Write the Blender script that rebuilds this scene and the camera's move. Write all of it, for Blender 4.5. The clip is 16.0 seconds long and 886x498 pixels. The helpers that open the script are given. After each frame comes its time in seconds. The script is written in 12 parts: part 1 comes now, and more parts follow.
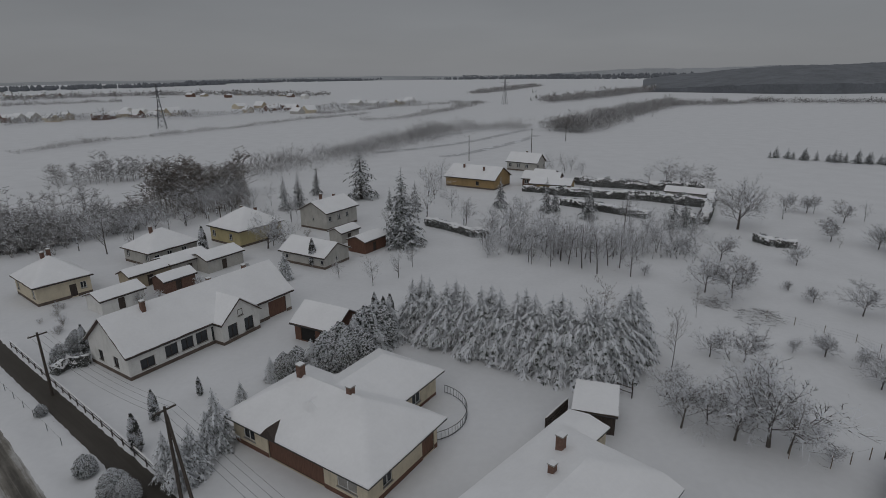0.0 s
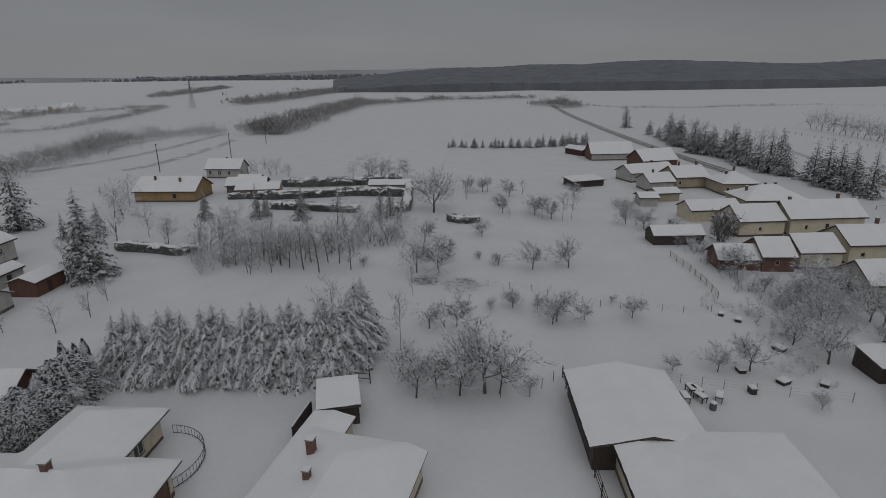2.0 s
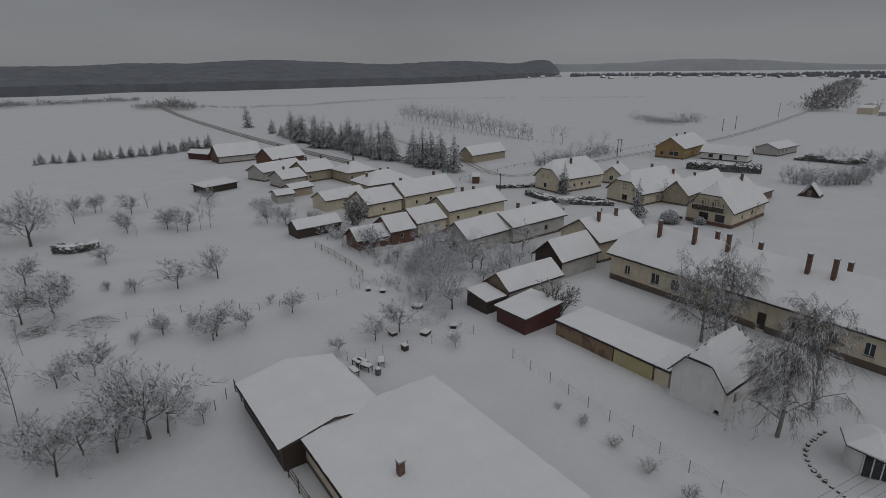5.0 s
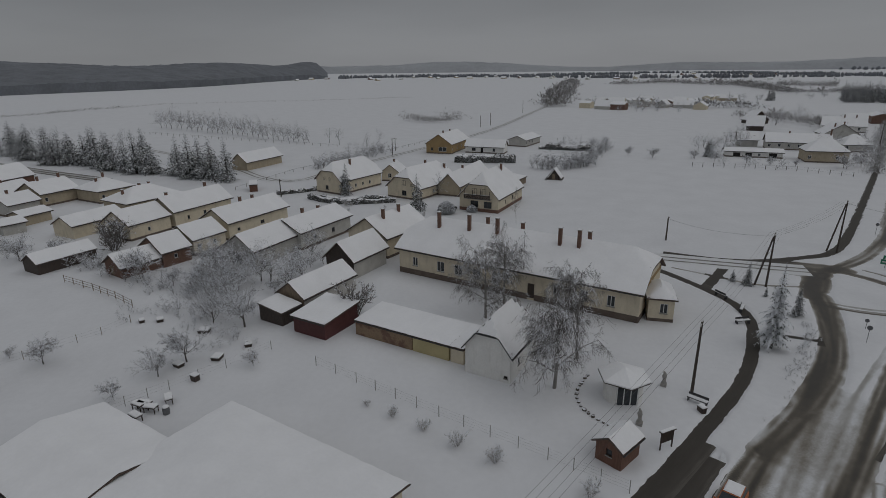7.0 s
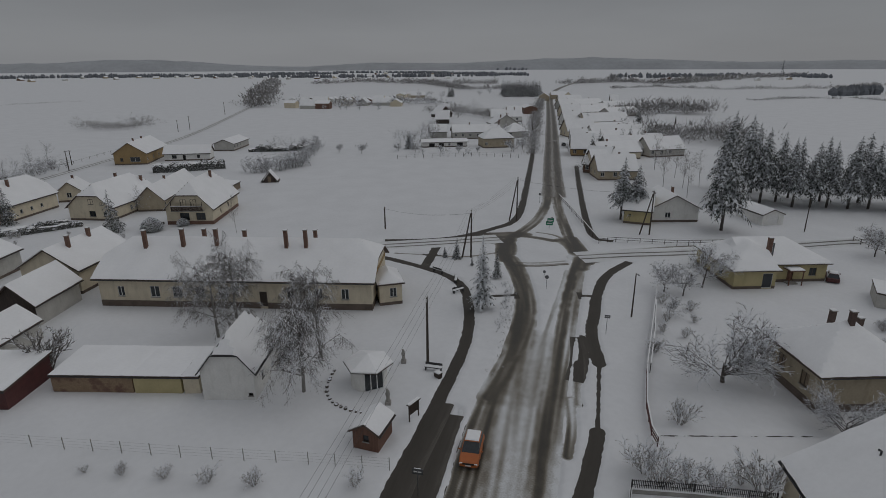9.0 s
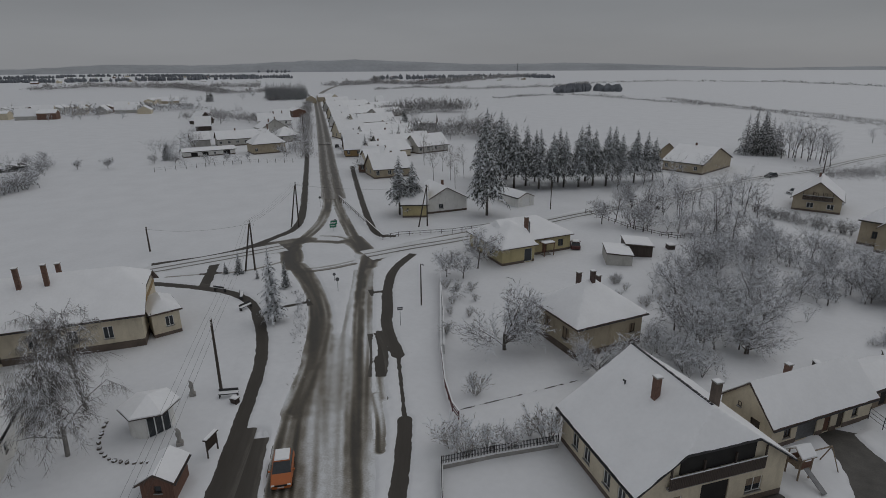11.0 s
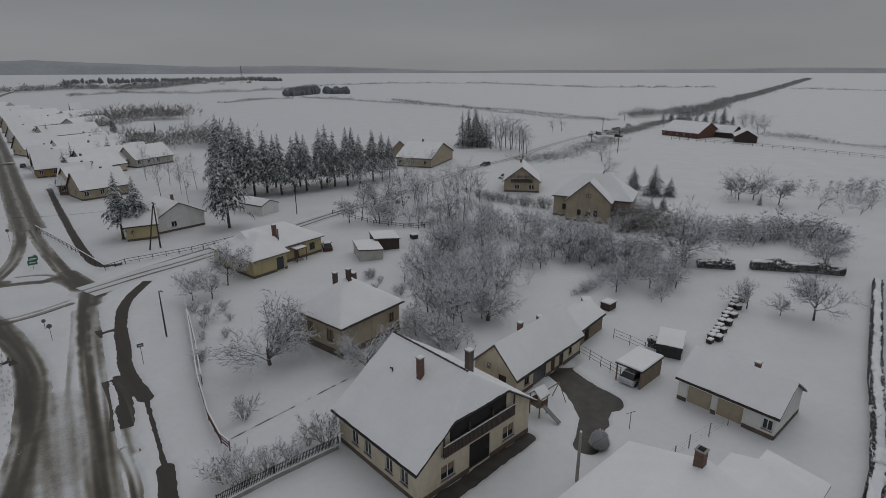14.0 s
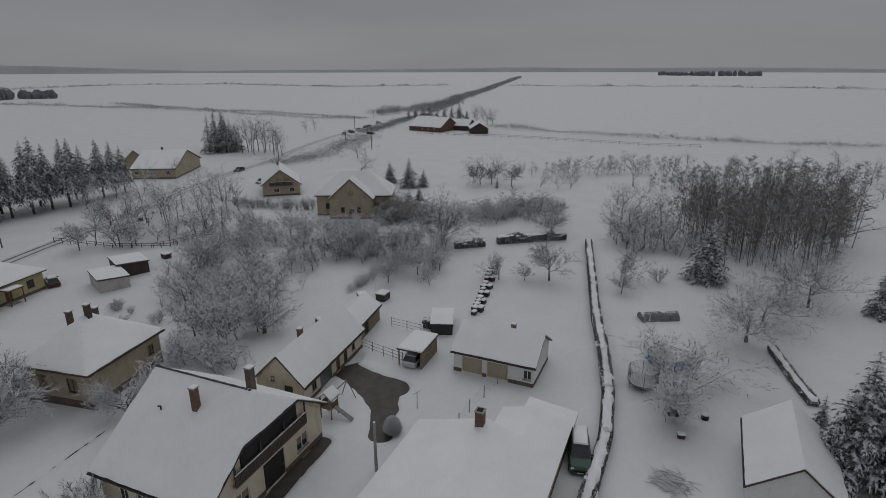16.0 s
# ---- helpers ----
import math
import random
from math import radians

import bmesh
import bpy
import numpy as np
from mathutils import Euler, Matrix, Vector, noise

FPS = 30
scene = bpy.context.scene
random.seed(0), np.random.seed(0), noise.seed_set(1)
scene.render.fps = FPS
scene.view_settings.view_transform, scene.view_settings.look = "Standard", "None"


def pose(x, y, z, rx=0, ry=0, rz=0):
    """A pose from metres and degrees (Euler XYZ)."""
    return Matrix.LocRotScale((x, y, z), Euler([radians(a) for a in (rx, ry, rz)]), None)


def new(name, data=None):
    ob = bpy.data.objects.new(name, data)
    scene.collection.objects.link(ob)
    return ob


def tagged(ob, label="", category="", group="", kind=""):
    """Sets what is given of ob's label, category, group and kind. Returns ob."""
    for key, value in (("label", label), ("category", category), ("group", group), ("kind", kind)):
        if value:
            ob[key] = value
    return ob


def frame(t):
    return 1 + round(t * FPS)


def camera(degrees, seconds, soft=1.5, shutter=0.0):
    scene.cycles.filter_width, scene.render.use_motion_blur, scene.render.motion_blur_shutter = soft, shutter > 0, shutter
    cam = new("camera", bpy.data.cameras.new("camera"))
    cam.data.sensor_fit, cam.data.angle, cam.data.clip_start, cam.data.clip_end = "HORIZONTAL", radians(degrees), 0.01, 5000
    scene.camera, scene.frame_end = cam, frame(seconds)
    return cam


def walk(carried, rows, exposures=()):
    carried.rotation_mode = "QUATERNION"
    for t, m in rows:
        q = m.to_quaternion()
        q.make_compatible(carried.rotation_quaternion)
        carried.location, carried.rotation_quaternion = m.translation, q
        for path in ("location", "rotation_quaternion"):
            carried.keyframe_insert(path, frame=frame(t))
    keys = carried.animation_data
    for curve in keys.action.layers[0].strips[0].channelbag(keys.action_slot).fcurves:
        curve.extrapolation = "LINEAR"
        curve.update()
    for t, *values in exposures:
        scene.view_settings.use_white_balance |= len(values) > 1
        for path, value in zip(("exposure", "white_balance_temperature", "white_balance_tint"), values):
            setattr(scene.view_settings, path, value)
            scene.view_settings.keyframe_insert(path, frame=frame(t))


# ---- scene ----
import collections

HEIGHT = 33.0
cam = camera(77.50, 16.0, 0.35)
# seconds, yaw, pitch and roll of a drone that hovers and turns
ROWS = [
    (0.0, 0.00, -17.49, 0.62),
    (0.5, -7.14, -17.54, 0.65),
    (1.0, -14.40, -17.59, 0.57),
    (1.5, -22.04, -17.66, 0.53),
    (2.0, -29.94, -17.70, 0.62),
    (2.5, -37.51, -17.80, 0.67),
    (3.0, -44.65, -17.88, 0.66),
    (3.5, -51.21, -17.89, 0.69),
    (4.0, -57.10, -17.93, 0.73),
    (4.2, -59.27, -17.96, 0.73),
    (6.3, -80.47, -18.15, 0.53),
    (6.5, -83.04, -18.11, 0.62),
    (7.0, -89.69, -18.16, 0.59),
    (7.5, -96.88, -18.26, 0.54),
    (8.0, -104.04, -18.33, 0.49),
    (8.5, -111.26, -18.38, 0.35),
    (9.0, -118.72, -18.40, 0.25),
    (9.5, -125.96, -18.39, 0.27),
    (9.7, -128.56, -18.42, 0.29),
    (11.8, -148.26, -18.22, 0.23),
    (12.0, -149.87, -18.23, 0.20),
    (12.5, -153.86, -18.20, 0.15),
    (13.0, -158.00, -18.17, 0.15),
    (13.5, -162.58, -18.14, 0.14),
    (14.0, -168.27, -18.12, 0.11),
    (14.5, -174.36, -18.13, 0.08),
    (15.0, -180.73, -18.14, 0.08),
    (15.5, -187.05, -18.14, 0.13),
    (16.0, -193.04, -18.19, 0.10),
]
walk(cam, [(t, pose(0, 0, HEIGHT, 90 + p, r, y)) for t, y, p, r in ROWS], [(0.0, 0.0), (2.0, -0.01), (4.0, -0.03), (7.5, -0.03), (9.5, 0.0), (12.0, 0.15), (13.5, 0.15), (16.0, 0.13)])

# ---- overcast daylight ----
world = bpy.data.worlds.new("overcast_sky")
scene.world = world
world.use_nodes = True
wn, wl = world.node_tree.nodes, world.node_tree.links
wn.clear()
SUN_AZ, SUN_EL = radians(200), radians(48)
sky = wn.new("ShaderNodeTexSky")
sky.sky_type, sky.sun_disc, sky.sun_elevation, sky.sun_rotation = "NISHITA", False, SUN_EL, SUN_AZ
coord, sep = wn.new("ShaderNodeTexCoord"), wn.new("ShaderNodeSeparateXYZ")
ramp, cloud, mixc, mul, add = (wn.new("ShaderNodeValToRGB"), wn.new("ShaderNodeTexNoise"), wn.new("ShaderNodeMapRange"),
                               wn.new("ShaderNodeMix"), wn.new("ShaderNodeMix"))
back, out = wn.new("ShaderNodeBackground"), wn.new("ShaderNodeOutputWorld")
wl.new(coord.outputs["Generated"], sep.inputs[0])
wl.new(sep.outputs["Z"], ramp.inputs[0])
# cloud deck: dim at the horizon, about three times as bright overhead
ramp.color_ramp.elements[0].position, ramp.color_ramp.elements[0].color = 0.0, (0.50, 0.515, 0.541, 1)
ramp.color_ramp.elements[1].position, ramp.color_ramp.elements[1].color = 1.0, (0.87, 0.89, 0.932, 1)
for pos, val in ((0.05, 0.505), (0.16, 0.41), (0.3, 0.40), (0.6, 0.70)):
    e = ramp.color_ramp.elements.new(pos)
    e.color = (val * 0.97, val, val * 1.053, 1)
stretch = wn.new("ShaderNodeMapping")
stretch.inputs["Scale"].default_value = (1, 1, 5)
wl.new(coord.outputs["Generated"], stretch.inputs[0])
wl.new(stretch.outputs[0], cloud.inputs["Vector"])
cloud.inputs["Scale"].default_value, cloud.inputs["Detail"].default_value = 1.6, 5
mixc.inputs["To Min"].default_value, mixc.inputs["To Max"].default_value = 0.9, 1.1
mixc.inputs["From Min"].default_value, mixc.inputs["From Max"].default_value = 0.3, 0.7
wl.new(cloud.outputs["Fac"], mixc.inputs["Value"])
mul.data_type, mul.blend_type = "RGBA", "MULTIPLY"
mul.inputs["Factor"].default_value = 1
wl.new(ramp.outputs["Color"], mul.inputs[6])
wl.new(mixc.outputs[0], mul.inputs[7])
add.data_type, add.blend_type = "RGBA", "ADD"
add.inputs["Factor"].default_value = 0.006
wl.new(mul.outputs[2], add.inputs[6])
wl.new(sky.outputs["Color"], add.inputs[7])
wl.new(add.outputs[2], back.inputs["Color"])
back.inputs["Strength"].default_value = 0.385
wl.new(back.outputs[0], out.inputs[0])
sun = new("sun", bpy.data.lights.new("sun", "SUN"))
sun.data.energy, sun.data.angle, sun.data.color = 0.3, radians(60), (1.0, 0.97, 0.93)
sun.matrix_world = pose(0, 0, 200, 90 - math.degrees(SUN_EL), 0, -math.degrees(SUN_AZ) + 180)
scene.view_settings.exposure = 0.0


# ---- materials ----
def material(name, base, rough=0.7, metal=0.0, vary=0.15, scale=2.0, bump=0.0, bump_scale=20.0, snow=None, alt=None, alt_at=0.55,
             random_tint=0.0, stretch_to=None, stain=0.0):
    """A procedural surface: two scales of colour variation, relief, and, where asked, snow lying on what faces up."""
    m = bpy.data.materials.new(name)
    m.use_nodes = True
    n, l = m.node_tree.nodes, m.node_tree.links
    b = n["Principled BSDF"]
    b.inputs["Roughness"].default_value, b.inputs["Metallic"].default_value = rough, metal
    tc, mp = n.new("ShaderNodeTexCoord"), n.new("ShaderNodeMapping")
    mp.inputs["Scale"].default_value = stretch_to or (1, 1, 1)
    l.new(tc.outputs["Object"], mp.inputs[0])

    def noise_tex(s, detail=4):
        t = n.new("ShaderNodeTexNoise")
        t.inputs["Scale"].default_value, t.inputs["Detail"].default_value = s, detail
        l.new(mp.outputs[0], t.inputs["Vector"])
        return t.outputs["Fac"]

    def ranged(v, lo, hi, a, c):
        r = n.new("ShaderNodeMapRange")
        for key, val in (("From Min", lo), ("From Max", hi), ("To Min", a), ("To Max", c)):
            r.inputs[key].default_value = val
        l.new(v, r.inputs["Value"])
        return r.outputs[0]

    def mixed(f, a, c, blend="MIX"):
        x = n.new("ShaderNodeMix")
        x.data_type, x.blend_type = "RGBA", blend
        for sock, val in ((x.inputs["Factor"], f), (x.inputs[6], a), (x.inputs[7], c)):
            if hasattr(val, "links"):
                l.new(val, sock)
            else:
                sock.default_value = val
        return x.outputs[2]

    col = (*base, 1)
    big, fine = noise_tex(scale), noise_tex(scale * 9, 3)
    if alt:
        col = mixed(ranged(big, alt_at - 0.06, alt_at + 0.06, 0, 1), col, (*alt, 1))
    col = mixed(1.0, col, ranged(big, 0.3, 0.7, 1 - vary, 1 + vary), "MULTIPLY")
    col = mixed(1.0, col, ranged(fine, 0.3, 0.7, 1 - vary * 0.6, 1 + vary * 0.6), "MULTIPLY")
    if stain:
        streak = n.new("ShaderNodeTexNoise")
        ms = n.new("ShaderNodeMapping")
        ms.inputs["Scale"].default_value = (1.2, 1.2, 0.35)
        l.new(tc.outputs["Object"], ms.inputs[0])
        l.new(ms.outputs[0], streak.inputs["Vector"])
        streak.inputs["Scale"].default_value, streak.inputs["Detail"].default_value = 1.3, 6
        col = mixed(ranged(streak.outputs["Fac"], 0.52, 0.75, 0, stain), col, (base[0] * 0.5, base[1] * 0.48, base[2] * 0.42, 1))
    if random_tint:
        info = n.new("ShaderNodeObjectInfo")
        col = mixed(1.0, col, ranged(info.outputs["Random"], 0, 1, 1 - random_tint, 1 + random_tint), "MULTIPLY")
    if snow is not None:
        geo, sp = n.new("ShaderNodeNewGeometry"), n.new("ShaderNodeSeparateXYZ")
        l.new(geo.outputs["Normal"], sp.inputs[0])
        mad = n.new("ShaderNodeMath")
        mad.operation = "ADD"
        l.new(sp.outputs["Z"], mad.inputs[0])
        l.new(ranged(noise_tex(snow[2], 3), 0.3, 0.7, -snow[1], snow[1]), mad.inputs[1])
        col = mixed(ranged(mad.outputs[0], snow[0] - 0.08, snow[0] + 0.08, 0, 1), col, (0.8, 0.82, 0.86, 1))
    l.new(col, b.inputs["Base Color"])
    if bump:
        bp = n.new("ShaderNodeBump")
        bp.inputs["Strength"].default_value, bp.inputs["Distance"].default_value = min(1, bump * 3), bump
        l.new(noise_tex(bump_scale, 5), bp.inputs["Height"])
        l.new(bp.outputs[0], b.inputs["Normal"])
    return m


M = dict(
    snow=material("fresh_snow", (0.728, 0.738, 0.757), 0.6, vary=0.035, scale=0.15, bump=0.06, bump_scale=1.1),
    roof_snow=material("roof_snow", (0.885, 0.892, 0.905), 0.6, vary=0.03, scale=0.35, bump=0.03, bump_scale=1.5),
    asphalt=material("wet_asphalt", (0.062, 0.057, 0.051), 0.6, vary=0.3, scale=0.8, bump=0.01, bump_scale=30),
    slope=material("packed_snow", (0.62, 0.63, 0.64), 0.5, vary=0.12, scale=0.6, bump=0.03, bump_scale=4),
    bark=material("snowy_bark", (0.12, 0.106, 0.095), 0.9, vary=0.3, scale=3, snow=(0.55, 0.3, 12)),
    birch=material("birch_bark", (0.24, 0.23, 0.215), 0.8, vary=0.4, scale=2, snow=(0.75, 0.3, 3), alt=(0.05, 0.045, 0.04), alt_at=0.56),
    twig=material("frosted_twig", (0.16, 0.147, 0.138), 0.9, vary=0.3, scale=1.5, snow=(0.05, 0.55, 14), random_tint=0.2),
    twig_dark=material("dark_twig", (0.165, 0.152, 0.143), 0.9, vary=0.3, scale=1.5, snow=(0.45, 0.45, 14), random_tint=0.2),
    twig_stem=material("bare_brown_twig", (0.23, 0.21, 0.196), 0.9, vary=0.3, scale=1.5, snow=(0.55, 0.45, 14), random_tint=0.2),
    twig_red=material("red_brown_twig", (0.2, 0.165, 0.145), 0.9, vary=0.3, scale=1.5, snow=(0.4, 0.4, 14), random_tint=0.2),
    scrub_frost=material("frosted_scrub", (0.15, 0.141, 0.134), 0.9, vary=0.25, scale=0.5, snow=(0.1, 0.5, 5)),
    shrub_frost=material("frosted_shrub", (0.36, 0.335, 0.305), 0.9, vary=0.25, scale=2, snow=(0.05, 0.5, 9)),
    scrub_dark=material("bare_scrub", (0.245, 0.235, 0.226), 0.9, vary=0.3, scale=0.5, snow=(0.6, 0.45, 3)),
    scrub_red=material("brown_scrub", (0.205, 0.183, 0.165), 0.9, vary=0.25, scale=0.4, snow=(0.8, 0.4, 5)),
    # pale grey-blue: the haze of distance is put into the ridge colour
    far_hill=material("haze_coloured_hill", (0.36, 0.375, 0.395), 0.95, vary=0.1, scale=0.004),
    needle=material("snowy_needles", (0.066, 0.072, 0.066), 0.85, vary=0.35, scale=5, snow=(0.86, 0.62, 34), random_tint=0.2),
    needle_mid=material("dusted_needles", (0.07, 0.077, 0.071), 0.85, vary=0.35, scale=5, snow=(0.72, 0.62, 34), random_tint=0.2),
    dark_brick=material("sooty_brick", (0.1, 0.07, 0.06), 0.9, vary=0.2, scale=4, snow=(0.9, 0.3, 4)),
    needle_white=material("snow_loaded_needles", (0.072, 0.08, 0.074), 0.85, vary=0.3, scale=5, snow=(0.5, 0.62, 24), random_tint=0.15),
    melt=material("meltwater_ice", (0.5, 0.51, 0.53), 0.35, vary=0.2, scale=0.08, snow=(1.25, 0.6, 0.12)),
    hedge=material("snowy_hedge", (0.09, 0.092, 0.082), 0.9, vary=0.4, scale=3, snow=(0.2, 0.7, 7)),
    white_wall=material("white_render", (0.76, 0.755, 0.73), 0.85, vary=0.06, scale=0.6, bump=0.004, bump_scale=40, stain=0.25),
    cream_wall=material("cream_render", (0.64, 0.57, 0.44), 0.85, vary=0.08, scale=0.6, bump=0.004, bump_scale=40, stain=0.35),
    grey_wall=material("grey_render", (0.48, 0.47, 0.44), 0.85, vary=0.1, scale=0.6, bump=0.006, bump_scale=30, stain=0.4),
    yellow_wall=material("yellow_render", (0.47, 0.405, 0.225), 0.85, vary=0.07, scale=0.6, bump=0.004, bump_scale=40, stain=0.25),
    ochre_wall=material("ochre_render", (0.35, 0.245, 0.12), 0.85, vary=0.1, scale=0.6, bump=0.004, bump_scale=40, stain=0.3),
    beige_wall=material("beige_render", (0.42, 0.36, 0.265), 0.85, vary=0.09, scale=0.6, bump=0.005, bump_scale=30, stain=0.4),
    brick_wall=material("red_brick", (0.17, 0.1, 0.075), 0.85, vary=0.25, scale=4, bump=0.01, bump_scale=25, stain=0.3),
    brown_wall=material("brown_boards", (0.15, 0.075, 0.05), 0.7, vary=0.25, scale=2, stretch_to=(6, 6, 0.6), bump=0.006, bump_scale=10),
    dark_wood=material("dark_stained_wood", (0.058, 0.043, 0.035), 0.65, vary=0.3, scale=2, stretch_to=(5, 5, 0.7), bump=0.005, bump_scale=12),
    wood=material("weathered_wood", (0.22, 0.17, 0.12), 0.75, vary=0.3, scale=2, stretch_to=(5, 5, 0.7), bump=0.005, bump_scale=12),
    plinth=material("dark_plinth", (0.14, 0.11, 0.09), 0.85, vary=0.2, scale=1, bump=0.01, bump_scale=20),
    tile=material("clay_tile", (0.1, 0.072, 0.06), 0.8, vary=0.25, scale=3, bump=0.02, bump_scale=8),
    metal=material("dull_metal", (0.17, 0.175, 0.18), 0.45, 0.7, vary=0.15, scale=3),
    dark_metal=material("dark_metal", (0.05, 0.05, 0.052), 0.5, 0.4, vary=0.15, scale=3),
    concrete=material("concrete", (0.33, 0.32, 0.30), 0.85, vary=0.15, scale=1.2, bump=0.006, bump_scale=25, stain=0.3),
    pole_wood=material("tarred_pole", (0.075, 0.062, 0.052), 0.85, vary=0.25, scale=2, stretch_to=(8, 8, 0.5)),
    white_paint=material("white_paint", (0.75, 0.75, 0.74), 0.5, vary=0.04, scale=2),
    glass=material("window_glass", (0.03, 0.035, 0.04), 0.08, vary=0.2, scale=0.7),
    # near black: puts shade into open doorways and recesses; also colours black fittings
    dark=material("black_and_opening_shade", (0.02, 0.019, 0.018), 0.9, vary=0.2, scale=1),
    orange_paint=material("orange_car_paint", (0.42, 0.12, 0.03), 0.3, vary=0.05, scale=2),
    silver_paint=material("silver_car_paint", (0.5, 0.51, 0.53), 0.3, 0.3, vary=0.04, scale=2),
    green_paint=material("green_van_paint", (0.02, 0.07, 0.055), 0.3, vary=0.05, scale=2),
    black_paint=material("black_car_paint", (0.02, 0.02, 0.022), 0.3, vary=0.05, scale=2),
    rubber=material("tyre_rubber", (0.02, 0.02, 0.02), 0.85, vary=0.1, scale=5),
    blue=material("blue_vinyl", (0.04, 0.16, 0.36), 0.5, vary=0.1, scale=3),
    red_paint=material("rust_red_paint", (0.09, 0.028, 0.027), 0.6, vary=0.15, scale=2),
    sign_green=material("green_sign", (0.02, 0.2, 0.11), 0.5, vary=0.03, scale=2),
    # bare wood lightened to blue-grey: aerial haze mixed into its base colour
    far_wood=material("haze_tinted_wood", (0.165, 0.177, 0.195), 0.95, vary=0.16, scale=0.03),
    verge=material('dirty_verge_snow', (0.5, 0.49, 0.47), 0.6, vary=0.25, scale=0.7, alt=(0.17, 0.15, 0.125), alt_at=0.56, bump=0.05, bump_scale=5),
    patched_wall=material("patched_brick_and_plaster", (0.30, 0.215, 0.14), 0.9, vary=0.2, scale=0.8, bump=0.02, bump_scale=12, alt=(0.16, 0.095, 0.07), alt_at=0.54, stain=0.4),
    pool_cover=material("grey_pool_cover", (0.2, 0.21, 0.215), 0.5, vary=0.12, scale=2.5, snow=(1.0, 0.12, 2.0)),
    grey_plastic=material("grey_plastic_sheet", (0.17, 0.18, 0.18), 0.45, vary=0.15, scale=1.5, snow=(0.97, 0.2, 1.4)),
    soil=material("bare_soil", (0.10, 0.085, 0.07), 0.9, vary=0.3, scale=1, snow=(0.93, 0.15, 1.5)),
)


# ---- building blocks ----
def mesh_of(name, verts, faces, mat, smooth=False):
    me = bpy.data.meshes.new(name)
    me.from_pydata([tuple(v) for v in verts], [], faces)
    if mat:
        me.materials.append(M[mat])
    if smooth:
        me.polygons.foreach_set("use_smooth", [True] * len(me.polygons))
    me.update()
    return me


class Geo:
    """Gathers boxes, tubes and sheets into one mesh."""

    def __init__(self):
        self.v, self.f = [], []

    def add(self, verts, faces):
        k = len(self.v)
        self.v += [tuple(p) for p in verts]
        self.f += [tuple(i + k for i in f) for f in faces]
        return self

    def box(self, x0, y0, z0, x1, y1, z1, bevel=0.0):
        if bevel <= 0:
            vs = [(x, y, z) for z in (z0, z1) for y in (y0, y1) for x in (x0, x1)]
            return self.add(vs, [(0, 2, 3, 1), (4, 5, 7, 6), (0, 1, 5, 4), (2, 6, 7, 3), (0, 4, 6, 2), (1, 3, 7, 5)])
        b, vs, fs = bevel, [], []
        rings = []
        for z, e in ((z0, b), (z0 + b, 0), (z1 - b, 0), (z1, b)):
            ring = []
            for cx, cy, a, c in ((x1, y0, -1, 1), (x1, y1, -1, -1), (x0, y1, 1, -1), (x0, y0, 1, 1)):
                pair = [(cx + a * e, cy + c * (b + e * 0.3), z), (cx + a * (b + e * 0.3), cy + c * e, z)]
                if (cx, cy) in ((x1, y1), (x0, y0)):
                    pair = pair if (cx, cy) == (x1, y1) else pair
                ring += pair if (a * c > 0) else pair
            rings.append(ring)
        # order each ring by angle
        mx, my = (x0 + x1) / 2, (y0 + y1) / 2
        for ring in rings:
            ring.sort(key=lambda p: math.atan2(p[1] - my, p[0] - mx))
            vs += ring
        n = 8
        for k in range(3):
            fs += [(k * n + i, k * n + (i + 1) % n, (k + 1) * n + (i + 1) % n, (k + 1) * n + i) for i in range(n)]
        fs += [tuple(range(n - 1, -1, -1)), tuple(range(3 * n, 4 * n))]
        return self.add(vs, fs)

    def tube(self, pts, radii, sides=6, cap=True):
        vs, fs = [], []
        n = len(pts)
        for i in range(n):
            a, b = Vector(pts[max(0, i - 1)]), Vector(pts[min(n - 1, i + 1)])
            d = (b - a)
            d = d.normalized() if d.length > 1e-9 else Vector((0, 0, 1))
            u = d.orthogonal().normalized() if abs(d.z) < 0.95 else Vector((1, 0, 0)) - d * d.x
            u.normalize()
            w = d.cross(u)
            r = radii[i] if hasattr(radii, "__len__") else radii
            for s in range(sides):
                t = 2 * math.pi * s / sides
                vs.append(Vector(pts[i]) + (u * math.cos(t) + w * math.sin(t)) * r)
        for i in range(n - 1):
            for s in range(sides):
                fs.append((i * sides + s, i * sides + (s + 1) % sides, (i + 1) * sides + (s + 1) % sides, (i + 1) * sides + s))
        if cap:
            fs += [tuple(range(sides - 1, -1, -1)), tuple(range((n - 1) * sides, n * sides))]
        return self.add(vs, fs)

    def slab(self, poly, thick):
        """A flat or sloping polygon with a vertical thickness below it."""
        n = len(poly)
        vs = list(poly) + [(x, y, z - thick) for x, y, z in poly]
        fs = [tuple(range(n)), tuple(range(2 * n - 1, n - 1, -1))]
        fs += [(i, i + n, (i + 1) % n + n, (i + 1) % n) for i in range(n)]
        return self.add(vs, fs)

    def mesh(self, name, mat, smooth=False):
        return mesh_of(name, self.v, self.f, mat, smooth)


def part(name, geo, mat, parent, label="", smooth=False, at=None):
    data = geo if isinstance(geo, bpy.types.Mesh) else geo.mesh(name, mat, smooth)
    if name == "wall" and not isinstance(geo, bpy.types.Mesh):
        bm = bmesh.new()
        bm.from_mesh(data)
        bmesh.ops.remove_doubles(bm, verts=bm.verts, dist=0.002)
        bm.to_mesh(data)
        bm.free()
    ob = new(name, data)
    ob.parent = parent
    if at is not None:
        ob.matrix_local = at
    if label:
        ob["label"] = label
    return ob


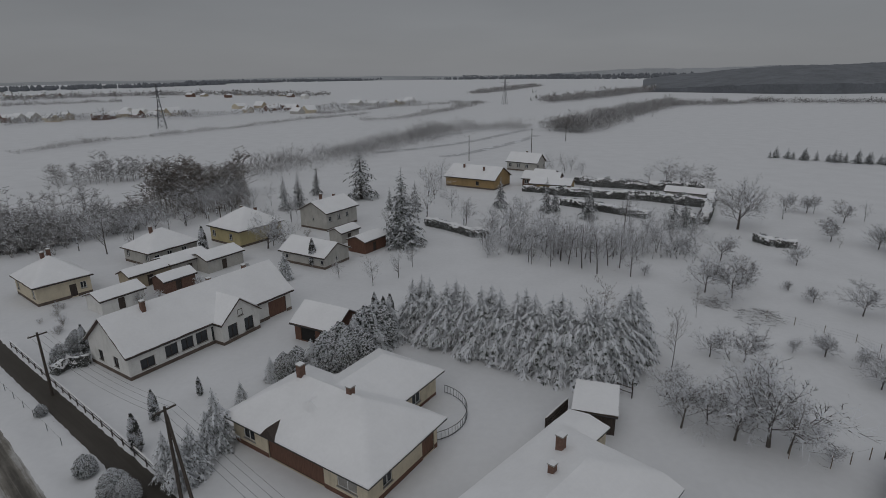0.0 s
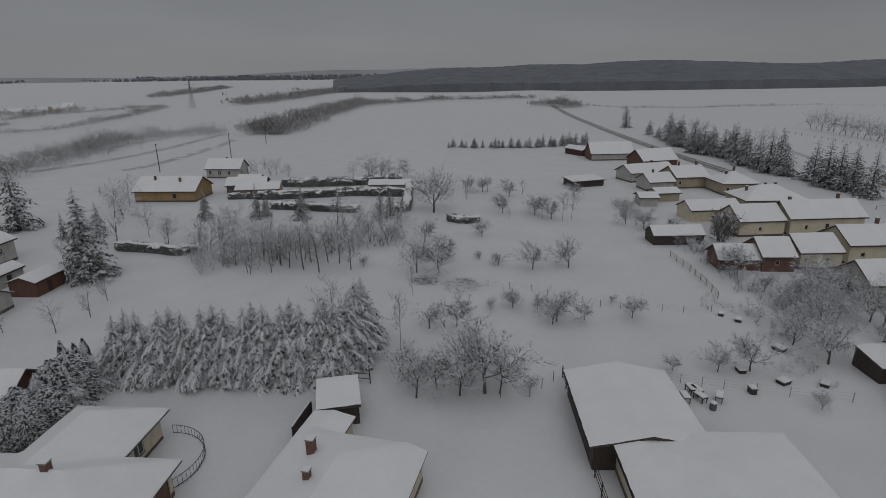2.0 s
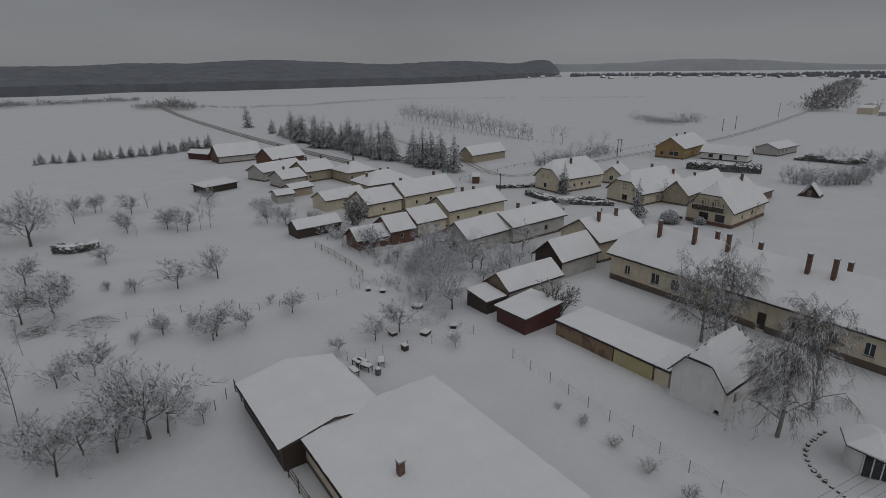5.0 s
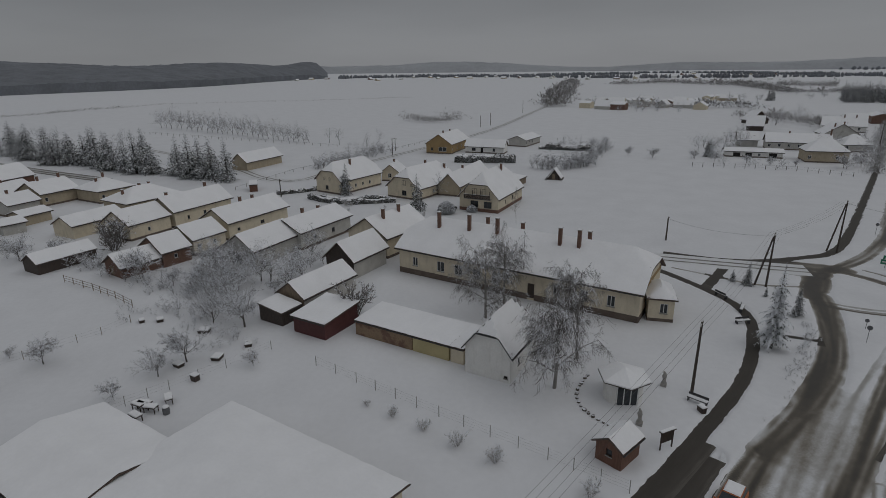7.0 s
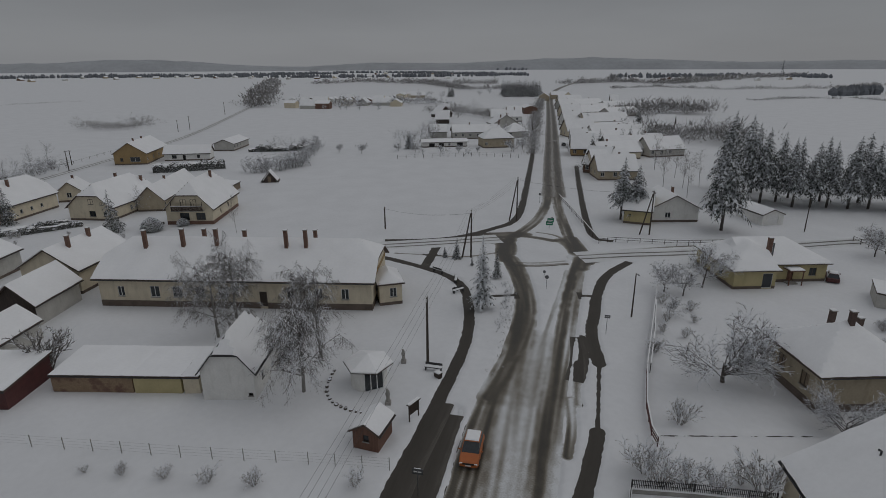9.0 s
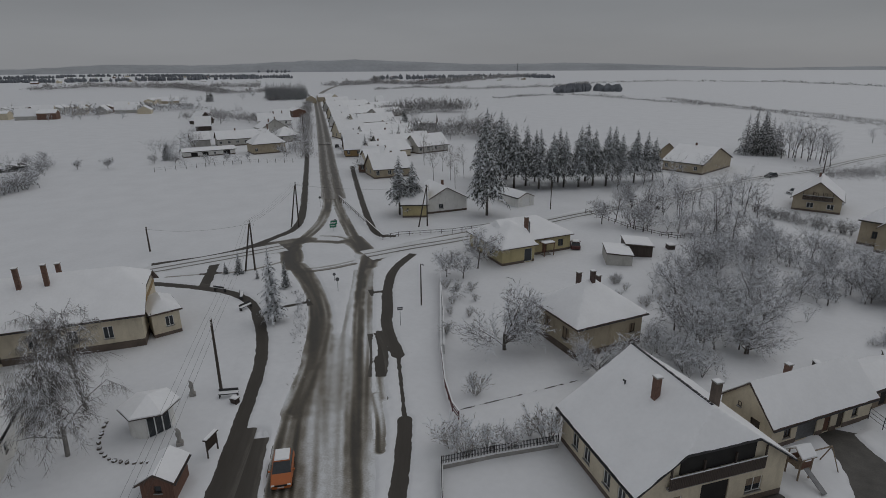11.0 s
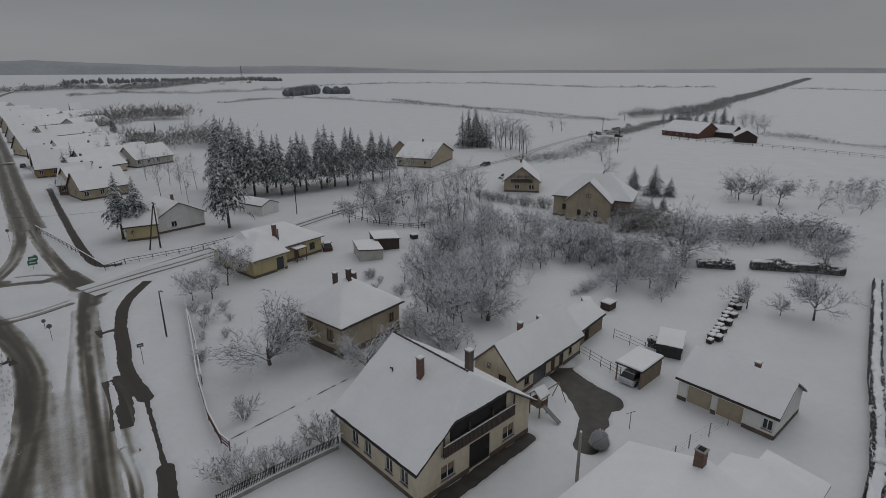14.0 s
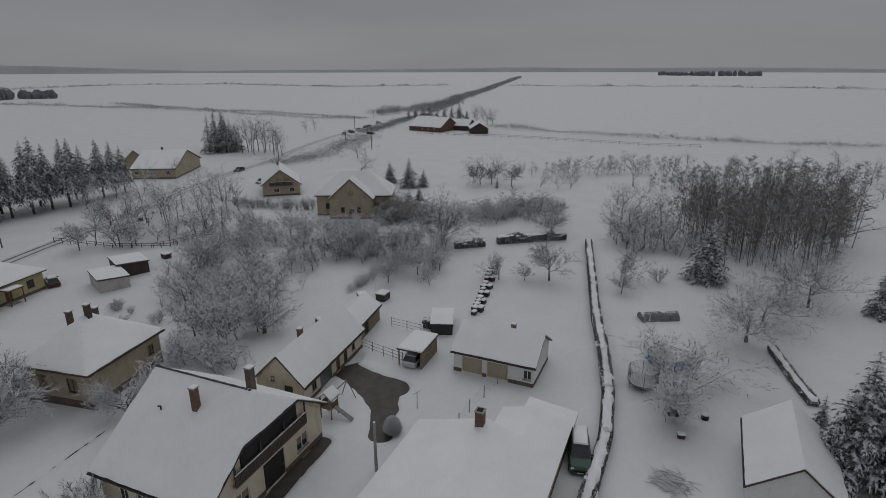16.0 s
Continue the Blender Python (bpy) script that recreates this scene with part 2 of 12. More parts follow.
def thing(name, label, category, x, y, ang=0, z=0, group="", kind=""):
    ob = new(name)
    ob.matrix_world = pose(x, y, z, 0, 0, ang)
    ob.empty_display_size = 0.3
    return tagged(ob, label, category, group, kind)


def patch_noise(x, y, s, seed=0.0):
    return noise.noise(Vector((x * s + seed, y * s - seed, seed * 0.7)))


def wall_panel(geo, p, q, z0, z1, holes, thick=0.3, gable=None):
    """An upright wall from p to q (seen from outside p is at its left), with holes (u, z, w, h) that go through it."""
    p, q = Vector((*p, 0)), Vector((*q, 0))
    d = q - p
    length = d.length
    d.normalize()
    inn = Vector((-d.y, d.x, 0)) * thick
    us = sorted({0.0, length, *[min(max(v, 0), length) for u, z, w, h in holes for v in (u - w / 2, u + w / 2)]})
    zs = sorted({z0, z1, *[v for u, z, w, h in holes for v in (z, z + h) if z0 < v < z1]})
    for a, b in zip(us, us[1:]):
        for c, e in zip(zs, zs[1:]):
            mu, mz = (a + b) / 2, (c + e) / 2
            if any(abs(mu - u) < w / 2 and z < mz < z + h for u, z, w, h in holes):
                continue
            geo.add([p + d * a + Vector((0, 0, c)), p + d * b + Vector((0, 0, c)), p + d * b + Vector((0, 0, e)), p + d * a + Vector((0, 0, e))],
                    [(0, 1, 2, 3)])
            geo.add([p + inn + d * a + Vector((0, 0, c)), p + inn + d * b + Vector((0, 0, c)), p + inn + d * b + Vector((0, 0, e)),
                     p + inn + d * a + Vector((0, 0, e))], [(3, 2, 1, 0)])
    for u, z, w, h in holes:
        a, b, c, e = u - w / 2, u + w / 2, max(z, z0), min(z + h, z1)
        o = [p + d * a + Vector((0, 0, c)), p + d * b + Vector((0, 0, c)), p + d * b + Vector((0, 0, e)), p + d * a + Vector((0, 0, e))]
        geo.add(o + [v + inn for v in o], [(0, 4, 5, 1), (1, 5, 6, 2), (2, 6, 7, 3), (3, 7, 4, 0)])
    if gable:
        top = [p + d * u + Vector((0, 0, z)) for u, z in gable]
        geo.add([p + Vector((0, 0, z1)), q + Vector((0, 0, z1))] + top[::-1], [tuple(range(len(top) + 2))])


def roof_height(kind, x, y, length, width, eave, ridge, hip=1.0):
    """Height of a roof over its plan; x along the ridge. hip: run of the hipped ends as a share of half the width."""
    rise = ridge - eave
    if kind == "mono":
        return eave + rise * (y + width / 2) / width
    if kind == "flat":
        return eave
    f = 1 - abs(y) / (width / 2)
    if kind == "gable":
        return eave + rise * f
    g = (length / 2 - abs(x)) / (hip * width / 2)
    if kind == "hip":
        return eave + rise * max(0.0, min(f, g))
    if kind == "hip_left":
        return eave + rise * max(0.0, min(f, (x + length / 2) / (hip * width / 2)))
    if kind == "half":
        return eave + rise * max(0.0, min(f, 0.55 + g))
    if kind == "half_left":
        return eave + rise * max(0.0, min(f, 0.55 + (x + length / 2) / (hip * width / 2)))
    return eave + rise * f


def roof_parts(h, kind, length, width, eave, ridge, hip, cell=0.5, snow=0.17, under="tile", seed=0.0):
    L, W = length / 2, width / 2
    g = Geo()
    z = lambda x, y: roof_height(kind, x, y, length, width, eave, ridge, hip)
    t = 0.14
    k = hip * W
    if kind in ("flat", "mono"):
        g.slab([(-L, -W, z(-L, -W)), (L, -W, z(L, -W)), (L, W, z(L, W)), (-L, W, z(-L, W))], t)
    elif kind == "gable":
        for s in (-1, 1):
            p = [(-L, s * W, eave), (L, s * W, eave), (L, 0, ridge), (-L, 0, ridge)]
            g.slab(p if s < 0 else p[::-1], t)
    elif kind == "half":
        c = 0.45
        zc = eave + (ridge - eave) * (1 - c)
        for s in (-1, 1):
            p = [(-L, s * W, eave), (L, s * W, eave), (L, s * W * c, zc), (L - k * c, 0, ridge), (-L + k * c, 0, ridge), (-L, s * W * c, zc)]
            g.slab(p if s < 0 else p[::-1], t)
            p = [(s * L, -W * c, zc), (s * L, W * c, zc), (s * (L - k * c), 0, ridge)]
            g.slab(p if s > 0 else p[::-1], t)
    elif kind == "half_left":
        c = 0.45
        zc = eave + (ridge - eave) * (1 - c)
        for s in (-1, 1):
            p = [(-L, s * W, eave), (L, s * W, eave), (L, 0, ridge), (-L + k * c, 0, ridge), (-L, s * W * c, zc)]
            g.slab(p if s < 0 else p[::-1], t)
        g.slab([(-L, W * c, zc), (-L, -W * c, zc), (-L + k * c, 0, ridge)], t)
    else:
        right = L if kind == "hip_left" else L - k
        for s in (-1, 1):
            p = [(-L, s * W, eave), (L, s * W, eave), (right, 0, ridge), (-L + k, 0, ridge)]
            g.slab(p if s < 0 else p[::-1], t)
            if kind == "hip" or s < 0:
                p = [(s * L, -W, eave), (s * L, W, eave), (s * (L - k), 0, ridge)]
                g.slab(p if s > 0 else p[::-1], t)
    roof = part("roof", g, under, h, "snow-covered roof with a dark edge")
    # the snow on it: a soft sheet with an uneven rim
    nx, ny = max(4, round(length / cell)), max(4, 2 * round(width / cell / 2))
    vs, fs = [], []
    for j in range(ny + 1):
        for i in range(nx + 1):
            x, y = -L + length * i / nx, -W + width * j / ny
            edge = i in (0, nx) or j in (0, ny)
            zz = z(x, y) + snow + 0.05 * patch_noise(x + seed * 7, y, 0.45) + 0.02 * patch_noise(x, y + seed * 5, 1.7)
            if edge:
                zz -= 0.05
                wob = 0.06 * patch_noise(x * 1.3 + seed, y * 1.3, 0.9)
                x += (wob + 0.01) * (1 if i == nx else -1 if i == 0 else 0)
                y += (wob + 0.01) * (1 if j == ny else -1 if j == 0 else 0)
            vs.append((x, y, zz))
    at = lambda i, j: j * (nx + 1) + i
    fs += [(at(i, j), at(i + 1, j), at(i + 1, j + 1), at(i, j + 1)) for j in range(ny) for i in range(nx)]
    rim = [at(i, 0) for i in range(nx)] + [at(nx, j) for j in range(ny)] + [at(i, ny) for i in range(nx, 0, -1)] + [at(0, j) for j in range(ny, 0, -1)]
    k0 = len(vs)
    for r in rim:
        x, y, zz = vs[r]
        vs.append((x * (1 - 0.12 / max(L, 1)), y * (1 - 0.12 / max(W, 1)), z(min(max(x, -L), L), min(max(y, -W), W)) + 0.004))
    m = len(rim)
    fs += [(rim[i], k0 + i, k0 + (i + 1) % m, rim[(i + 1) % m]) for i in range(m)]
    sheet = mesh_of("roof_snow", vs, fs, "roof_snow", True)
    sheet.set_sharp_from_angle(angle=radians(25))
    part("roof_snow", sheet, None, roof, "thick white snow cover")
    if kind not in ("flat",):
        for s in ((-1,) if kind == "mono" else (-1, 1)):
            gut = Geo().tube([(-L, s * (W + 0.06), eave - 0.1), (L, s * (W + 0.06), eave - 0.1)], 0.06, 6)
            part("gutter", gut, "dark_metal", roof)
    return roof


def chimney(h, x, y, z0, z1, w=0.5, mat="brick_wall", cap=True):
    g = Geo().box(x - w / 2, y - w / 2, z0, x + w / 2, y + w / 2, z1)
    c = part("chimney", g, mat, h, "brick chimney with a snow cap" if mat == "brick_wall" else "chimney with a snow cap")
    part("cap", Geo().box(x - w / 2 - 0.06, y - w / 2 - 0.06, z1, x + w / 2 + 0.06, y + w / 2 + 0.06, z1 + 0.08), "concrete", c)
    if cap:
        part("snow_cap", Geo().box(x - w / 2 - 0.05, y - w / 2 - 0.05, z1 + 0.08, x + w / 2 + 0.03, y + w / 2 + 0.04, z1 + 0.15, 0.03), "roof_snow", c, smooth=False)
    else:
        part("flue", Geo().box(x - w / 3, y - w / 3, z1 + 0.08, x + w / 3, y + w / 3, z1 + 0.14), "dark", c)
    return c


def opening_unit(h, p, d, u, z, w, hh, kind="window", frame_mat="white_paint", pane_mat="glass", shutter=False):
    """A window or door with its frame, set 12 cm deep in a hole of the wall that runs from p along d."""
    p, d = Vector((*p, 0)), Vector((*d, 0))
    n = Vector((d.y, -d.x, 0))
    rot = Matrix((( d.x, n.x, 0, 0), (d.y, n.y, 0, 0), (0, 0, 1, 0), (0, 0, 0, 1)))
    o = p + d * u + Vector((0, 0, z)) - n * 0.12
    at = Matrix.Translation(o) @ rot
    g = Geo()
    b = 0.07
    for x0, x1, z0, z1 in ((-w / 2, w / 2, 0, b), (-w / 2, w / 2, hh - b, hh), (-w / 2, -w / 2 + b, b, hh - b), (w / 2 - b, w / 2, b, hh - b)):
        g.box(x0, -0.04, z0, x1, 0.04, z1)
    if kind == "window" and w > 0.8:
        g.box(-0.04, -0.035, b, 0.04, 0.035, hh - b)
    ob = part("window" if kind == "window" else "door", g, frame_mat, h, at=at)
    if kind == "window":
        part("pane", Geo().box(-w / 2 + b, -0.02, b, w / 2 - b, 0.0, hh - b), pane_mat, ob)
        part("sill", Geo().box(-w / 2 - 0.06, -0.02, -0.07, w / 2 + 0.06, 0.2, 0.0), "concrete", ob)
        if shutter:
            part("roller_shutter", Geo().box(-w / 2 + b, 0.005, hh * 0.45, w / 2 - b, 0.03, hh - b), "wood", ob)
    else:
        part("door_leaf", Geo().box(-w / 2 + b, -0.03, 0.02, w / 2 - b, 0.02, hh - b), pane_mat, ob)
        part("handle", Geo().box(w / 2 - b - 0.15, 0.02, 1.0, w / 2 - b - 0.05, 0.06, 1.05), "metal", ob)
    return ob


def house(name, label, category, x, y, ang, length, width, eave, ridge, kind="gable", wall="cream_wall", hip=1.0, over=0.45, chimneys=(),
          front=(), back=(), left=(), right=(), plinth="plinth", cell=0.5, under="tile", group="", gable_wall=None, bottom=0.0, chim_mat="brick_wall", frieze=None, plinth_h=0.45):
    """A building; its plan is the roof's, x along the ridge. Openings are (kind, u, z, w, h) with u from the wall's left end seen from outside.
    front is the wall at -y, right at +x, back at +y, left at -x. chimneys: (x, y, height over the roof there)."""
    h = thing(name, label, category, x, y, ang, 0, group)
    hip = min(hip, 0.96 * length / width)
    a, b = length / 2 - over, width / 2 - over
    zt = lambda px, py: roof_height(kind, px, py, length, width, eave, ridge, hip) - 0.1
    corners = dict(front=((-a, -b), (a, -b)), right=((a, -b), (a, b)), back=((a, b), (-a, b)), left=((-a, b), (-a, -b)))
    for side, units in (("front", front), ("right", right), ("back", back), ("left", left)):
        p, q = corners[side]
        g = Geo()
        d = (Vector(q) - Vector(p))
        span = d.length
        d.normalize()
        top = min(zt(*p), zt(*q))
        gable = None
        if side in ("left", "right") and kind in ("gable", "half", "half_left", "hip_left") and not (kind == "hip_left" and side == "left"):
            if kind == "half" or (kind == "half_left" and side == "left"):
                c = 0.45 * width / 2
                gable = [(0, zt(p[0], -b)), (span / 2 - c, zt(p[0], c)), (span / 2 + c, zt(p[0], c)), (span, zt(p[0], b))]
                gable = [(u, z) for u, z in gable]
            else:
                gable = [(0, top), (span / 2, ridge - 0.12), (span, top)]
        if kind == "mono" and side in ("left", "right"):
            gable = [(0, zt(*p)), (span, zt(*q))]
        if kind == "mono" and side == "back":
            top = zt(*p)
        holes = [(u, z, w, hh) for _, u, z, w, hh, *_ in units if z + hh < top]
        wall_panel(g, p, q, bottom, top, holes, 0.3, gable)
        wob = part("wall", g, wall if not (gable and gable_wall) else gable_wall, h)
        if plinth:
            n = Vector((d.y, -d.x))
            cut = sorted([(u - w / 2, u + w / 2) for k, u, z, w, hh, *_ in units if k == "door" and z < 0.4])
            s = 0.0
            for lo, hi in cut + [(span, span)]:
                if lo - s > 0.05:
                    c0, c1 = Vector(p) + d * s, Vector(p) + d * lo
                    pg = Geo().slab([(*(c0 + n * 0.03), bottom + plinth_h), (*(c1 + n * 0.03), bottom + plinth_h), (*(c1 - n * 0.02), bottom + plinth_h), (*(c0 - n * 0.02), bottom + plinth_h)], plinth_h + 0.05)
                    part("plinth", pg, plinth, wob)
                s = hi
        if frieze:
            n = Vector((d.y, -d.x))
            c0, c1 = Vector(p), Vector(q)
            part("frieze", Geo().slab([(*(c0 + n * 0.04), top), (*(c1 + n * 0.04), top), (*(c1 - n * 0.02), top), (*(c0 - n * 0.02), top)], 0.6), frieze, wob)
        for k, u, z, w, hh, *extra in units:
            if z + hh < top:
                opening_unit(h, p, d, u, z, w, hh, k, *(extra or ()))
            else:
                nrm = Vector((d.y, -d.x))
                base = Vector(p) + nrm * 0.1
                opening_unit(h, base, d, u, z, w, hh, k, *(extra or ()))
    roof_parts(h, kind, length, width, eave, ridge, hip, cell, under=under, seed=(x * 0.13 + y * 0.07) % 10)
    for cx, cy, ch in chimneys:
        z = roof_height(kind, cx, cy, length, width, eave, ridge, hip)
        chimney(h, cx, cy, z - 0.5, z + ch, mat=chim_mat)
    return h


def roof_field(h, rects, height, cell=0.4, snow=0.17, under="tile", seed=0.0):
    """A roof over a plan of joined rectangles (x0, x1, y0, y1); height gives its surface. With its snow."""
    def lines(k):
        marks = sorted({v for r in rects for v in r[2 * k:2 * k + 2]})
        res = []
        for a, b in zip(marks, marks[1:]):
            n = max(1, round((b - a) / cell))
            res += [a + (b - a) * i / n for i in range(n)]
        return res + [marks[-1]]
    xs, ys = lines(0), lines(1)
    inside = lambda x, y: any(a < x < b and c < y < d for a, b, c, d in rects)
    cells = [(i, j) for i in range(len(xs) - 1) for j in range(len(ys) - 1) if inside((xs[i] + xs[i + 1]) / 2, (ys[j] + ys[j + 1]) / 2)]
    edges = collections.Counter()
    for i, j in cells:
        q = [(i, j), (i + 1, j), (i + 1, j + 1), (i, j + 1)]
        for a, b in zip(q, q[1:] + q[:1]):
            edges[frozenset((a, b))] += 1
    used = sorted({c for e in edges for c in e})
    rim = {c for e, n in edges.items() if n == 1 for c in e}
    roof = None
    for name, lift, mat in (("roof", 0.0, under), ("roof_snow", snow, "roof_snow")):
        ids, vs = {}, []
        for low in (False, True):
            for c in used:
                if low and c not in rim:
                    continue
                x, y = xs[c[0]], ys[c[1]]
                z = height(x, y)
                if lift:
                    rough = 0.05 * patch_noise(x + seed * 7, y, 0.45) + 0.02 * patch_noise(x, y + seed * 5, 1.7)
                    z += 0.004 if low else lift + rough - (0.06 if c in rim else 0)
                else:
                    z -= 0.14 if low else 0
                ids[(c, low)] = len(vs)
                vs.append((x, y, z))
        fs = [(ids[((i, j), False)], ids[((i + 1, j), False)], ids[((i + 1, j + 1), False)], ids[((i, j + 1), False)]) for i, j in cells]
        for i, j in cells:
            q = [(i, j), (i + 1, j), (i + 1, j + 1), (i, j + 1)]
            for a, b in zip(q, q[1:] + q[:1]):
                if edges[frozenset((a, b))] == 1:
                    fs.append((ids[(a, False)], ids[(a, True)], ids[(b, True)], ids[(b, False)]))
        me = mesh_of(name, vs, fs, mat, bool(lift))
        if lift:
            me.set_sharp_from_angle(angle=radians(30))
            part(name, me, None, roof, "thick white snow cover")
        else:
            roof = part(name, me, None, h, "snow-covered roof with a dark edge")
    return roof


def wall_ring(h, corners, top, units, wall, plinth=None, plinth_h=0.45):
    """Walls round a plan, corner by corner anticlockwise; units: openings by the number of the wall."""
    for k, (p, q) in enumerate(zip(corners, corners[1:] + corners[:1])):
        d = Vector(q) - Vector(p)
        d.normalize()
        todo = units.get(k, ())
        g = Geo()
        wall_panel(g, p, q, 0.0, top, [(u, z, w, hh) for _, u, z, w, hh, *_ in todo], 0.3)
        wob = part("wall", g, wall, h)
        if plinth:
            n = Vector((d.y, -d.x))
            doors = sorted((u - w / 2, u + w / 2) for kind, u, z, w, hh, *_ in todo if kind == "door")
            s, span = 0.0, (Vector(q) - Vector(p)).length
            for lo, hi in doors + [(span, span)]:
                if lo - s > 0.05:
                    c0, c1 = Vector(p) + d * s, Vector(p) + d * lo
                    part("plinth", Geo().slab([(*(c0 + n * 0.03), plinth_h), (*(c1 + n * 0.03), plinth_h), (*(c1 - n * 0.02), plinth_h), (*(c0 - n * 0.02), plinth_h)], plinth_h + 0.05), plinth, wob)
                s = hi
        for kind, u, z, w, hh, *extra in todo:
            opening_unit(h, p, d, u, z, w, hh, kind, *extra)


def bungalow():
    h = thing("bungalow", "low L-shaped bungalow with a broad snow-covered hipped roof and cream walls", "house", -21.1, 44.6, -33.5)
    def height(x, y):
        main = min(x, 18.1 - x, y, 11.0 - y)
        wing = min(x - 4.1, 13.2 - x, 18.0 - y) if y > 3 else 0
        return 2.9 + 0.57 * max(0.0, main, wing)
    roof_field(h, [(0, 18.1, 0, 5.5), (0, 18.1, 5.5, 11.0), (4.1, 8.65, 11.0, 18.0), (8.65, 13.2, 11.0, 18.0)], height, 0.37, under="dark_metal", seed=2.2)
    wall_ring(h, [(0.7, 0.7), (17.4, 0.7), (17.4, 10.3), (12.5, 10.3), (12.5, 17.3), (4.8, 17.3), (4.8, 10.3), (0.7, 10.3)], 2.85,
              {0: [("window", 2.2, 0.9, 1.6, 1.3), ("door", 8.3, 0.05, 7.0, 2.2, "dark_wood", "brown_wall"), ("window", 14.4, 0.9, 2.2, 1.4, "white_paint", "concrete")],
               1: [("window", 2.4, 0.9, 1.2, 1.3), ("door", 8.2, 0.05, 1.9, 2.3, "dark_wood", "brown_wall")], 3: [("window", 3.5, 0.9, 1.4, 1.3)]}, "cream_wall", "brown_wall")
    g = Geo().add([(5.6, -0.05, 2.95), (7.5, -0.05, 2.95), (6.55, -0.05, 3.95), (6.55, 1.9, 3.95)], [(0, 1, 2), (1, 3, 2), (0, 2, 3)])
    part("porch_gable", g, "dark_wood", h, "small brown boarded gable over the porch")
    chimney(h, 5.3, 5.4, 5.6, 7.2, 0.6)
    chimney(h, 11.4, 5.6, 5.8, 6.75, 0.55)


def yellow_house():
    h = thing("yellow_house", "yellow L-shaped house with snowy hipped roof and white windows", "house", 47.6, -76.3, -116.5)
    def height(x, y):
        main = min(x, 7.6 - x + 3.0, y, 13.0 - y) if x < 7.6 else 0
        wing = min(y - 2.6, 13.0 - y, 17.4 - x)
        return 3.1 + 0.56 * max(0.0, main, wing if x > 3 else 0)
    roof_field(h, [(0, 7.6, 0, 2.6), (0, 7.6, 2.6, 7.8), (0, 7.6, 7.8, 13.0), (7.6, 17.4, 2.6, 7.8), (7.6, 17.4, 7.8, 13.0)], height, 0.43, under="tile", seed=3.7)
    wall_ring(h, [(0.5, 0.5), (7.1, 0.5), (7.1, 3.1), (16.9, 3.1), (16.9, 12.5), (0.5, 12.5)], 3.05,
              {0: [("door", 5.3, 0.1, 1.6, 2.4, "white_paint", "glass")], 2: [("window", 1.4, 1.2, 0.9, 0.8), ("door", 4.0, 0.15, 1.0, 2.0, "dark_wood", "brown_wall"), ("window", 7.6, 1.0, 1.2, 1.3, "dark_wood")],
               5: [("window", 3.2, 1.0, 1.2, 1.3), ("window", 8.0, 1.0, 1.2, 1.3)]}, "yellow_wall", "plinth")
    canopy = part("porch_canopy", Geo().box(9.8, 1.3, 2.35, 12.2, 3.1, 2.47), "brown_wall", h, "small porch canopy under snow")
    part("canopy_snow", Geo().box(9.82, 1.32, 2.47, 12.18, 3.08, 2.66, 0.07), "roof_snow", canopy)
    for px in (9.95, 12.05):
        part("porch_post", Geo().box(px - 0.06, 1.4, -0.05, px + 0.06, 1.52, 2.35), "brown_wall", h)
    part("porch_step", Geo().box(10.2, 1.9, -0.05, 11.8, 3.12, 0.16), "concrete", h)
    chimney(h, 7.9, 4.6, 4.2, 6.9, 0.6)
    part("flue_pipe", Geo().tube([(7.45, 2.95, 2.0), (7.45, 2.95, 6.6)], 0.13, 8), "metal", h, "tall grey metal flue pipe")


def snowed_house():
    h = thing("snowed_house", "house with a stepped plan and fully snow-covered roof", "house", 11.6, 45.2, 46.5)
    def height(x, y):
        if x > -3.3:
            return 2.7 + 0.18 * min(-y, y + 4.2)
        return 2.7 + 0.33 * max(0.0, min(-y, y + 12.0, -3.3 - x + 1.6))
    roof_field(h, [(-3.3, 0, -4.2, 0), (-22, -3.3, -12, -6), (-22, -3.3, -6, 0)], height, 0.42, under="dark_metal", seed=4.1)
    wall_ring(h, [(-21.6, -11.6), (-3.7, -11.6), (-3.7, -4.0), (-0.3, -4.0), (-0.3, -0.3), (-21.6, -0.3)], 2.65, {0: [("window", 5.0, 1.0, 1.2, 1.3), ("window", 12.0, 1.0, 1.2, 1.3)]}, "cream_wall", "plinth")
    chimney(h, -6.9, -3.3, 3.4, 5.2, 0.62)
    chimney(h, -10.2, -4.6, 3.8, 5.1, 0.5)


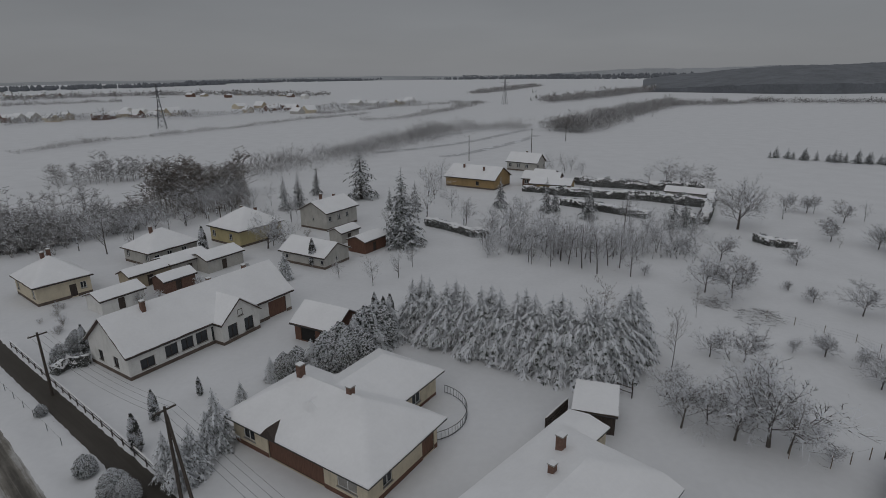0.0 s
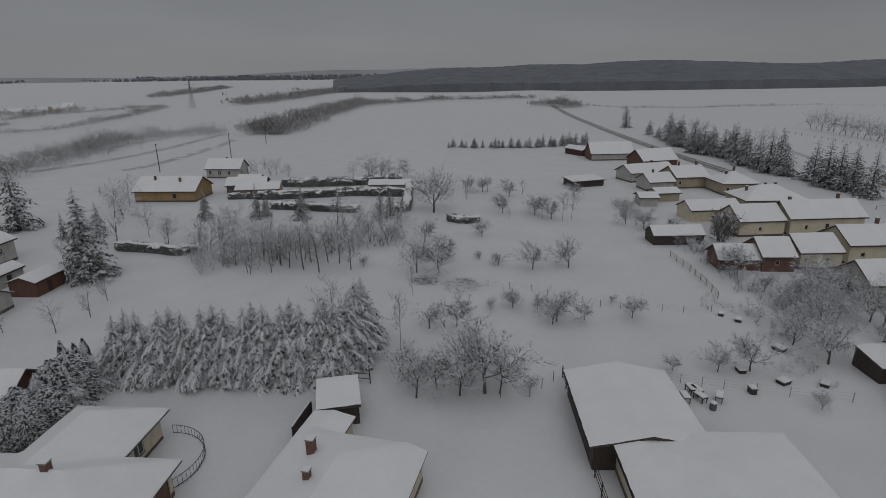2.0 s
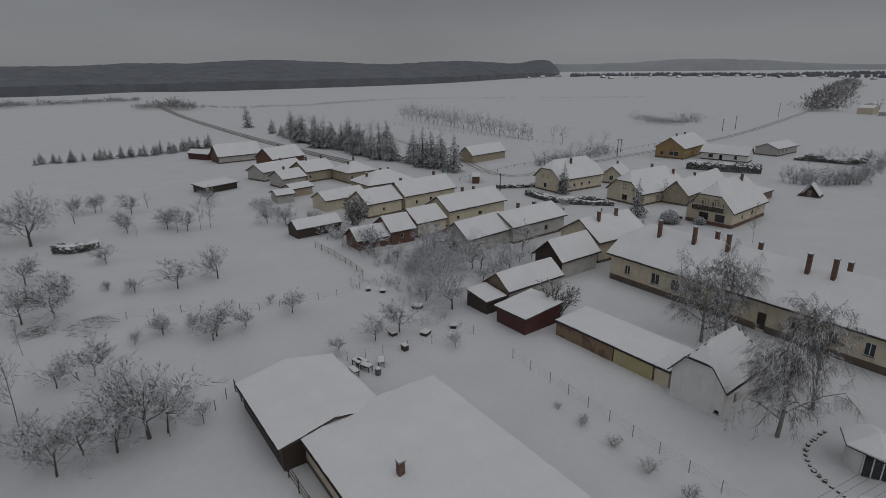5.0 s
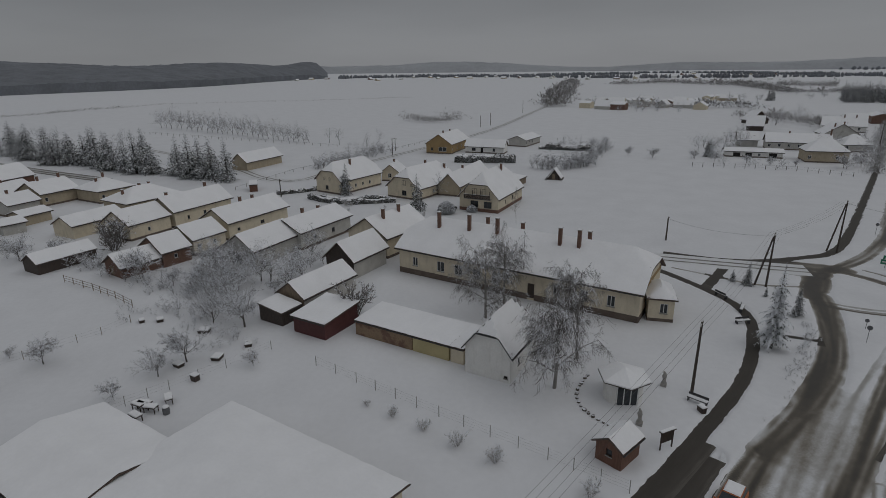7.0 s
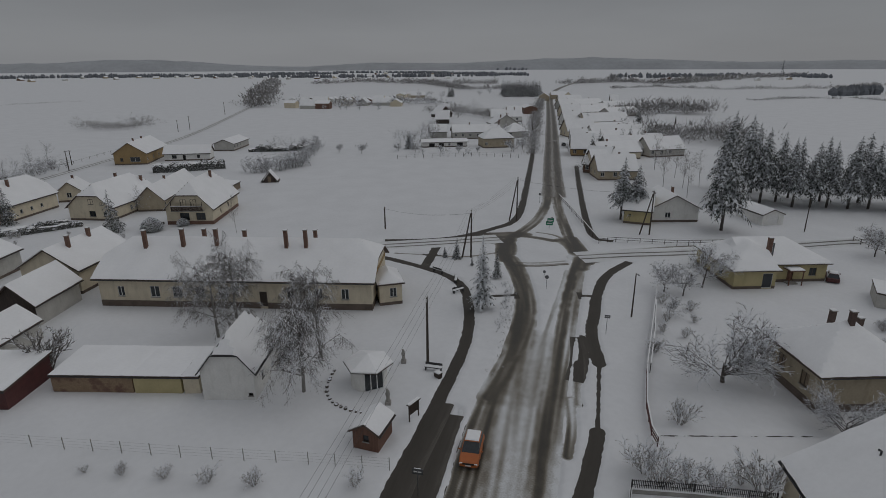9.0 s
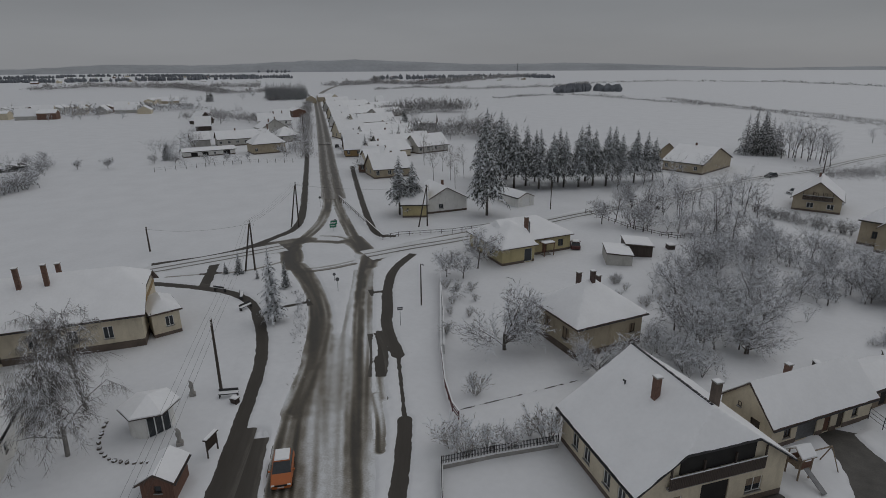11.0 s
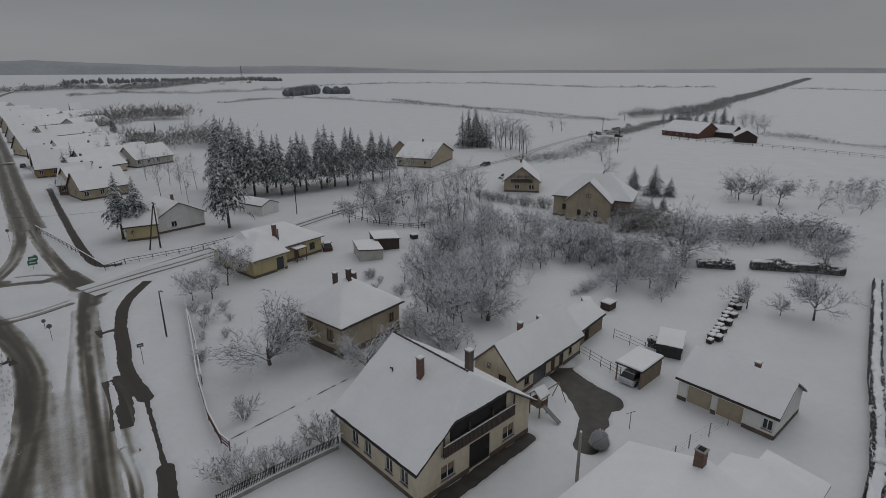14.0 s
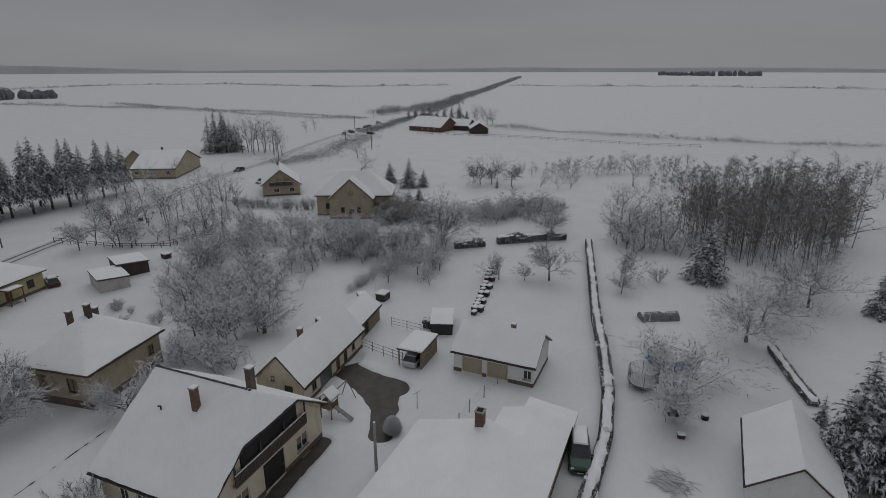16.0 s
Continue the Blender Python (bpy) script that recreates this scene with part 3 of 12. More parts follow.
def smoking_house():
    h = thing("smoking_house", "house with a broad snow-covered roof and smoking chimney", "house", -7.4, -41.9, -126.7)
    def height(x, y):
        if x > 4.7:
            return 2.2 + 0.12 * (y + 12.9)
        if x > 0:
            return 2.8 + 0.28 * min(y + 12.9, -6.4 - y + 0.4)
        return 2.8 + 0.29 * min(-y, y + 12.9)
    roof_field(h, [(-16.5, 0, -12.9, -6.45), (-16.5, 0, -6.45, 0), (0, 4.7, -12.9, -6.4), (4.7, 7.6, -12.9, -8.2)], height, 0.42, under="dark_metal", seed=6.3)
    wall_ring(h, [(-16.1, -12.5), (7.3, -12.5), (7.3, -8.5), (4.3, -8.5), (4.3, -6.8), (-0.4, -6.8), (-0.4, -0.4), (-16.1, -0.4)], 2.2,
              {0: [("window", 4.0, 0.7, 1.2, 1.2), ("window", 9.0, 0.7, 1.2, 1.2)], 5: [("window", 3.0, 0.7, 1.2, 1.2)]}, "cream_wall", "plinth")
    chimney(h, -1.0, -6.2, 4.0, 6.1, 0.7, "brick_wall", False)
    for y0, y1, z in ((-12.5, -0.4, 2.15),):
        g = Geo().add([(-0.42, y0 + 5.7, z), (-0.42, y1, z), (-0.42, y1, 2.8), (-0.42, y0 + 5.7, 4.5)], [(0, 1, 2, 3)])
        part("gable_wall", g, "cream_wall", h)


def windows(span, count, z=1.1, w=1.1, hh=1.3, kind="window", margin=1.2, extra=()):
    step = (span - 2 * margin) / max(1, count - 1) if count > 1 else 0
    return [(kind, (margin + i * step) if count > 1 else span / 2, z, w, hh, *extra) for i in range(count)]


# ---- plants ----
def grow(wood, twigs, rng, p, d, length, r, level, spec):
    """One branch and those that grow from it. spec: per level (children, spread, length share, rise, start)."""
    last = level + 1 >= len(spec)
    if last:
        d = (Vector(d).normalized() + Vector((rng.uniform(-1, 1), rng.uniform(-1, 1), rng.uniform(-1, 1))) * 0.2 + Vector((0, 0, spec[level][3]))).normalized()
        u = (Matrix.Rotation(rng.uniform(0, 6.283), 3, d) @ d.orthogonal()).normalized()
        w = d.cross(u)
        p = Vector(p)
        tri = [p + u * r, p - u * r, p + d * length]
        for f, sg in ((0.3, 1), (0.58, -1)):
            c = p + d * (length * f)
            e = (d + (u * sg + w * rng.uniform(-1, 1)) * 0.85).normalized() * (length * rng.uniform(0.4, 0.62))
            tri += [c - d * r * 0.8, c + d * r * 0.8, c + e]
        twigs.add(tri, [(0, 1, 2), (3, 4, 5), (6, 7, 8)])
        return
    steps = 4 if level == 0 else 3 if level == 1 else 1
    pts, rad = [Vector(p)], [r]
    d = Vector(d).normalized()
    kids, spread, share, rise, start, wander = spec[level]
    for i in range(steps):
        d = (d + Vector((rng.uniform(-1, 1), rng.uniform(-1, 1), rng.uniform(-1, 1))) * wander + Vector((0, 0, rise))).normalized()
        pts.append(pts[-1] + d * (length / steps))
        rad.append(r * (1 - 0.72 * (i + 1) / steps))
    if level >= 2:
        rad = [max(q, 0.006) for q in rad]
    (wood if level < 2 else twigs).tube(pts, rad, 7 if level == 0 else 4 if level == 1 else 3, cap=False)
    for c in range(kids):
        f = start + (1 - start) * (c + rng.random()) / kids
        k = min(int(f * steps), steps - 1)
        q = pts[k].lerp(pts[k + 1], f * steps - k)
        ax = (pts[k + 1] - pts[k]).normalized()
        az = rng.uniform(0, 2 * math.pi) if level == 0 else rng.uniform(0, 2 * math.pi)
        u = ax.orthogonal().normalized()
        side = Matrix.Rotation(az, 3, ax) @ u
        s = spread * rng.uniform(0.75, 1.25)
        nd = ax * math.cos(s) + side * math.sin(s)
        grow(wood, twigs, rng, q, nd, length * share * rng.uniform(0.7, 1.25) * (1.1 - 0.4 * f if level == 0 else 1), max(rad[k] * 0.5, 0.014), level + 1, spec)


SPECS = dict(
    # trunk length, radius; then per level: children, spread, length share, rise, start, wander
    orchard=(1.5, 0.075, [(11, 0.9, 1.35, 0.05, 0.4, 0.1), (10, 0.75, 0.55, 0.1, 0.15, 0.22), (11, 0.8, 0.45, 0.04, 0.1, 0.25), (0, 0, 0, 0.03, 0, 0.25)]),
    vase=(1.3, 0.13, [(13, 0.95, 2.1, 0.06, 0.25, 0.08), (10, 0.7, 0.5, 0.07, 0.15, 0.18), (9, 0.75, 0.45, 0.03, 0.1, 0.24), (3, 0.7, 0.5, 0, 0.1, 0.2), (0, 0, 0, 0, 0, 0.2)]),
    tall=(6.5, 0.11, [(15, 0.85, 0.45, 0.02, 0.2, 0.06), (7, 0.7, 0.5, 0.06, 0.15, 0.16), (6, 0.7, 0.55, 0.03, 0.1, 0.22), (0, 0, 0, 0.02, 0, 0.2)]),
    slim=(7.0, 0.05, [(13, 0.7, 0.26, 0.02, 0.3, 0.05), (5, 0.7, 0.55, 0.06, 0.15, 0.16), (4, 0.75, 0.6, 0.03, 0.1, 0.2), (0, 0, 0, 0.02, 0, 0.2)]),
    tall_far=(6.5, 0.13, [(12, 0.85, 0.45, 0.02, 0.2, 0.06), (5, 0.7, 0.5, 0.06, 0.15, 0.16), (4, 0.7, 0.65, 0.03, 0.1, 0.22), (0, 0, 0, 0.02, 0, 0.2)]),
    tangle_far=(1.9, 0.085, [(9, 0.75, 1.45, 0.1, 0.15, 0.16), (5, 0.75, 0.5, 0.08, 0.15, 0.22), (5, 0.8, 0.65, 0.02, 0.1, 0.25), (0, 0, 0, 0, 0, 0.25)]),
    walnut=(2.6, 0.15, [(11, 0.95, 1.3, 0.03, 0.35, 0.06), (9, 0.7, 0.55, 0.07, 0.2, 0.18), (8, 0.75, 0.5, 0.03, 0.1, 0.24), (3, 0.7, 0.55, 0, 0.1, 0.2), (0, 0, 0, 0, 0, 0.2)]),
    tangle=(1.9, 0.075, [(10, 0.75, 1.45, 0.1, 0.15, 0.16), (7, 0.75, 0.5, 0.08, 0.15, 0.22), (7, 0.8, 0.55, 0.02, 0.1, 0.25), (0, 0, 0, 0, 0, 0.25)]),
    birch=(6.5, 0.17, [(17, 0.8, 0.62, 0.07, 0.22, 0.06), (11, 0.85, 0.48, -0.04, 0.15, 0.18), (17, 0.9, 0.46, -0.22, 0.1, 0.16), (0, 0, 0, -1.3, 0, 0.1)]),
)


def bare_tree_meshes(kind, seed):
    rng = random.Random(seed)
    length, r, spec = SPECS[kind]
    wood, twigs = Geo(), Geo()
    grow(wood, twigs, rng, (0, 0, -0.1), (rng.uniform(-0.06, 0.06), rng.uniform(-0.06, 0.06), 1), length, r, 0, spec)
    top = max(v[2] for v in wood.v + twigs.v)
    s = 1 / top
    for g in (wood, twigs):
        g.v = [(a * s, b * s, c * s) for a, b, c in g.v]
    return wood, twigs


def shrub_mesh(seed, stems=9, flat=1.0):
    rng = random.Random(seed)
    wood, twigs = Geo(), Geo()
    spec = [(7, 0.6, 0.5, 0.05, 0.15, 0.14), (5, 0.6, 0.55, 0.05, 0.15, 0.2), (0, 0, 0, 0, 0, 0.2)]
    for i in range(stems):
        a, tilt = 2 * math.pi * (i + rng.random()) / stems, rng.uniform(0.1, 0.75) * flat
        d = (math.cos(a) * math.sin(tilt), math.sin(a) * math.sin(tilt), math.cos(tilt))
        grow(wood, twigs, rng, (math.cos(a) * 0.06, math.sin(a) * 0.06, -0.05), d, rng.uniform(0.75, 1.1), 0.022, 0, spec)
    wood.add(twigs.v, twigs.f)
    top = max(v[2] for v in wood.v)
    wood.v = [(a / top, b / top, c / top) for a, b, c in wood.v]
    return wood


def conifer_meshes(seed, radius=0.23, whorls=27, per=11, droop=0.35, low=0.06, ragged=0.25, fingers=6):
    """A spruce one metre high: a trunk and whorls of drooping boughs, each fringed with needle fingers."""
    rng = random.Random(seed)
    trunk, crown = Geo(), Geo()
    trunk.tube([(0, 0, -0.02), (0, 0, 0.5), (0, 0, 0.99)], [0.018, 0.01, 0.002], 6)
    for wh in range(whorls):
        f = wh / (whorls - 1)
        z = low + (0.97 - low) * f ** 0.92
        lobe = 1 + ragged * 0.5 * rng.uniform(-1, 1)
        reach = radius * (1 - f) ** 0.85 * lobe + 0.014
        n = max(5, round(per * (1 - 0.5 * f)))
        for k in range(n):
            a = 2 * math.pi * (k + rng.random() * 0.9) / n + wh * 1.3
            r = reach * rng.uniform(1 - ragged, 1 + ragged * 0.5)
            zz = z + rng.uniform(-0.014, 0.014)
            u, s = Vector((math.cos(a), math.sin(a), 0)), Vector((-math.sin(a), math.cos(a), 0))
            d = droop * rng.uniform(0.7, 1.3)

            def at(t):
                return u * (r * t) + Vector((0, 0, zz + 0.06 * r * math.sin(t * 3) - d * r * t * t))

            w = r * 0.055 + 0.002
            crown.add([at(0) + s * w, at(0) - s * w, at(0.55) + s * w, at(0.55) - s * w, at(1)], [(0, 1, 3, 2), (2, 3, 4)])
            for m in range(fingers):
                t0, t1 = 0.12 + 0.8 * m / fingers, 0.12 + 0.8 * (m + 1.25) / fingers
                for sg in (1, -1):
                    out = r * (0.36 - 0.26 * m / fingers) * rng.uniform(0.65, 1.25)
                    tip = at(min(1, t1 + 0.06)) + s * sg * out - Vector((0, 0, out * rng.uniform(0.15, 1.1)))
                    tri = [at(t0), at(min(1.0, t0 * 0.3 + t1 * 0.7)), tip]
                    crown.add(tri, [(0, 1, 2) if sg < 0 else (1, 0, 2)])
    return trunk, crown


def column_mesh(seed, radius=0.17, flakes=800, size=1.0):
    """A columnar thuja one metre high, of many upright flakes."""
    rng = random.Random(seed)
    crown = Geo()
    for k in range(flakes):
        f = rng.random() ** 0.85
        a = rng.uniform(0, 2 * math.pi)
        rr = radius * (math.sin(min(1, f * 3.2 + 0.35) * math.pi / 2)) * (1 - f ** 3.5) * rng.uniform(0.72, 1.08)
        u, s = Vector((math.cos(a), math.sin(a), 0)), Vector((-math.sin(a), math.cos(a), 0))
        c = u * rr + Vector((0, 0, 0.02 + f * 0.93))
        k2 = radius / 0.17
        k2 *= size
        w, hh = rng.uniform(0.013, 0.028) * k2, rng.uniform(0.025, 0.055) * size
        tip = c + u * rng.uniform(0.02, 0.06) * k2 + s * rng.uniform(-0.02, 0.02) - Vector((0, 0, rng.uniform(-0.01, 0.03)))
        crown.add([c - s * w - u * 0.05 * k2, c + s * w - u * 0.05 * k2, c - u * 0.03 + Vector((0, 0, hh)), tip, c - Vector((0, 0, hh)) - u * 0.02],
                  [(0, 3, 2), (3, 1, 2), (0, 4, 3), (4, 1, 3)])
    return crown


PLANTS = {}


def register(key, trunk, crown, trunk_mat, crown_mat, name, label, category="tree"):
    PLANTS[key] = (trunk.mesh("trunk", trunk_mat, True) if trunk else None, crown.mesh("crown", crown_mat), name, label, category)


def plant(key, x, y, h, wide=1.0, turn=None, label="", z=0.0):
    if math.hypot(x, y) > 125 and key[:-1] + "_far" + key[-1] in PLANTS:
        key = key[:-1] + "_far" + key[-1]  # a lighter build for what stands far off
    tr, cr, name, lab, cat = PLANTS[key]
    e = new(name)
    e.empty_display_size = 0.3
    a = turn if turn is not None else (x * 37.7 + y * 91.3) % 360
    e.matrix_world = pose(x, y, z, 0, 0, a) @ Matrix.Diagonal((h * wide, h * wide, h, 1))
    tagged(e, label or lab, cat)
    if tr:
        part("trunk", tr, None, e)
    part("crown", cr, None, e)
    return e


for i in range(3):
    w, t = bare_tree_meshes("orchard", 11 + i)
    register(f"orchard{i}", w, t, "bark", "twig", "fruit_tree", "bare fruit tree with snow along its twigs")
    w, t = bare_tree_meshes("tall", 31 + i)
    register(f"tall{i}", w, t, "bark", "twig", "bare_tree", "leafless deciduous tree dusted with snow")
    w, t = bare_tree_meshes("slim", 41 + i)
    register(f"slim{i}", w, t, "bark", "twig_stem", "young_tree", "slender leafless young tree in snow")
    tr, cr = conifer_meshes(51 + i, radius=0.19 + 0.025 * i, whorls=27, per=11, low=0.08, ragged=0.45, fingers=9)
    register(f"spruce{i}", tr, cr, "bark", "needle", "spruce_tree", "dark green spruce with snow on its boughs")
    tr, cr = conifer_meshes(61 + i, radius=0.3, whorls=25, per=14, droop=0.5, low=0.12, ragged=0.5, fingers=11)
    register(f"fir{i}", tr, cr, "bark", "needle_white", "fir_tree", "bushy fir with boughs bent under thick snow")
    tr, cr = conifer_meshes(251 + i, radius=0.2 + 0.02 * i, whorls=26, per=12, droop=0.45, low=0.27, ragged=0.4, fingers=8)
    register(f"pine{i}", tr, cr, "bark", "needle_mid", "spruce_tree", "tall snow-dusted spruce with a bare lower trunk")
    register(f"shrub{i}", None, shrub_mesh(71 + i), None, "shrub_frost", "shrub", "leafless shrub covered with frost and snow", "shrub")
    register(f"darkshrub{i}", None, shrub_mesh(81 + i, 11), None, "twig_dark", "shrub", "dark leafless shrub standing in snow", "shrub")
for i in range(4):
    w, t = bare_tree_meshes("tangle_far", 151 + i)
    t.add(w.v, w.f)
    register(f"tangle_far{i}", None, t, "bark", "twig", "frosted_tree", "bushy leafless tree thick with frost")
    if i < 3:
        w, t = bare_tree_meshes("tall_far", 161 + i)
        t.add(w.v, w.f)
        register(f"tall_far{i}", None, t, "bark", "twig", "bare_tree", "leafless deciduous tree dusted with snow")
        tr, cr = conifer_meshes(171 + i, radius=0.19 + 0.025 * i, whorls=20, per=9, low=0.08, ragged=0.45, fingers=4)
        register(f"spruce_far{i}", tr, cr, "bark", "needle", "spruce_tree", "dark green spruce with snow on its boughs")
    w, t = bare_tree_meshes("tangle", 131 + i)
    register(f"tangle{i}", w, t, "bark", "twig", "bushy_tree", "bushy leafless tree thick with frost")
for i in range(2):
    w, t = bare_tree_meshes("vase", 191 + i)
    register(f"vase{i}", w, t, "bark", "twig", "broad_tree", "low-branched leafless tree thick with frosted twigs")
    w, t = bare_tree_meshes("walnut", 91 + i)
    register(f"walnut{i}", w, t, "bark", "twig", "broad_tree", "broad leafless tree with snow on its limbs")
    w, t = bare_tree_meshes("birch", 95 + i)
    register(f"birch{i}", w, t, "birch", "twig_dark", "birch_tree", "weeping birch with hanging frosted twigs")
    register(f"thuja{i}", None, column_mesh(97 + i, 0.13, 1300, 0.75), None, "hedge", "thuja", "columnar evergreen thuja dusted with snow", "conifer")
    register(f"cypress{i}", None, column_mesh(115 + i, 0.27, 3000, 0.55), None, "needle_white", "cypress", "bushy garden conifer under snow", "conifer")
    register(f"bush{i}", None, column_mesh(105 + i, 0.42, 2200, 0.55), None, "needle_white", "evergreen_bush", "round evergreen bush loaded with snow", "bush")
tr, cr = conifer_meshes(271, radius=0.17, whorls=30, per=11, droop=0.4, low=0.12, ragged=0.45, fingers=9)
register("frosted_spruce0", tr, cr, "bark", "needle_white", "spruce_tree", "slender spruce white with frost")
w, t = bare_tree_meshes("slim", 47)
register("larch0", w, t, "bark", "twig_red", "larch_tree", "bare brownish larch among snowy firs")


def small_tree(seed, bushy):
    """A light bare tree or bush one metre high, as arrays of three-sided spikes."""
    rng = random.Random(seed)
    vs = []

    def spike(p, q, r):
        d = Vector(q) - Vector(p)
        u = d.orthogonal().normalized() * r
        w = d.normalized().cross(u)
        p, q = Vector(p), Vector(q)
        a, b, c = p + u, p - u * 0.5 + w * 0.87, p - u * 0.5 - w * 0.87
        vs.extend([a, b, q, b, c, q, c, a, q])

    def blade(p, q, r):
        d = (q - p).normalized()
        u = Matrix.Rotation(rng.uniform(0, 6.283), 3, d) @ d.orthogonal().normalized() * r
        vs.extend([p + u, p - u, q])

    stems = 4 if bushy else 1
    for s in range(stems):
        lean = rng.uniform(0.15, 0.6) if bushy else 0.06
        a = rng.uniform(0, 6.283)
        top = Vector((math.cos(a) * lean, math.sin(a) * lean, rng.uniform(0.75, 1.0)))
        spike((0, 0, -0.03), top, 0.009 if bushy else 0.0075)
        for k in range(6 if bushy else 17):
            f = rng.uniform(0.12, 0.9) if bushy else rng.uniform(0.16, 0.95)
            p = top * f
            b = rng.uniform(0, 6.283)
            ln = (0.34 if bushy else 0.36) * (1.15 - f) * rng.uniform(0.6, 1.2) + 0.05
            up = rng.uniform(0.3, 0.9)
            q = p + Vector((math.cos(b), math.sin(b), up)).normalized() * ln
            blade(p, q, 0.0085)
            for j in range(4 if bushy else 4):
                g = rng.uniform(0.25, 0.95)
                c = rng.uniform(0, 6.283)
                e = p.lerp(q, g)
                l2 = ln * rng.uniform(0.35, 0.65)
                tip = e + Vector((math.cos(c), math.sin(c), rng.uniform(-0.1, 0.9))).normalized() * l2
                blade(e, tip, 0.0055)
                side = Vector((math.cos(c + 1.2), math.sin(c + 1.2), rng.uniform(-0.2, 0.8))).normalized() * l2 * 0.6
                blade(e.lerp(tip, 0.4), e.lerp(tip, 0.4) + side, 0.0045)
    return np.array([tuple(v) for v in vs])


SMALL = {True: [small_tree(200 + i, True) for i in range(5)], False: [small_tree(300 + i, False) for i in range(5)]}


def thicket(name, label, pts, width, h, density, mat="scrub_dark", seed=1, kind="stuff", category="thicket", ragged=0.35, twig=1.0):
    """Undergrowth or a strip of wood along a line: very many light bare bushes or trees of uneven height."""
    rng = random.Random(seed)
    forms = SMALL[h < 6]
    out = []
    for (x0, y0), (x1, y1) in zip(pts, pts[1:]):
        dx, dy = x1 - x0, y1 - y0
        ln = math.hypot(dx, dy)
        for _ in range(max(1, round(ln * density))):
            f, o = rng.random(), max(-1.1, min(1.1, rng.gauss(0, 0.42))) * width / 2
            cx, cy = x0 + dx * f - dy / ln * o, y0 + dy * f + dx / ln * o
            hh = h * (1 + ragged * rng.uniform(-1, 1)) * (0.85 + 0.5 * patch_noise(cx, cy, 0.06, seed))
            v = forms[rng.randrange(5)]
            a = rng.uniform(0, 6.283)
            c, s = math.cos(a), math.sin(a)
            wide = hh * rng.uniform(0.85, 1.35)
            out.append(np.stack([cx + (v[:, 0] * c - v[:, 1] * s) * wide, cy + (v[:, 0] * s + v[:, 1] * c) * wide, v[:, 2] * hh], 1))
    V = np.concatenate(out)
    F = np.arange(len(V)).reshape(-1, 3)
    me = bpy.data.meshes.new(name)
    me.from_pydata(V.tolist(), [], F.tolist())
    me.materials.append(M[mat])
    return tagged(new(name, me), label, category, kind=kind)


def brush(name, label, pts, width, h, density, mat="scrub_dark", seed=1, blades=14, twig=0.05):
    """Distant scrub along a line: very many thin upright twigs in clumps of uneven height."""
    rng = random.Random(seed)
    vs, fs = [], []
    for (x0, y0), (x1, y1) in zip(pts, pts[1:]):
        dx, dy = x1 - x0, y1 - y0
        ln = math.hypot(dx, dy)
        for _ in range(max(1, round(ln * density * 3.2))):
            f, o = rng.random(), rng.gauss(0, 0.3) * width
            cx, cy = x0 + dx * f - dy / ln * o, y0 + dy * f + dx / ln * o
            hh = h * (1 + 0.4 * rng.uniform(-1, 1)) * (0.7 + 0.6 * patch_noise(cx, cy, 0.05, seed))
            for _ in range(blades):
                u, a = rng.uniform(-0.85, 1), rng.uniform(0, 6.283)
                rr = hh * rng.uniform(0.1, 0.52)
                w = math.sqrt(1 - u * u)
                bx, by, bz = cx + math.cos(a) * w * rr, cy + math.sin(a) * w * rr, hh * 0.4 + u * rr * 0.9
                d, b = a + rng.uniform(-0.8, 0.8), rng.uniform(0, 3.14)
                ln2 = hh * rng.uniform(0.12, 0.36)
                r = twig * rng.uniform(0.7, 1.6) * max(1, hh / 4) * 0.72
                k = len(vs)
                vs += [(bx + math.cos(b) * r, by + math.sin(b) * r, bz), (bx - math.cos(b) * r, by - math.sin(b) * r, bz), (bx + math.cos(d) * ln2 * 0.6, by + math.sin(d) * ln2 * 0.6, max(0.0, bz + ln2 * rng.uniform(0.2, 1)))]
                fs.append((k, k + 1, k + 2))
    return tagged(new(name, mesh_of(name, vs, fs, mat)), label, "thicket", kind="stuff")


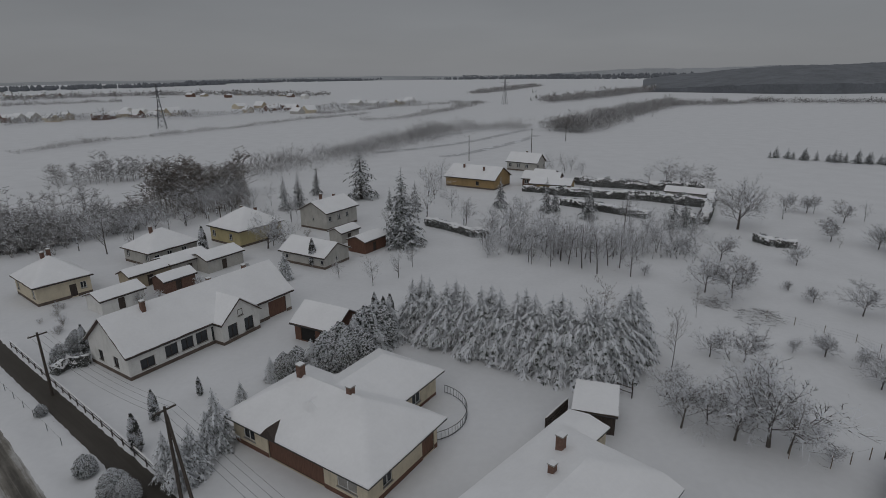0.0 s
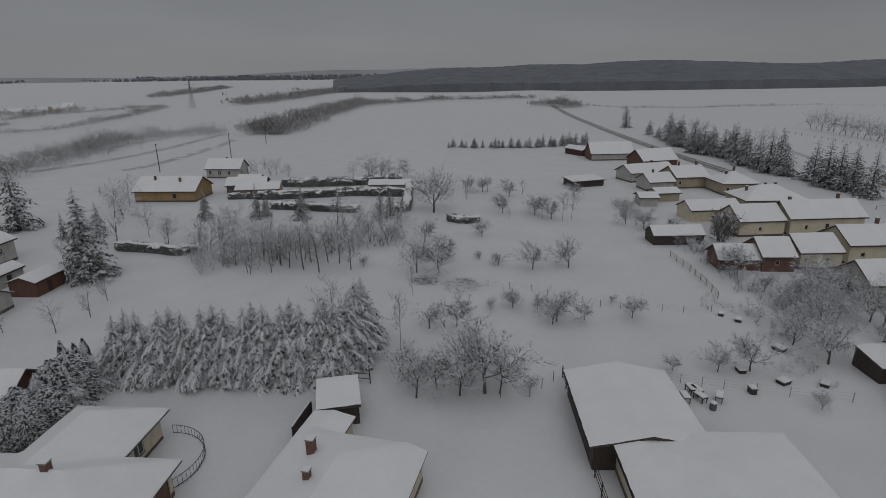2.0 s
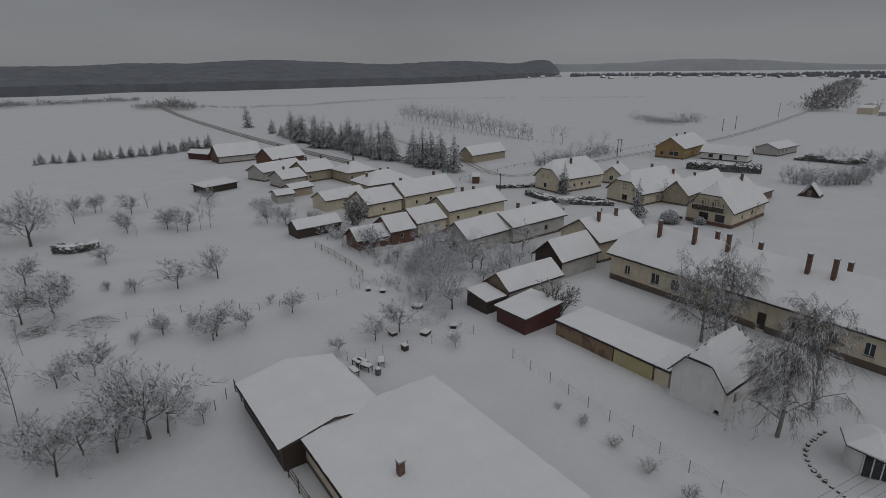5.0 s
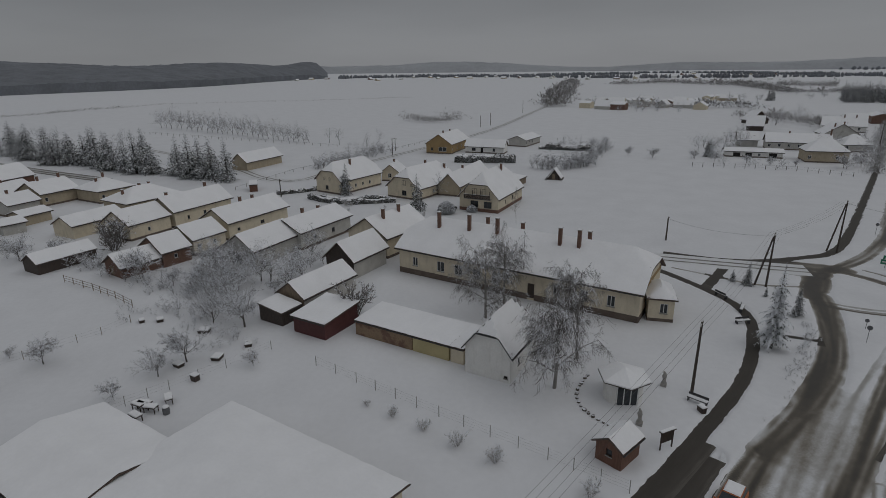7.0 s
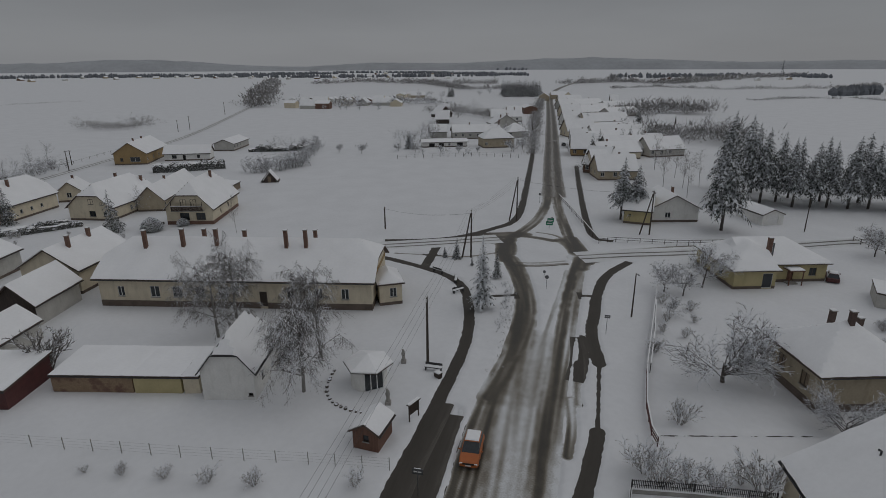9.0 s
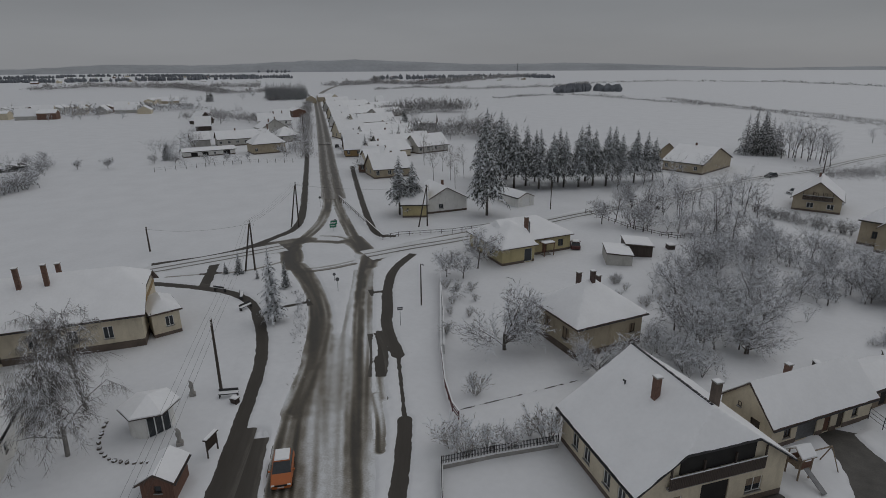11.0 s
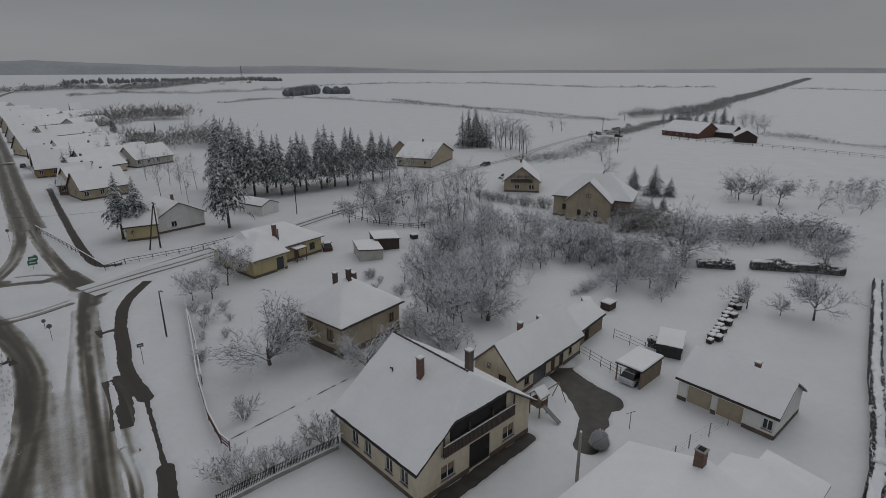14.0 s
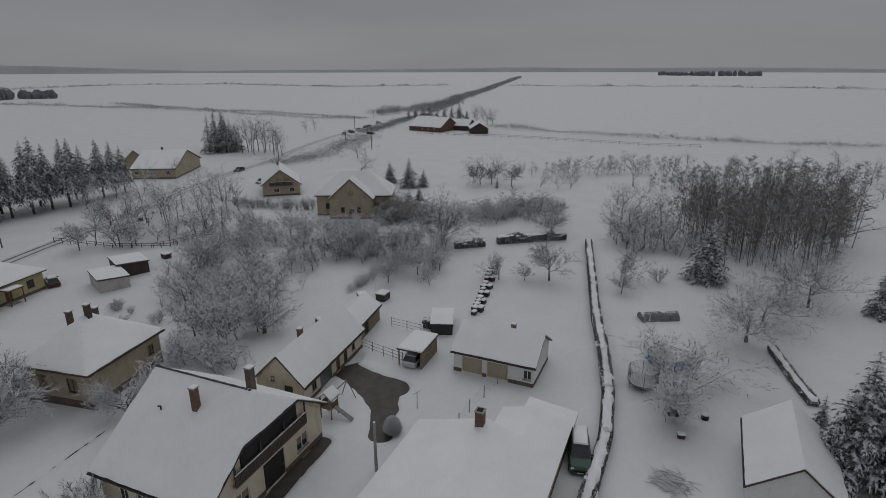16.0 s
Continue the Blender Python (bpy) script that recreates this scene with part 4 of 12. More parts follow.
def hedge(name, label, pts, width, h, mat="hedge", snow_top=True, seed=3, group=""):
    """A clipped hedge with a rough leafy skin and a snow cap."""
    rng = random.Random(seed)
    t = thing(name, label, "hedge", pts[0][0], pts[0][1], 0, 0, group)
    ox, oy = pts[0]
    body, cap = Geo(), Geo()
    for (x0, y0), (x1, y1) in zip(pts, pts[1:]):
        dx, dy = x1 - x0, y1 - y0
        ln = math.hypot(dx, dy)
        ux, uy = dx / ln, dy / ln
        for _ in range(round(ln * 70)):
            f, side = rng.random() * ln, rng.choice((-1, 1))
            zz = rng.random() * h * (1 + 0.5 * patch_noise(f, x0, 0.35, seed))
            w = width / 2 * rng.uniform(0.75, 1.1)
            c = Vector((x0 - ox + ux * f - uy * side * w, y0 - oy + uy * f + ux * side * w, zz))
            a, b = Vector((ux, uy, 0)) * rng.uniform(0.1, 0.25), Vector((-uy * side, ux * side, 0))
            body.add([c - a - b * 0.15, c + a - b * 0.15, c + b * 0.1 + Vector((0, 0, 0.2)), c - Vector((0, 0, 0.2))], [(0, 3, 2), (3, 1, 2)])
        n = max(2, round(ln / 0.6))
        vs, fs = [], []
        for i in range(n + 1):
            f = ln * i / n
            for s, zz in ((-0.95, h * 0.82), (-0.75, h + 0.02), (0, h + 0.16), (0.75, h + 0.02), (0.95, h * 0.82)):
                w = width / 2 * (1 + 0.8 * patch_noise(f, s * 3 + x0, 0.9, seed))
                vs.append((x0 - ox + ux * f - uy * s * w, y0 - oy + uy * f + ux * s * w, zz - 0.12 + 0.75 * patch_noise(f, s * 2 + y0, 0.9, seed)))
        fs = [(i * 5 + k, i * 5 + k + 1, (i + 1) * 5 + k + 1, (i + 1) * 5 + k) for i in range(n) for k in range(4)]
        fs += [(4, 3, 2, 1, 0), tuple(n * 5 + k for k in range(5))]
        cap.add(vs, fs)
        body.add(*box_between(x0 - ox, y0 - oy, x1 - ox, y1 - oy, width * 0.7, 0, h * 0.95))
    part("foliage", body, mat, t)
    if snow_top:
        part("snow_cap", cap, "roof_snow", t, smooth=True)
    return t


def box_between(x0, y0, x1, y1, width, z0, z1):
    dx, dy = x1 - x0, y1 - y0
    ln = math.hypot(dx, dy)
    nx, ny = -dy / ln * width / 2, dx / ln * width / 2
    q = [(x0 - nx, y0 - ny), (x1 - nx, y1 - ny), (x1 + nx, y1 + ny), (x0 + nx, y0 + ny)]
    vs = [(*p, z0) for p in q] + [(*p, z1) for p in q]
    return vs, [(3, 2, 1, 0), (4, 5, 6, 7), (0, 1, 5, 4), (1, 2, 6, 5), (2, 3, 7, 6), (3, 0, 4, 7)]


def fence(name, label, pts, gap=2.5, h=1.4, post="concrete", rails=2, rail="dark_metal", thick=0.07, rail_thick=0.02, base=0.0, snow=False, group="", panel=None):
    """Posts with rails or wires between them."""
    t = thing(name, label, "fence", pts[0][0], pts[0][1], 0, 0, group)
    ox, oy = pts[0]
    pm = Geo().box(-thick / 2, -thick / 2, -0.1, thick / 2, thick / 2, h).mesh("post", post)
    last = None
    for (x0, y0), (x1, y1) in zip(pts, pts[1:]):
        ln = math.hypot(x1 - x0, y1 - y0)
        n = max(1, round(ln / gap))
        ang = math.degrees(math.atan2(y1 - y0, x1 - x0))
        for i in range(n + 1):
            p = (x0 + (x1 - x0) * i / n, y0 + (y1 - y0) * i / n)
            if p != last:
                part("post", pm, None, t, at=pose(p[0] - ox, p[1] - oy, 0, 0, 0, ang))
            last = p
        a = (x0 - ox, y0 - oy, x1 - ox, y1 - oy)
        for k in range(rails):
            z = base + (h - base - 0.1) * (k + 1) / rails
            part("rail", Geo().add(*box_between(*a, rail_thick, z - rail_thick / 2, z + rail_thick / 2)), rail, t)
        if base:
            part("base_wall", Geo().add(*box_between(*a, 0.25, -0.1, base)), "concrete", t)
            part("snow_cap", Geo().add(*box_between(*a, 0.22, base, base + 0.12)), "roof_snow", t)
        if panel:
            n = max(2, round(ln / 0.14))
            g = Geo()
            for i in range(n):
                f = (i + 0.5) / n
                px, py = a[0] + (a[2] - a[0]) * f, a[1] + (a[3] - a[1]) * f
                g.box(px - 0.02, py - 0.02, base + 0.05, px + 0.02, py + 0.02, h)
            tagged(part("picket_infill", g, panel, t), kind="stuff")
        if snow:
            part("snow_cap", Geo().add(*box_between(*a, 0.12, h, h + 0.1)), "roof_snow", t)
    return t


def utility_pole(x, y, h, ang=0, arms=1, brace=None, label="dark wooden utility pole with a crossarm"):
    t = thing("utility_pole", label, "utility pole", x, y, ang)
    part("pole", Geo().tube([(0, 0, -0.2), (0, 0, h * 0.5), (0, 0, h)], [0.17, 0.14, 0.11], 8), "pole_wood", t)
    if brace:
        part("brace", Geo().tube([(brace, 0.0, -0.2), (0.15, 0, h * 0.93)], [0.16, 0.11], 8), "pole_wood", t)
    for k in range(arms):
        z = h - 0.35 - 0.7 * k
        arm = part("crossarm", Geo().box(-0.06, -0.9, z, 0.06, 0.9, z + 0.12), "pole_wood", t)
        for s in (-0.8, -0.3, 0.3, 0.8):
            part("insulator", Geo().tube([(0, s, z + 0.1), (0, s, z + 0.22), (0, s, z + 0.3)], [0.03, 0.055, 0.03], 6), "white_paint", arm)
    return t


def wire(pts, sag=0.6, r=0.018):
    g = Geo()
    for a, b in zip(pts, pts[1:]):
        a, b = Vector(a), Vector(b)
        g.tube([a.lerp(b, i / 12) - Vector((0, 0, sag * 4 * (i / 12) * (1 - i / 12))) for i in range(13)], r, 3)
    return tagged(new("power_line", g.mesh("power_line", "dark_metal")), "thin sagging overhead power line", "cable")


# ---- ground and roads ----
def along(pts, step):
    """Points every so many metres along a line, with the direction there."""
    res = []
    for (x0, y0), (x1, y1) in zip(pts, pts[1:]):
        ln = math.hypot(x1 - x0, y1 - y0)
        n = max(1, math.ceil(ln / step))
        for i in range(n):
            res.append((x0 + (x1 - x0) * i / n, y0 + (y1 - y0) * i / n))
    res.append(pts[-1])
    return res


def smooth_line(pts, rounds=2):
    for _ in range(rounds):
        q = [pts[0]]
        for a, b in zip(pts, pts[1:]):
            q += [(a[0] * 0.75 + b[0] * 0.25, a[1] * 0.75 + b[1] * 0.25), (a[0] * 0.25 + b[0] * 0.75, a[1] * 0.25 + b[1] * 0.75)]
        pts = q + [pts[-1]]
    return pts


def offset(pts, o):
    """The line shifted sideways by o metres."""
    res = []
    for i, (x, y) in enumerate(pts):
        a, b = pts[max(0, i - 1)], pts[min(len(pts) - 1, i + 1)]
        ln = math.hypot(b[0] - a[0], b[1] - a[1]) or 1
        res.append((x - (b[1] - a[1]) / ln * o, y + (b[0] - a[0]) / ln * o))
    return res


def strip(name, label, pts, half, z, mat, step=2.0, category="road"):
    """A road surface; its UV map runs in metres across and along."""
    pts = along(smooth_line(pts), step)
    vs, uv, fs, run = [], [], [], 0.0
    for i, (x, y) in enumerate(pts):
        a, b = pts[max(0, i - 1)], pts[min(len(pts) - 1, i + 1)]
        ln = math.hypot(b[0] - a[0], b[1] - a[1]) or 1
        nx, ny = -(b[1] - a[1]) / ln, (b[0] - a[0]) / ln
        if i:
            run += math.hypot(x - pts[i - 1][0], y - pts[i - 1][1])
        for s in (-1, 0, 1):
            vs.append((x - nx * half * s, y - ny * half * s, z))
            uv.append((s * half, run))
    for i in range(len(pts) - 1):
        for k in (0, 1):
            fs.append((i * 3 + k + 1, i * 3 + k, (i + 1) * 3 + k, (i + 1) * 3 + k + 1)[::-1])
    me = mesh_of(name, vs, fs, mat)
    layer = me.uv_layers.new(name="along")
    for lp in me.loops:
        layer.data[lp.index].uv = uv[lp.vertex_index]
    return tagged(new(name, me), label, category, kind="structure")


def road_material(name, dark, mid, light, tracks, gloss=0.4, snowy=0.5):
    """Slush with wheel tracks that run along the road. tracks: distances of the dark bands from the middle."""
    m = bpy.data.materials.new(name)
    m.use_nodes = True
    n, l = m.node_tree.nodes, m.node_tree.links
    b = n["Principled BSDF"]
    b.inputs["Roughness"].default_value = gloss
    uvn, sep = n.new("ShaderNodeUVMap"), n.new("ShaderNodeSeparateXYZ")
    uvn.uv_map = "along"
    l.new(uvn.outputs[0], sep.inputs[0])
    mp = n.new("ShaderNodeMapping")
    mp.inputs["Scale"].default_value = (1.9, 0.07, 1)
    l.new(uvn.outputs[0], mp.inputs[0])
    st, fn = n.new("ShaderNodeTexNoise"), n.new("ShaderNodeTexNoise")
    st.inputs["Scale"].default_value, st.inputs["Detail"].default_value, st.inputs["Roughness"].default_value, st.inputs["Distortion"].default_value = 1.3, 9, 0.65, 0.6
    l.new(mp.outputs[0], st.inputs["Vector"])
    m2 = n.new("ShaderNodeMapping")
    m2.inputs["Scale"].default_value = (0.7, 0.22, 1)
    l.new(uvn.outputs[0], m2.inputs[0])
    l.new(m2.outputs[0], fn.inputs["Vector"])
    fn.inputs["Scale"].default_value, fn.inputs["Detail"].default_value, fn.inputs["Roughness"].default_value = 1.0, 9, 0.7
    total = None
    for c, w in tracks:
        d, a, r = n.new("ShaderNodeMath"), n.new("ShaderNodeMath"), n.new("ShaderNodeMapRange")
        d.operation, a.operation = "SUBTRACT", "ABSOLUTE"
        l.new(sep.outputs["X"], d.inputs[0])
        d.inputs[1].default_value = c
        l.new(d.outputs[0], a.inputs[0])
        l.new(a.outputs[0], r.inputs["Value"])
        r.interpolation_type = "SMOOTHSTEP"
        r.inputs["From Min"].default_value, r.inputs["From Max"].default_value = 0, w
        r.inputs["To Min"].default_value, r.inputs["To Max"].default_value = 1, 0
        if total is None:
            total = r.outputs[0]
        else:
            mx = n.new("ShaderNodeMath")
            mx.operation = "MAXIMUM"
            l.new(total, mx.inputs[0])
            l.new(r.outputs[0], mx.inputs[1])
            total = mx.outputs[0]
    # the tracks, broken up by streaks and blotches
    s1, s2 = n.new("ShaderNodeMath"), n.new("ShaderNodeMath")
    s1.operation = s2.operation = "MULTIPLY_ADD"
    l.new(st.outputs["Fac"], s1.inputs[0])
    s1.inputs[1].default_value = -1.5
    l.new(total, s1.inputs[2])
    l.new(fn.outputs["Fac"], s2.inputs[0])
    s2.inputs[1].default_value = -1.5
    l.new(s1.outputs[0], s2.inputs[2])
    ramp2 = n.new("ShaderNodeValToRGB")
    cr = ramp2.color_ramp
    cr.elements[0].position, cr.elements[0].color = 0.0, (*light, 1)
    cr.elements[1].position, cr.elements[1].color = 1.0, (*dark, 1)
    e = cr.elements.new(snowy)
    e.color = (*mid, 1)
    shift = n.new("ShaderNodeMath")
    shift.operation = "ADD"
    l.new(s2.outputs[0], shift.inputs[0])
    shift.inputs[1].default_value = 1.42
    l.new(shift.outputs[0], ramp2.inputs[0])
    l.new(ramp2.outputs[0], b.inputs["Base Color"])
    bp = n.new("ShaderNodeBump")
    bp.inputs["Strength"].default_value, bp.inputs["Distance"].default_value = 0.5, 0.05
    l.new(st.outputs["Fac"], bp.inputs["Height"])
    l.new(bp.outputs[0], b.inputs["Normal"])
    return m


M["main_road"] = road_material("slushy_main_road", (0.055, 0.048, 0.038), (0.19, 0.175, 0.15), (0.56, 0.56, 0.56), [(-2.7, 1.9), (2.6, 1.9), (0.2, 0.9)])
M["far_road"] = road_material("slushy_far_road", (0.06, 0.05, 0.038), (0.13, 0.112, 0.088), (0.34, 0.33, 0.31), [(-1.5, 1.9), (1.5, 1.9)])
M["side_road"] = road_material("snowy_side_road", (0.07, 0.06, 0.05), (0.3, 0.29, 0.27), (0.7, 0.71, 0.72), [(-0.9, 0.5), (0.9, 0.5)], snowy=0.5)
M["path"] = road_material("wet_asphalt_path", (0.048, 0.041, 0.033), (0.066, 0.058, 0.048), (0.1, 0.09, 0.077), [(0.0, 2.2)], gloss=0.7, snowy=0.3)




def slush_material():
    """Snow, grey slush and wet brown asphalt, mixed by how much each spot is driven over."""
    m = bpy.data.materials.new("driven_slush")
    m.use_nodes = True
    n, l = m.node_tree.nodes, m.node_tree.links
    b = n["Principled BSDF"]
    at, tc = n.new("ShaderNodeAttribute"), n.new("ShaderNodeTexCoord")
    at.attribute_name = "driven"
    acc = at.outputs["Fac"]
    for scale, amount in ((0.9, 0.16), (6.0, 0.22)):
        t, mad = n.new("ShaderNodeTexNoise"), n.new("ShaderNodeMath")
        t.inputs["Scale"].default_value, t.inputs["Detail"].default_value, t.inputs["Roughness"].default_value = scale, 6, 0.65
        l.new(tc.outputs["Object"], t.inputs["Vector"])
        mad.operation = "MULTIPLY_ADD"
        mad.inputs[1].default_value = amount * 2
        l.new(t.outputs["Fac"], mad.inputs[0])
        l.new(acc, mad.inputs[2])
        sub = n.new("ShaderNodeMath")
        sub.operation = "SUBTRACT"
        l.new(mad.outputs[0], sub.inputs[0])
        sub.inputs[1].default_value = amount
        acc, fine = sub.outputs[0], t.outputs["Fac"]
    ramp = n.new("ShaderNodeValToRGB")
    cr = ramp.color_ramp
    cr.elements[0].position, cr.elements[0].color = 0.05, (0.66, 0.675, 0.69, 1)
    cr.elements[1].position, cr.elements[1].color = 1.0, (0.042, 0.036, 0.027, 1)
    for pos, col in ((0.25, (0.42, 0.415, 0.4)), (0.5, (0.215, 0.195, 0.162)), (0.75, (0.095, 0.081, 0.06))):
        cr.elements.new(pos).color = (*col, 1)
    l.new(acc, ramp.inputs[0])
    l.new(ramp.outputs[0], b.inputs["Base Color"])
    rough = n.new("ShaderNodeMapRange")
    rough.inputs["To Min"].default_value, rough.inputs["To Max"].default_value = 0.6, 0.38
    l.new(acc, rough.inputs["Value"])
    l.new(rough.outputs[0], b.inputs["Roughness"])
    bp = n.new("ShaderNodeBump")
    bp.inputs["Strength"].default_value, bp.inputs["Distance"].default_value = 0.4, 0.02
    bp.invert = True
    l.new(fine, bp.inputs["Height"])
    l.new(bp.outputs[0], b.inputs["Normal"])
    return m


M["slush_sheet"] = slush_material()
TRACKS = []


def track(pts, half, amount, streak=0.5, clear=True):
    """One band that wheels have cleared: its line, half width, and how far it is worn down to the asphalt."""
    TRACKS.append((along(smooth_line(pts), 1.5), half, amount, streak, clear))


def build_road_sheet():
    """The carriageway round the crossing as one sheet, worn by all the tracks on it."""
    cell = 0.19
    keep = {}
    for k, (pts, half, amount, streak, clear) in enumerate(TRACKS):
        run = 0.0
        for (x0, y0), (x1, y1) in zip(pts, pts[1:]):
            dx, dy = x1 - x0, y1 - y0
            ln = math.hypot(dx, dy)
            if ln < 1e-6:
                continue
            reach = half * 1.7 + 0.5
            i0, i1 = math.floor((min(x0, x1) - reach) / cell), math.ceil((max(x0, x1) + reach) / cell)
            j0, j1 = math.floor((min(y0, y1) - reach) / cell), math.ceil((max(y0, y1) + reach) / cell)
            I, J = np.meshgrid(np.arange(i0, i1 + 1), np.arange(j0, j1 + 1), indexing="ij")
            X, Y = I * cell - x0, J * cell - y0
            f = (X * dx + Y * dy) / (ln * ln)
            fc = np.clip(f, 0, 1)
            o = np.hypot(X - dx * fc, Y - dy * fc)
            side = np.sign(X * dy - Y * dx)
            for i, j, q, oo, sd in zip(*(v[o < reach].ravel() for v in (I, J, fc, o, side))):
                key = (int(i), int(j))
                old = keep.setdefault(key, {}).get(k)
                if old is None or oo < old[0]:
                    keep[key][k] = (float(oo), float(run + q * ln), float(sd))
            run += ln
    ids, vs, val = {}, [], []
    for key, near in keep.items():
        rest = 1.0
        for k, (oo, run, sd) in near.items():
            half, amount, streak = TRACKS[k][1:4]
            e = oo / half
            w = max(0.0, min(1.0, 1.35 - e * 1.0 + 0.35 * patch_noise(key[0] * cell, key[1] * cell, 0.5, k)))
            w = w * w * (3 - 2 * w)
            grain = patch_noise(sd * oo * 1.8, run * 0.08, 1.0, k * 3.1) + 0.5 * patch_noise(sd * oo * 2.7, run * 0.05, 1.0, k * 1.7)
            rest *= 1 - max(0.0, min(0.97, amount * w * (1 + streak * 1.6 * grain)))
        ids[key] = len(vs)
        vs.append((key[0] * cell, key[1] * cell, -0.16))
        val.append(1 - rest)
    fs = [(ids[(i, j)], ids[(i + 1, j)], ids[(i + 1, j + 1)], ids[(i, j + 1)]) for i, j in ids if (i + 1, j) in ids and (i, j + 1) in ids and (i + 1, j + 1) in ids]
    me = mesh_of("road", vs, fs, "slush_sheet")
    me.attributes.new("driven", "FLOAT", "POINT").data.foreach_set("value", val)
    tagged(new("road", me), "slushy village road and roundabout with brown wheel tracks", "road", kind="structure")


def build_ground():
    # where the ground is cleared: line, half width
    cleared = [(ROAD_NEAR[:4], 3.9), (ROAD_FAR[1:4], 3.0), (PATH_EAST[4:], 0.72), (PATH_EAST[:4], 0.66), (PATH_EAST[3:5], 0.14), (PATH_FAR_W, 0.8), (PATH_FAR_E, 0.7), (LANE_WEST, 0.68), (LAYBY, 1.7),
               (ROAD_EAST[:6], 2.2), (ROAD_WEST, 2.0), (PATH_WEST, 1.0), (PATH_DRIVE, 1.6), (DRIVE_MID, 1.3), (DRIVE_TAIL, 1.2), (DRIVE_DOOR, 0.55), (PATH_YARD, 0.7)] + [(p, w) for p, w in LINKS]
    segs = []
    for pts, half in cleared:
        q = along(smooth_line(pts), 3.0)
        for a, b in zip(q, q[1:]):
            segs.append((*a, *b, half))
    for pts, half, amount, streak, clear in TRACKS:
        if clear:
            segs += [(*a, *b, half * 0.95) for a, b in zip(pts, pts[1:])]
    S = np.array(segs)

    def gap(X, Y):
        """Distance from the cleared ground's edge, at many points."""
        best = np.full(X.shape, 1e9)
        for x0, y0, x1, y1, half in S:
            dx, dy = x1 - x0, y1 - y0
            f = np.clip(((X - x0) * dx + (Y - y0) * dy) / (dx * dx + dy * dy + 1e-9), 0, 1)
            best = np.minimum(best, np.hypot(X - x0 - dx * f, Y - y0 - dy * f) - half)
        return best

    vs, fs = [], []
    cell, x_lo, x_hi, y_lo, y_hi = 4.0, -176.0, 304.0, -304.0, 304.0
    nx, ny = round((x_hi - x_lo) / cell), round((y_hi - y_lo) / cell)
    cx = x_lo + cell * (np.arange(nx) + 0.5)
    cy = y_lo + cell * (np.arange(ny) + 0.5)
    D = gap(*np.meshgrid(cx, cy, indexing="ij"))
    for i in range(nx):
        for j in range(ny):
            x0, y0 = x_lo + cell * i, y_lo + cell * j
            if D[i, j] > 5.4:
                k = len(vs)
                vs += [(x0, y0, 0), (x0 + cell, y0, 0), (x0 + cell, y0 + cell, 0), (x0, y0 + cell, 0)]
                fs.append((k, k + 1, k + 2, k + 3))
                continue
            far_off = math.hypot(x0, y0)
            n = 22 if far_off < 62 else 14 if far_off < 95 else 9 if far_off < 140 else 5
            gx, gy = np.meshgrid(np.linspace(x0, x0 + cell, n + 1), np.linspace(y0, y0 + cell, n + 1), indexing="ij")
            d = gap(gx, gy)
            k = len(vs)
            for a in range(n + 1):
                for b in range(n + 1):
                    x, y = gx[a, b], gy[a, b]
                    dd = d[a, b]
                    z = 0.0
                    if dd < 2.4:
                        wob = 0.1 * patch_noise(x, y, 0.25) + 0.12 * patch_noise(x, y, 1.1, 3) + 0.06 * patch_noise(x, y, 2.9, 5)
                        e = min(1.0, max(0.0, (dd + wob + 0.26) / 0.62))
                        z = -0.3 * (1 - e)
                        z += 0.09 * min(1.0, max(0.0, dd / 0.9)) * max(0.0, 1 - max(0.0, dd - 0.9) / 1.3) * (0.6 + patch_noise(x, y, 0.8, 9))
                    vs.append((x, y, z))
            fs += [(k + a * (n + 1) + b, k + (a + 1) * (n + 1) + b, k + (a + 1) * (n + 1) + b + 1, k + a * (n + 1) + b + 1) for a in range(n) for b in range(n)]
    far = 4700.0
    k = len(vs)
    vs += [(x_lo, y_lo, 0), (x_hi, y_lo, 0), (x_hi, y_hi, 0), (x_lo, y_hi, 0), (-far, -far, 0), (far, -far, 0), (far, far, 0), (-far, far, 0)]
    fs += [(k + 4, k + 5, k + 1, k), (k + 5, k + 6, k + 2, k + 1), (k + 6, k + 7, k + 3, k + 2), (k + 7, k + 4, k, k + 3)]
    g = new("ground", mesh_of("ground", vs, fs, "snow", True))
    tagged(g, "flat snow-covered village ground and fields", "ground", kind="structure")
    build_road_sheet()
    for o in (4.6, -4.6):
        strip("verge", "dirty trampled snow along the road", offset(ROAD_FAR[1:4], o), 1.0, -0.07, "verge", category="verge")
    strip("road", "slushy main village road with brown wheel tracks", ROAD_NEAR[:4], 5.0, -0.175, "main_road")
    strip("road", "straight slushy road leading out of the village", ROAD_FAR[1:4], 3.6, -0.122, "far_road")
    strip("road", "distant straight road between snowy fields", ROAD_FAR[3:], 3.2, 0.03, "far_road", 8)
    strip("lane", "wet cleared asphalt lay-by", LAYBY, 2.3, -0.145, "path", category="lane")
    strip("pavement", "wet cleared asphalt footpath", LANE_WEST, 1.75, -0.138, "path", category="footpath")
    for p, w in LINKS:
        strip("pavement", "short wet cleared path across the verge", p, w + 1.0, -0.15, "path", 1.0, "footpath")
    strip("pavement", "wet cleared asphalt footpath", PATH_EAST, 1.6, -0.135, "path", category="footpath")
    strip("pavement", "dark footpath along the field", PATH_FAR_W, 1.7, -0.14, "path", category="footpath")
    strip("pavement", "dark footpath past the houses", PATH_FAR_E, 1.5, -0.14, "path", category="footpath")
    strip("pavement", "narrow wet footpath along the garden fence", PATH_WEST, 1.7, -0.14, "path", category="footpath")
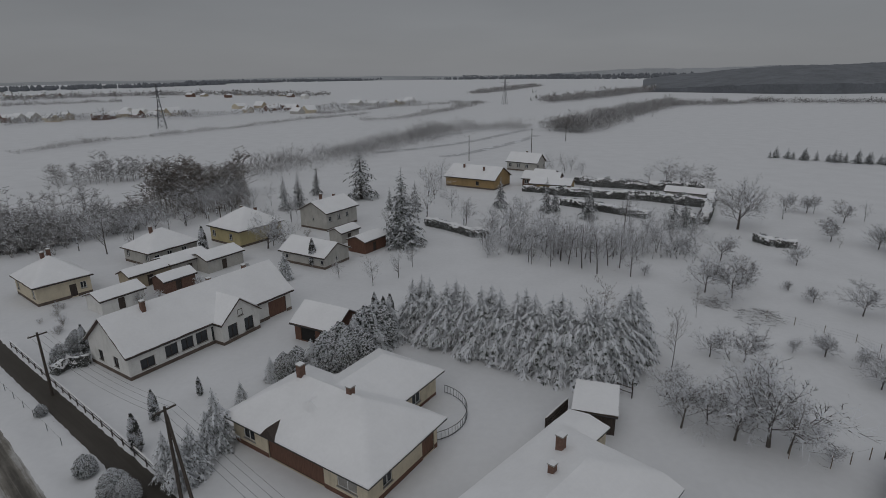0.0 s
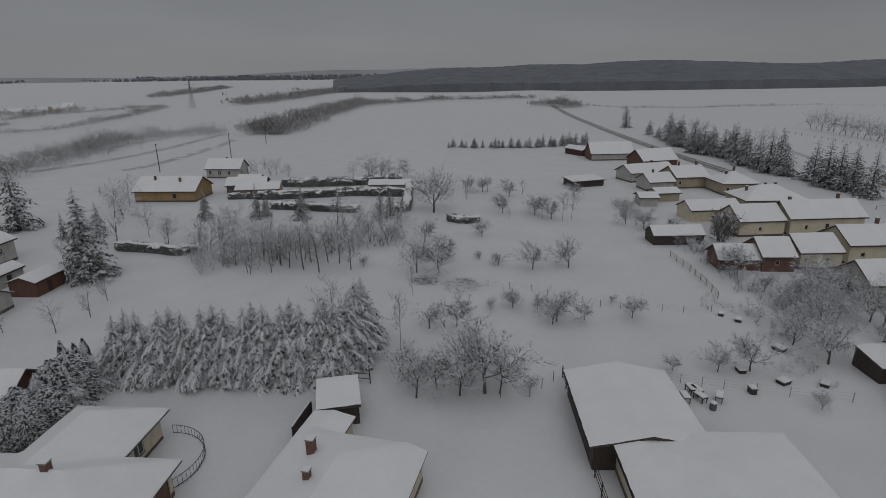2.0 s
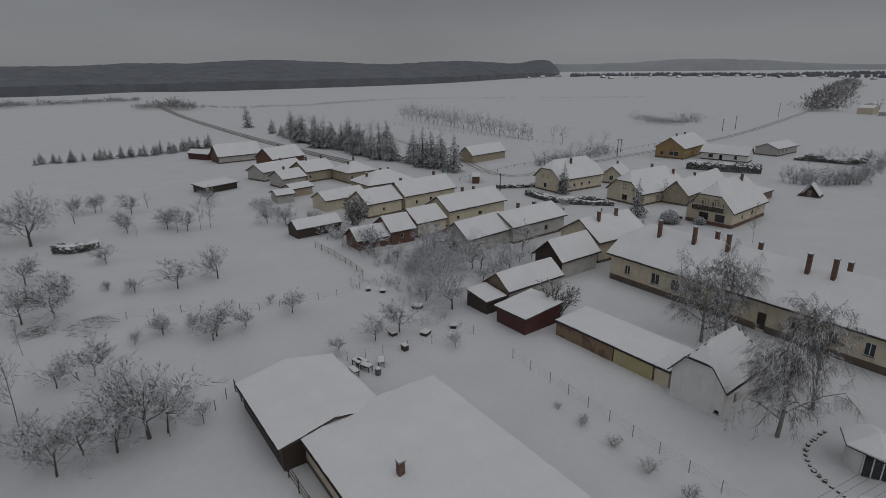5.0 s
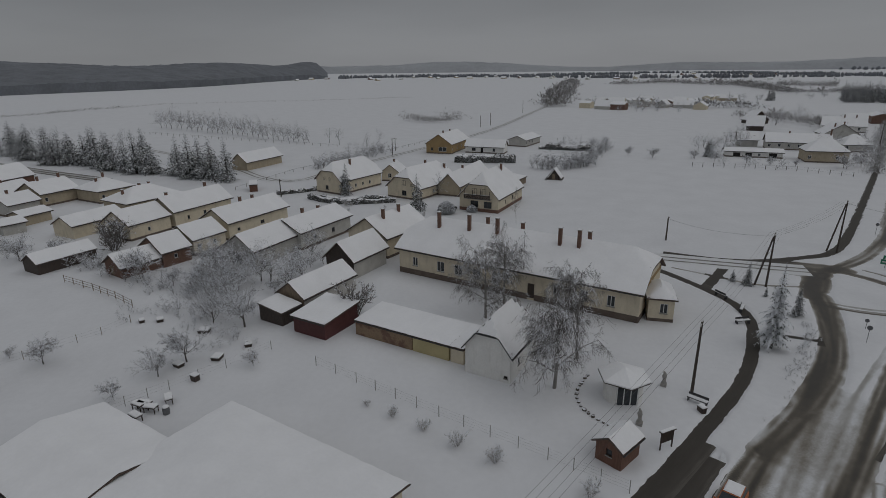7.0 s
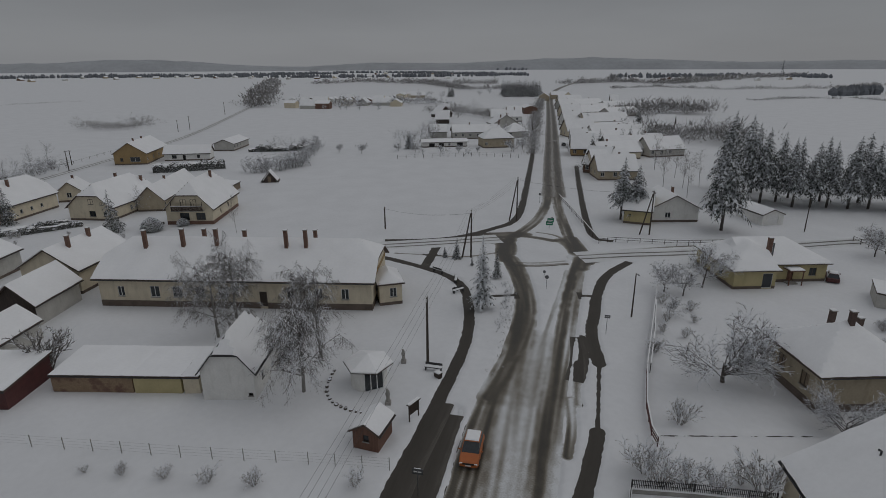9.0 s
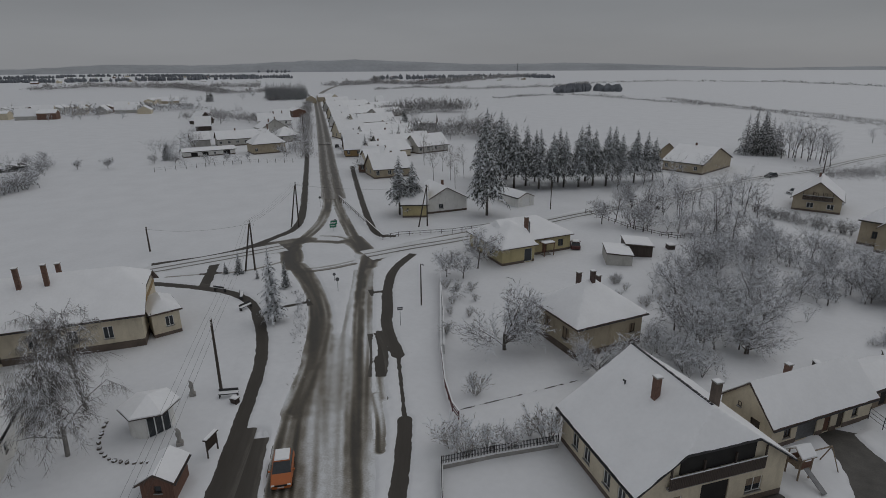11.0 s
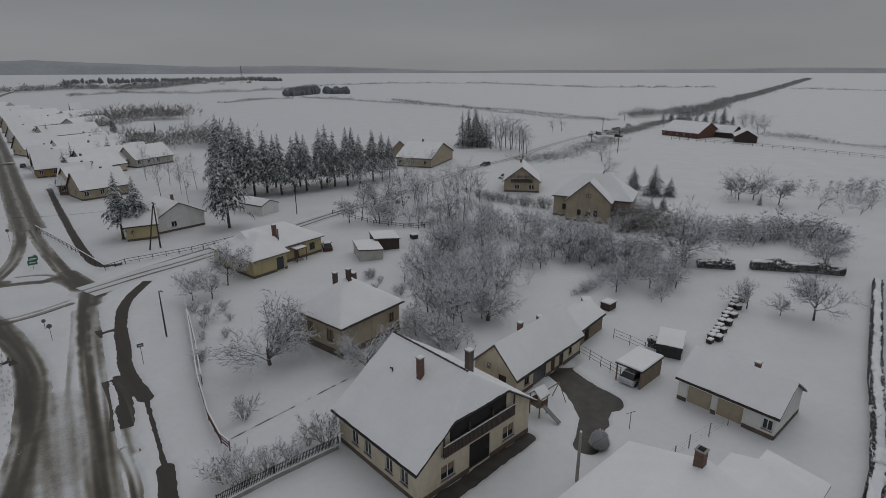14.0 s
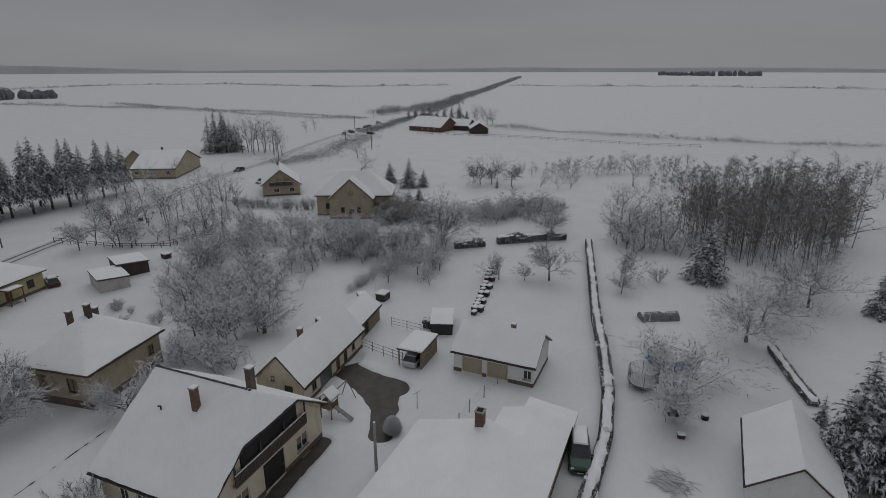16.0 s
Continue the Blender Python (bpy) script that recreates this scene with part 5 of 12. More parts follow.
    strip("driveway", "wet dark cleared driveway", DRIVE_BED, 8.0, -0.14, "asphalt", 1.0, "driveway")
    strip("pavement", "wet dark paving beside the house", YARD_BED, 6.0, -0.145, "asphalt", 1.0, "footpath")
    strip("side_road", "snowy side road with wheel tracks", ROAD_EAST[:6], 3.0, -0.125, "side_road")
    strip("side_road", "snowy side road with wheel tracks", ROAD_EAST[5:], 2.6, 0.03, "side_road", 6)
    strip("side_road", "snowy side street with wheel tracks", ROAD_WEST, 2.8, -0.125, "side_road")
    strip("side_road", "distant road through snowy fields", ROAD_NORTH, 2.6, 0.03, "side_road", 8)
    strip("side_road", "dark distant field road", ROAD_FIELD, 2.6, 0.035, "main_road", 8)


# ---- woods and far things ----
def wood(name, label, line, depth, h, density, rise=0.0, mat="far_wood", seed=1, spread=1.0):
    """A distant wood: very many small tapering crowns, on ground that may rise behind its edge. The line is its near edge."""
    rng = random.Random(seed)
    g = Geo()
    for (x0, y0), (x1, y1) in zip(line, line[1:]):
        dx, dy = x1 - x0, y1 - y0
        ln = math.hypot(dx, dy)
        for _ in range(max(3, round(ln * depth * density * 0.6))):
            f, o = rng.random(), rng.random() ** 1.3
            x, y = x0 + dx * f, y0 + dy * f
            r = math.hypot(x, y)
            x, y = x * (1 + depth * o / r), y * (1 + depth * o / r)
            z = rise * o
            hh = h * rng.uniform(0.7, 1.15) * (0.85 + 0.3 * patch_noise(x, y, 0.01, seed))
            w = hh * rng.uniform(0.35, 0.6) * spread
            a = rng.uniform(0, 1.5)
            ring = [(x + math.cos(a + k * 1.5708) * w * rng.uniform(0.7, 1.2), y + math.sin(a + k * 1.5708) * w * rng.uniform(0.7, 1.2), z + hh * rng.uniform(0.35, 0.6)) for k in range(4)]
            foot = [(x + math.cos(a + k * 1.5708) * w * 0.7, y + math.sin(a + k * 1.5708) * w * 0.7, z - 2) for k in range(4)]
            g.add(ring + foot + [(x + rng.uniform(-0.2, 0.2) * w, y, z + hh)], [(k, (k + 1) % 4, 8) for k in range(4)] + [(4 + k, 4 + (k + 1) % 4, (k + 1) % 4, k) for k in range(4)])
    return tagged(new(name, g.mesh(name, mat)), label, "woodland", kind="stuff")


def forest(name, label, line, depth, h, rise=0.0, mat="far_wood", seed=1, cell=11.0):
    """A wide distant forest: a closed canopy of many crowns on rising ground, with an upright edge. The line is its near edge."""
    pts = along(smooth_line(line, 3), cell)
    rows = max(6, round(depth / cell))
    vs, fs = [], []
    for i, (x, y) in enumerate(pts):
        r = math.hypot(x, y)
        ends = min(1.0, 0.3 + i / 45, 0.35 + (len(pts) - 1 - i) / 20)
        for k in range(-1, rows + 1):
            o = max(0, k) / rows
            xx, yy = x * (1 + depth * o / r), y * (1 + depth * o / r)
            bump = 0.1 * patch_noise(xx, yy, 0.05, seed) + 0.12 * patch_noise(xx, yy, 0.011, seed + 2) + 0.07 * patch_noise(xx, yy, 0.17, seed)
            z = -1.0 if k < 0 else (rise * math.sin(o * 1.5708) * (0.8 + 0.4 * patch_noise(xx, yy, 0.003, seed)) + h * (0.8 + bump)) * ends
            vs.append((xx, yy, z))
    m = rows + 2
    fs = [(i * m + k, (i + 1) * m + k, (i + 1) * m + k + 1, i * m + k + 1) for i in range(len(pts) - 1) for k in range(m - 1)]
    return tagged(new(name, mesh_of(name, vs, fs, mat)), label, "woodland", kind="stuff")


def far_house(x, y, ang, L, W, eave, ridge, wall="beige_wall"):
    h = thing("distant_house", "tiny distant house with a snowy roof", "house", x, y, ang, 0, "houses of the far villages")
    a, b = L / 2 - 0.3, W / 2 - 0.3
    g = Geo().box(-a, -b, -0.2, a, b, eave)
    g.add([(a, -b, eave), (a, b, eave), (a, 0, ridge - 0.1), (-a, -b, eave), (-a, b, eave), (-a, 0, ridge - 0.1)], [(0, 1, 2), (4, 3, 5)])
    part("wall", g, wall, h)
    r = Geo()
    for s in (-1, 1):
        p = [(-L / 2, s * W / 2, eave - 0.1), (L / 2, s * W / 2, eave - 0.1), (L / 2, 0, ridge), (-L / 2, 0, ridge)]
        r.slab(p if s < 0 else p[::-1], 0.25)
    part("roof", r, "roof_snow", h)
    if math.hypot(x, y) > 420:
        return h
    for k in range(max(2, int(L / 3.5))):
        u = -a + (k + 0.5) * 2 * a / max(2, int(L / 3.5))
        for s in (-1, 1):
            part("window", Geo().box(u - 0.5, s * b - 0.05, 1.0, u + 0.5, s * b + 0.05, 2.2), "glass", h)
    return h


def pylon(x, y, h, ang):
    t = thing("pylon", "tall grey lattice power pylon far off in fields", "pylon", x, y, ang)
    w = h * 0.09
    for sx in (-1, 1):
        for sy in (-1, 1):
            part("leg", Geo().tube([(sx * w, sy * w, 0), (sx * w * 0.25, sy * w * 0.25, h * 0.6), (sx * w * 0.1, sy * w * 0.1, h)], 0.16, 4), "metal", t)
    g = Geo()
    for k in range(9):
        f, f2 = k / 9, (k + 1) / 9
        s = lambda q: w * (1 - 0.75 * q / 0.6) if q < 0.6 else w * (0.25 - 0.15 * (q - 0.6) / 0.4)
        for sy in (-1, 1):
            g.tube([(-s(f), sy * s(f), f * h), (s(f2), sy * s(f2), f2 * h)], 0.08, 3)
            g.tube([(s(f), sy * s(f), f * h), (-s(f2), sy * s(f2), f2 * h)], 0.08, 3)
    part("bracing", g, "metal", t)
    for z, a in ((0.68, 0.16), (0.8, 0.2), (0.92, 0.13)):
        part("crossarm", Geo().tube([(-h * a, 0, h * z), (0, 0, h * z + 0.6), (h * a, 0, h * z)], [0.08, 0.2, 0.08], 4), "metal", t)
    return t


def distant_hill(label, a0, a1, h):
    """A low smooth ridge at the edge of the plain, between two bearings in degrees from north (+y), clockwise."""
    vs, fs = [], []
    n = 80
    for i in range(n + 1):
        t = radians(a0 + (a1 - a0) * i / n)
        ease = math.sin(math.pi * i / n) ** 0.6
        for f, zz in ((4300, -1.0), (4380, 0.6), (4480, 1.0), (4600, 0)):
            x, y = math.sin(t) * f, math.cos(t) * f
            vs.append((x, y, zz if zz < 0 else zz * h * ease * (0.8 + 0.4 * patch_noise(x, y, 0.0012, 5) + 0.08 * patch_noise(x, y, 0.012, 2))))
    for i in range(n):
        for k in range(3):
            fs.append((i * 4 + k, (i + 1) * 4 + k, (i + 1) * 4 + k + 1, i * 4 + k + 1))
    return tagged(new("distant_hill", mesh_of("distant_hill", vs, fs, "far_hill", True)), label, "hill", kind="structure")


# ---- street furniture, vehicles and garden things ----
def loft(rings):
    g, n = Geo(), len(rings[0])
    vs = [v for r in rings for v in r]
    fs = [(k * n + i, k * n + (i + 1) % n, (k + 1) * n + (i + 1) % n, (k + 1) * n + i) for k in range(len(rings) - 1) for i in range(n)]
    fs += [tuple(range(n - 1, -1, -1)), tuple(range((len(rings) - 1) * n, len(rings) * n))]
    return g.add(vs, fs)


def car(name, label, x, y, ang, paint, length=4.2, width=1.78, height=1.55, van=False, snow=0.07):
    """A car; its front is at +x."""
    t = thing(name, label, "van" if van else "car", x, y, ang, -0.1)
    L, W = length / 2, width / 2

    def ring(px, w, zs):
        lo, mid, hi = zs
        return [(px, -w * 0.92, lo), (px, -w, lo + 0.12), (px, -w, mid), (px, -w * 0.9, hi), (px, w * 0.9, hi), (px, w, mid), (px, w, lo + 0.12), (px, w * 0.92, lo)]

    belt = height * 0.6
    hood = belt * (1.0 if van else 0.93)
    body = [ring(-L, W * 0.9, (0.35, belt * 0.7, belt * 0.85)), ring(-L * 0.9, W, (0.22, belt * 0.8, belt)), ring(-L * 0.3, W, (0.2, belt * 0.85, belt)),
            ring(L * 0.35, W, (0.2, belt * 0.85, belt)), ring(L * 0.6, W, (0.2, belt * 0.75, hood)), ring(L * 0.92, W * 0.95, (0.24, belt * 0.65, hood * 0.86)),
            ring(L, W * 0.82, (0.34, belt * 0.55, hood * 0.72))]
    b = part("body", loft(body), paint, t, smooth=False)
    r0, r1 = (-L * 0.96, L * 0.42) if van else (-L * 0.9, L * 0.38)
    t0, t1 = (-L * 0.92, L * 0.15) if van else (-L * 0.68, L * 0.02)
    q = lambda px, w, z: [(px, -w, z), (px, w, z)]
    lo = [(r0, -W * 0.9, belt - 0.02), (r1 + 0.25, -W * 0.88, hood - 0.03), (r1 + 0.25, W * 0.88, hood - 0.03), (r0, W * 0.9, belt - 0.02)]
    hi = [(t0, -W * 0.74, height - 0.07), (t1, -W * 0.74, height - 0.06), (t1, W * 0.74, height - 0.06), (t0, W * 0.74, height - 0.07)]
    part("glazing", loft([lo, hi]), "glass", t, "dark tinted car windows")
    roof = [[(t0 - 0.05, -W * 0.77, height - 0.08), (t1 + 0.08, -W * 0.77, height - 0.08), (t1 + 0.08, W * 0.77, height - 0.08), (t0 - 0.05, W * 0.77, height - 0.08)],
            [(t0, -W * 0.68, height), (t1, -W * 0.68, height), (t1, W * 0.68, height), (t0, W * 0.68, height)]]
    rf = part("roof", loft(roof), paint, t)
    if snow:
        part("snow", loft([[(t0, -W * 0.7, height), (t1 + 0.03, -W * 0.7, height), (t1 + 0.03, W * 0.7, height), (t0, W * 0.7, height)],
                           [(t0 + 0.06, -W * 0.6, height + snow), (t1 - 0.06, -W * 0.6, height + snow), (t1 - 0.06, W * 0.6, height + snow), (t0 + 0.06, W * 0.6, height + snow)]]), "roof_snow", rf)
    for sx in (-0.62, 0.62):
        for sy in (-1, 1):
            tyre = part("wheel", Geo().tube([(sx * L, sy * (W - 0.2), 0.32), (sx * L, sy * (W + 0.01), 0.32)], 0.32, 14), "rubber", t)
            part("rim", Geo().tube([(sx * L, sy * (W + 0.0), 0.32), (sx * L, sy * (W + 0.025), 0.32)], 0.2, 10), "metal", tyre)
    for sy in (-1, 1):
        part("headlight", Geo().box(L * 0.93, sy * W * 0.72 - 0.15, hood * 0.62, L * 0.995, sy * W * 0.72 + 0.15, hood * 0.8, 0.03), "white_paint", t)
        part("mirror", Geo().box(L * 0.3, sy * (W + 0.1) - 0.1, belt, L * 0.3 + 0.12, sy * (W + 0.1) + 0.1, belt + 0.16, 0.03), paint, t)
    part("number_plate", Geo().box(L * 0.99, -0.26, 0.42, L + 0.012, 0.26, 0.53), "white_paint", t)
    part("grille", Geo().box(L * 0.97, -0.5, 0.55, L + 0.005, 0.5, 0.68), "dark", t)
    return t


def road_sign(x, y, h, ang, kind="round", w=0.6, paint="metal", label="round road sign seen from behind on a thin post"):
    t = thing("road_sign", label, "road sign", x, y, ang)
    part("post", Geo().tube([(0, 0, -0.1), (0, 0, h)], 0.035, 6), "metal", t)
    if kind == "round":
        part("plate", Geo().tube([(-0.02, 0, h - w / 2), (0.02, 0, h - w / 2)], w / 2, 16), paint, t)
    else:
        p = part("plate", Geo().box(-0.02, -w / 2, h - w * 0.62, 0.02, w / 2, h, 0.008), paint, t)
        part("lettering_bar", Geo().box(-0.026, -w * 0.35, h - w * 0.38, 0.026, w * 0.35, h - w * 0.25), "white_paint", p)
    part("snow_cap", Geo().box(-0.04, -w * 0.3, h, 0.04, w * 0.3, h + 0.06, 0.02), "roof_snow", t)
    return t


def street_lamp(x, y, h, ang):
    t = thing("street_lamp", "slim dark street lamp on a concrete post", "street lamp", x, y, ang)
    part("post", Geo().tube([(0, 0, -0.1), (0, 0, h * 0.5), (0, 0, h)], [0.12, 0.1, 0.07], 8), "pole_wood", t)
    part("arm", Geo().tube([(0, 0, h - 0.1), (0.7, 0, h + 0.15)], 0.04, 6), "metal", t)
    part("lamp_head", Geo().box(0.6, -0.1, h + 0.1, 1.15, 0.1, h + 0.22, 0.03), "metal", t)
    return t


def bench(x, y, ang):
    t = thing("bench", "snow-covered metal bench beside the footpath", "bench", x, y, ang)
    part("seat", Geo().box(-1.0, -0.22, 0.42, 1.0, 0.22, 0.47), "dark_metal", t)
    part("snow", Geo().box(-0.98, -0.21, 0.47, 0.98, 0.2, 0.6, 0.05), "roof_snow", t)
    part("backrest", Geo().box(-1.0, 0.22, 0.62, 1.0, 0.26, 0.9), "dark_metal", t)
    for sx in (-0.9, 0.9):
        part("leg", Geo().box(sx - 0.04, -0.2, -0.05, sx + 0.04, 0.26, 0.42), "dark_metal", t)
    return t


def shelter(x, y, ang):
    """A small rounded pavilion with white walls, a dark glazed front and a broad snow roof."""
    t = thing("pavilion", "small white pavilion with glazed front and snow roof", "pavilion", x, y, ang)
    n, r = 14, 2.0
    a0, a1 = radians(35), radians(325)
    rim = []
    for rr in (r, r - 0.2):
        rim += [(math.cos(a0 + (a1 - a0) * i / n) * rr, math.sin(a0 + (a1 - a0) * i / n) * rr, z) for z in (0, 2.4) for i in range(n + 1)]
    m = n + 1
    fs = [f for i in range(n) for f in ((i, i + 1, m + i + 1, m + i), (3 * m + i, 3 * m + i + 1, 2 * m + i + 1, 2 * m + i), (m + i, m + i + 1, 3 * m + i + 1, 3 * m + i))]
    wall = Geo()
    wall.add(rim, fs + [(0, m, 3 * m, 2 * m), (n, 2 * m + n, 3 * m + n, m + n)])
    part("wall", wall, "white_wall", t, smooth=False)
    c, s = math.cos(a0) * r, math.sin(a0) * r
    front = part("glazed_front", Geo().box(c - 0.06, -s + 0.1, 0.05, c, s - 0.1, 2.35), "glass", t, "dark glazed pavilion front")
    for k in range(4):
        yy = -s + 0.1 + (2 * s - 0.2) * k / 3
        part("mullion", Geo().box(c - 0.08, yy - 0.05, 0, c + 0.04, yy + 0.05, 2.4), "white_paint", front)
    roof, snow = Geo(), Geo()
    for g, rr, z0, z1, top in ((roof, 2.75, 2.4, 2.48, 3.3), (snow, 2.72, 2.48, 2.62, 3.55)):
        k = 6
        ring0 = [(math.cos(radians(60 * i)) * rr, math.sin(radians(60 * i)) * rr, z0) for i in range(k)]
        ring1 = [(px, py, z1) for px, py, _ in ring0]
        g.add(ring0 + ring1 + [(0, 0, top)], [(i, (i + 1) % k, k + (i + 1) % k, k + i) for i in range(k)] + [(k + i, k + (i + 1) % k, 2 * k) for i in range(k)] + [tuple(range(k - 1, -1, -1))])
    r1 = part("roof", roof, "dark_wood", t)
    part("roof_snow", snow, "roof_snow", r1)
    return t


def noticeboard(x, y, ang):
    t = thing("notice_board", "dark wooden notice board in the snow", "notice board", x, y, ang)
    for s in (-0.7, 0.7):
        part("post", Geo().box(s - 0.05, -0.05, -0.1, s + 0.05, 0.05, 1.9), "dark_wood", t)
    part("board", Geo().box(-0.65, -0.04, 0.8, 0.65, 0.04, 1.75), "dark_wood", t)
    part("cap", Geo().box(-0.85, -0.2, 1.9, 0.85, 0.2, 1.98), "dark_wood", t)
    part("snow", Geo().box(-0.83, -0.18, 1.98, 0.83, 0.18, 2.1, 0.04), "roof_snow", t)
    return t


def carport(x, y, ang, L, W):
    t = thing("carport", "wooden carport with snow on a flat roof", "carport", x, y, ang)
    for sx in (-1, 1):
        for sy in (-1, 1):
            part("post", Geo().box(sx * (L / 2 - 0.2) - 0.06, sy * (W / 2 - 0.2) - 0.06, -0.1, sx * (L / 2 - 0.2) + 0.06, sy * (W / 2 - 0.2) + 0.06, 2.1), "wood", t)
    part("side_wall", Geo().box(-L / 2 + 0.2, W / 2 - 0.2, 0, L / 2 - 0.2, W / 2 - 0.14, 2.05), "wood", t, "ochre plywood side wall")
    part("rear_wall", Geo().box(-L / 2 + 0.2, -W / 2 + 0.2, 0, -L / 2 + 0.26, W / 2 - 0.2, 2.05), "wood", t)
    r = part("roof", Geo().box(-L / 2, -W / 2, 2.1, L / 2, W / 2, 2.2), "dark_wood", t)
    part("roof_snow", Geo().box(-L / 2 + 0.02, -W / 2 + 0.02, 2.2, L / 2 - 0.02, W / 2 - 0.02, 2.42, 0.08), "roof_snow", r)
    return t


def play_tower(x, y, ang):
    t = thing("play_tower", "wooden play tower with swing beam and snowy roof", "playground", x, y, ang)
    for sx in (-0.6, 0.6):
        for sy in (-0.6, 0.6):
            part("post", Geo().box(sx - 0.05, sy - 0.05, -0.1, sx + 0.05, sy + 0.05, 2.3), "wood", t)
    part("platform", Geo().box(-0.65, -0.65, 1.1, 0.65, 0.65, 1.18), "wood", t)
    for sy in (-0.6, 0.6):
        part("side_panel", Geo().box(-0.6, sy - 0.02, 1.2, 0.6, sy + 0.02, 1.75), "brown_wall", t)
    g = Geo()
    for s in (-1, 1):
        p = [(-0.8, s * 0.8, 2.2), (0.8, s * 0.8, 2.2), (0.8, 0, 2.9), (-0.8, 0, 2.9)]
        g.slab(p if s < 0 else p[::-1], 0.06)
    r = part("roof", g, "wood", t)
    g = Geo()
    for s in (-1, 1):
        p = [(-0.78, s * 0.78, 2.36), (0.78, s * 0.78, 2.36), (0.78, 0, 3.05), (-0.78, 0, 3.05)]
        g.slab(p if s < 0 else p[::-1], 0.14)
    part("roof_snow", g, "roof_snow", r)
    beam = part("swing_beam", Geo().tube([(0.6, 0, 2.1), (3.4, 0, 2.1)], 0.06, 6), "wood", t)
    for sy in (-0.9, 0.9):
        part("leg", Geo().tube([(3.4, 0, 2.1), (3.6, sy, -0.1)], 0.05, 6), "wood", beam)
    part("slide", Geo().slab([(-0.25, -0.65, 1.2), (0.25, -0.65, 1.2), (0.25, -2.6, 0.2), (-0.25, -2.6, 0.2)], 0.06), "metal", t)
    return t


def pool(x, y, r=1.9, h=0.9):
    t = thing("pool", "round blue above-ground pool with frozen grey cover", "pool", x, y)
    k = 28
    ring = lambda rr, z: [(math.cos(2 * math.pi * i / k) * rr, math.sin(2 * math.pi * i / k) * rr, z) for i in range(k)]
    part("side", loft([ring(r, 0), ring(r, h)]), "blue", t)
    part("rim", loft([ring(r + 0.06, h - 0.03), ring(r + 0.06, h + 0.05)]), "dark_metal", t)
    part("cover", loft([ring(r - 0.1, h + 0.05), ring(r - 0.6, h + 0.09)]), "pool_cover", t)
    for i in range(10):
        a = 2 * math.pi * i / 10
        part("leg", Geo().tube([(math.cos(a) * (r + 0.08), math.sin(a) * (r + 0.08), -0.05), (math.cos(a) * (r + 0.08), math.sin(a) * (r + 0.08), h)], 0.03, 5), "metal", t)
    return t


def trampoline(x, y, r=1.5):
    t = thing("trampoline", "snow-dusted trampoline with dark frame", "trampoline", x, y)
    k = 24
    ring = lambda rr, z: [(math.cos(2 * math.pi * i / k) * rr, math.sin(2 * math.pi * i / k) * rr, z) for i in range(k)]
    part("frame", loft([ring(r, 0.66), ring(r, 0.74)]), "dark_metal", t)
    part("mat", loft([ring(r - 0.05, 0.742), ring(r - 0.3, 0.78)]), "slope", t)
    for i in range(6):
        a = 2 * math.pi * i / 6
        part("leg", Geo().tube([(math.cos(a) * r, math.sin(a) * r, -0.05), (math.cos(a) * r, math.sin(a) * r, 2.4)], 0.03, 5), "dark_metal", t)
    net = Geo()
    for i in range(60):
        a = 2 * math.pi * i / 60
        net.tube([(math.cos(a) * r, math.sin(a) * r, 0.75), (math.cos(a) * r, math.sin(a) * r, 2.35)], 0.007, 3, cap=False)
    for i in range(14):
        net.tube([(px, py, 0.85 + i * 0.11) for px, py, _ in ring(r, 0)] + [(r, 0, 0.85 + i * 0.11)], 0.007, 3, cap=False)
    part("safety_net", net, "metal", t, "fine grey safety net round the trampoline")
    return t


def poly_tunnel(x, y, ang, L=4.0, r=1.0):
    t = thing("poly_tunnel", "low grey garden tunnel half buried in snow", "greenhouse", x, y, ang)
    k = 9
    ring = lambda px, rr: [(px, math.cos(math.pi * i / (k - 1)) * rr, math.sin(math.pi * i / (k - 1)) * rr * 1.1) for i in range(k)]
    part("cover", loft([ring(-L / 2, r), ring(L / 2, r)]), "grey_plastic", t)
    for i in range(5):
        px = -L / 2 + L * i / 4
        part("hoop", Geo().tube([(p[0] + px + 0.0, p[1], p[2]) for p in ring(0, r + 0.02)], 0.025, 4), "dark_metal", t)
    part("snow", Geo().box(-L / 2 + 1.2, -r - 0.5, -0.05, L / 2 - 0.2, -r + 0.55, 0.62, 0.2), "roof_snow", t)
    return t


def garden_swing(x, y, ang):
    t = thing("garden_swing", "canopied garden swing seat under snow", "garden furniture", x, y, ang)
    for sx in (-0.9, 0.9):
        part("side_frame", Geo().tube([(sx, -0.6, -0.05), (sx, 0, 1.7), (sx, 0.6, -0.05)], 0.03, 5), "dark_metal", t)
    part("seat", Geo().box(-0.75, -0.25, 0.45, 0.75, 0.25, 0.52), "dark_wood", t)
    part("backrest", Geo().box(-0.75, 0.22, 0.52, 0.75, 0.28, 1.0), "dark_wood", t)
    c = part("canopy", Geo().box(-1.0, -0.6, 1.7, 1.0, 0.6, 1.76), "dark", t)
    part("snow", Geo().box(-0.98, -0.58, 1.76, 0.98, 0.58, 1.92, 0.06), "roof_snow", c)
    return t


def barrel(name, label, x, y, r=0.35, h=0.8, mat="metal", category="barrel"):
    t = thing(name, label, category, x, y)
    part("body", Geo().tube([(0, 0, -0.05), (0, 0, h * 0.3), (0, 0, h * 0.7), (0, 0, h)], [r * 0.92, r, r, r * 0.95], 14), mat, t)
    part("snow", Geo().tube([(0, 0, h), (0, 0, h + 0.1), (0, 0, h + 0.16)], [r * 0.97, r * 0.85, r * 0.4], 12), "roof_snow", t)
    return t


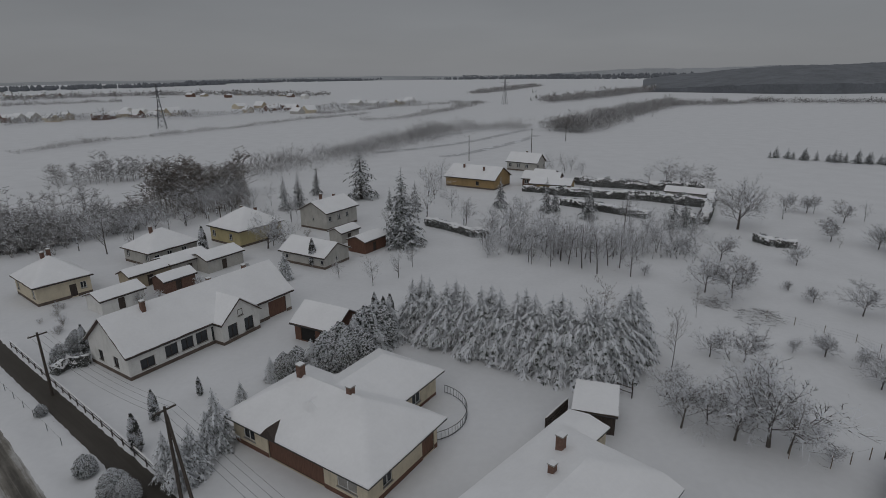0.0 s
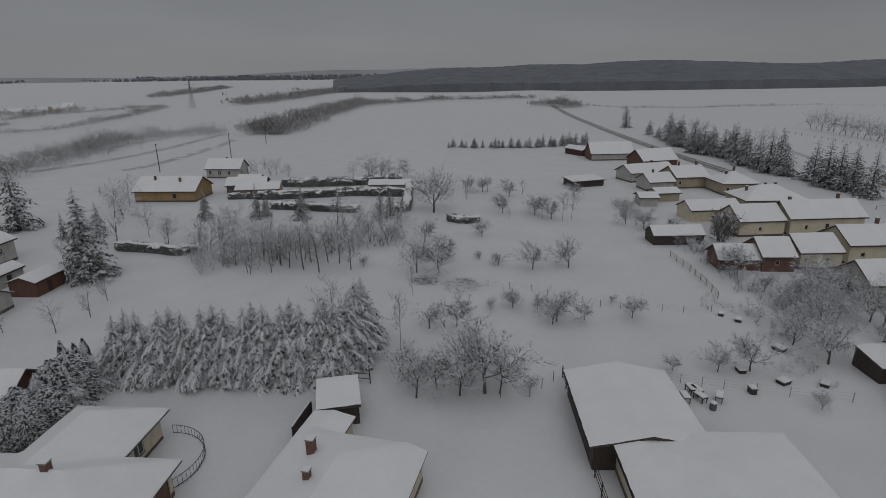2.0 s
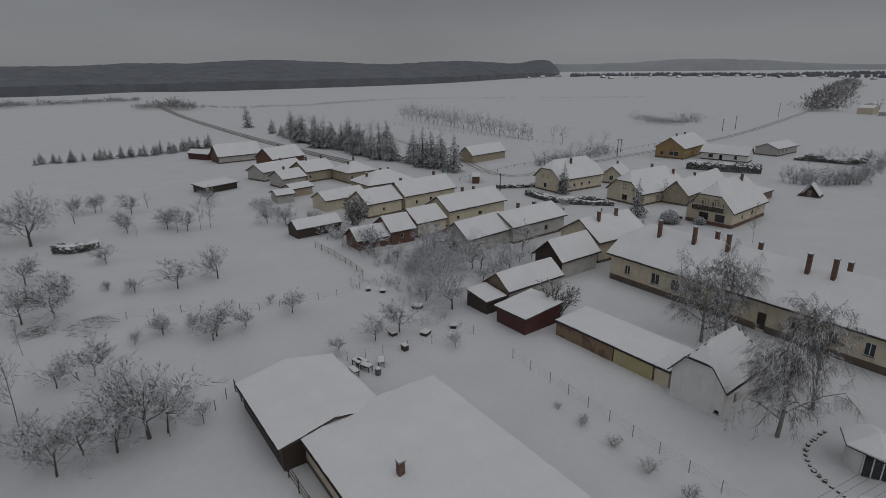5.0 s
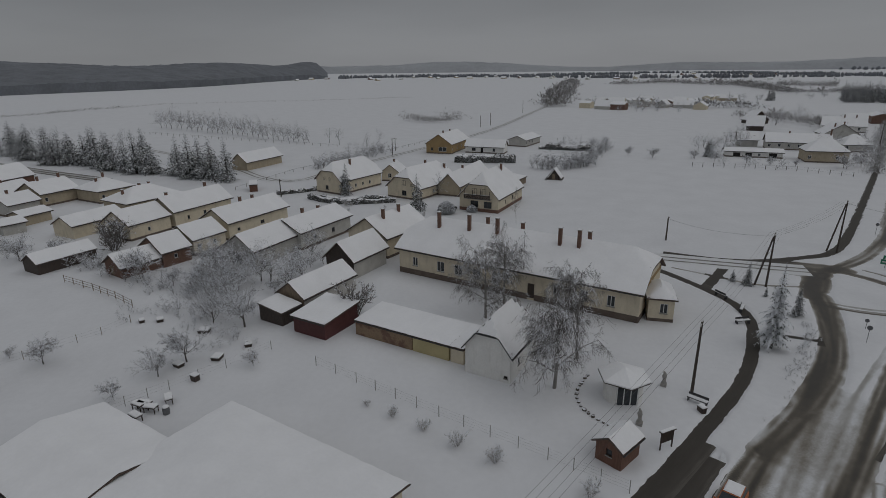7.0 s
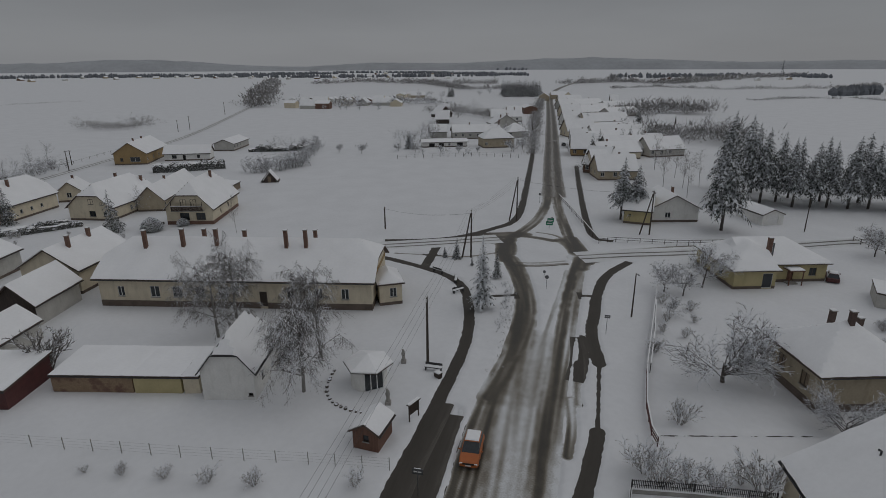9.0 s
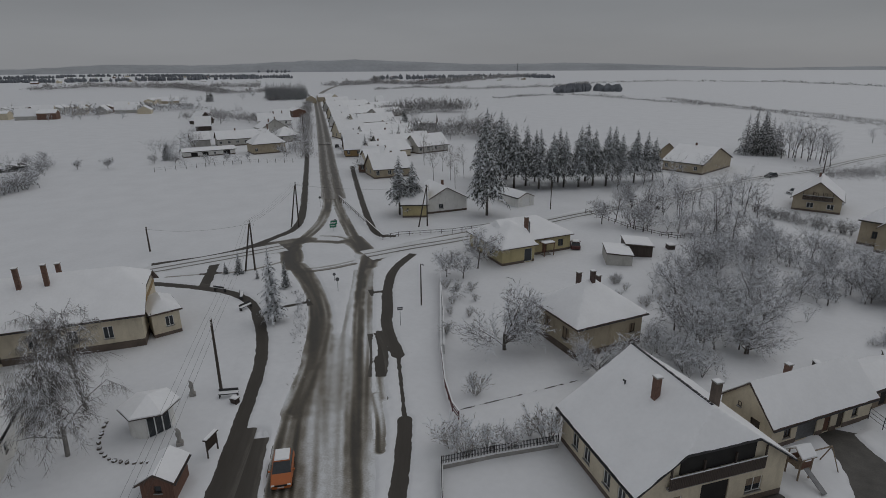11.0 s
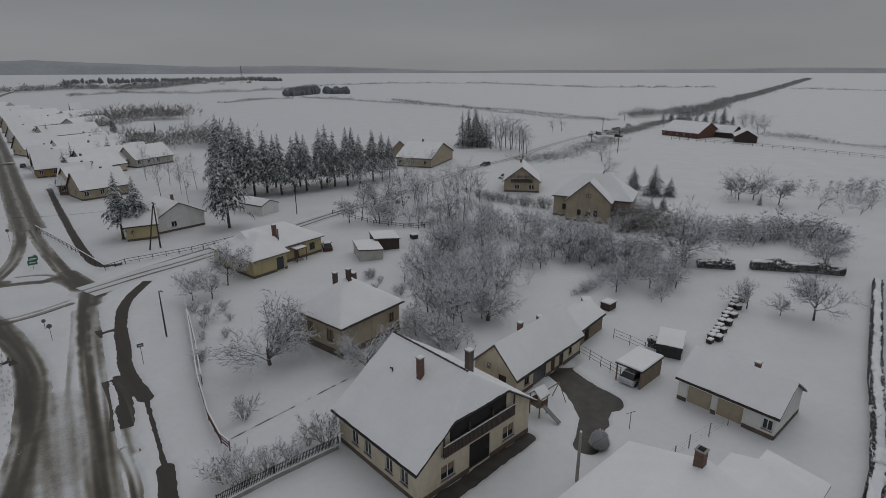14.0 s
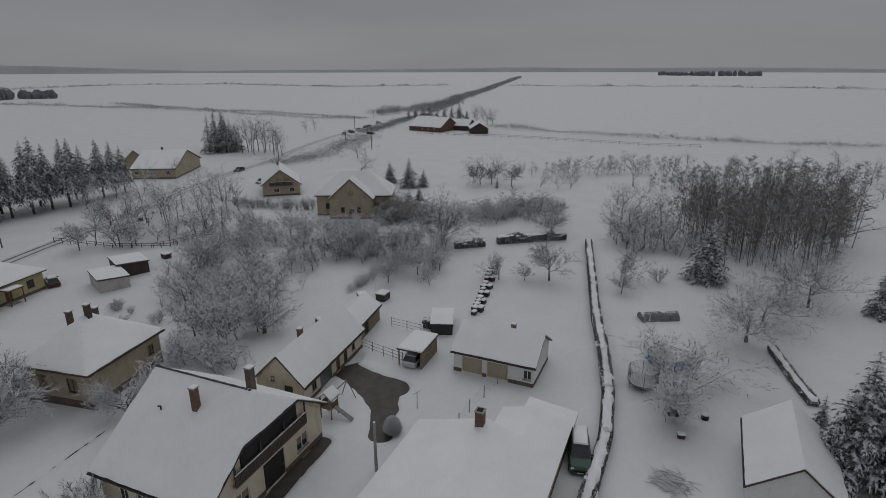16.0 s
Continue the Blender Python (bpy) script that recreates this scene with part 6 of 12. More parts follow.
def garden_table(x, y, ang):
    t = thing("garden_table", "low garden table under a slab of snow", "garden furniture", x, y, ang)
    part("tabletop", Geo().box(-0.7, -0.4, 0.62, 0.7, 0.4, 0.67), "dark_wood", t)
    part("snow", Geo().box(-0.68, -0.38, 0.67, 0.68, 0.38, 0.86, 0.06), "roof_snow", t)
    for sx in (-0.6, 0.6):
        for sy in (-0.3, 0.3):
            part("leg", Geo().box(sx - 0.04, sy - 0.04, -0.05, sx + 0.04, sy + 0.04, 0.62), "dark_wood", t)
    return t


def crate(x, y, ang, w=0.9, h=0.6, label="small dark hutch with a snow cap", name="hutch"):
    t = thing(name, label, "box", x, y, ang)
    part("body", Geo().box(-w / 2, -w * 0.4, -0.05, w / 2, w * 0.4, h), "dark_wood", t)
    part("lid", Geo().box(-w / 2 - 0.06, -w * 0.46, h, w / 2 + 0.06, w * 0.46, h + 0.06), "dark_wood", t)
    part("snow", Geo().box(-w / 2 - 0.05, -w * 0.45, h + 0.06, w / 2 + 0.05, w * 0.45, h + 0.25, 0.07), "roof_snow", t)
    return t


def branch_heap(x, y, r, h, seed=1):
    rng = random.Random(seed)
    g = Geo()
    for _ in range(160):
        a, rr = rng.uniform(0, 6.28), r * rng.random() ** 0.6
        px, py, z = math.cos(a) * rr, math.sin(a) * rr, h * (1 - (rr / r) ** 2) * rng.uniform(0.3, 1)
        b, ln = rng.uniform(0, 6.28), rng.uniform(0.4, 1.2)
        g.tube([(px, py, z), (px + math.cos(b) * ln, py + math.sin(b) * ln, z + rng.uniform(-0.1, 0.3))], [0.03, 0.012], 4, cap=False)
    ob = new("branch_heap", g.mesh("branch_heap", "bark"))
    ob.matrix_world = pose(x, y, 0)
    return tagged(ob, "heap of dark cut branches in the snow", "branch heap")


def statue(x, y, ang):
    g = Geo().box(-0.3, -0.3, -0.05, 0.3, 0.3, 0.35, 0.04)
    g.tube([(0, 0, 0.35), (0, 0, 0.8), (0.03, 0, 1.2), (0, 0, 1.5), (0.12, 0, 1.75)], [0.22, 0.18, 0.25, 0.16, 0.1], 10)
    ob = new("statue", g.mesh("statue", "concrete"))
    ob.matrix_world = pose(x, y, 0, 0, 0, ang)
    return tagged(ob, "weathered grey stone garden statue", "statue")


def balcony(h, x, y0, y1, z, out=1.0):
    """A balcony on the gable at -x: slab, dark board front, handrail and posts."""
    b = part("balcony", Geo().box(x - out, y0, z - 0.14, x, y1, z), "concrete", h, "dark wooden balcony across the gable")
    n = round((y1 - y0) / 0.16)
    bm = Geo().box(x - out - 0.03, -0.065, z - 0.05, x - out, 0.065, z + 0.95).mesh("railing_board", "dark_wood")
    for i in range(n):
        part("railing_board", bm, None, b, at=pose(0, y0 + (i + 0.5) * (y1 - y0) / n, 0))
    part("handrail", Geo().box(x - out - 0.06, y0, z + 0.95, x - out + 0.03, y1, z + 1.02), "dark_wood", b)
    part("handrail_snow", Geo().box(x - out - 0.05, y0, z + 1.02, x - out + 0.02, y1, z + 1.08), "roof_snow", b)
    for i in range(4):
        yy = y0 + 0.1 + (y1 - y0 - 0.2) * i / 3
        part("post", Geo().box(x - out, yy - 0.06, z, x - out + 0.12, yy + 0.06, z + 2.0), "dark_wood", b)
    return b


def curved_railing(x, y, r, a0, a1, h=1.0):
    t = thing("railing", "curved dark iron railing round a snowy terrace", "railing", x, y)
    k = 26
    pts = [(math.cos(radians(a0 + (a1 - a0) * i / k)) * r, math.sin(radians(a0 + (a1 - a0) * i / k)) * r) for i in range(k + 1)]
    for z in (0.15, h):
        part("rail", Geo().tube([(*p, z) for p in pts], 0.03, 5), "dark_metal", t)
    bm = Geo().tube([(0, 0, 0), (0, 0, h)], 0.018, 5).mesh("baluster", "dark_metal")
    for p in pts:
        part("baluster", bm, None, t, at=pose(p[0], p[1], 0))
    part("terrace", Geo().tube([(0, 0, -0.1), (0, 0, 0.14)], r - 0.1, 26), "snow", t)
    return t


def stone_edging(line, gap):
    """Low stones set along a curved line, half buried in snow."""
    pts = along(smooth_line(line), gap)
    t = thing("stone_edging", "low dark edging stones poking through snow", "edging", *pts[0])
    rng = random.Random(77)
    for x, y in pts:
        w, h = rng.uniform(0.12, 0.22), rng.uniform(0.12, 0.24)
        g, n = Geo(), 7
        lo = [(x - pts[0][0] + math.cos(6.283 * i / n) * w * rng.uniform(0.8, 1.2), y - pts[0][1] + math.sin(6.283 * i / n) * w * rng.uniform(0.8, 1.2), -0.05) for i in range(n)]
        hi = [(a + rng.uniform(-0.04, 0.04), b + rng.uniform(-0.04, 0.04), h * rng.uniform(0.8, 1.1)) for a, b, _ in lo]
        g.add(lo + hi, [(i, (i + 1) % n, n + (i + 1) % n, n + i) for i in range(n)] + [tuple(range(n, 2 * n))])
        part("stone", g, "soil", t)
    return t


def concrete_post(x, y, h):
    t = thing("concrete_post", "tall grey concrete post beside a yard fence", "post", x, y, 20)
    part("shaft", Geo().tube([(0, 0, -0.2), (0, 0, h * 0.5), (0, 0, h)], [0.16, 0.14, 0.12], 8), "concrete", t)
    part("snow_cap", Geo().tube([(0, 0, h), (0, 0, h + 0.06), (0, 0, h + 0.1)], [0.12, 0.1, 0.03], 8), "roof_snow", t, smooth=True)
    return t


def clothes_pole(x, y):
    t = thing("clothes_pole", "thin metal T-shaped clothes pole in snow", "clothes pole", x, y, 35)
    part("post", Geo().tube([(0, 0, -0.1), (0, 0, 1.9)], 0.035, 6), "metal", t)
    part("crossbar", Geo().tube([(-0.6, 0, 1.9), (0.6, 0, 1.9)], 0.03, 6), "metal", t)
    return t


# ---- the ground, with the roads sunk into the snow ----
ROAD_NEAR = [(-95, 85), (-40, 38), (6, -0.5), (29.6, -20.6), (33.4, -25.1), (39.9, -31.8), (49.7, -40.2), (61.2, -49.6)]
ROAD_FAR = [(86.9, -76.1), (111.1, -94.3), (141.1, -118.1), (197.3, -164.1), (321, -264.4), (462.2, -377.4), (618.4, -512.8), (830.1, -730.2), (1110.6, -1055.2)]
ISLE = (76.5, -62.2, 5.2, 10.2)
LANE_WEST = [(30.3, -10.2), (35.4, -14.8), (40.2, -19.8), (45.6, -25.1), (53.6, -32.8), (62.0, -38.2), (69.4, -41.7), (75, -41.8), (79.2, -40.4), (85.5, -37.6), (92, -34.0)]
PATH_EAST = [(23.2, -22.9), (26.1, -26.9), (29.1, -30.8), (31.8, -34.0), (41.2, -43.2), (47.2, -47.4), (51.5, -52.1), (56.8, -57.6), (62.1, -64.4), (64.9, -73)]
PATH_FAR_W = [(97.8, -40.2), (93.8, -48), (92.4, -54.9), (94, -63), (96.2, -71.4), (113.2, -86), (137.7, -105.9), (175, -136.3), (263, -205.5)]
PATH_FAR_E = [(75.1, -79.3), (78.4, -76.9), (91, -86.6), (115.4, -106.8), (144.7, -131.7)]
ROAD_EAST = [(71.1, -66.9), (68, -75.3), (64, -83.7), (59, -97.1), (52, -120.1), (43.8, -139), (38.4, -159.6), (27.8, -194), (15.4, -215.5), (7.4, -247.1), (-14.6, -301.9), (-58.8, -378.2)]
ROAD_WEST = [(87.7, -60.8), (90.8, -49.9), (95, -37.7), (100.3, -22.4)]
ROAD_NORTH = [(1111.1, -234.4), (569.2, -109.8), (404.5, -56.4), (299, -20.9), (237, 12.2), (190, 37.4), (161.7, 49), (204.4, 82.1), (255.4, 145.8)]
ROAD_FIELD = [(428.1, 504.9), (326.1, 363.6), (242.5, 231.6), (197.3, 153.9), (174.1, 109.3)]
PATH_DRIVE = [(-1.6, -57.4), (-3.6, -54.8), (-6.6, -52.2)]
DRIVE_MID = [(-2.8, -55.2), (-4.4, -51.6), (-5.2, -48.6)]
DRIVE_TAIL = [(-6.0, -51.8), (-5.0, -48.8), (-4.6, -46.6), (-4.2, -44.6)]
DRIVE_DOOR = [(-1.2, -56.4), (-3.4, -60.2)]
DRIVE_BED = [(-0.7, -57.9), (-5.2, -43.4)]
PATH_YARD = [(8.6, -33.6), (5.2, -38.6), (1.2, -44.6)]
YARD_BED = [(7.6, -33.2), (0.3, -44.6)]
PATH_WEST = [(-63.3, 68.6), (-56.5, 62.8), (-44.3, 53.4), (-33.6, 44.9), (-26.4, 39.4), (-22.4, 36.1)]
LAYBY = [(28.0, -10.6), (33.2, -15.6), (37.6, -19.4), (41.4, -22.9)]
LINKS = [([(28.6, -38.8), (25.1, -44.9), (21, -52.2)], 0.02), ([(64.2, -43), (62.4, -47.1)], 0.35), ([(57.8, -54.7), (56.4, -56.8)], 0.35), ([(47.2, -46.0), (42.6, -42.2), (39.4, -38.4)], 0.55), ([(80.5, -40.3), (85, -44), (90.3, -48.2)], 0.8), ([(92.4, -47.4), (89, -57.1)], 0.5)]
track([(76.9, -56), (72.2, -54.1), (63.2, -49), (56.2, -44.3), (51.2, -39.5), (46.3, -33.9), (41.7, -28.3)], 1.5, 0.55, 0.6)
track([(90, -59.5), (87.7, -61), (84, -60), (79.7, -56.9)], 2.2, 0.7, 0.4)
track([(91.5, -58.5), (90, -64.4), (87.5, -67.3)], 1.5, 0.6, 0.4)
track([(25.7, -18.4), (28.8, -21.9), (32.9, -26), (38.3, -30.5), (43.3, -34.9)], 3.7, 0.12, 0.25)
track([(40.7, -32.6), (46.3, -37.5), (49.5, -40.5)], 2.6, 0.15, 0.3)
track([(27.3, -15.6), (33.1, -21), (38.4, -25.5), (43.2, -30.3), (48.7, -36), (55.9, -42.8), (64.1, -49.1), (71.2, -52.8), (78.9, -56)], 1.1, 0.62, 0.9)
track([(27.7, -18.2), (30.7, -21.2), (35.2, -25.1), (40.9, -30.1), (46.1, -35.1), (52.6, -41.6), (59.9, -47.6), (66.8, -51.5), (74.6, -54.2)], 0.8, 0.18, 1.3)
track([(27.2, -18.9), (30.2, -22.2), (34, -25.6), (39.6, -30.3), (45.7, -35.9), (51.7, -41.6)], 0.6, 0.12, 1.4)
track([(58.1, -44.7), (66.2, -50.1), (74.8, -54), (81.6, -57.9)], 1.0, 0.4, 0.8)
track([(29.2, -15.4), (32.2, -18.5), (36.1, -21.8), (39.3, -24.8), (42.1, -27.8)], 0.5, 0.5, 1.0)
track([(24.9, -19.9), (27.9, -23.5), (32.1, -27.4), (37.3, -32.3), (43, -38), (49.3, -44.1), (55.9, -50.6), (64, -59), (71.1, -66.6)], 0.8, 0.72, 0.8)
track([(24.5, -20.6), (27.6, -24.2), (31.7, -28.2), (36.8, -33.3), (43.4, -39.9), (51.1, -47.6), (58.3, -54.9), (66.3, -63.1)], 0.8, 0.4, 1.0)
track([(28.6, -22.3), (34, -27.2), (40.4, -33.1), (48, -40.2), (53.9, -46.4), (59.5, -52.6), (66.9, -60.4)], 0.35, 0.16, 1.3)
track([(85.8, -62), (82.3, -58), (76.9, -54.5)], 1.6, 0.85, 0.35)
track([(88.1, -55.9), (88.4, -59.1), (88.5, -63.6), (85.6, -67.2), (81.2, -69.4)], 1.0, 0.75, 0.4)
track([(81, -70.6), (77.2, -70), (73, -67.7)], 1.3, 0.6, 0.5)
track([(74.3, -53.6), (71.2, -57.4), (69.6, -62.6)], 0.6, 0.65, 0.5)
track([(75, -54.7), (72.3, -58.3), (70.8, -63.4)], 0.4, 0.25, 0.8)
track([(81, -73.6), (74.5, -70.4), (69.8, -67.1), (66.5, -63.4)], 1.4, 0.72, 0.5)
track([(77, -71.8), (72, -69.5), (67.7, -66.5)], 0.8, 0.55, 0.6)
track([(86.9, -63.2), (90.4, -69.4), (95.3, -76.5), (102.8, -84.4), (113.6, -94.2), (129.8, -107.7), (152.1, -125.8)], 1.3, 0.65, 0.6)
track([(73.8, -68.4), (82.8, -74.4), (93.9, -82), (107.4, -91.9), (127.4, -108.4), (151.1, -127.5)], 1.3, 0.7, 0.6)
track([(87.6, -70.2), (84, -72.4), (80.1, -71.4)], 0.5, 0.4, 0.8)
track([(113.1, -94.9), (127.9, -107.5), (151.6, -126.7)], 2.8, 0.3, 0.5)
track([(37.3, -35.5), (33.2, -32.1), (30.6, -29.3)], 0.5, 0.65, 1.2)
track([(42.6, -41.3), (38.2, -37), (36.2, -35.4)], 0.5, 0.5, 1.3)
track([(70.9, -68.8), (70.8, -75.7), (68.6, -82.3), (65.3, -90.9)], 0.4, 0.35, 0.8)
track([(67.7, -65.8), (67.9, -74.2), (65.2, -82.9)], 0.4, 0.35, 0.8)
track([(85.8, -57.7), (88.9, -50.6), (92.8, -45.1), (99, -35.7)], 0.4, 0.4, 0.8)
track([(80.6, -55.5), (81.3, -48.6), (85.7, -43.9), (89.7, -38.9)], 0.4, 0.35, 0.8)
build_ground()


# ---- houses along the street north of the crossing ----
WIN = ("white_paint", "glass")
bungalow()
house("long_house", "long white farmhouse with arched porch windows and snowy roof", "house", -33.1, 68.1, 57.0, 24.8, 9.5, 3, 6.8, "gable", "white_wall", left=[("window", 2.6, 1.0, 1.0, 1.3, "dark_wood"), ("window", 6.0, 1.0, 1.0, 1.3, "dark_wood")], front=[("window", 2.2, 0.7, 1.7, 1.3, "dark_wood"), ("window", 5.2, 0.9, 1.6, 1.5, "dark_wood"), ("window", 7.3, 0.9, 1.6, 1.5, "dark_wood"), ("window", 9.3, 0.9, 1.6, 1.5, "dark_wood"), ("window", 11.6, 0.5, 1.8, 1.9, "dark_wood"), ("door", 21.5, 0.1, 3.2, 2.4, "dark_wood", "brown_wall")], chimneys=[(-7.5, -0.8, 1.3), (3.0, 1.5, 1.0), (8.5, 1.0, 1.0)], cell=0.4, over=0.4)
house("garage", "snow-roofed garage with dark wooden doors", "shed", -15.6, 66.9, -27.7, 7.4, 6.5, 2.4, 4.4, "gable", "brown_wall", right=[("door", 3.0, 0.1, 2.0, 2.0, "dark_wood", "dark_wood")], front=[("door", 2.2, 0.1, 2.4, 1.9, "dark_wood", "dark"), ("door", 5.2, 0.1, 2.2, 1.9, "dark_wood", "dark")], plinth=None)
house("yellow_house", "square yellow house with a snowy pyramid roof", "house", -42.4, 114.0, -34.0, 10.8, 11.5, 3.4, 6.9, "hip", "yellow_wall", front=windows(8, 2, 1.2), left=windows(9, 2, 1.2), chimneys=[(-1.5, 0.5, 0.8), (1.0, 2.0, 0.8)])
house("hip_house", "cream house with a snow-covered hipped roof", "house", -54.6, 101.5, 58.5, 10.7, 9.1, 2.7, 5.6, "hip", "grey_wall", front=[("door", 1.5, 0.1, 1.0, 1.9), ("window", 4, 1.0, 1.0, 1.2), ("window", 7, 1.0, 1.0, 1.2)], left=windows(8.5, 2), chimneys=[(-1.5, 0.0, 1.2), (0.5, 2.0, 0.6)])
house("cottage", "cream cottage with dark door and snowy hipped roof", "house", -63.2, 83.3, 52.1, 8.5, 10.2, 3.1, 6.2, "hip", "cream_wall", front=[("window", 6.5, 1.1, 0.9, 1.1), ("door", 5.0, 0.15, 1.0, 2.0, "dark_wood", "dark_wood")], left=windows(9.3, 2), chimneys=[(-0.5, 0.6, 1.0), (0.4, 0.5, 1.3)], hip=0.8)
house("grey_house", "tall grey rendered house with snowy gabled roof", "house", -26.9, 125.2, 57.8, 11.0, 9.0, 4, 6.2, "gable", "grey_wall", front=windows(8, 3, 2.0, 0.9, 1.1), left=[("window", 4.0, 2.0, 0.5, 0.6)], chimneys=[(-2.0, 0.3, 1.4), (3.0, 1.0, 0.8)])
house("low_house", "low snow-roofed outbuilding with a blank grey gable", "shed", -24.3, 98.6, -29.8, 11.3, 7.7, 2.2, 4.2, "gable", "grey_wall", right=[("window", 3.4, 1.0, 0.6, 0.6)], front=windows(11, 2, 0.8, 0.8, 0.8))
house("shed", "small backyard shed under thick snow", "shed", -50.1, 77.9, 57, 7, 5, 2.2, 3.1, "gable", "white_wall", over=0.3, plinth=None, front=[("door", 2.9, 0.05, 1.0, 1.8, "dark_wood", "dark_wood")], group="backyard sheds")
house("shed", "small backyard shed under thick snow", "shed", -50.4, 87.6, 57, 8, 4, 2.4, 3.3, "gable", "beige_wall", over=0.3, plinth=None, front=[("door", 3.4, 0.05, 1.0, 1.8, "dark_wood", "dark_wood")], group="backyard sheds")
house("shed", "small backyard shed under thick snow", "shed", -47.1, 93.8, 57, 8, 6, 2.5, 3.4, "gable", "grey_wall", over=0.3, plinth=None, front=[("door", 3.4, 0.05, 1.0, 1.8, "dark_wood", "dark_wood")], group="backyard sheds")
house("shed", "small backyard shed under thick snow", "shed", -41.9, 96.1, 57, 8, 6, 2.4, 3.3, "gable", "grey_wall", over=0.3, plinth=None, front=[("door", 3.4, 0.05, 1.0, 1.8, "dark_wood", "dark_wood")], group="backyard sheds")
house("shed", "small backyard shed under thick snow", "shed", -44.7, 85.4, 57, 6, 4, 2.0, 2.9, "gable", "brick_wall", over=0.3, plinth=None, front=[("door", 2.4, 0.05, 1.0, 1.8, "dark_wood", "dark_wood")], group="backyard sheds")
house("shed", "small backyard shed under thick snow", "shed", -15.5, 105.6, 57, 7, 5, 2.4, 3.3, "gable", "brown_wall", over=0.3, plinth=None, front=[("door", 2.9, 0.05, 1.0, 1.8, "dark_wood", "dark_wood")], group="backyard sheds")
house("shed", "small backyard shed under thick snow", "shed", -21.1, 111.8, 57, 6, 4, 2.3, 3.1999999999999997, "gable", "grey_wall", over=0.3, plinth=None, front=[("door", 2.4, 0.05, 1.0, 1.8, "dark_wood", "dark_wood")], group="backyard sheds")
house("ochre_barn", "long low ochre barn with snowy roof", "barn", 10.6, 171.5, -31.0, 17.6, 12.0, 2.9, 6.1, "gable", "ochre_wall", front=[("window", 11.0, 1.0, 1.0, 1.2, "dark_wood")], chimneys=[(-4, -1.5, 1.2), (3.2, -2.2, 1.2)])
house("farmhouse", "distant brown farmhouse with snowy gable roof", "house", 29.7, 199.7, -35.4, 12.6, 7.6, 3.0, 6.0, "gable", "grey_wall", front=windows(9, 3), right=windows(7, 2), chimneys=[(0, 0.5, 0.9)])
house("low_barn", "low ochre farm building under snow", "barn", 32.0, 161.4, -23.6, 12.4, 8.0, 2.4, 3.8, "gable", "ochre_wall", front=windows(10, 2, 0.8))
house("low_barn", "low brick farm building under snow", "barn", 30.6, 170.1, -22.2, 11.8, 8.0, 2.4, 4.2, "gable", "brick_wall", front=windows(10, 2, 0.8))
snowed_house()
house("wood_shed", "small shed with snow-covered sloping roof", "shed", 14.8, 47.6, -18.0, 4.3, 4.9, 2.2, 2.7, "mono", "dark_wood", plinth=None, over=0.2)
house("barn", "open-fronted barn with a big snowy roof", "barn", 38.0, 30.7, -121.9, 12.7, 10.6, 2.6, 3.7, "gable", "dark_wood", plinth=None, cell=0.4)
house("family_house", "house with a broad snow-covered roof and brick chimney", "house", 33.7, 15.9, -122.2, 21.0, 15.0, 2.8, 4.3, "hip_left", "cream_wall", cell=0.4, chimneys=[(1.1, -3.2, 1.3)])


# ---- the school and its yard ----
house("school_building", "long cream village school with brown plinth and snowy roof", "school", 83.5, -12.0, -121.7, 40.8, 13.8, 4.3, 8.6, "half", "cream_wall", frieze="ochre_wall", plinth_h=0.95, front=[("window", 3.2, 1.6, 1.0, 1.5), ("window", 8.2, 1.5, 1.4, 1.7), ("window", 11.5, 1.5, 1.4, 1.7), ("window", 14.8, 1.5, 1.4, 1.7), ("window", 18.2, 1.5, 1.4, 1.7), ("door", 24.0, 0.3, 1.1, 2.3, "dark_wood", "dark_wood"), ("window", 28.0, 1.6, 1.1, 1.6), ("window", 32.0, 1.6, 1.1, 1.6), ("window", 35.8, 1.6, 1.1, 1.6)], right=[("window", 4.0, 1.6, 1.1, 1.6), ("window", 9.0, 1.6, 1.1, 1.6)], chimneys=[(-14.5, -1.9, 2.7), (-8.9, -1.6, 2.7), (-3.9, -1.4, 2.6), (6.6, -1.6, 2.7), (9.5, -1.5, 2.7), (-6.8, 0.9, 1.6), (-0.6, 1.0, 1.5), (10.2, 1.2, 1.7)], over=0.6, cell=0.6)
house("gable_house", "white gabled outbuilding with hipped gable and dark verges", "house", 57.6, -6.2, -29.7, 8.3, 6.1, 3.2, 7.1, "half", "white_wall", left=[("window", 5.0, 0.5, 0.5, 0.35, "dark_wood", "dark")], front=[("window", 2.5, 1.2, 0.7, 0.9)], plinth=None, over=0.3, under="dark_metal")
house("wall_shed", "long low lean-to with a patched brick wall", "shed", 65.4, 6.8, -120.6, 9.0, 6.0, 2, 2.3, "mono", "patched_wall", plinth=None, over=0.1)
house("wall_shed", "low lean-to with a faded yellow wall", "shed", 61.8, 0.7, -120.3, 5.3, 6.0, 2, 2.3, "mono", "yellow_wall", plinth=None, over=0.1)
house("wall_shed", "low lean-to with a pale rendered wall", "shed", 60.0, -2.4, -119.1, 1.9, 6.0, 2, 2.3, "mono", "cream_wall", plinth=None, over=0.1)
house("stone_barn", "barn with grey wall and dark open gable", "barn", 90.2, 15.7, -30.0, 9.8, 6.8, 3, 6.0, "gable", "grey_wall", gable_wall="dark_wood", left=[("door", 3.0, 0.1, 3.0, 2.4, "dark_wood", "dark")], plinth=None)
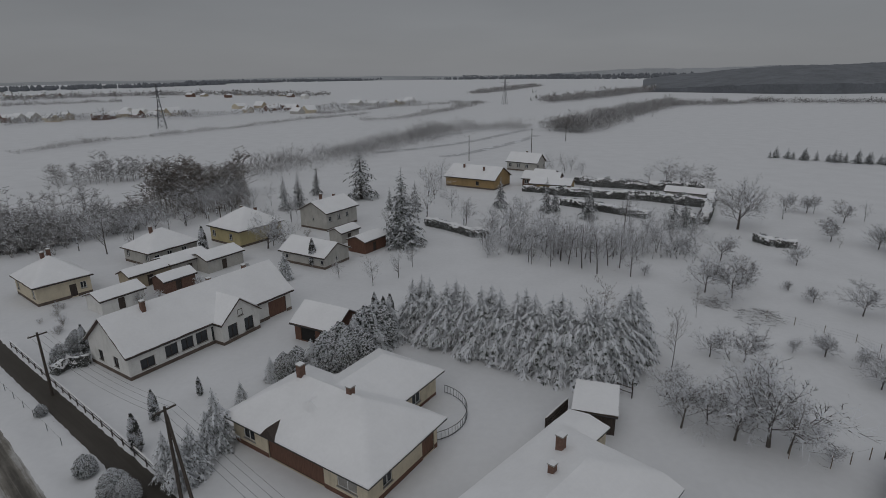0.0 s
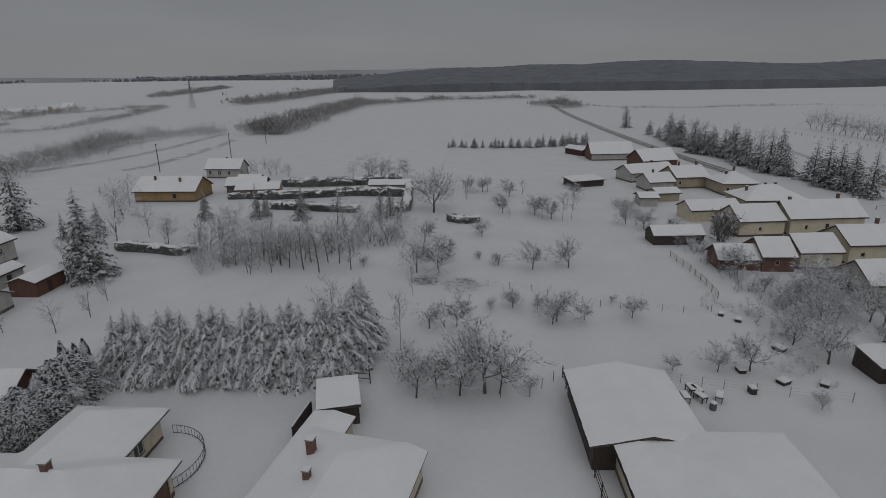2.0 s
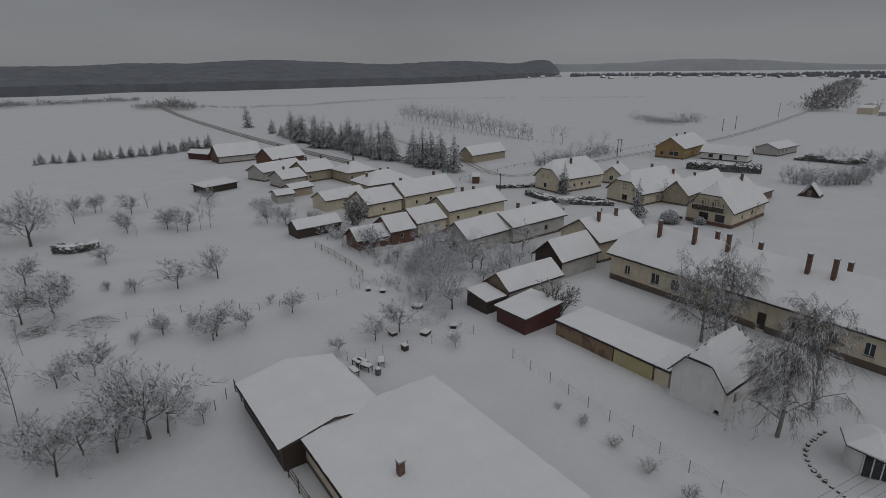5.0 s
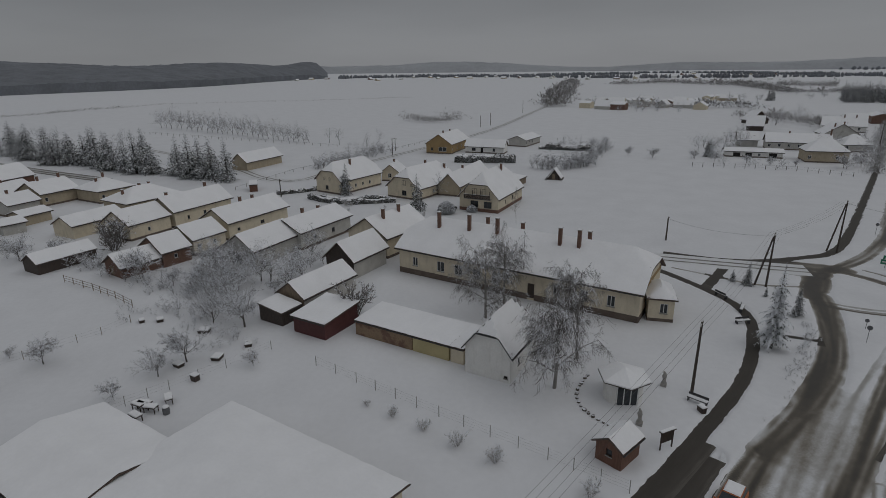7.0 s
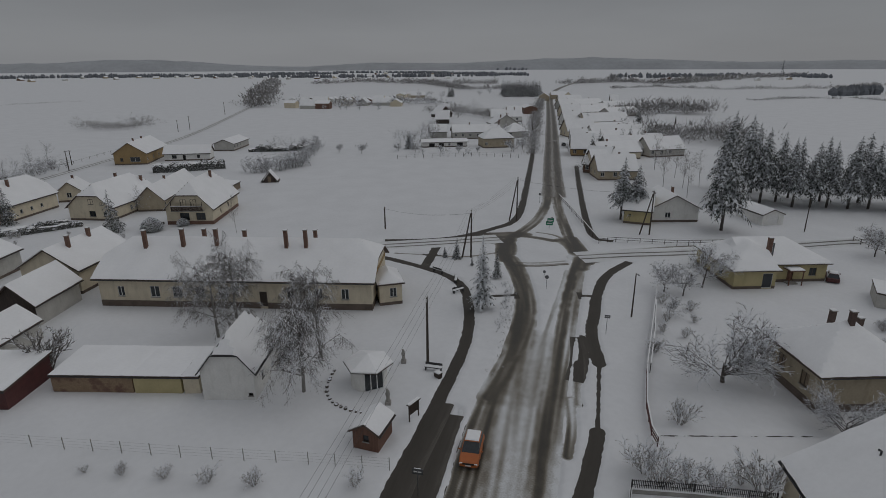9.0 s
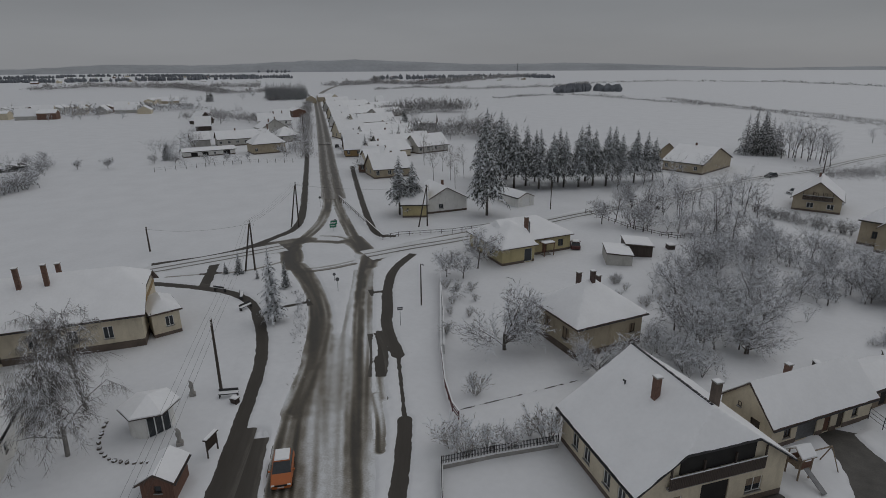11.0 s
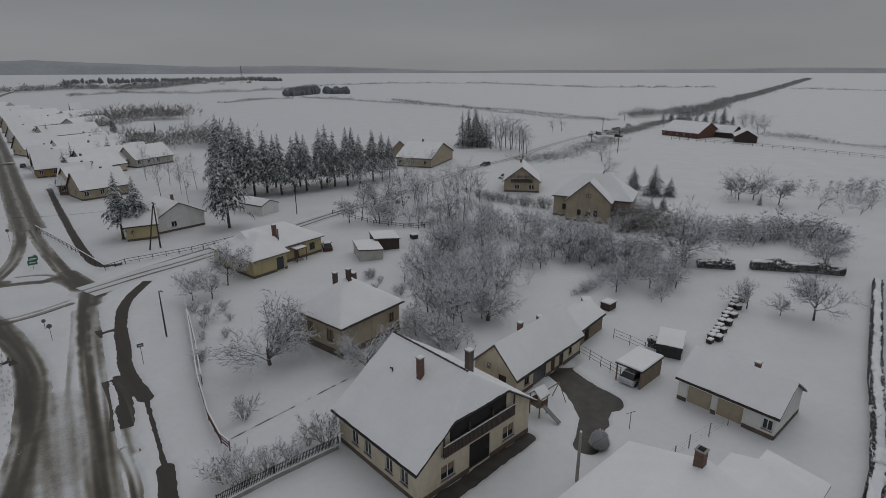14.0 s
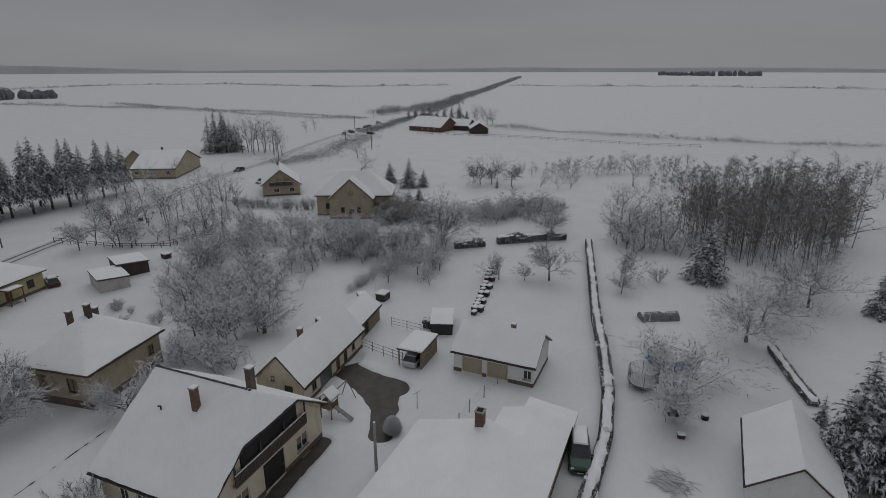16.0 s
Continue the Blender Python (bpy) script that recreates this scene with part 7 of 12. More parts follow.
house("wood_barn", "weathered barn with snowy roof", "barn", 77.2, 19.6, -30.6, 11.6, 5.8, 2.4, 4.5, "gable", "grey_wall", gable_wall="wood", plinth=None, over=0.25, left=[("door", 2.6, 0.1, 1.6, 1.9, "dark_wood", "dark")])
house("lean_to", "low dark lean-to against a barn gable", "shed", 70.2, 23.3, -30.6, 3.9, 4.6, 1.9, 2.5, "mono", "dark_wood", plinth=None, over=0.15)
house("red_shed", "dark red shed with thick snow on its flat roof", "shed", 67.6, 16.4, -120.0, 6.0, 7.2, 2.3, 2.9, "mono", "red_paint", plinth=None, over=0.3)
house("wooden_hut", "small brown wooden hut with snow on its roof", "hut", 41.0, -14.9, -47.0, 3.6, 3.0, 1.9, 2.8, "gable", "brown_wall", plinth=None, over=0.25, left=[("window", 1.3, 0.9, 0.6, 0.7, "dark_wood", "glass")])


# ---- the row of long farmhouses ----
house("brick_shed", "small brick shed with a snowy gable roof", "shed", 90.2, 54.5, -33.3, 8.0, 6.3, 1.9, 3.9, "gable", "brick_wall", plinth=None, left=[("door", 2.0, 0.05, 1.4, 1.7, "dark_wood", "wood")])
house("brick_barn", "brick barn under a thick snow roof", "barn", 95.4, 51.6, -32.4, 6.0, 8.0, 2.6, 5.1, "gable", "brick_wall", front=windows(5, 1, 1.2, 0.7, 0.8), plinth=None, over=0.3)
house("farmhouse", "cream farm wing between a barn and a house", "house", 102.4, 48.7, -28.4, 7.9, 8.0, 3, 5.4, "gable", "cream_wall", front=windows(6, 2, 1.2, 0.8, 0.9), over=0.3)
house("farmhouse", "cream farmhouse with two chimneys and snowy roof", "house", 116.2, 43.8, -28.1, 17.5, 9.0, 3.6, 6.2, "gable", "cream_wall", front=[("window", 2.5, 1.6, 0.7, 0.6, "dark_wood"), ("window", 9.0, 1.6, 1.1, 0.7, "dark_wood")], chimneys=[(-1.0, 0.2, 1.2), (2.5, 0.3, 1.0)])
house("grey_barn", "long grey barn with a dark gable and snow roof", "barn", 97.7, 34.5, -25.7, 12.3, 8.0, 2.9, 5.6, "gable", "grey_wall", left=[("door", 3.0, 0.1, 2.6, 2.2, "dark_wood", "dark")], plinth=None, over=0.3)
house("grey_house", "long grey house adjoining a barn, snow on the roof", "house", 109.0, 27.9, -28.7, 16.0, 9.0, 3.4, 5.6, "gable", "grey_wall", front=[("window", 4.0, 1.3, 0.9, 0.9, "dark_wood"), ("window", 9.5, 1.3, 0.9, 0.9, "dark_wood")], chimneys=[(-2.0, 0.3, 1.2), (3.0, 0.6, 0.8)])
house("farmhouse", "cream farmhouse with chimneys in the snowy row", "house", 125.5, 59.7, -26.4, 16.8, 9.0, 3.6, 6.6, "gable", "cream_wall", front=[("window", 3.5, 1.4, 0.6, 0.8, "dark_wood"), ("window", 8.0, 1.4, 0.8, 1.0, "dark_wood")], chimneys=[(4.5, 0.2, 1.3), (-6.0, 0.3, 0.9)])
house("farmhouse", "long cream farm wing under snow", "house", 113.3, 66.2, -25.4, 10.3, 9.0, 3.2, 5.9, "gable", "cream_wall", front=windows(9, 1, 1.2, 0.7, 0.8), over=0.3)
house("farmhouse", "low farm wing with pale wall under snow", "barn", 115.9, 77.9, -24.2, 12.5, 7.0, 2.6, 4.4, "gable", "cream_wall", plinth=None, over=0.3)
house("long_shed", "long low dark shed with snow on its roof", "shed", 93.4, 69.5, -28.7, 10.4, 5.0, 1.9, 3.4, "gable", "dark_wood", plinth=None, over=0.2)
house("hip_farmhouse", "farmhouse with a hipped snowy roof and chimney", "house", 135.3, 76.2, -30.2, 15.4, 11.0, 3.2, 6.0, "hip", "beige_wall", chimneys=[(-5, 0, 1.2), (0, 1, 0.9), (2.5, 1, 0.9)])
house("farmhouse", "cream farmhouse with chimneys in the row", "house", 147.4, 93.1, -28.1, 10.5, 11.0, 3.2, 5.9, "hip", "beige_wall", chimneys=[(0, 0, 1.3), (-2, 0, 1.0)], front=windows(10, 2, 1.2, 0.8, 1.0))
house("farmhouse", "farmhouse with chimneys and snowy roof", "house", 144.4, 106.7, -23.6, 10.5, 11.0, 3.2, 5.9, "gable", "beige_wall", chimneys=[(-2, 0, 1.2), (3.5, 0, 1.3)], front=windows(11, 2, 1.2, 0.8, 1.0))
house("farmhouse", "low grey farm wing under snow", "house", 132.4, 107.0, -22.0, 8.2, 9.0, 2.8, 4.9, "gable", "grey_wall", chimneys=[(-1, 0, 0.9)])
house("farm_shed", "low farm shed under snow in the row", "shed", 123.4, 96.6, -20.6, 7.1, 6.0, 2.2, 3.2, "gable", "beige_wall", plinth=None)
house("farm_shed", "low farm shed under snow in the row", "shed", 114.9, 95.1, -32.3, 5.2, 6.0, 2.2, 3.2, "gable", "grey_wall", plinth=None)
house("big_barn", "big brown barn with a broad snowy roof", "barn", 161.0, 132.5, -15.2, 14.2, 11.0, 3.4, 6.9, "gable", "brown_wall", chimneys=[(0, 0.5, 1.0)], plinth=None)
house("link_house", "house with two chimneys joined to the school", "house", 102.9, 11.4, -34.9, 13.1, 10.5, 3.8, 7.0, "gable", "cream_wall", chimneys=[(-2.8, -1.2, 1.9), (2.2, -0.8, 1.5)], left=[("window", 5.0, 1.2, 0.9, 1.2)])


# ---- houses across the street ----
house("white_house", "cream house with half-hipped attic gable and snowy roof", "house", 158.6, 28.3, -33.5, 17.9, 10.3, 3.6, 8.4, "half", "cream_wall", left=[("window", 4.0, 1.0, 1.1, 1.2, "dark_wood"), ("window", 3.2, 3.8, 0.6, 0.7, "dark_wood"), ("window", 5.2, 3.8, 0.6, 0.7, "dark_wood")], front=windows(15, 4, 1.3, 0.8, 0.9, margin=3), back=windows(11, 3), chimneys=[(-1.0, -1.4, 1.6), (-4.0, 1.2, 1.2)], hip=1.0)
house("gable_cottage", "cream house with half-hipped gable and attic windows", "house", 151.6, 6.8, -34.0, 18.8, 11.2, 2.9, 7.9, "half", "cream_wall", left=[("window", 5.6, 0.9, 1.5, 1.3, "dark_wood"), ("window", 8.6, 0.9, 0.8, 1.1, "dark_wood"), ("window", 5.6, 3.7, 1.2, 1.2, "dark_wood"), ("window", 8.2, 3.6, 0.9, 0.6, "dark_wood", "dark")], front=windows(14, 3, 1.0, 0.9, 1.0), back=windows(12, 3), chimneys=[(2.5, 0.8, 1.5), (7.5, -2.2, 1.3)])
gabled_home = house("balcony_house", "house with dark wooden balcony in its gable", "house", 136.9, -11.3, -27.0, 17.7, 10.9, 3.3, 9.2, "half", "cream_wall", left=[("window", 3.9, 1.0, 2.0, 1.6, "dark_wood"), ("window", 7.4, 1.0, 2.0, 1.6, "dark_wood"), ("window", 3.9, 3.9, 1.3, 1.7, "dark_wood"), ("window", 6.1, 3.9, 1.3, 1.7, "dark_wood")], front=[("window", 5.0, 1.4, 0.6, 0.9, "dark_wood"), ("window", 10.0, 1.6, 0.9, 1.0, "dark_wood")], back=windows(10, 3, 1.1, 0.8, 0.8), chimneys=[(3.6, -0.9, 1.6)], plinth="brick_wall", plinth_h=0.8)
balcony(gabled_home, -8.38, -3.4, 3.4, 3.3, 1.1)
house("small_house", "small cream house with snowy gable", "house", 172.5, 16.8, -8.8, 9.6, 6.2, 2.6, 5.1, "gable", "cream_wall", left=windows(5, 1), chimneys=[(1, 0, 0.9)])
house("outbuilding", "long snowy outbuilding behind the houses", "barn", 157.8, -5.2, -23.5, 25.1, 7.0, 2.6, 6.0, "gable", "beige_wall", front=windows(12, 2, 1.2, 0.8, 0.8), chimneys=[(-2, 0, 0.8)])
house("village_house", "brown house with dark gable porch in snow", "house", 234.8, -0.6, -20.5, 22.9, 11.7, 3.8, 7.7, "gable", "ochre_wall", left=[("window", 7.0, 1.0, 3.4, 1.7), ("window", 2.5, 1.2, 1.0, 1.2, "dark_wood")], front=windows(20, 4, 1.4, 1.0, 1.1), chimneys=[(2, 0, 0.8), (-6, 0, 1.0)])
house("village_house", "long low white house in snow", "house", 227.2, -16.2, -110.5, 16.9, 7.0, 2.5, 5.3, "gable", "white_wall", front=[("window", 3.5, 0.9, 1.6, 1.2, "dark_wood"), ("door", 7.0, 0.1, 1.0, 2.0, "dark_wood", "dark"), ("window", 12.0, 0.9, 1.0, 1.2, "dark_wood")])
house("farmhouse", "grey farm building at the end of the row", "barn", 142.9, 119.7, -12.7, 16.7, 9.0, 2.8, 5.0, "gable", "grey_wall", chimneys=[(2, 0, 0.8)])
house("farmhouse", "low house with snowy roof by the road", "house", 165.2, 156.9, -27.6, 17.0, 9.7, 2.5, 6.6, "gable", "grey_wall", gable_wall="brown_wall")
house("low_sheds", "low dark sheds under snow", "shed", 119.6, 122.8, -13.1, 11.2, 6.8, 1.9, 2.4, "mono", "dark_wood", plinth=None)
house("field_barn", "lone pale barn beside the far road", "barn", 198.6, 68.2, -23.0, 19.2, 7.5, 2.7, 5.7, "gable", "beige_wall", plinth=None)
house("brick_hut", "small brown hut beside the far road", "hut", 156.8, 55.9, -72.2, 2.3, 5.3, 2, 2.4, "mono", "brown_wall", plinth=None, over=0.1)
house("red_shed", "small red shed by the tree nursery", "shed", 163.6, 172.6, -93.6, 11.8, 5.0, 2.3, 3.6, "gable", "red_paint", plinth=None)
house("village_house", "distant low house in snow", "house", 251.0, -35.0, -30.0, 18.0, 9.0, 2.8, 4.6, "gable", "grey_wall", front=windows(9, 3))
house("long_low_house", "long low house at the field edge", "house", 209.5, -115.2, -110.5, 20.1, 5.9, 2.1, 3.2, "gable", "white_wall", front=[("door", 4.0, 0.1, 2.4, 1.6, "dark_wood", "dark"), ("door", 8.0, 0.1, 2.2, 1.6, "dark_wood", "dark"), ("window", 11.5, 0.7, 0.9, 0.9), ("door", 16.0, 0.1, 2.6, 1.7, "dark_wood", "dark")])
house("field_house", "house with snowy hipped roof at the field edge", "house", 198.3, -134.2, -107.7, 13.9, 10.0, 3.9, 7.8, "hip", "beige_wall", front=windows(11, 2, 1.2, 1.1, 1.2), chimneys=[(0, 1, 0.8)])
house("long_house", "long grey house behind the field fence", "house", 228.0, -142.5, -112.0, 23.5, 9.0, 3.0, 6.3, "gable", "grey_wall", front=windows(20, 6, 1.2, 1.1, 1.1), chimneys=[(11.2, -0.5, 2.4), (-3, 0, 0.9)])
house("farm_wing", "grey farm wing with snow roof beside a long house", "barn", 240.0, -128.5, -111.0, 8.5, 9.0, 2.7, 6.0, "gable", "grey_wall", plinth=None)
house("field_house", "small house with snowy hipped roof near the road", "house", 222.0, -161.0, -100.0, 11.0, 9.7, 2.8, 6.5, "hip", "grey_wall", front=windows(9, 2))
house("gable_house", "broad grey gabled house with bare render", "house", 256.0, -177.5, -14.7, 12.0, 15.0, 2.9, 7.6, "gable", "grey_wall", left=[("window", 7.0, 3.6, 0.9, 1.0, "dark_wood")], chimneys=[(-3.5, 2.5, 1.6), (-2, -1.5, 1.6)])
house("village_house", "white house with broad snow roof behind a gabled house", "house", 289.4, -202.9, -118.0, 19.6, 10.3, 2.9, 7.3, "gable", "white_wall", front=windows(17, 4), chimneys=[(0, -0.5, 1.5), (5, -0.5, 1.5)])
house("timber_barn", "dark timber barn with steep snowy roof", "barn", 335.0, -182.4, 8.4, 9.0, 12.3, 2.0, 7.3, "gable", "dark_wood", plinth=None)


# ---- houses along the far road ----
house("village_house", "village house with thick snow on its roof", "house", 132.6, -130.5, -151.1, 8.2, 11.0, 2.7, 8.0, "gable", "brick_wall", left=windows(7, 2), front=windows(10, 3), chimneys=[(1.5, 0.5, 0.9)], group="houses along the far road")
house("village_house", "village house with thick snow on its roof", "house", 162.8, -150.4, -127.9, 9.4, 11.0, 2.7, 8.0, "gable", "ochre_wall", left=windows(7, 2), front=windows(10, 3), chimneys=[(1.5, 0.5, 0.9)], group="houses along the far road")
house("village_house", "village house with thick snow on its roof", "house", 178.8, -162.7, -128.1, 7.6, 11.0, 2.7, 7.6, "gable", "white_wall", left=windows(7, 2), front=windows(10, 3), chimneys=[(1.5, 0.5, 0.9)], group="houses along the far road")
house("village_house", "village house with thick snow on its roof", "house", 208.9, -189.3, -108.7, 14.7, 11.0, 2.7, 8.2, "gable", "cream_wall", left=windows(7, 2), front=windows(10, 3), chimneys=[(1.5, 0.5, 0.9)], group="houses along the far road")
house("village_house", "village house with thick snow on its roof", "house", 250.0, -220.1, -109.7, 10.5, 11.0, 2.7, 7.8, "gable", "white_wall", left=windows(7, 2), front=windows(10, 3), chimneys=[(1.5, 0.5, 0.9)], group="houses along the far road")
house("village_house", "village house with thick snow on its roof", "house", 292.8, -257.0, -109.6, 13.9, 11.0, 2.7, 8.0, "gable", "cream_wall", left=windows(7, 2), front=windows(10, 3), chimneys=[(1.5, 0.5, 0.9)], group="houses along the far road")
house("village_house", "village house with thick snow on its roof", "house", 344.4, -297.7, -102.9, 14.1, 11.0, 2.7, 8.0, "gable", "grey_wall", left=windows(7, 2), front=windows(10, 3), chimneys=[(1.5, 0.5, 0.9)], group="houses along the far road")
house("village_house", "village house with thick snow on its roof", "house", 386.5, -337.8, -108.5, 21.7, 11.0, 2.7, 8.0, "gable", "cream_wall", left=windows(7, 2), front=windows(10, 3), chimneys=[(1.5, 0.5, 0.9)], group="houses along the far road")
house("village_house", "village house with thick snow on its roof", "house", 123.2, -127.2, -118.5, 12.6, 11.0, 2.7, 7.0, "gable", "beige_wall", left=windows(7, 2), front=windows(10, 3), chimneys=[(1.5, 0.5, 0.9)], group="houses along the far road")
house("village_house", "village house with thick snow on its roof", "house", 154.6, -165.7, -110.1, 20.6, 11.0, 2.7, 7.2, "gable", "white_wall", left=windows(7, 2), front=windows(10, 3), chimneys=[(1.5, 0.5, 0.9)], group="houses along the far road")
house("village_house", "village house with thick snow on its roof", "house", 186.4, -191.5, -108.5, 26.0, 11.0, 2.7, 7.2, "gable", "white_wall", left=windows(7, 2), front=windows(10, 3), chimneys=[(1.5, 0.5, 0.9)], group="houses along the far road")
house("village_house", "village house with thick snow on its roof", "house", 238.3, -234.5, -106.7, 27.3, 11.0, 2.7, 7.2, "gable", "cream_wall", left=windows(7, 2), front=windows(10, 3), chimneys=[(1.5, 0.5, 0.9)], group="houses along the far road")
house("village_house", "village house with thick snow on its roof", "house", 301.4, -289.9, -106.4, 27.3, 11.0, 2.7, 7.0, "gable", "white_wall", left=windows(7, 2), front=windows(10, 3), chimneys=[(1.5, 0.5, 0.9)], group="houses along the far road")
house("village_house", "village house with thick snow on its roof", "house", 147.0, -175.1, -104.4, 15.8, 11.0, 2.7, 7.0, "gable", "grey_wall", left=windows(7, 2), front=windows(10, 3), chimneys=[(1.5, 0.5, 0.9)], group="houses along the far road")
for i, (x, y, h) in enumerate([(279.1, -263.9, 5.2), (296.3, -271.4, 5), (220.4, -253.5, 5.4), (254.2, -244.3, 4.1), (132.8, -125.4, 6.9), (131.4, -154.9, 4.2), (163, -159.2, 6.3), (171.4, -153.6, 6.2), (244.8, -255.9, 5.1), (158.2, -189.7, 4.5), (153.5, -187.4, 6.8), (164.8, -196.3, 5), (183.2, -198.9, 4.2), (142.2, -138.9, 3.8), (170, -150.2, 4.8), (179.3, -190.3, 4.9), (241.2, -243.5, 5.6), (208.5, -200.3, 6.2), (172.3, -168.9, 6.9), (302.3, -271.5, 4.3), (152.1, -175.9, 4.5), (252, -247, 5.1)]):
    plant("tangle%d" % (i % 4), x, y, h)
for i, (x, y, h) in enumerate([(190.4, -200.4, 10.4), (158.8, -233.4, 9.9), (248, -257.7, 10.2), (199.8, -274.1, 10.1), (161.2, -210.2, 8.1), (215.8, -239.3, 7.7), (269.3, -282.9, 9.7), (233.6, -275.7, 7.2), (284.4, -316.9, 7.2), (189.5, -208.9, 7.6), (215.2, -226.1, 8.1), (167.8, -211.6, 8.5), (218, -246.4, 7.2), (236.1, -284.5, 10.1), (186.7, -261.8, 6.9), (245.9, -278.6, 7.7), (168.9, -190.9, 7.7), (169, -178.8, 9.1), (167.2, -240.9, 9.5), (189.9, -257.8, 7.2)]):
    plant("tall%d" % (i % 3), x, y, h)
for i, (x, y, h) in enumerate([(158.5, -155.1, 10.3), (155.3, -171.8, 9.3), (175.4, -202, 9), (207.9, -230.7, 10.4), (243.8, -269, 10), (152.8, -146.1, 9.5), (239.9, -224, 9.2), (161.5, -174.4, 10.4)]):
    plant("spruce%d" % (i % 3), x, y, h)
house("village_house", "village house crowded between snowy roofs", "house", 150.9, -155.3, -106.5, 17.1, 11.0, 2.6, 6.0, "gable", "cream_wall", left=windows(7, 2), front=windows(10, 2), chimneys=[(-3, 0.6, 1.2)], group="houses along the far road")
house("village_house", "village house crowded between snowy roofs", "house", 176.2, -179.4, -103.0, 24.3, 11.0, 2.6, 6.2, "gable", "white_wall", left=windows(7, 2), front=windows(10, 2), chimneys=[(2, 0.6, 1.2)], group="houses along the far road")
house("village_house", "village house crowded between snowy roofs", "house", 205.2, -205.5, -99.3, 26.7, 11.0, 2.6, 6.0, "gable", "beige_wall", left=windows(7, 2), front=windows(10, 2), chimneys=[(4, 0.6, 1.2)], group="houses along the far road")
house("village_house", "village house crowded between snowy roofs", "house", 244.0, -235.8, -92.0, 27.7, 11.0, 2.6, 6.4, "gable", "white_wall", left=windows(7, 2), front=windows(10, 2), chimneys=[(-1, 0.6, 1.2)], group="houses along the far road")
house("village_house", "village house crowded between snowy roofs", "house", 279.0, -288.4, -90.5, 26.8, 11.0, 2.6, 5.8, "gable", "grey_wall", left=windows(7, 2), front=windows(10, 2), chimneys=[(-3, 0.6, 1.2)], group="houses along the far road")
house("village_house", "village house crowded between snowy roofs", "house", 292.9, -275.0, -90.3, 27.4, 11.0, 2.6, 6.8, "gable", "cream_wall", left=windows(7, 2), front=windows(10, 2), chimneys=[(2, 0.6, 1.2)], group="houses along the far road")
house("village_house", "village house crowded between snowy roofs", "house", 352.5, -325.0, -94.8, 29.2, 11.0, 2.6, 6.8, "gable", "cream_wall", left=windows(7, 2), front=windows(10, 2), chimneys=[(4, 0.6, 1.2)], group="houses along the far road")
house("village_house", "village house crowded between snowy roofs", "house", 333.4, -336.9, -102.7, 19.3, 11.0, 2.6, 5.6, "gable", "white_wall", left=windows(7, 2), front=windows(10, 2), chimneys=[(-1, 0.6, 1.2)], group="houses along the far road")
house("village_house", "village house crowded between snowy roofs", "house", 169.5, -196.3, -107.8, 8.4, 11.0, 2.6, 4.6, "gable", "grey_wall", left=windows(7, 2), front=windows(10, 2), chimneys=[(-3, 0.6, 1.2)], group="houses along the far road")
house("village_house", "village house crowded between snowy roofs", "house", 130.2, -131.4, -111.2, 13.0, 11.0, 2.6, 7.4, "gable", "cream_wall", left=windows(7, 2), front=windows(10, 2), chimneys=[(2, 0.6, 1.2)], group="houses along the far road")
house("barn", "dark timber barn behind the orchard", "barn", 298.5, -163.2, -121.4, 8.7, 9.0, 2.4, 7.5, "gable", "dark_wood", plinth=None)
for i, (x, y, h) in enumerate([(206.2, -92.2, 4.1), (200, -96.8, 4), (194.8, -105.5, 3.4), (189.9, -111, 3.8), (187.4, -118.2, 3.1), (183.1, -131.6, 5), (185.9, -139.3, 5.5), (215.5, -70.3, 4.5), (208, -77.1, 4.4), (235.2, -61.9, 5.2), (245.1, -69.7, 4.7)]):
    plant("orchard%d" % (i % 3), x, y, h)
for i, (x, y, h) in enumerate([(268.3, -141.6, 7.7), (229.4, -103.7, 7.5), (236.4, -123.8, 7.7), (235.8, -108.4, 5.9), (240.6, -116.6, 4.8), (262.3, -130.8, 5.8), (237.5, -121.9, 4.8), (228.5, -109, 5.8), (474.6, -157.9, 8.5), (409.7, -166.9, 7.2), (422.9, -156.6, 8.2), (432.5, -130.4, 6), (428.3, -147.8, 6.9), (498.1, -221.2, 8.3), (530.3, -171, 6.8), (463.2, -163, 8.4), (464.2, -161.4, 7), (452.4, -192.8, 5.6), (430.7, -144, 6.5), (431.7, -176.4, 7.6), (533.2, -289.3, 8.1), (598.5, -394.4, 10.1), (559.4, -354.7, 8.2), (561.2, -286.7, 7.8), (653.1, -398, 6.5), (560.9, -287.3, 6.6), (586.8, -385.9, 8.6), (582.3, -320.4, 6.3), (580.3, -300.8, 7.4), (547.1, -268, 9.8)]):
    plant("tangle%d" % (i % 4), x, y, h)
for i, (x, y, h) in enumerate([(204, -154.3, 8), (231.2, -163.4, 6.1), (223.9, -157.6, 7), (223.3, -167.7, 7.4), (196.6, -141.2, 6), (260.4, -194.4, 5.4), (224.4, -161.3, 8.1), (246.8, -188.2, 6)]):
    plant("tangle%d" % (i % 4), x, y, h)
for i, (x, y, h) in enumerate([(210, -98.3, 7.6), (545.8, -310.2, 15.4), (547.5, -307.6, 11.9)]):
    plant("spruce%d" % (i % 3), x, y, h)
house("barn", "dark timber barn behind the far houses", "barn", 208.4, -250.5, -147.5, 9.8, 11.0, 2.4, 7.5, "gable", "dark_wood", plinth=None)
house("barn", "far timber barn in snow", "barn", 374.9, -379.7, -130.6, 7.7, 12.0, 2.4, 8.0, "gable", "dark_wood", plinth=None)
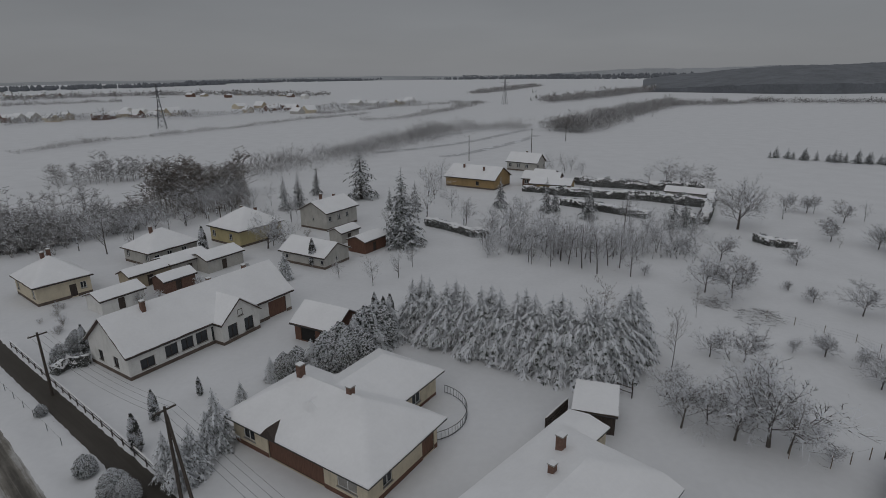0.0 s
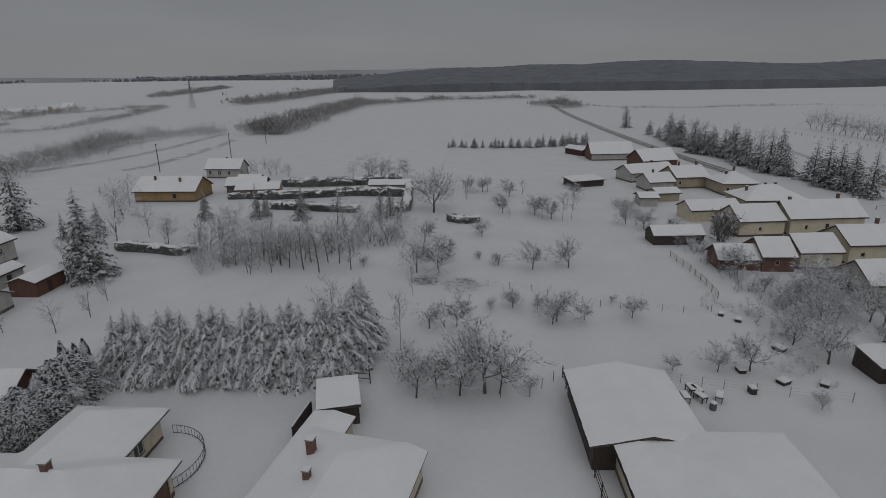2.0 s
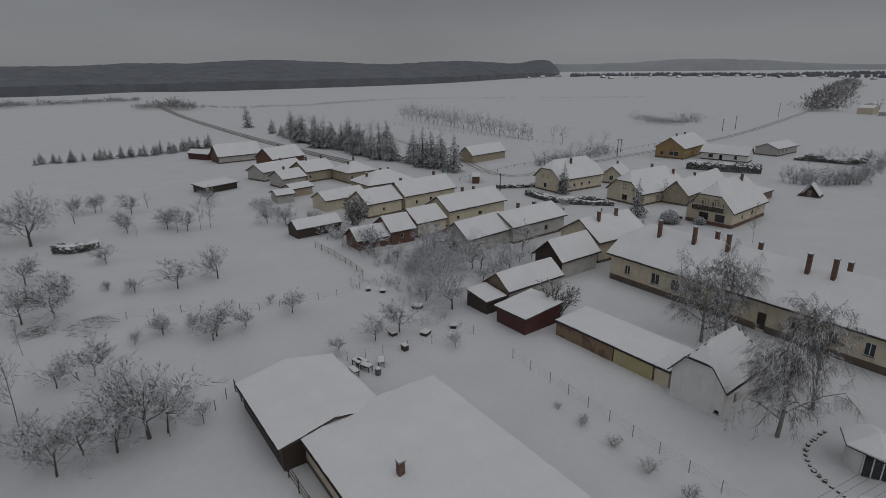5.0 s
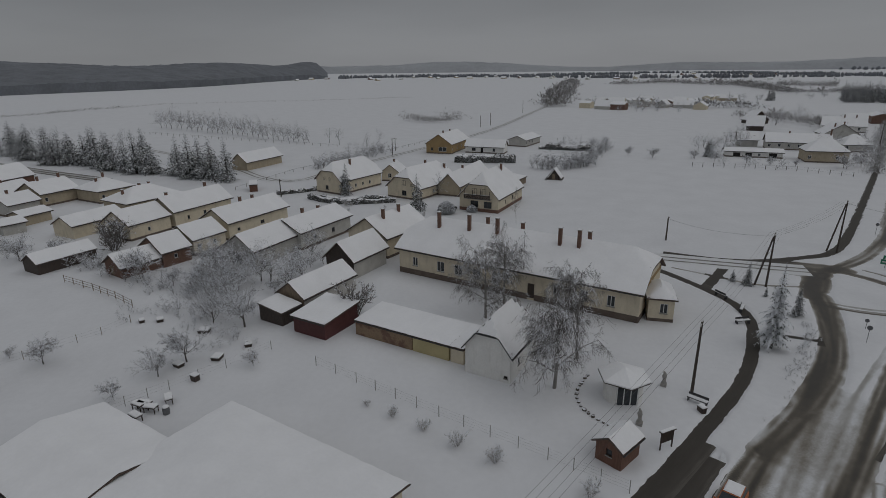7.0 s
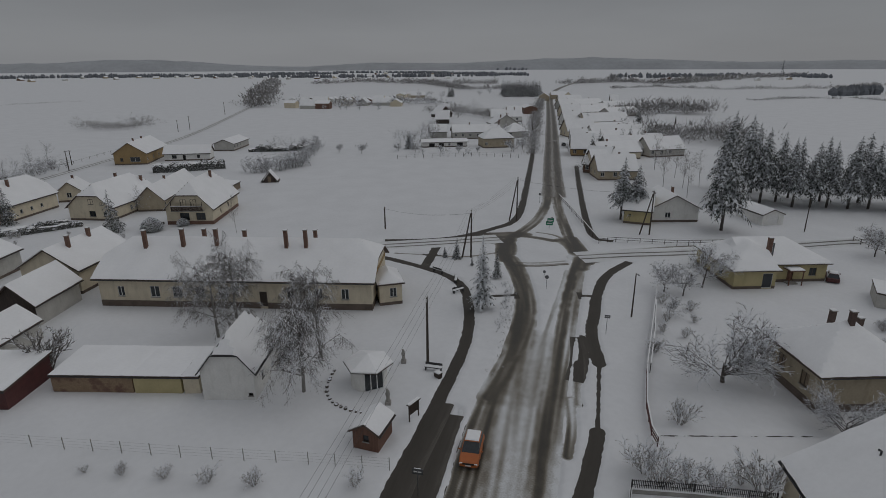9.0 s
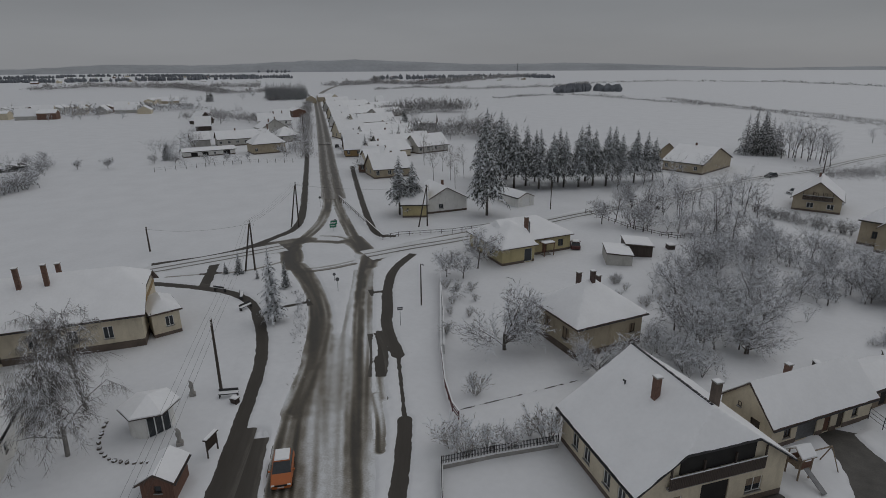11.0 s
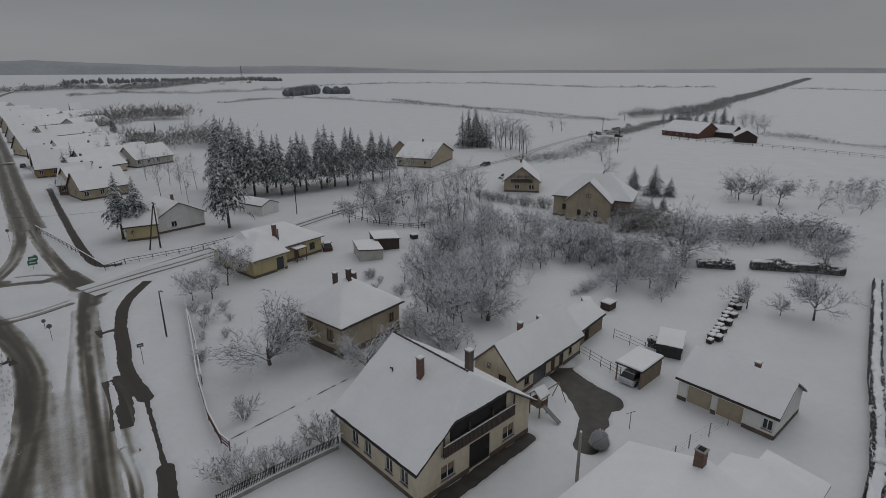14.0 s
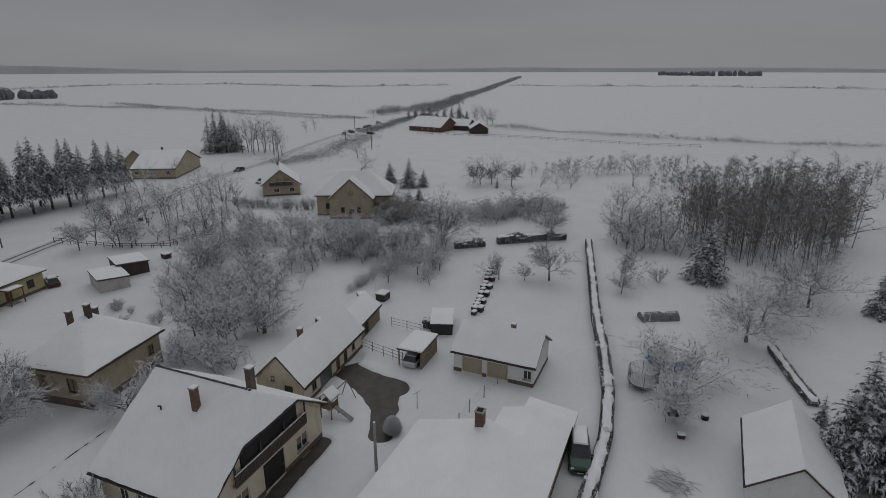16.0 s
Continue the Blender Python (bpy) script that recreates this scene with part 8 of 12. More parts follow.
house("gable_house", "pale house with a wide white gable", "house", 83.1, -103.2, 151.6, 11.0, 11.6, 3, 6.0, "gable", "white_wall", right=[("window", 4.0, 1.0, 1.2, 1.2)], left=[("window", 4.0, 1.0, 1.2, 1.2)], chimneys=[(-2, 2, 1.4)])
house("yellow_gable", "yellow house with a gable beside a white one", "house", 84.3, -96.0, -140.8, 6.4, 10.0, 3, 7.0, "gable", "yellow_wall", left=windows(7, 2))
house("white_garage", "small white garage with snowy gable roof", "garage", 70.4, -118.6, -19.0, 8.5, 5.4, 2.3, 3.4, "gable", "white_wall", plinth=None, over=0.15, left=[("door", 2.6, 0.05, 2.4, 2.0, "white_paint", "white_paint")])


# ---- houses beside the crossing ----
yellow_house()
house("beige_house", "beige square house with snow-laden hipped roof", "house", 25.2, -61.2, -116.9, 10.8, 9.6, 4.2, 7.8, "hip", "beige_wall", left=[("window", 2.6, 1.7, 1.3, 1.6, "dark_wood", "wood"), ("window", 6.4, 1.7, 1.3, 1.6, "dark_wood", "wood")], front=[("window", 8.3, 1.9, 0.9, 1.2, "dark_wood", "wood")], chimneys=[(0.0, 2.2, 1.9), (0.1, -0.3, 1.5), (3.4, 2.4, 1.3)], over=0.5, cell=0.45, plinth_h=0.9, chim_mat="dark_brick")
house("workshop", "long cream workshop with brick chimney and doors", "house", 1.8, -57.8, -120.9, 13.9, 6.2, 2.3, 5.4, "gable", "cream_wall", left=[("door", 3.8, 0.1, 1.0, 2.0, "dark_wood", "dark_wood"), ("window", 2.0, 2.4, 0.4, 0.5, "dark_wood", "dark")], front=[("window", 2.0, 0.8, 0.9, 1.0, "dark_wood"), ("door", 4.5, 0.05, 2.6, 1.95, "metal", "metal"), ("door", 7.2, 0.05, 0.9, 1.9, "dark_wood", "brown_wall"), ("door", 9.0, 0.05, 0.9, 1.9, "dark_wood", "dark_wood"), ("window", 11.0, 0.8, 0.8, 0.9, "dark_wood")], chimneys=[(-1.5, 0.5, 1.0)], over=0.3, cell=0.4)
house("lean_to", "low shed continuing the workshop under snow", "shed", -3.7, -67.6, -118.4, 7.0, 4.7, 2.2, 3.6, "gable", "wood", plinth=None, over=0.25, front=[("door", 2.0, 0.05, 1.2, 1.9, "dark_wood", "dark")])
house("garden_house", "pale garden house with garage doors and snowy roof", "garage", -19.5, -54.1, 143.0, 9.9, 7.3, 2.5, 4.8, "gable", "white_wall", front=[("door", 2.2, 0.05, 2.5, 2.0, "white_wall", "beige_wall"), ("door", 5.2, 0.05, 2.5, 2.0, "white_wall", "beige_wall"), ("window", 8.6, 0.8, 0.9, 1.1)], chimneys=[(1.0, 1.0, 0.8)], over=0.3, cell=0.4)
smoking_house()
house("corner_house", "white gabled outbuilding with snowy roof", "shed", -36.1, -30.1, 51.1, 9.8, 6.9, 2.4, 5.2, "gable", "white_wall", over=0.3, cell=0.4, plinth=None, right=[("window", 3.8, 1.6, 0.5, 0.4, "dark_wood", "dark")], left=[("window", 3.8, 1.6, 0.5, 0.4, "dark_wood", "dark")])
house("stable", "long farm stable with a snowy roof", "barn", -65.6, -306.5, 133.5, 21.6, 18.5, 2.4, 7.2, "gable", "brown_wall", front=windows(18, 5, 0.9, 0.9, 1.0), plinth=None)
house("stable", "timber stable wing in the snow", "barn", -80.3, -305.4, 139.9, 15.5, 10.9, 2.5, 5.7, "gable", "dark_wood", plinth=None)
house("garden_shed", "dark tarred garden shed under snow", "shed", 32.2, -98.4, -60.0, 5.6, 5.0, 2.1, 2.4, "mono", "dark_wood", plinth=None, over=0.15)
house("garden_shed", "grey rendered shed under thick snow", "shed", 33.4, -92.2, -60.0, 6.4, 4.6, 1.9, 2.2, "mono", "grey_wall", plinth=None, over=0.15)
house("compost_shed", "small dark shed with a snow roof", "shed", -15.0, -65.4, 164.8, 3.0, 5.1, 1.5, 1.9, "gable", "dark_metal", plinth=None, over=0.1)


# ---- trees and shrubs ----
for i, (x, y, h) in enumerate([(-23.3, 152.6, 17.5), (-8.5, 107.7, 16.1)]):
    plant("spruce%d" % (i % 3), x, y, h, 1.35)
for i, (x, y, h) in enumerate([(19.6, 138.5, 4.2), (15.4, 96.1, 5.2), (31.3, 117, 4.9), (19.9, 133, 3.7), (32.7, 117.7, 4.5), (21.5, 97.9, 5.5), (21.8, 100.7, 4.8), (14.3, 118.7, 3.7), (24.9, 118.5, 5.5), (19, 93.7, 5.5), (22.5, 113.8, 4.9), (23.9, 129.3, 4.2), (10.3, 115, 3.9), (22.5, 110.6, 4.4), (22.9, 127.5, 4.8), (17.8, 122.5, 5), (16.7, 111.5, 5.4), (13.2, 105.2, 4.7), (17.1, 124.7, 3.8), (26.3, 135.8, 5), (-11.1, 107.8, 6), (-12.2, 112.3, 7.1), (-36.5, 127.4, 5.9), (-39.9, 120.5, 7.2), (-36.8, 134.1, 4.9), (-35.1, 108.2, 5.7), (-37.5, 130.8, 7.4), (-31.6, 126.2, 4.9), (-23.2, 128.5, 4.8), (-28.9, 125.1, 7.5)]):
    plant("tall%d" % (i % 3), x, y, h)
for i, (x, y, h) in enumerate([(-38.9, 115.9, 6.8), (-29.5, 125.1, 5.9)]):
    plant("tall%d" % (i % 3), x, y, h)
for i, (x, y, h) in enumerate([(-41.3, 139.8, 9.8), (-38.2, 142.2, 9.8), (-37.2, 158.7, 7.8), (-14, 138.6, 6.2), (-7.4, 136.4, 8.2), (14.5, 139.8, 8.4), (25.4, 134.4, 9), (27.8, 135.5, 6.6), (36.4, 135.1, 7), (50.6, 118.4, 8.3), (53.1, 118.3, 8.1)]):
    plant("spruce%d" % (i % 3), x, y, h)
for i, (x, y, h) in enumerate([(-24.1, 39.7, 4.9), (-22.1, 40.2, 5.3), (-22.3, 38.5, 4.9), (-21.3, 43.8, 6.5), (-21.9, 43, 4.6), (-21.6, 50.8, 2.9), (-27.2, 88.3, 5.5)]):
    plant("fir%d" % (i % 3), x, y, h)
for i, (x, y, h) in enumerate([(-29.4, 48, 3.7), (-28.6, 43.1, 4.3), (-26.8, 52.6, 2.4), (-46.8, 102.3, 6.1), (-45.5, 62.6, 4.1), (-10.1, 72.8, 3.9), (-7.6, 70, 4.8), (-8.4, 69.1, 4.8), (-23.9, 94.9, 5.5)]):
    plant("thuja%d" % (i % 2), x, y, h)
for i, (x, y, h) in enumerate([(-19.9, 55.7, 3), (-18.5, 56.2, 3.3), (-17.1, 56.9, 3.7), (-15.5, 57.1, 4.5), (-13.9, 57.8, 5.1), (-12.5, 59.1, 5.7), (-11.1, 60.8, 5.8), (-9.9, 62.3, 6.3), (-8.6, 63.8, 6.4), (-7.3, 65.3, 6.1), (-11.9, 57.7, 4.7), (-10.2, 59.4, 5), (-8.5, 61.4, 5.2)]):
    plant("cypress%d" % (i % 2) if i % 3 else "fir%d" % (i % 2), x, y, h * 1.02, 1.25, label="bushy snow-laden conifer in a garden row")
for i, (x, y, h) in enumerate([(-31.5, 40.1, 2.2), (-27.4, 37.4, 2.9), (-26.1, 37, 2.3), (-47.1, 60.4, 2.5), (-46.8, 63.3, 3), (-41.7, 49.1, 1.4)]):
    plant("bush%d" % (i % 2), x, y, h)
for i, (x, y, h) in enumerate([(-4.3, 67.6, 8.5), (-2, 66, 9.2), (0.2, 64.5, 9.3), (2.4, 63.2, 9.4), (4.4, 62, 9.7), (6.5, 60.8, 9.7), (8.4, 59.6, 9.9), (10.3, 58.5, 10.1), (12.1, 57.5, 10.1), (13.9, 56.6, 10.1), (15.7, 55.9, 10.1), (17.5, 55.5, 10), (19.5, 56.5, 10.3), (21.4, 59.1, 10.7), (23.1, 61.6, 9.7), (-3.1, 68.6, 8.7), (1.4, 65.5, 9.2), (5.7, 62.9, 9.5), (9.6, 60.7, 9.8), (13.4, 58.6, 10), (16.9, 57.2, 10.1)]):
    plant("fir%d" % (i % 3), x, y, h * 0.94, 1.28, label="snow-laden fir in a dense windbreak row")
for i, (x, y, h) in enumerate([(18.8, 59.1, 12.1), (17.7, 59.2, 10.4)]):
    plant("larch%d" % (i % 1), x, y, h)
for i, (x, y, h) in enumerate([(22.8, 46, 6.2), (27, 44, 7.2), (29.6, 43, 9.3), (30.9, 42.1, 6.2), (33.8, 40.6, 2.5), (23.6, 51.7, 4), (25.6, 46.6, 6.1), (30, 46.6, 6), (32, 60, 3.8), (35.5, 58.5, 5.8), (42.6, 60.9, 2.5), (45.8, 59.7, 3.2), (49.3, 58.3, 2.1), (47.1, 52.4, 4.4), (40.7, 80.6, 6.1), (43.9, 78.4, 7.6), (48.7, 83.5, 5.9), (50.4, 95.7, 5.3), (62.5, 92.8, 4.3), (58.7, 71.2, 6.1), (55, 76.2, 2.7), (54, 80.9, 1.8), (78.1, 107, 5.7), (83.6, 101.5, 4.4), (46.2, 101.7, 3.7), (34, 88.5, 2.6)]):
    plant("orchard%d" % (i % 3), x, y, h)
for i, (x, y, h) in enumerate([(64.5, 68.5, 6.3), (46.2, 60.2, 3.1), (48.2, 52.9, 5.1), (51.8, 51.2, 3.5), (59.4, 53.4, 1.9), (57.9, 48.2, 3.8), (50.8, 35.8, 2.6), (54.9, 33, 4.2), (58.2, 31.2, 5), (48.4, 57.3, 2.2), (90.6, 121.3, 6.2), (88.1, 130.7, 5), (106, 112.1, 5.1), (84.3, 96.3, 6.5), (84.1, 102.1, 5.1), (84.5, 133.3, 5.3), (81.2, 112.7, 4.3), (57.1, 22.9, 2.2), (55.3, 76.7, 2.4), (54.1, 81.3, 1.8)]):
    plant("orchard%d" % (i % 3), x, y, h)
for i, (x, y, h) in enumerate([(26.4, 57.4, 8), (35.3, 71.3, 5.1), (76.1, 101.6, 3.3), (85.2, 93.4, 7.4), (88.2, 93.7, 6.8), (82.4, 97.2, 6.4)]):
    plant("slim%d" % (i % 3), x, y, h)
for i, (x, y, h) in enumerate([(64.3, 116.9, 13.1), (106.6, 65.8, 5.8), (79.5, 34.8, 7.2), (67.5, 27.5, 7), (82, 41.2, 3.9), (95.7, 79, 6), (-35.6, 106.3, 8.6)]):
    plant("walnut%d" % (i % 2), x, y, h)
for i, (x, y, h) in enumerate([(82.4, 39.8, 5.1), (82.6, 44.3, 4.2), (90.3, 34, 4.1), (86, 26.1, 3.4), (90.8, 24, 2.9), (85.7, 50.8, 6), (95.4, 83.9, 4.8), (97.2, 72.7, 5.2), (79.5, 26.9, 2.8)]):
    plant("orchard%d" % (i % 3), x, y, h)
for i, (x, y, h) in enumerate([(15.7, 94.9, 5.3), (19.3, 100.8, 7.2), (21.4, 96.7, 9), (22.4, 94.7, 7.7), (24.3, 92.5, 10), (26.2, 89.5, 10.2), (29.3, 93.9, 8.2), (30.9, 92.3, 7.9), (31.5, 88, 8.4), (37.4, 99.5, 5.9), (40.8, 101.8, 5.9), (39.7, 117.9, 9.6), (20.9, 100.7, 6.7), (26.6, 95.5, 7.4), (14.9, 104.6, 5.2), (13.7, 108.5, 6.5), (31.7, 98.7, 7.1), (24.8, 98.9, 7.7), (10.2, 114.9, 6.9), (4.9, 122.2, 7.2), (1.8, 130.2, 6.3)]):
    plant("tall%d" % (i % 3), x, y, h)
for i, (x, y, h) in enumerate([(-1, 165.2, 10.2), (-4.2, 126.6, 10.8), (-11.9, 85, 5.7), (-8, 88.6, 5.3), (-5.9, 94.3, 4.3), (-49.9, 141.5, 7.4), (-46.4, 144.6, 6.8), (44.5, 192.9, 6.5), (37.6, 193.3, 5), (47.9, 189.2, 4.8), (79.1, 125.3, 6.6), (89.6, 130.4, 5.9), (96.2, 122.5, 5.4), (-60.4, 124.8, 9.2), (-62.1, 120, 8.3), (-56.7, 128.8, 8.4), (-53.7, 135.5, 7.2), (-18.2, 88.9, 3.8), (-60.5, 102.7, 8), (-66.6, 103.6, 10), (-73.5, 105.7, 8.5)]):
    plant("tall%d" % (i % 3), x, y, h)
for i, (x, y, h) in enumerate([(-47.7, 79, 1.9), (-55.7, 94.3, 1.3), (-48.4, 79.5, 1.2), (-38.5, 87.5, 1.2), (-48.8, 79.2, 2), (-34.8, 91.3, 1.9), (-46.9, 78.3, 2), (-45.6, 99.5, 1.2), (-40.8, 85.8, 1.9), (-35.7, 94.3, 1.2), (-38.4, 97.6, 2), (-51.6, 83.8, 1.3), (-45.8, 86.9, 1.1), (-46.4, 97.2, 1.4), (-37.5, 86.7, 1.1), (-45.3, 81, 1.4), (-36.1, 111.5, 2.5), (-23.6, 102.6, 1.8), (-28.6, 103.5, 2.2), (-38.5, 115.9, 2.3), (-29.2, 104.6, 1.4), (-19.6, 118.3, 1.4), (-29.7, 114.6, 1.9), (-17, 106, 1.2), (-33.6, 110.2, 1.8), (-22.8, 111, 1.4), (-31.1, 105.4, 2.5), (-24.5, 107.1, 1.9), (-27.6, 102.3, 1.5), (-17.6, 104.5, 2)]):
    plant("shrub%d" % (i % 3), x, y, h)
for i, (x, y, h) in enumerate([(-62.7, 80.3, 1.5), (-57.5, 71.5, 0.9), (-58.4, 76.4, 1.4), (-57.7, 76.8, 1.1), (-56.7, 74, 1.4), (-54.1, 71.2, 1.5), (-52.9, 68.8, 1.1), (-52.5, 68, 1.5), (136.1, 24.3, 1.2), (130.8, 24.1, 1), (125.6, 12.3, 1.4), (125.4, 5.5, 1.1), (133.4, 15.5, 1), (136.1, 25.7, 1.9), (135.6, 28.8, 1.3), (124, 9.7, 1.6), (137.7, 18.3, 1), (134, 31.8, 1), (123, 11.9, 1.6), (127.1, 11.8, 1.6), (40.6, -57.2, 1.6), (39.9, -51.1, 1.6), (49.4, -63.2, 2), (45, -59, 1.8), (42.9, -61.9, 1.4), (39.8, -51, 2), (43.1, -56, 1.5), (45.6, -64.5, 1.9), (21.5, -78.7, 1.7), (23.2, -75.9, 1.4)]):
    plant("shrub%d" % (i % 3), x, y, h)
for i, (x, y, h) in enumerate([(29.7, -82.2, 1.6), (28.9, -81.7, 1.7), (29.3, -81, 1.6), (22.3, -75.3, 1.8), (26.8, -76.1, 1.4), (26.9, -79.3, 1.4), (30.2, -82, 1), (22.8, -78.1, 0.9)]):
    plant("shrub%d" % (i % 3), x, y, h)
for i, (x, y, h) in enumerate([(47.1, 5.6, 1.5), (44.8, 2.4, 1.5), (42.5, -0.7, 1.7), (40.3, -4, 2), (48.9, 8.4, 0.9), (36.1, -11.3, 1.9), (28.8, -41.7, 3), (25.7, -33.4, 3.4), (24, -33.4, 3.7), (22.8, -35.3, 2.9), (21.2, -36.5, 2.8), (20.9, -39.4, 2.3), (19.2, -39.7, 4.3), (-52.5, -73, 2.9)]):
    plant("shrub%d" % (i % 3), x, y, h)
for i, (x, y, h) in enumerate([(31.6, -52.0, 9.6), (19.9, -53.2, 5.6), (45.1, -131.2, 7.3)]):
    plant("vase%d" % (i % 2), x, y, h, 1.05)
for i, (x, y, h) in enumerate([(52.1, -11.4, 13.2), (69.8, -5.2, 12.6), (58.4, -15.3, 12.8), (74.3, -8.2, 12)]):
    plant("birch%d" % (i % 2), x, y, h, 0.92)
for i, (x, y, h) in enumerate([(70.3, 13, 5.7), (106.3, 67.2, 5.8), (101.3, 64.7, 6.8)]):
    plant("darkshrub%d" % (i % 3), x, y, h)
for i, (x, y, h) in enumerate([(60.6, -39.4, 11.2)]):
    plant("frosted_spruce%d" % i, x, y, h, 1.0, label="slender fir loaded with snow beside the road")
for i, (x, y, h) in enumerate([(69.6, -48, 4.8), (81.1, -47.1, 4.1), (82.8, -45.6, 2.2), (76.5, -47.5, 1.8), (149.3, 27.8, 9.3), (131.4, 7.4, 9.3), (130.7, -10.5, 5.9)]):
    plant("spruce%d" % (i % 3), x, y, h)
for i, (x, y, h) in enumerate([(257.2, 233.6, 13.8), (239.8, 200.9, 8.6)]):
    plant("slim%d" % (i % 3), x, y, h)
for i, (x, y, h) in enumerate([(268.7, 243, 13.3), (232.1, 182.1, 15), (219.4, 165.8, 14.6), (210.7, 147.8, 12.7), (203.8, 133.9, 12.5), (193.8, 118.6, 13.5), (185.2, 105, 15.1), (184.4, 99, 11), (182.9, 89.7, 13), (177.2, 83.2, 14.4), (175.9, 79.3, 13.8), (175.8, 75.6, 13.4), (170.5, 68.6, 13.6), (218.8, 158.5, 13.8), (206, 140.8, 12.8), (198.5, 126.2, 15.1), (246.7, 206.7, 8.2), (237.9, 193.3, 7), (189.6, 111.3, 12.6)]):
    plant("spruce%d" % (i % 3), x, y, h, 1.5)
for i, (x, y, h) in enumerate([(344.3, 175, 13.4), (340.5, 170, 11.3), (336.7, 165.1, 15), (333.1, 160.3, 12.3), (329.5, 155.7, 14.1), (326, 151.1, 9.6), (322.6, 146.6, 13.2), (319.2, 142.2, 11.2), (315.9, 137.9, 14.8), (312.6, 133.7, 12.2), (312.4, 130.7, 10.1), (309.2, 126.6, 13.6), (306.1, 122.6, 11.4), (303.1, 118.7, 8.9), (300.1, 114.8, 12.9), (297.2, 111, 10.5), (294.3, 107.3, 12.1), (291.5, 103.7, 9.5), (288.7, 100.1, 13), (286, 96.6, 8.5), (283.3, 93.1, 11.2), (280.7, 89.7, 9.7), (278.1, 86.4, 11.8), (275.6, 83.1, 8.2), (273.1, 79.9, 10.2), (270.7, 76.7, 7.5), (268.3, 73.6, 10.6), (265.9, 70.6, 8.4), (265.7, 68.1, 9.5), (263.4, 65.1, 7.8)]):
    plant("tangle%d" % (i % 4), x, y, h, 0.9)
for i, (x, y, h) in enumerate([(233.2, 130.1, 9.5), (227.1, 183.1, 6.6), (213.6, 150.8, 9.6), (237, 164.3, 6.8), (213.5, 125.4, 8.3), (219.6, 133.1, 9.9), (253.6, 147.7, 9.5), (269, 195.7, 10.1), (225, 173.8, 6.7), (279.2, 216.8, 9.9), (212.4, 130.3, 8.9), (263.4, 203.4, 8.3), (217, 160.5, 7.2), (231.1, 148, 10.3), (217.7, 172, 7.2), (264.3, 187.5, 10.4)]):
    plant("tangle%d" % (i % 4), x, y, h, 0.9)
for i, (x, y, h) in enumerate([(220.1, 141.5, 13.1), (229.7, 175.3, 12.1), (204.9, 112.5, 13.7), (207, 128, 12.6), (230, 179.8, 8.5), (213.3, 145.1, 10.9), (205.5, 146.7, 11.9), (228.1, 175.4, 9.1), (221.6, 141.3, 10.2), (223.3, 169.5, 12.2), (205.7, 150, 10.1), (221.9, 171.5, 9.9)]):
    plant("spruce%d" % (i % 3), x, y, h, 1.5)
for i, (x, y, h) in enumerate([(262.6, 55.3, 8.1), (254.2, 49.1, 8.7), (238.5, 34.2, 8.7), (253.1, 30.8, 7.6), (222, 39.6, 5.6), (221.5, 35.9, 6.7), (197.8, 44, 5.5), (192.4, 46.1, 5.1)]):
    plant("tall%d" % (i % 3), x, y, h)
for i, (x, y, h) in enumerate([(85.9, -92.3, 14.9), (83.7, -94.5, 13.5), (69.3, -104.1, 20.6), (85.1, -125.5, 15.7), (83.6, -132, 22.7), (80, -133.7, 19.7), (79, -138.6, 18.6), (73.7, -136.7, 17.9), (71.5, -140.3, 16.7), (69.3, -143.2, 17), (66.2, -146.4, 18.4), (63.7, -150.4, 17.1), (60.4, -152, 18.2), (57.9, -156, 15.8), (55.6, -161.1, 16.8), (53.8, -165, 15.7), (94.2, -140.8, 22.7), (88.7, -143.4, 19.5), (80, -145.6, 16.4), (73.8, -148.5, 17.2), (68.2, -155.1, 18.5), (62.1, -161, 17.4), (52.6, -168.7, 13.7)]):
    plant("pine%d" % (i % 3), x, y, h * 0.96, 1.0, label="tall snow-dusted spruce in a dense stand")
for i, (x, y, h) in enumerate([(103.7, -126.8, 12.3), (101.7, -132.4, 10.9), (100.5, -137.8, 11.2), (125.3, -148, 11.4), (112.7, -142.4, 10.8), (93, -123.3, 11)]):
    plant("slim%d" % (i % 3), x, y, h)
for i, (x, y, h) in enumerate([(50.6, -73.6, 8), (49.8, -68.2, 5.8), (52.3, -67, 4.8), (46.3, -61.1, 3.1), (45, -113, 7.2), (38.2, -113.6, 6.4), (9, -69.4, 5), (7.9, -68.9, 6.5), (-10.1, -83, 4.5), (-46.6, -74.4, 6.6)]):
    plant("orchard%d" % (i % 3), x, y, h)
for i, (x, y, h) in enumerate([(39.9, -127.1, 11.1), (37.7, -131.4, 10.6), (31.2, -131.3, 9.7), (22, -113.9, 10.8), (31.6, -125, 9.4), (19.7, -117.4, 9.2), (43.3, -116.6, 8.6), (19.8, -241.3, 14.5), (15.7, -243.2, 13.4), (25.4, -242.2, 14.3), (43.4, -186.7, 7.2)]):
    plant("tall%d" % (i % 3), x, y, h)
for i, (x, y, h) in enumerate([(39.7, -246.6, 16.9), (37.6, -255.6, 16), (-21.4, -161.6, 6.2), (-26.1, -158.7, 6.8), (-30.3, -157.6, 3.4), (-48.4, -168.6, 4), (-50.5, -149.2, 3.5), (-74.9, -54.6, 9.5), (-41.9, -33, 6)]):
    plant("spruce%d" % (i % 3), x, y, h)
for i, (x, y, h) in enumerate([(-41.6, -29.4, 12.4), (-46.6, -30.8, 12.9), (-40.6, -30, 7.4), (-44, -26.9, 12.6)]):
    plant("spruce%d" % (i % 3), x, y, h, 1.45)


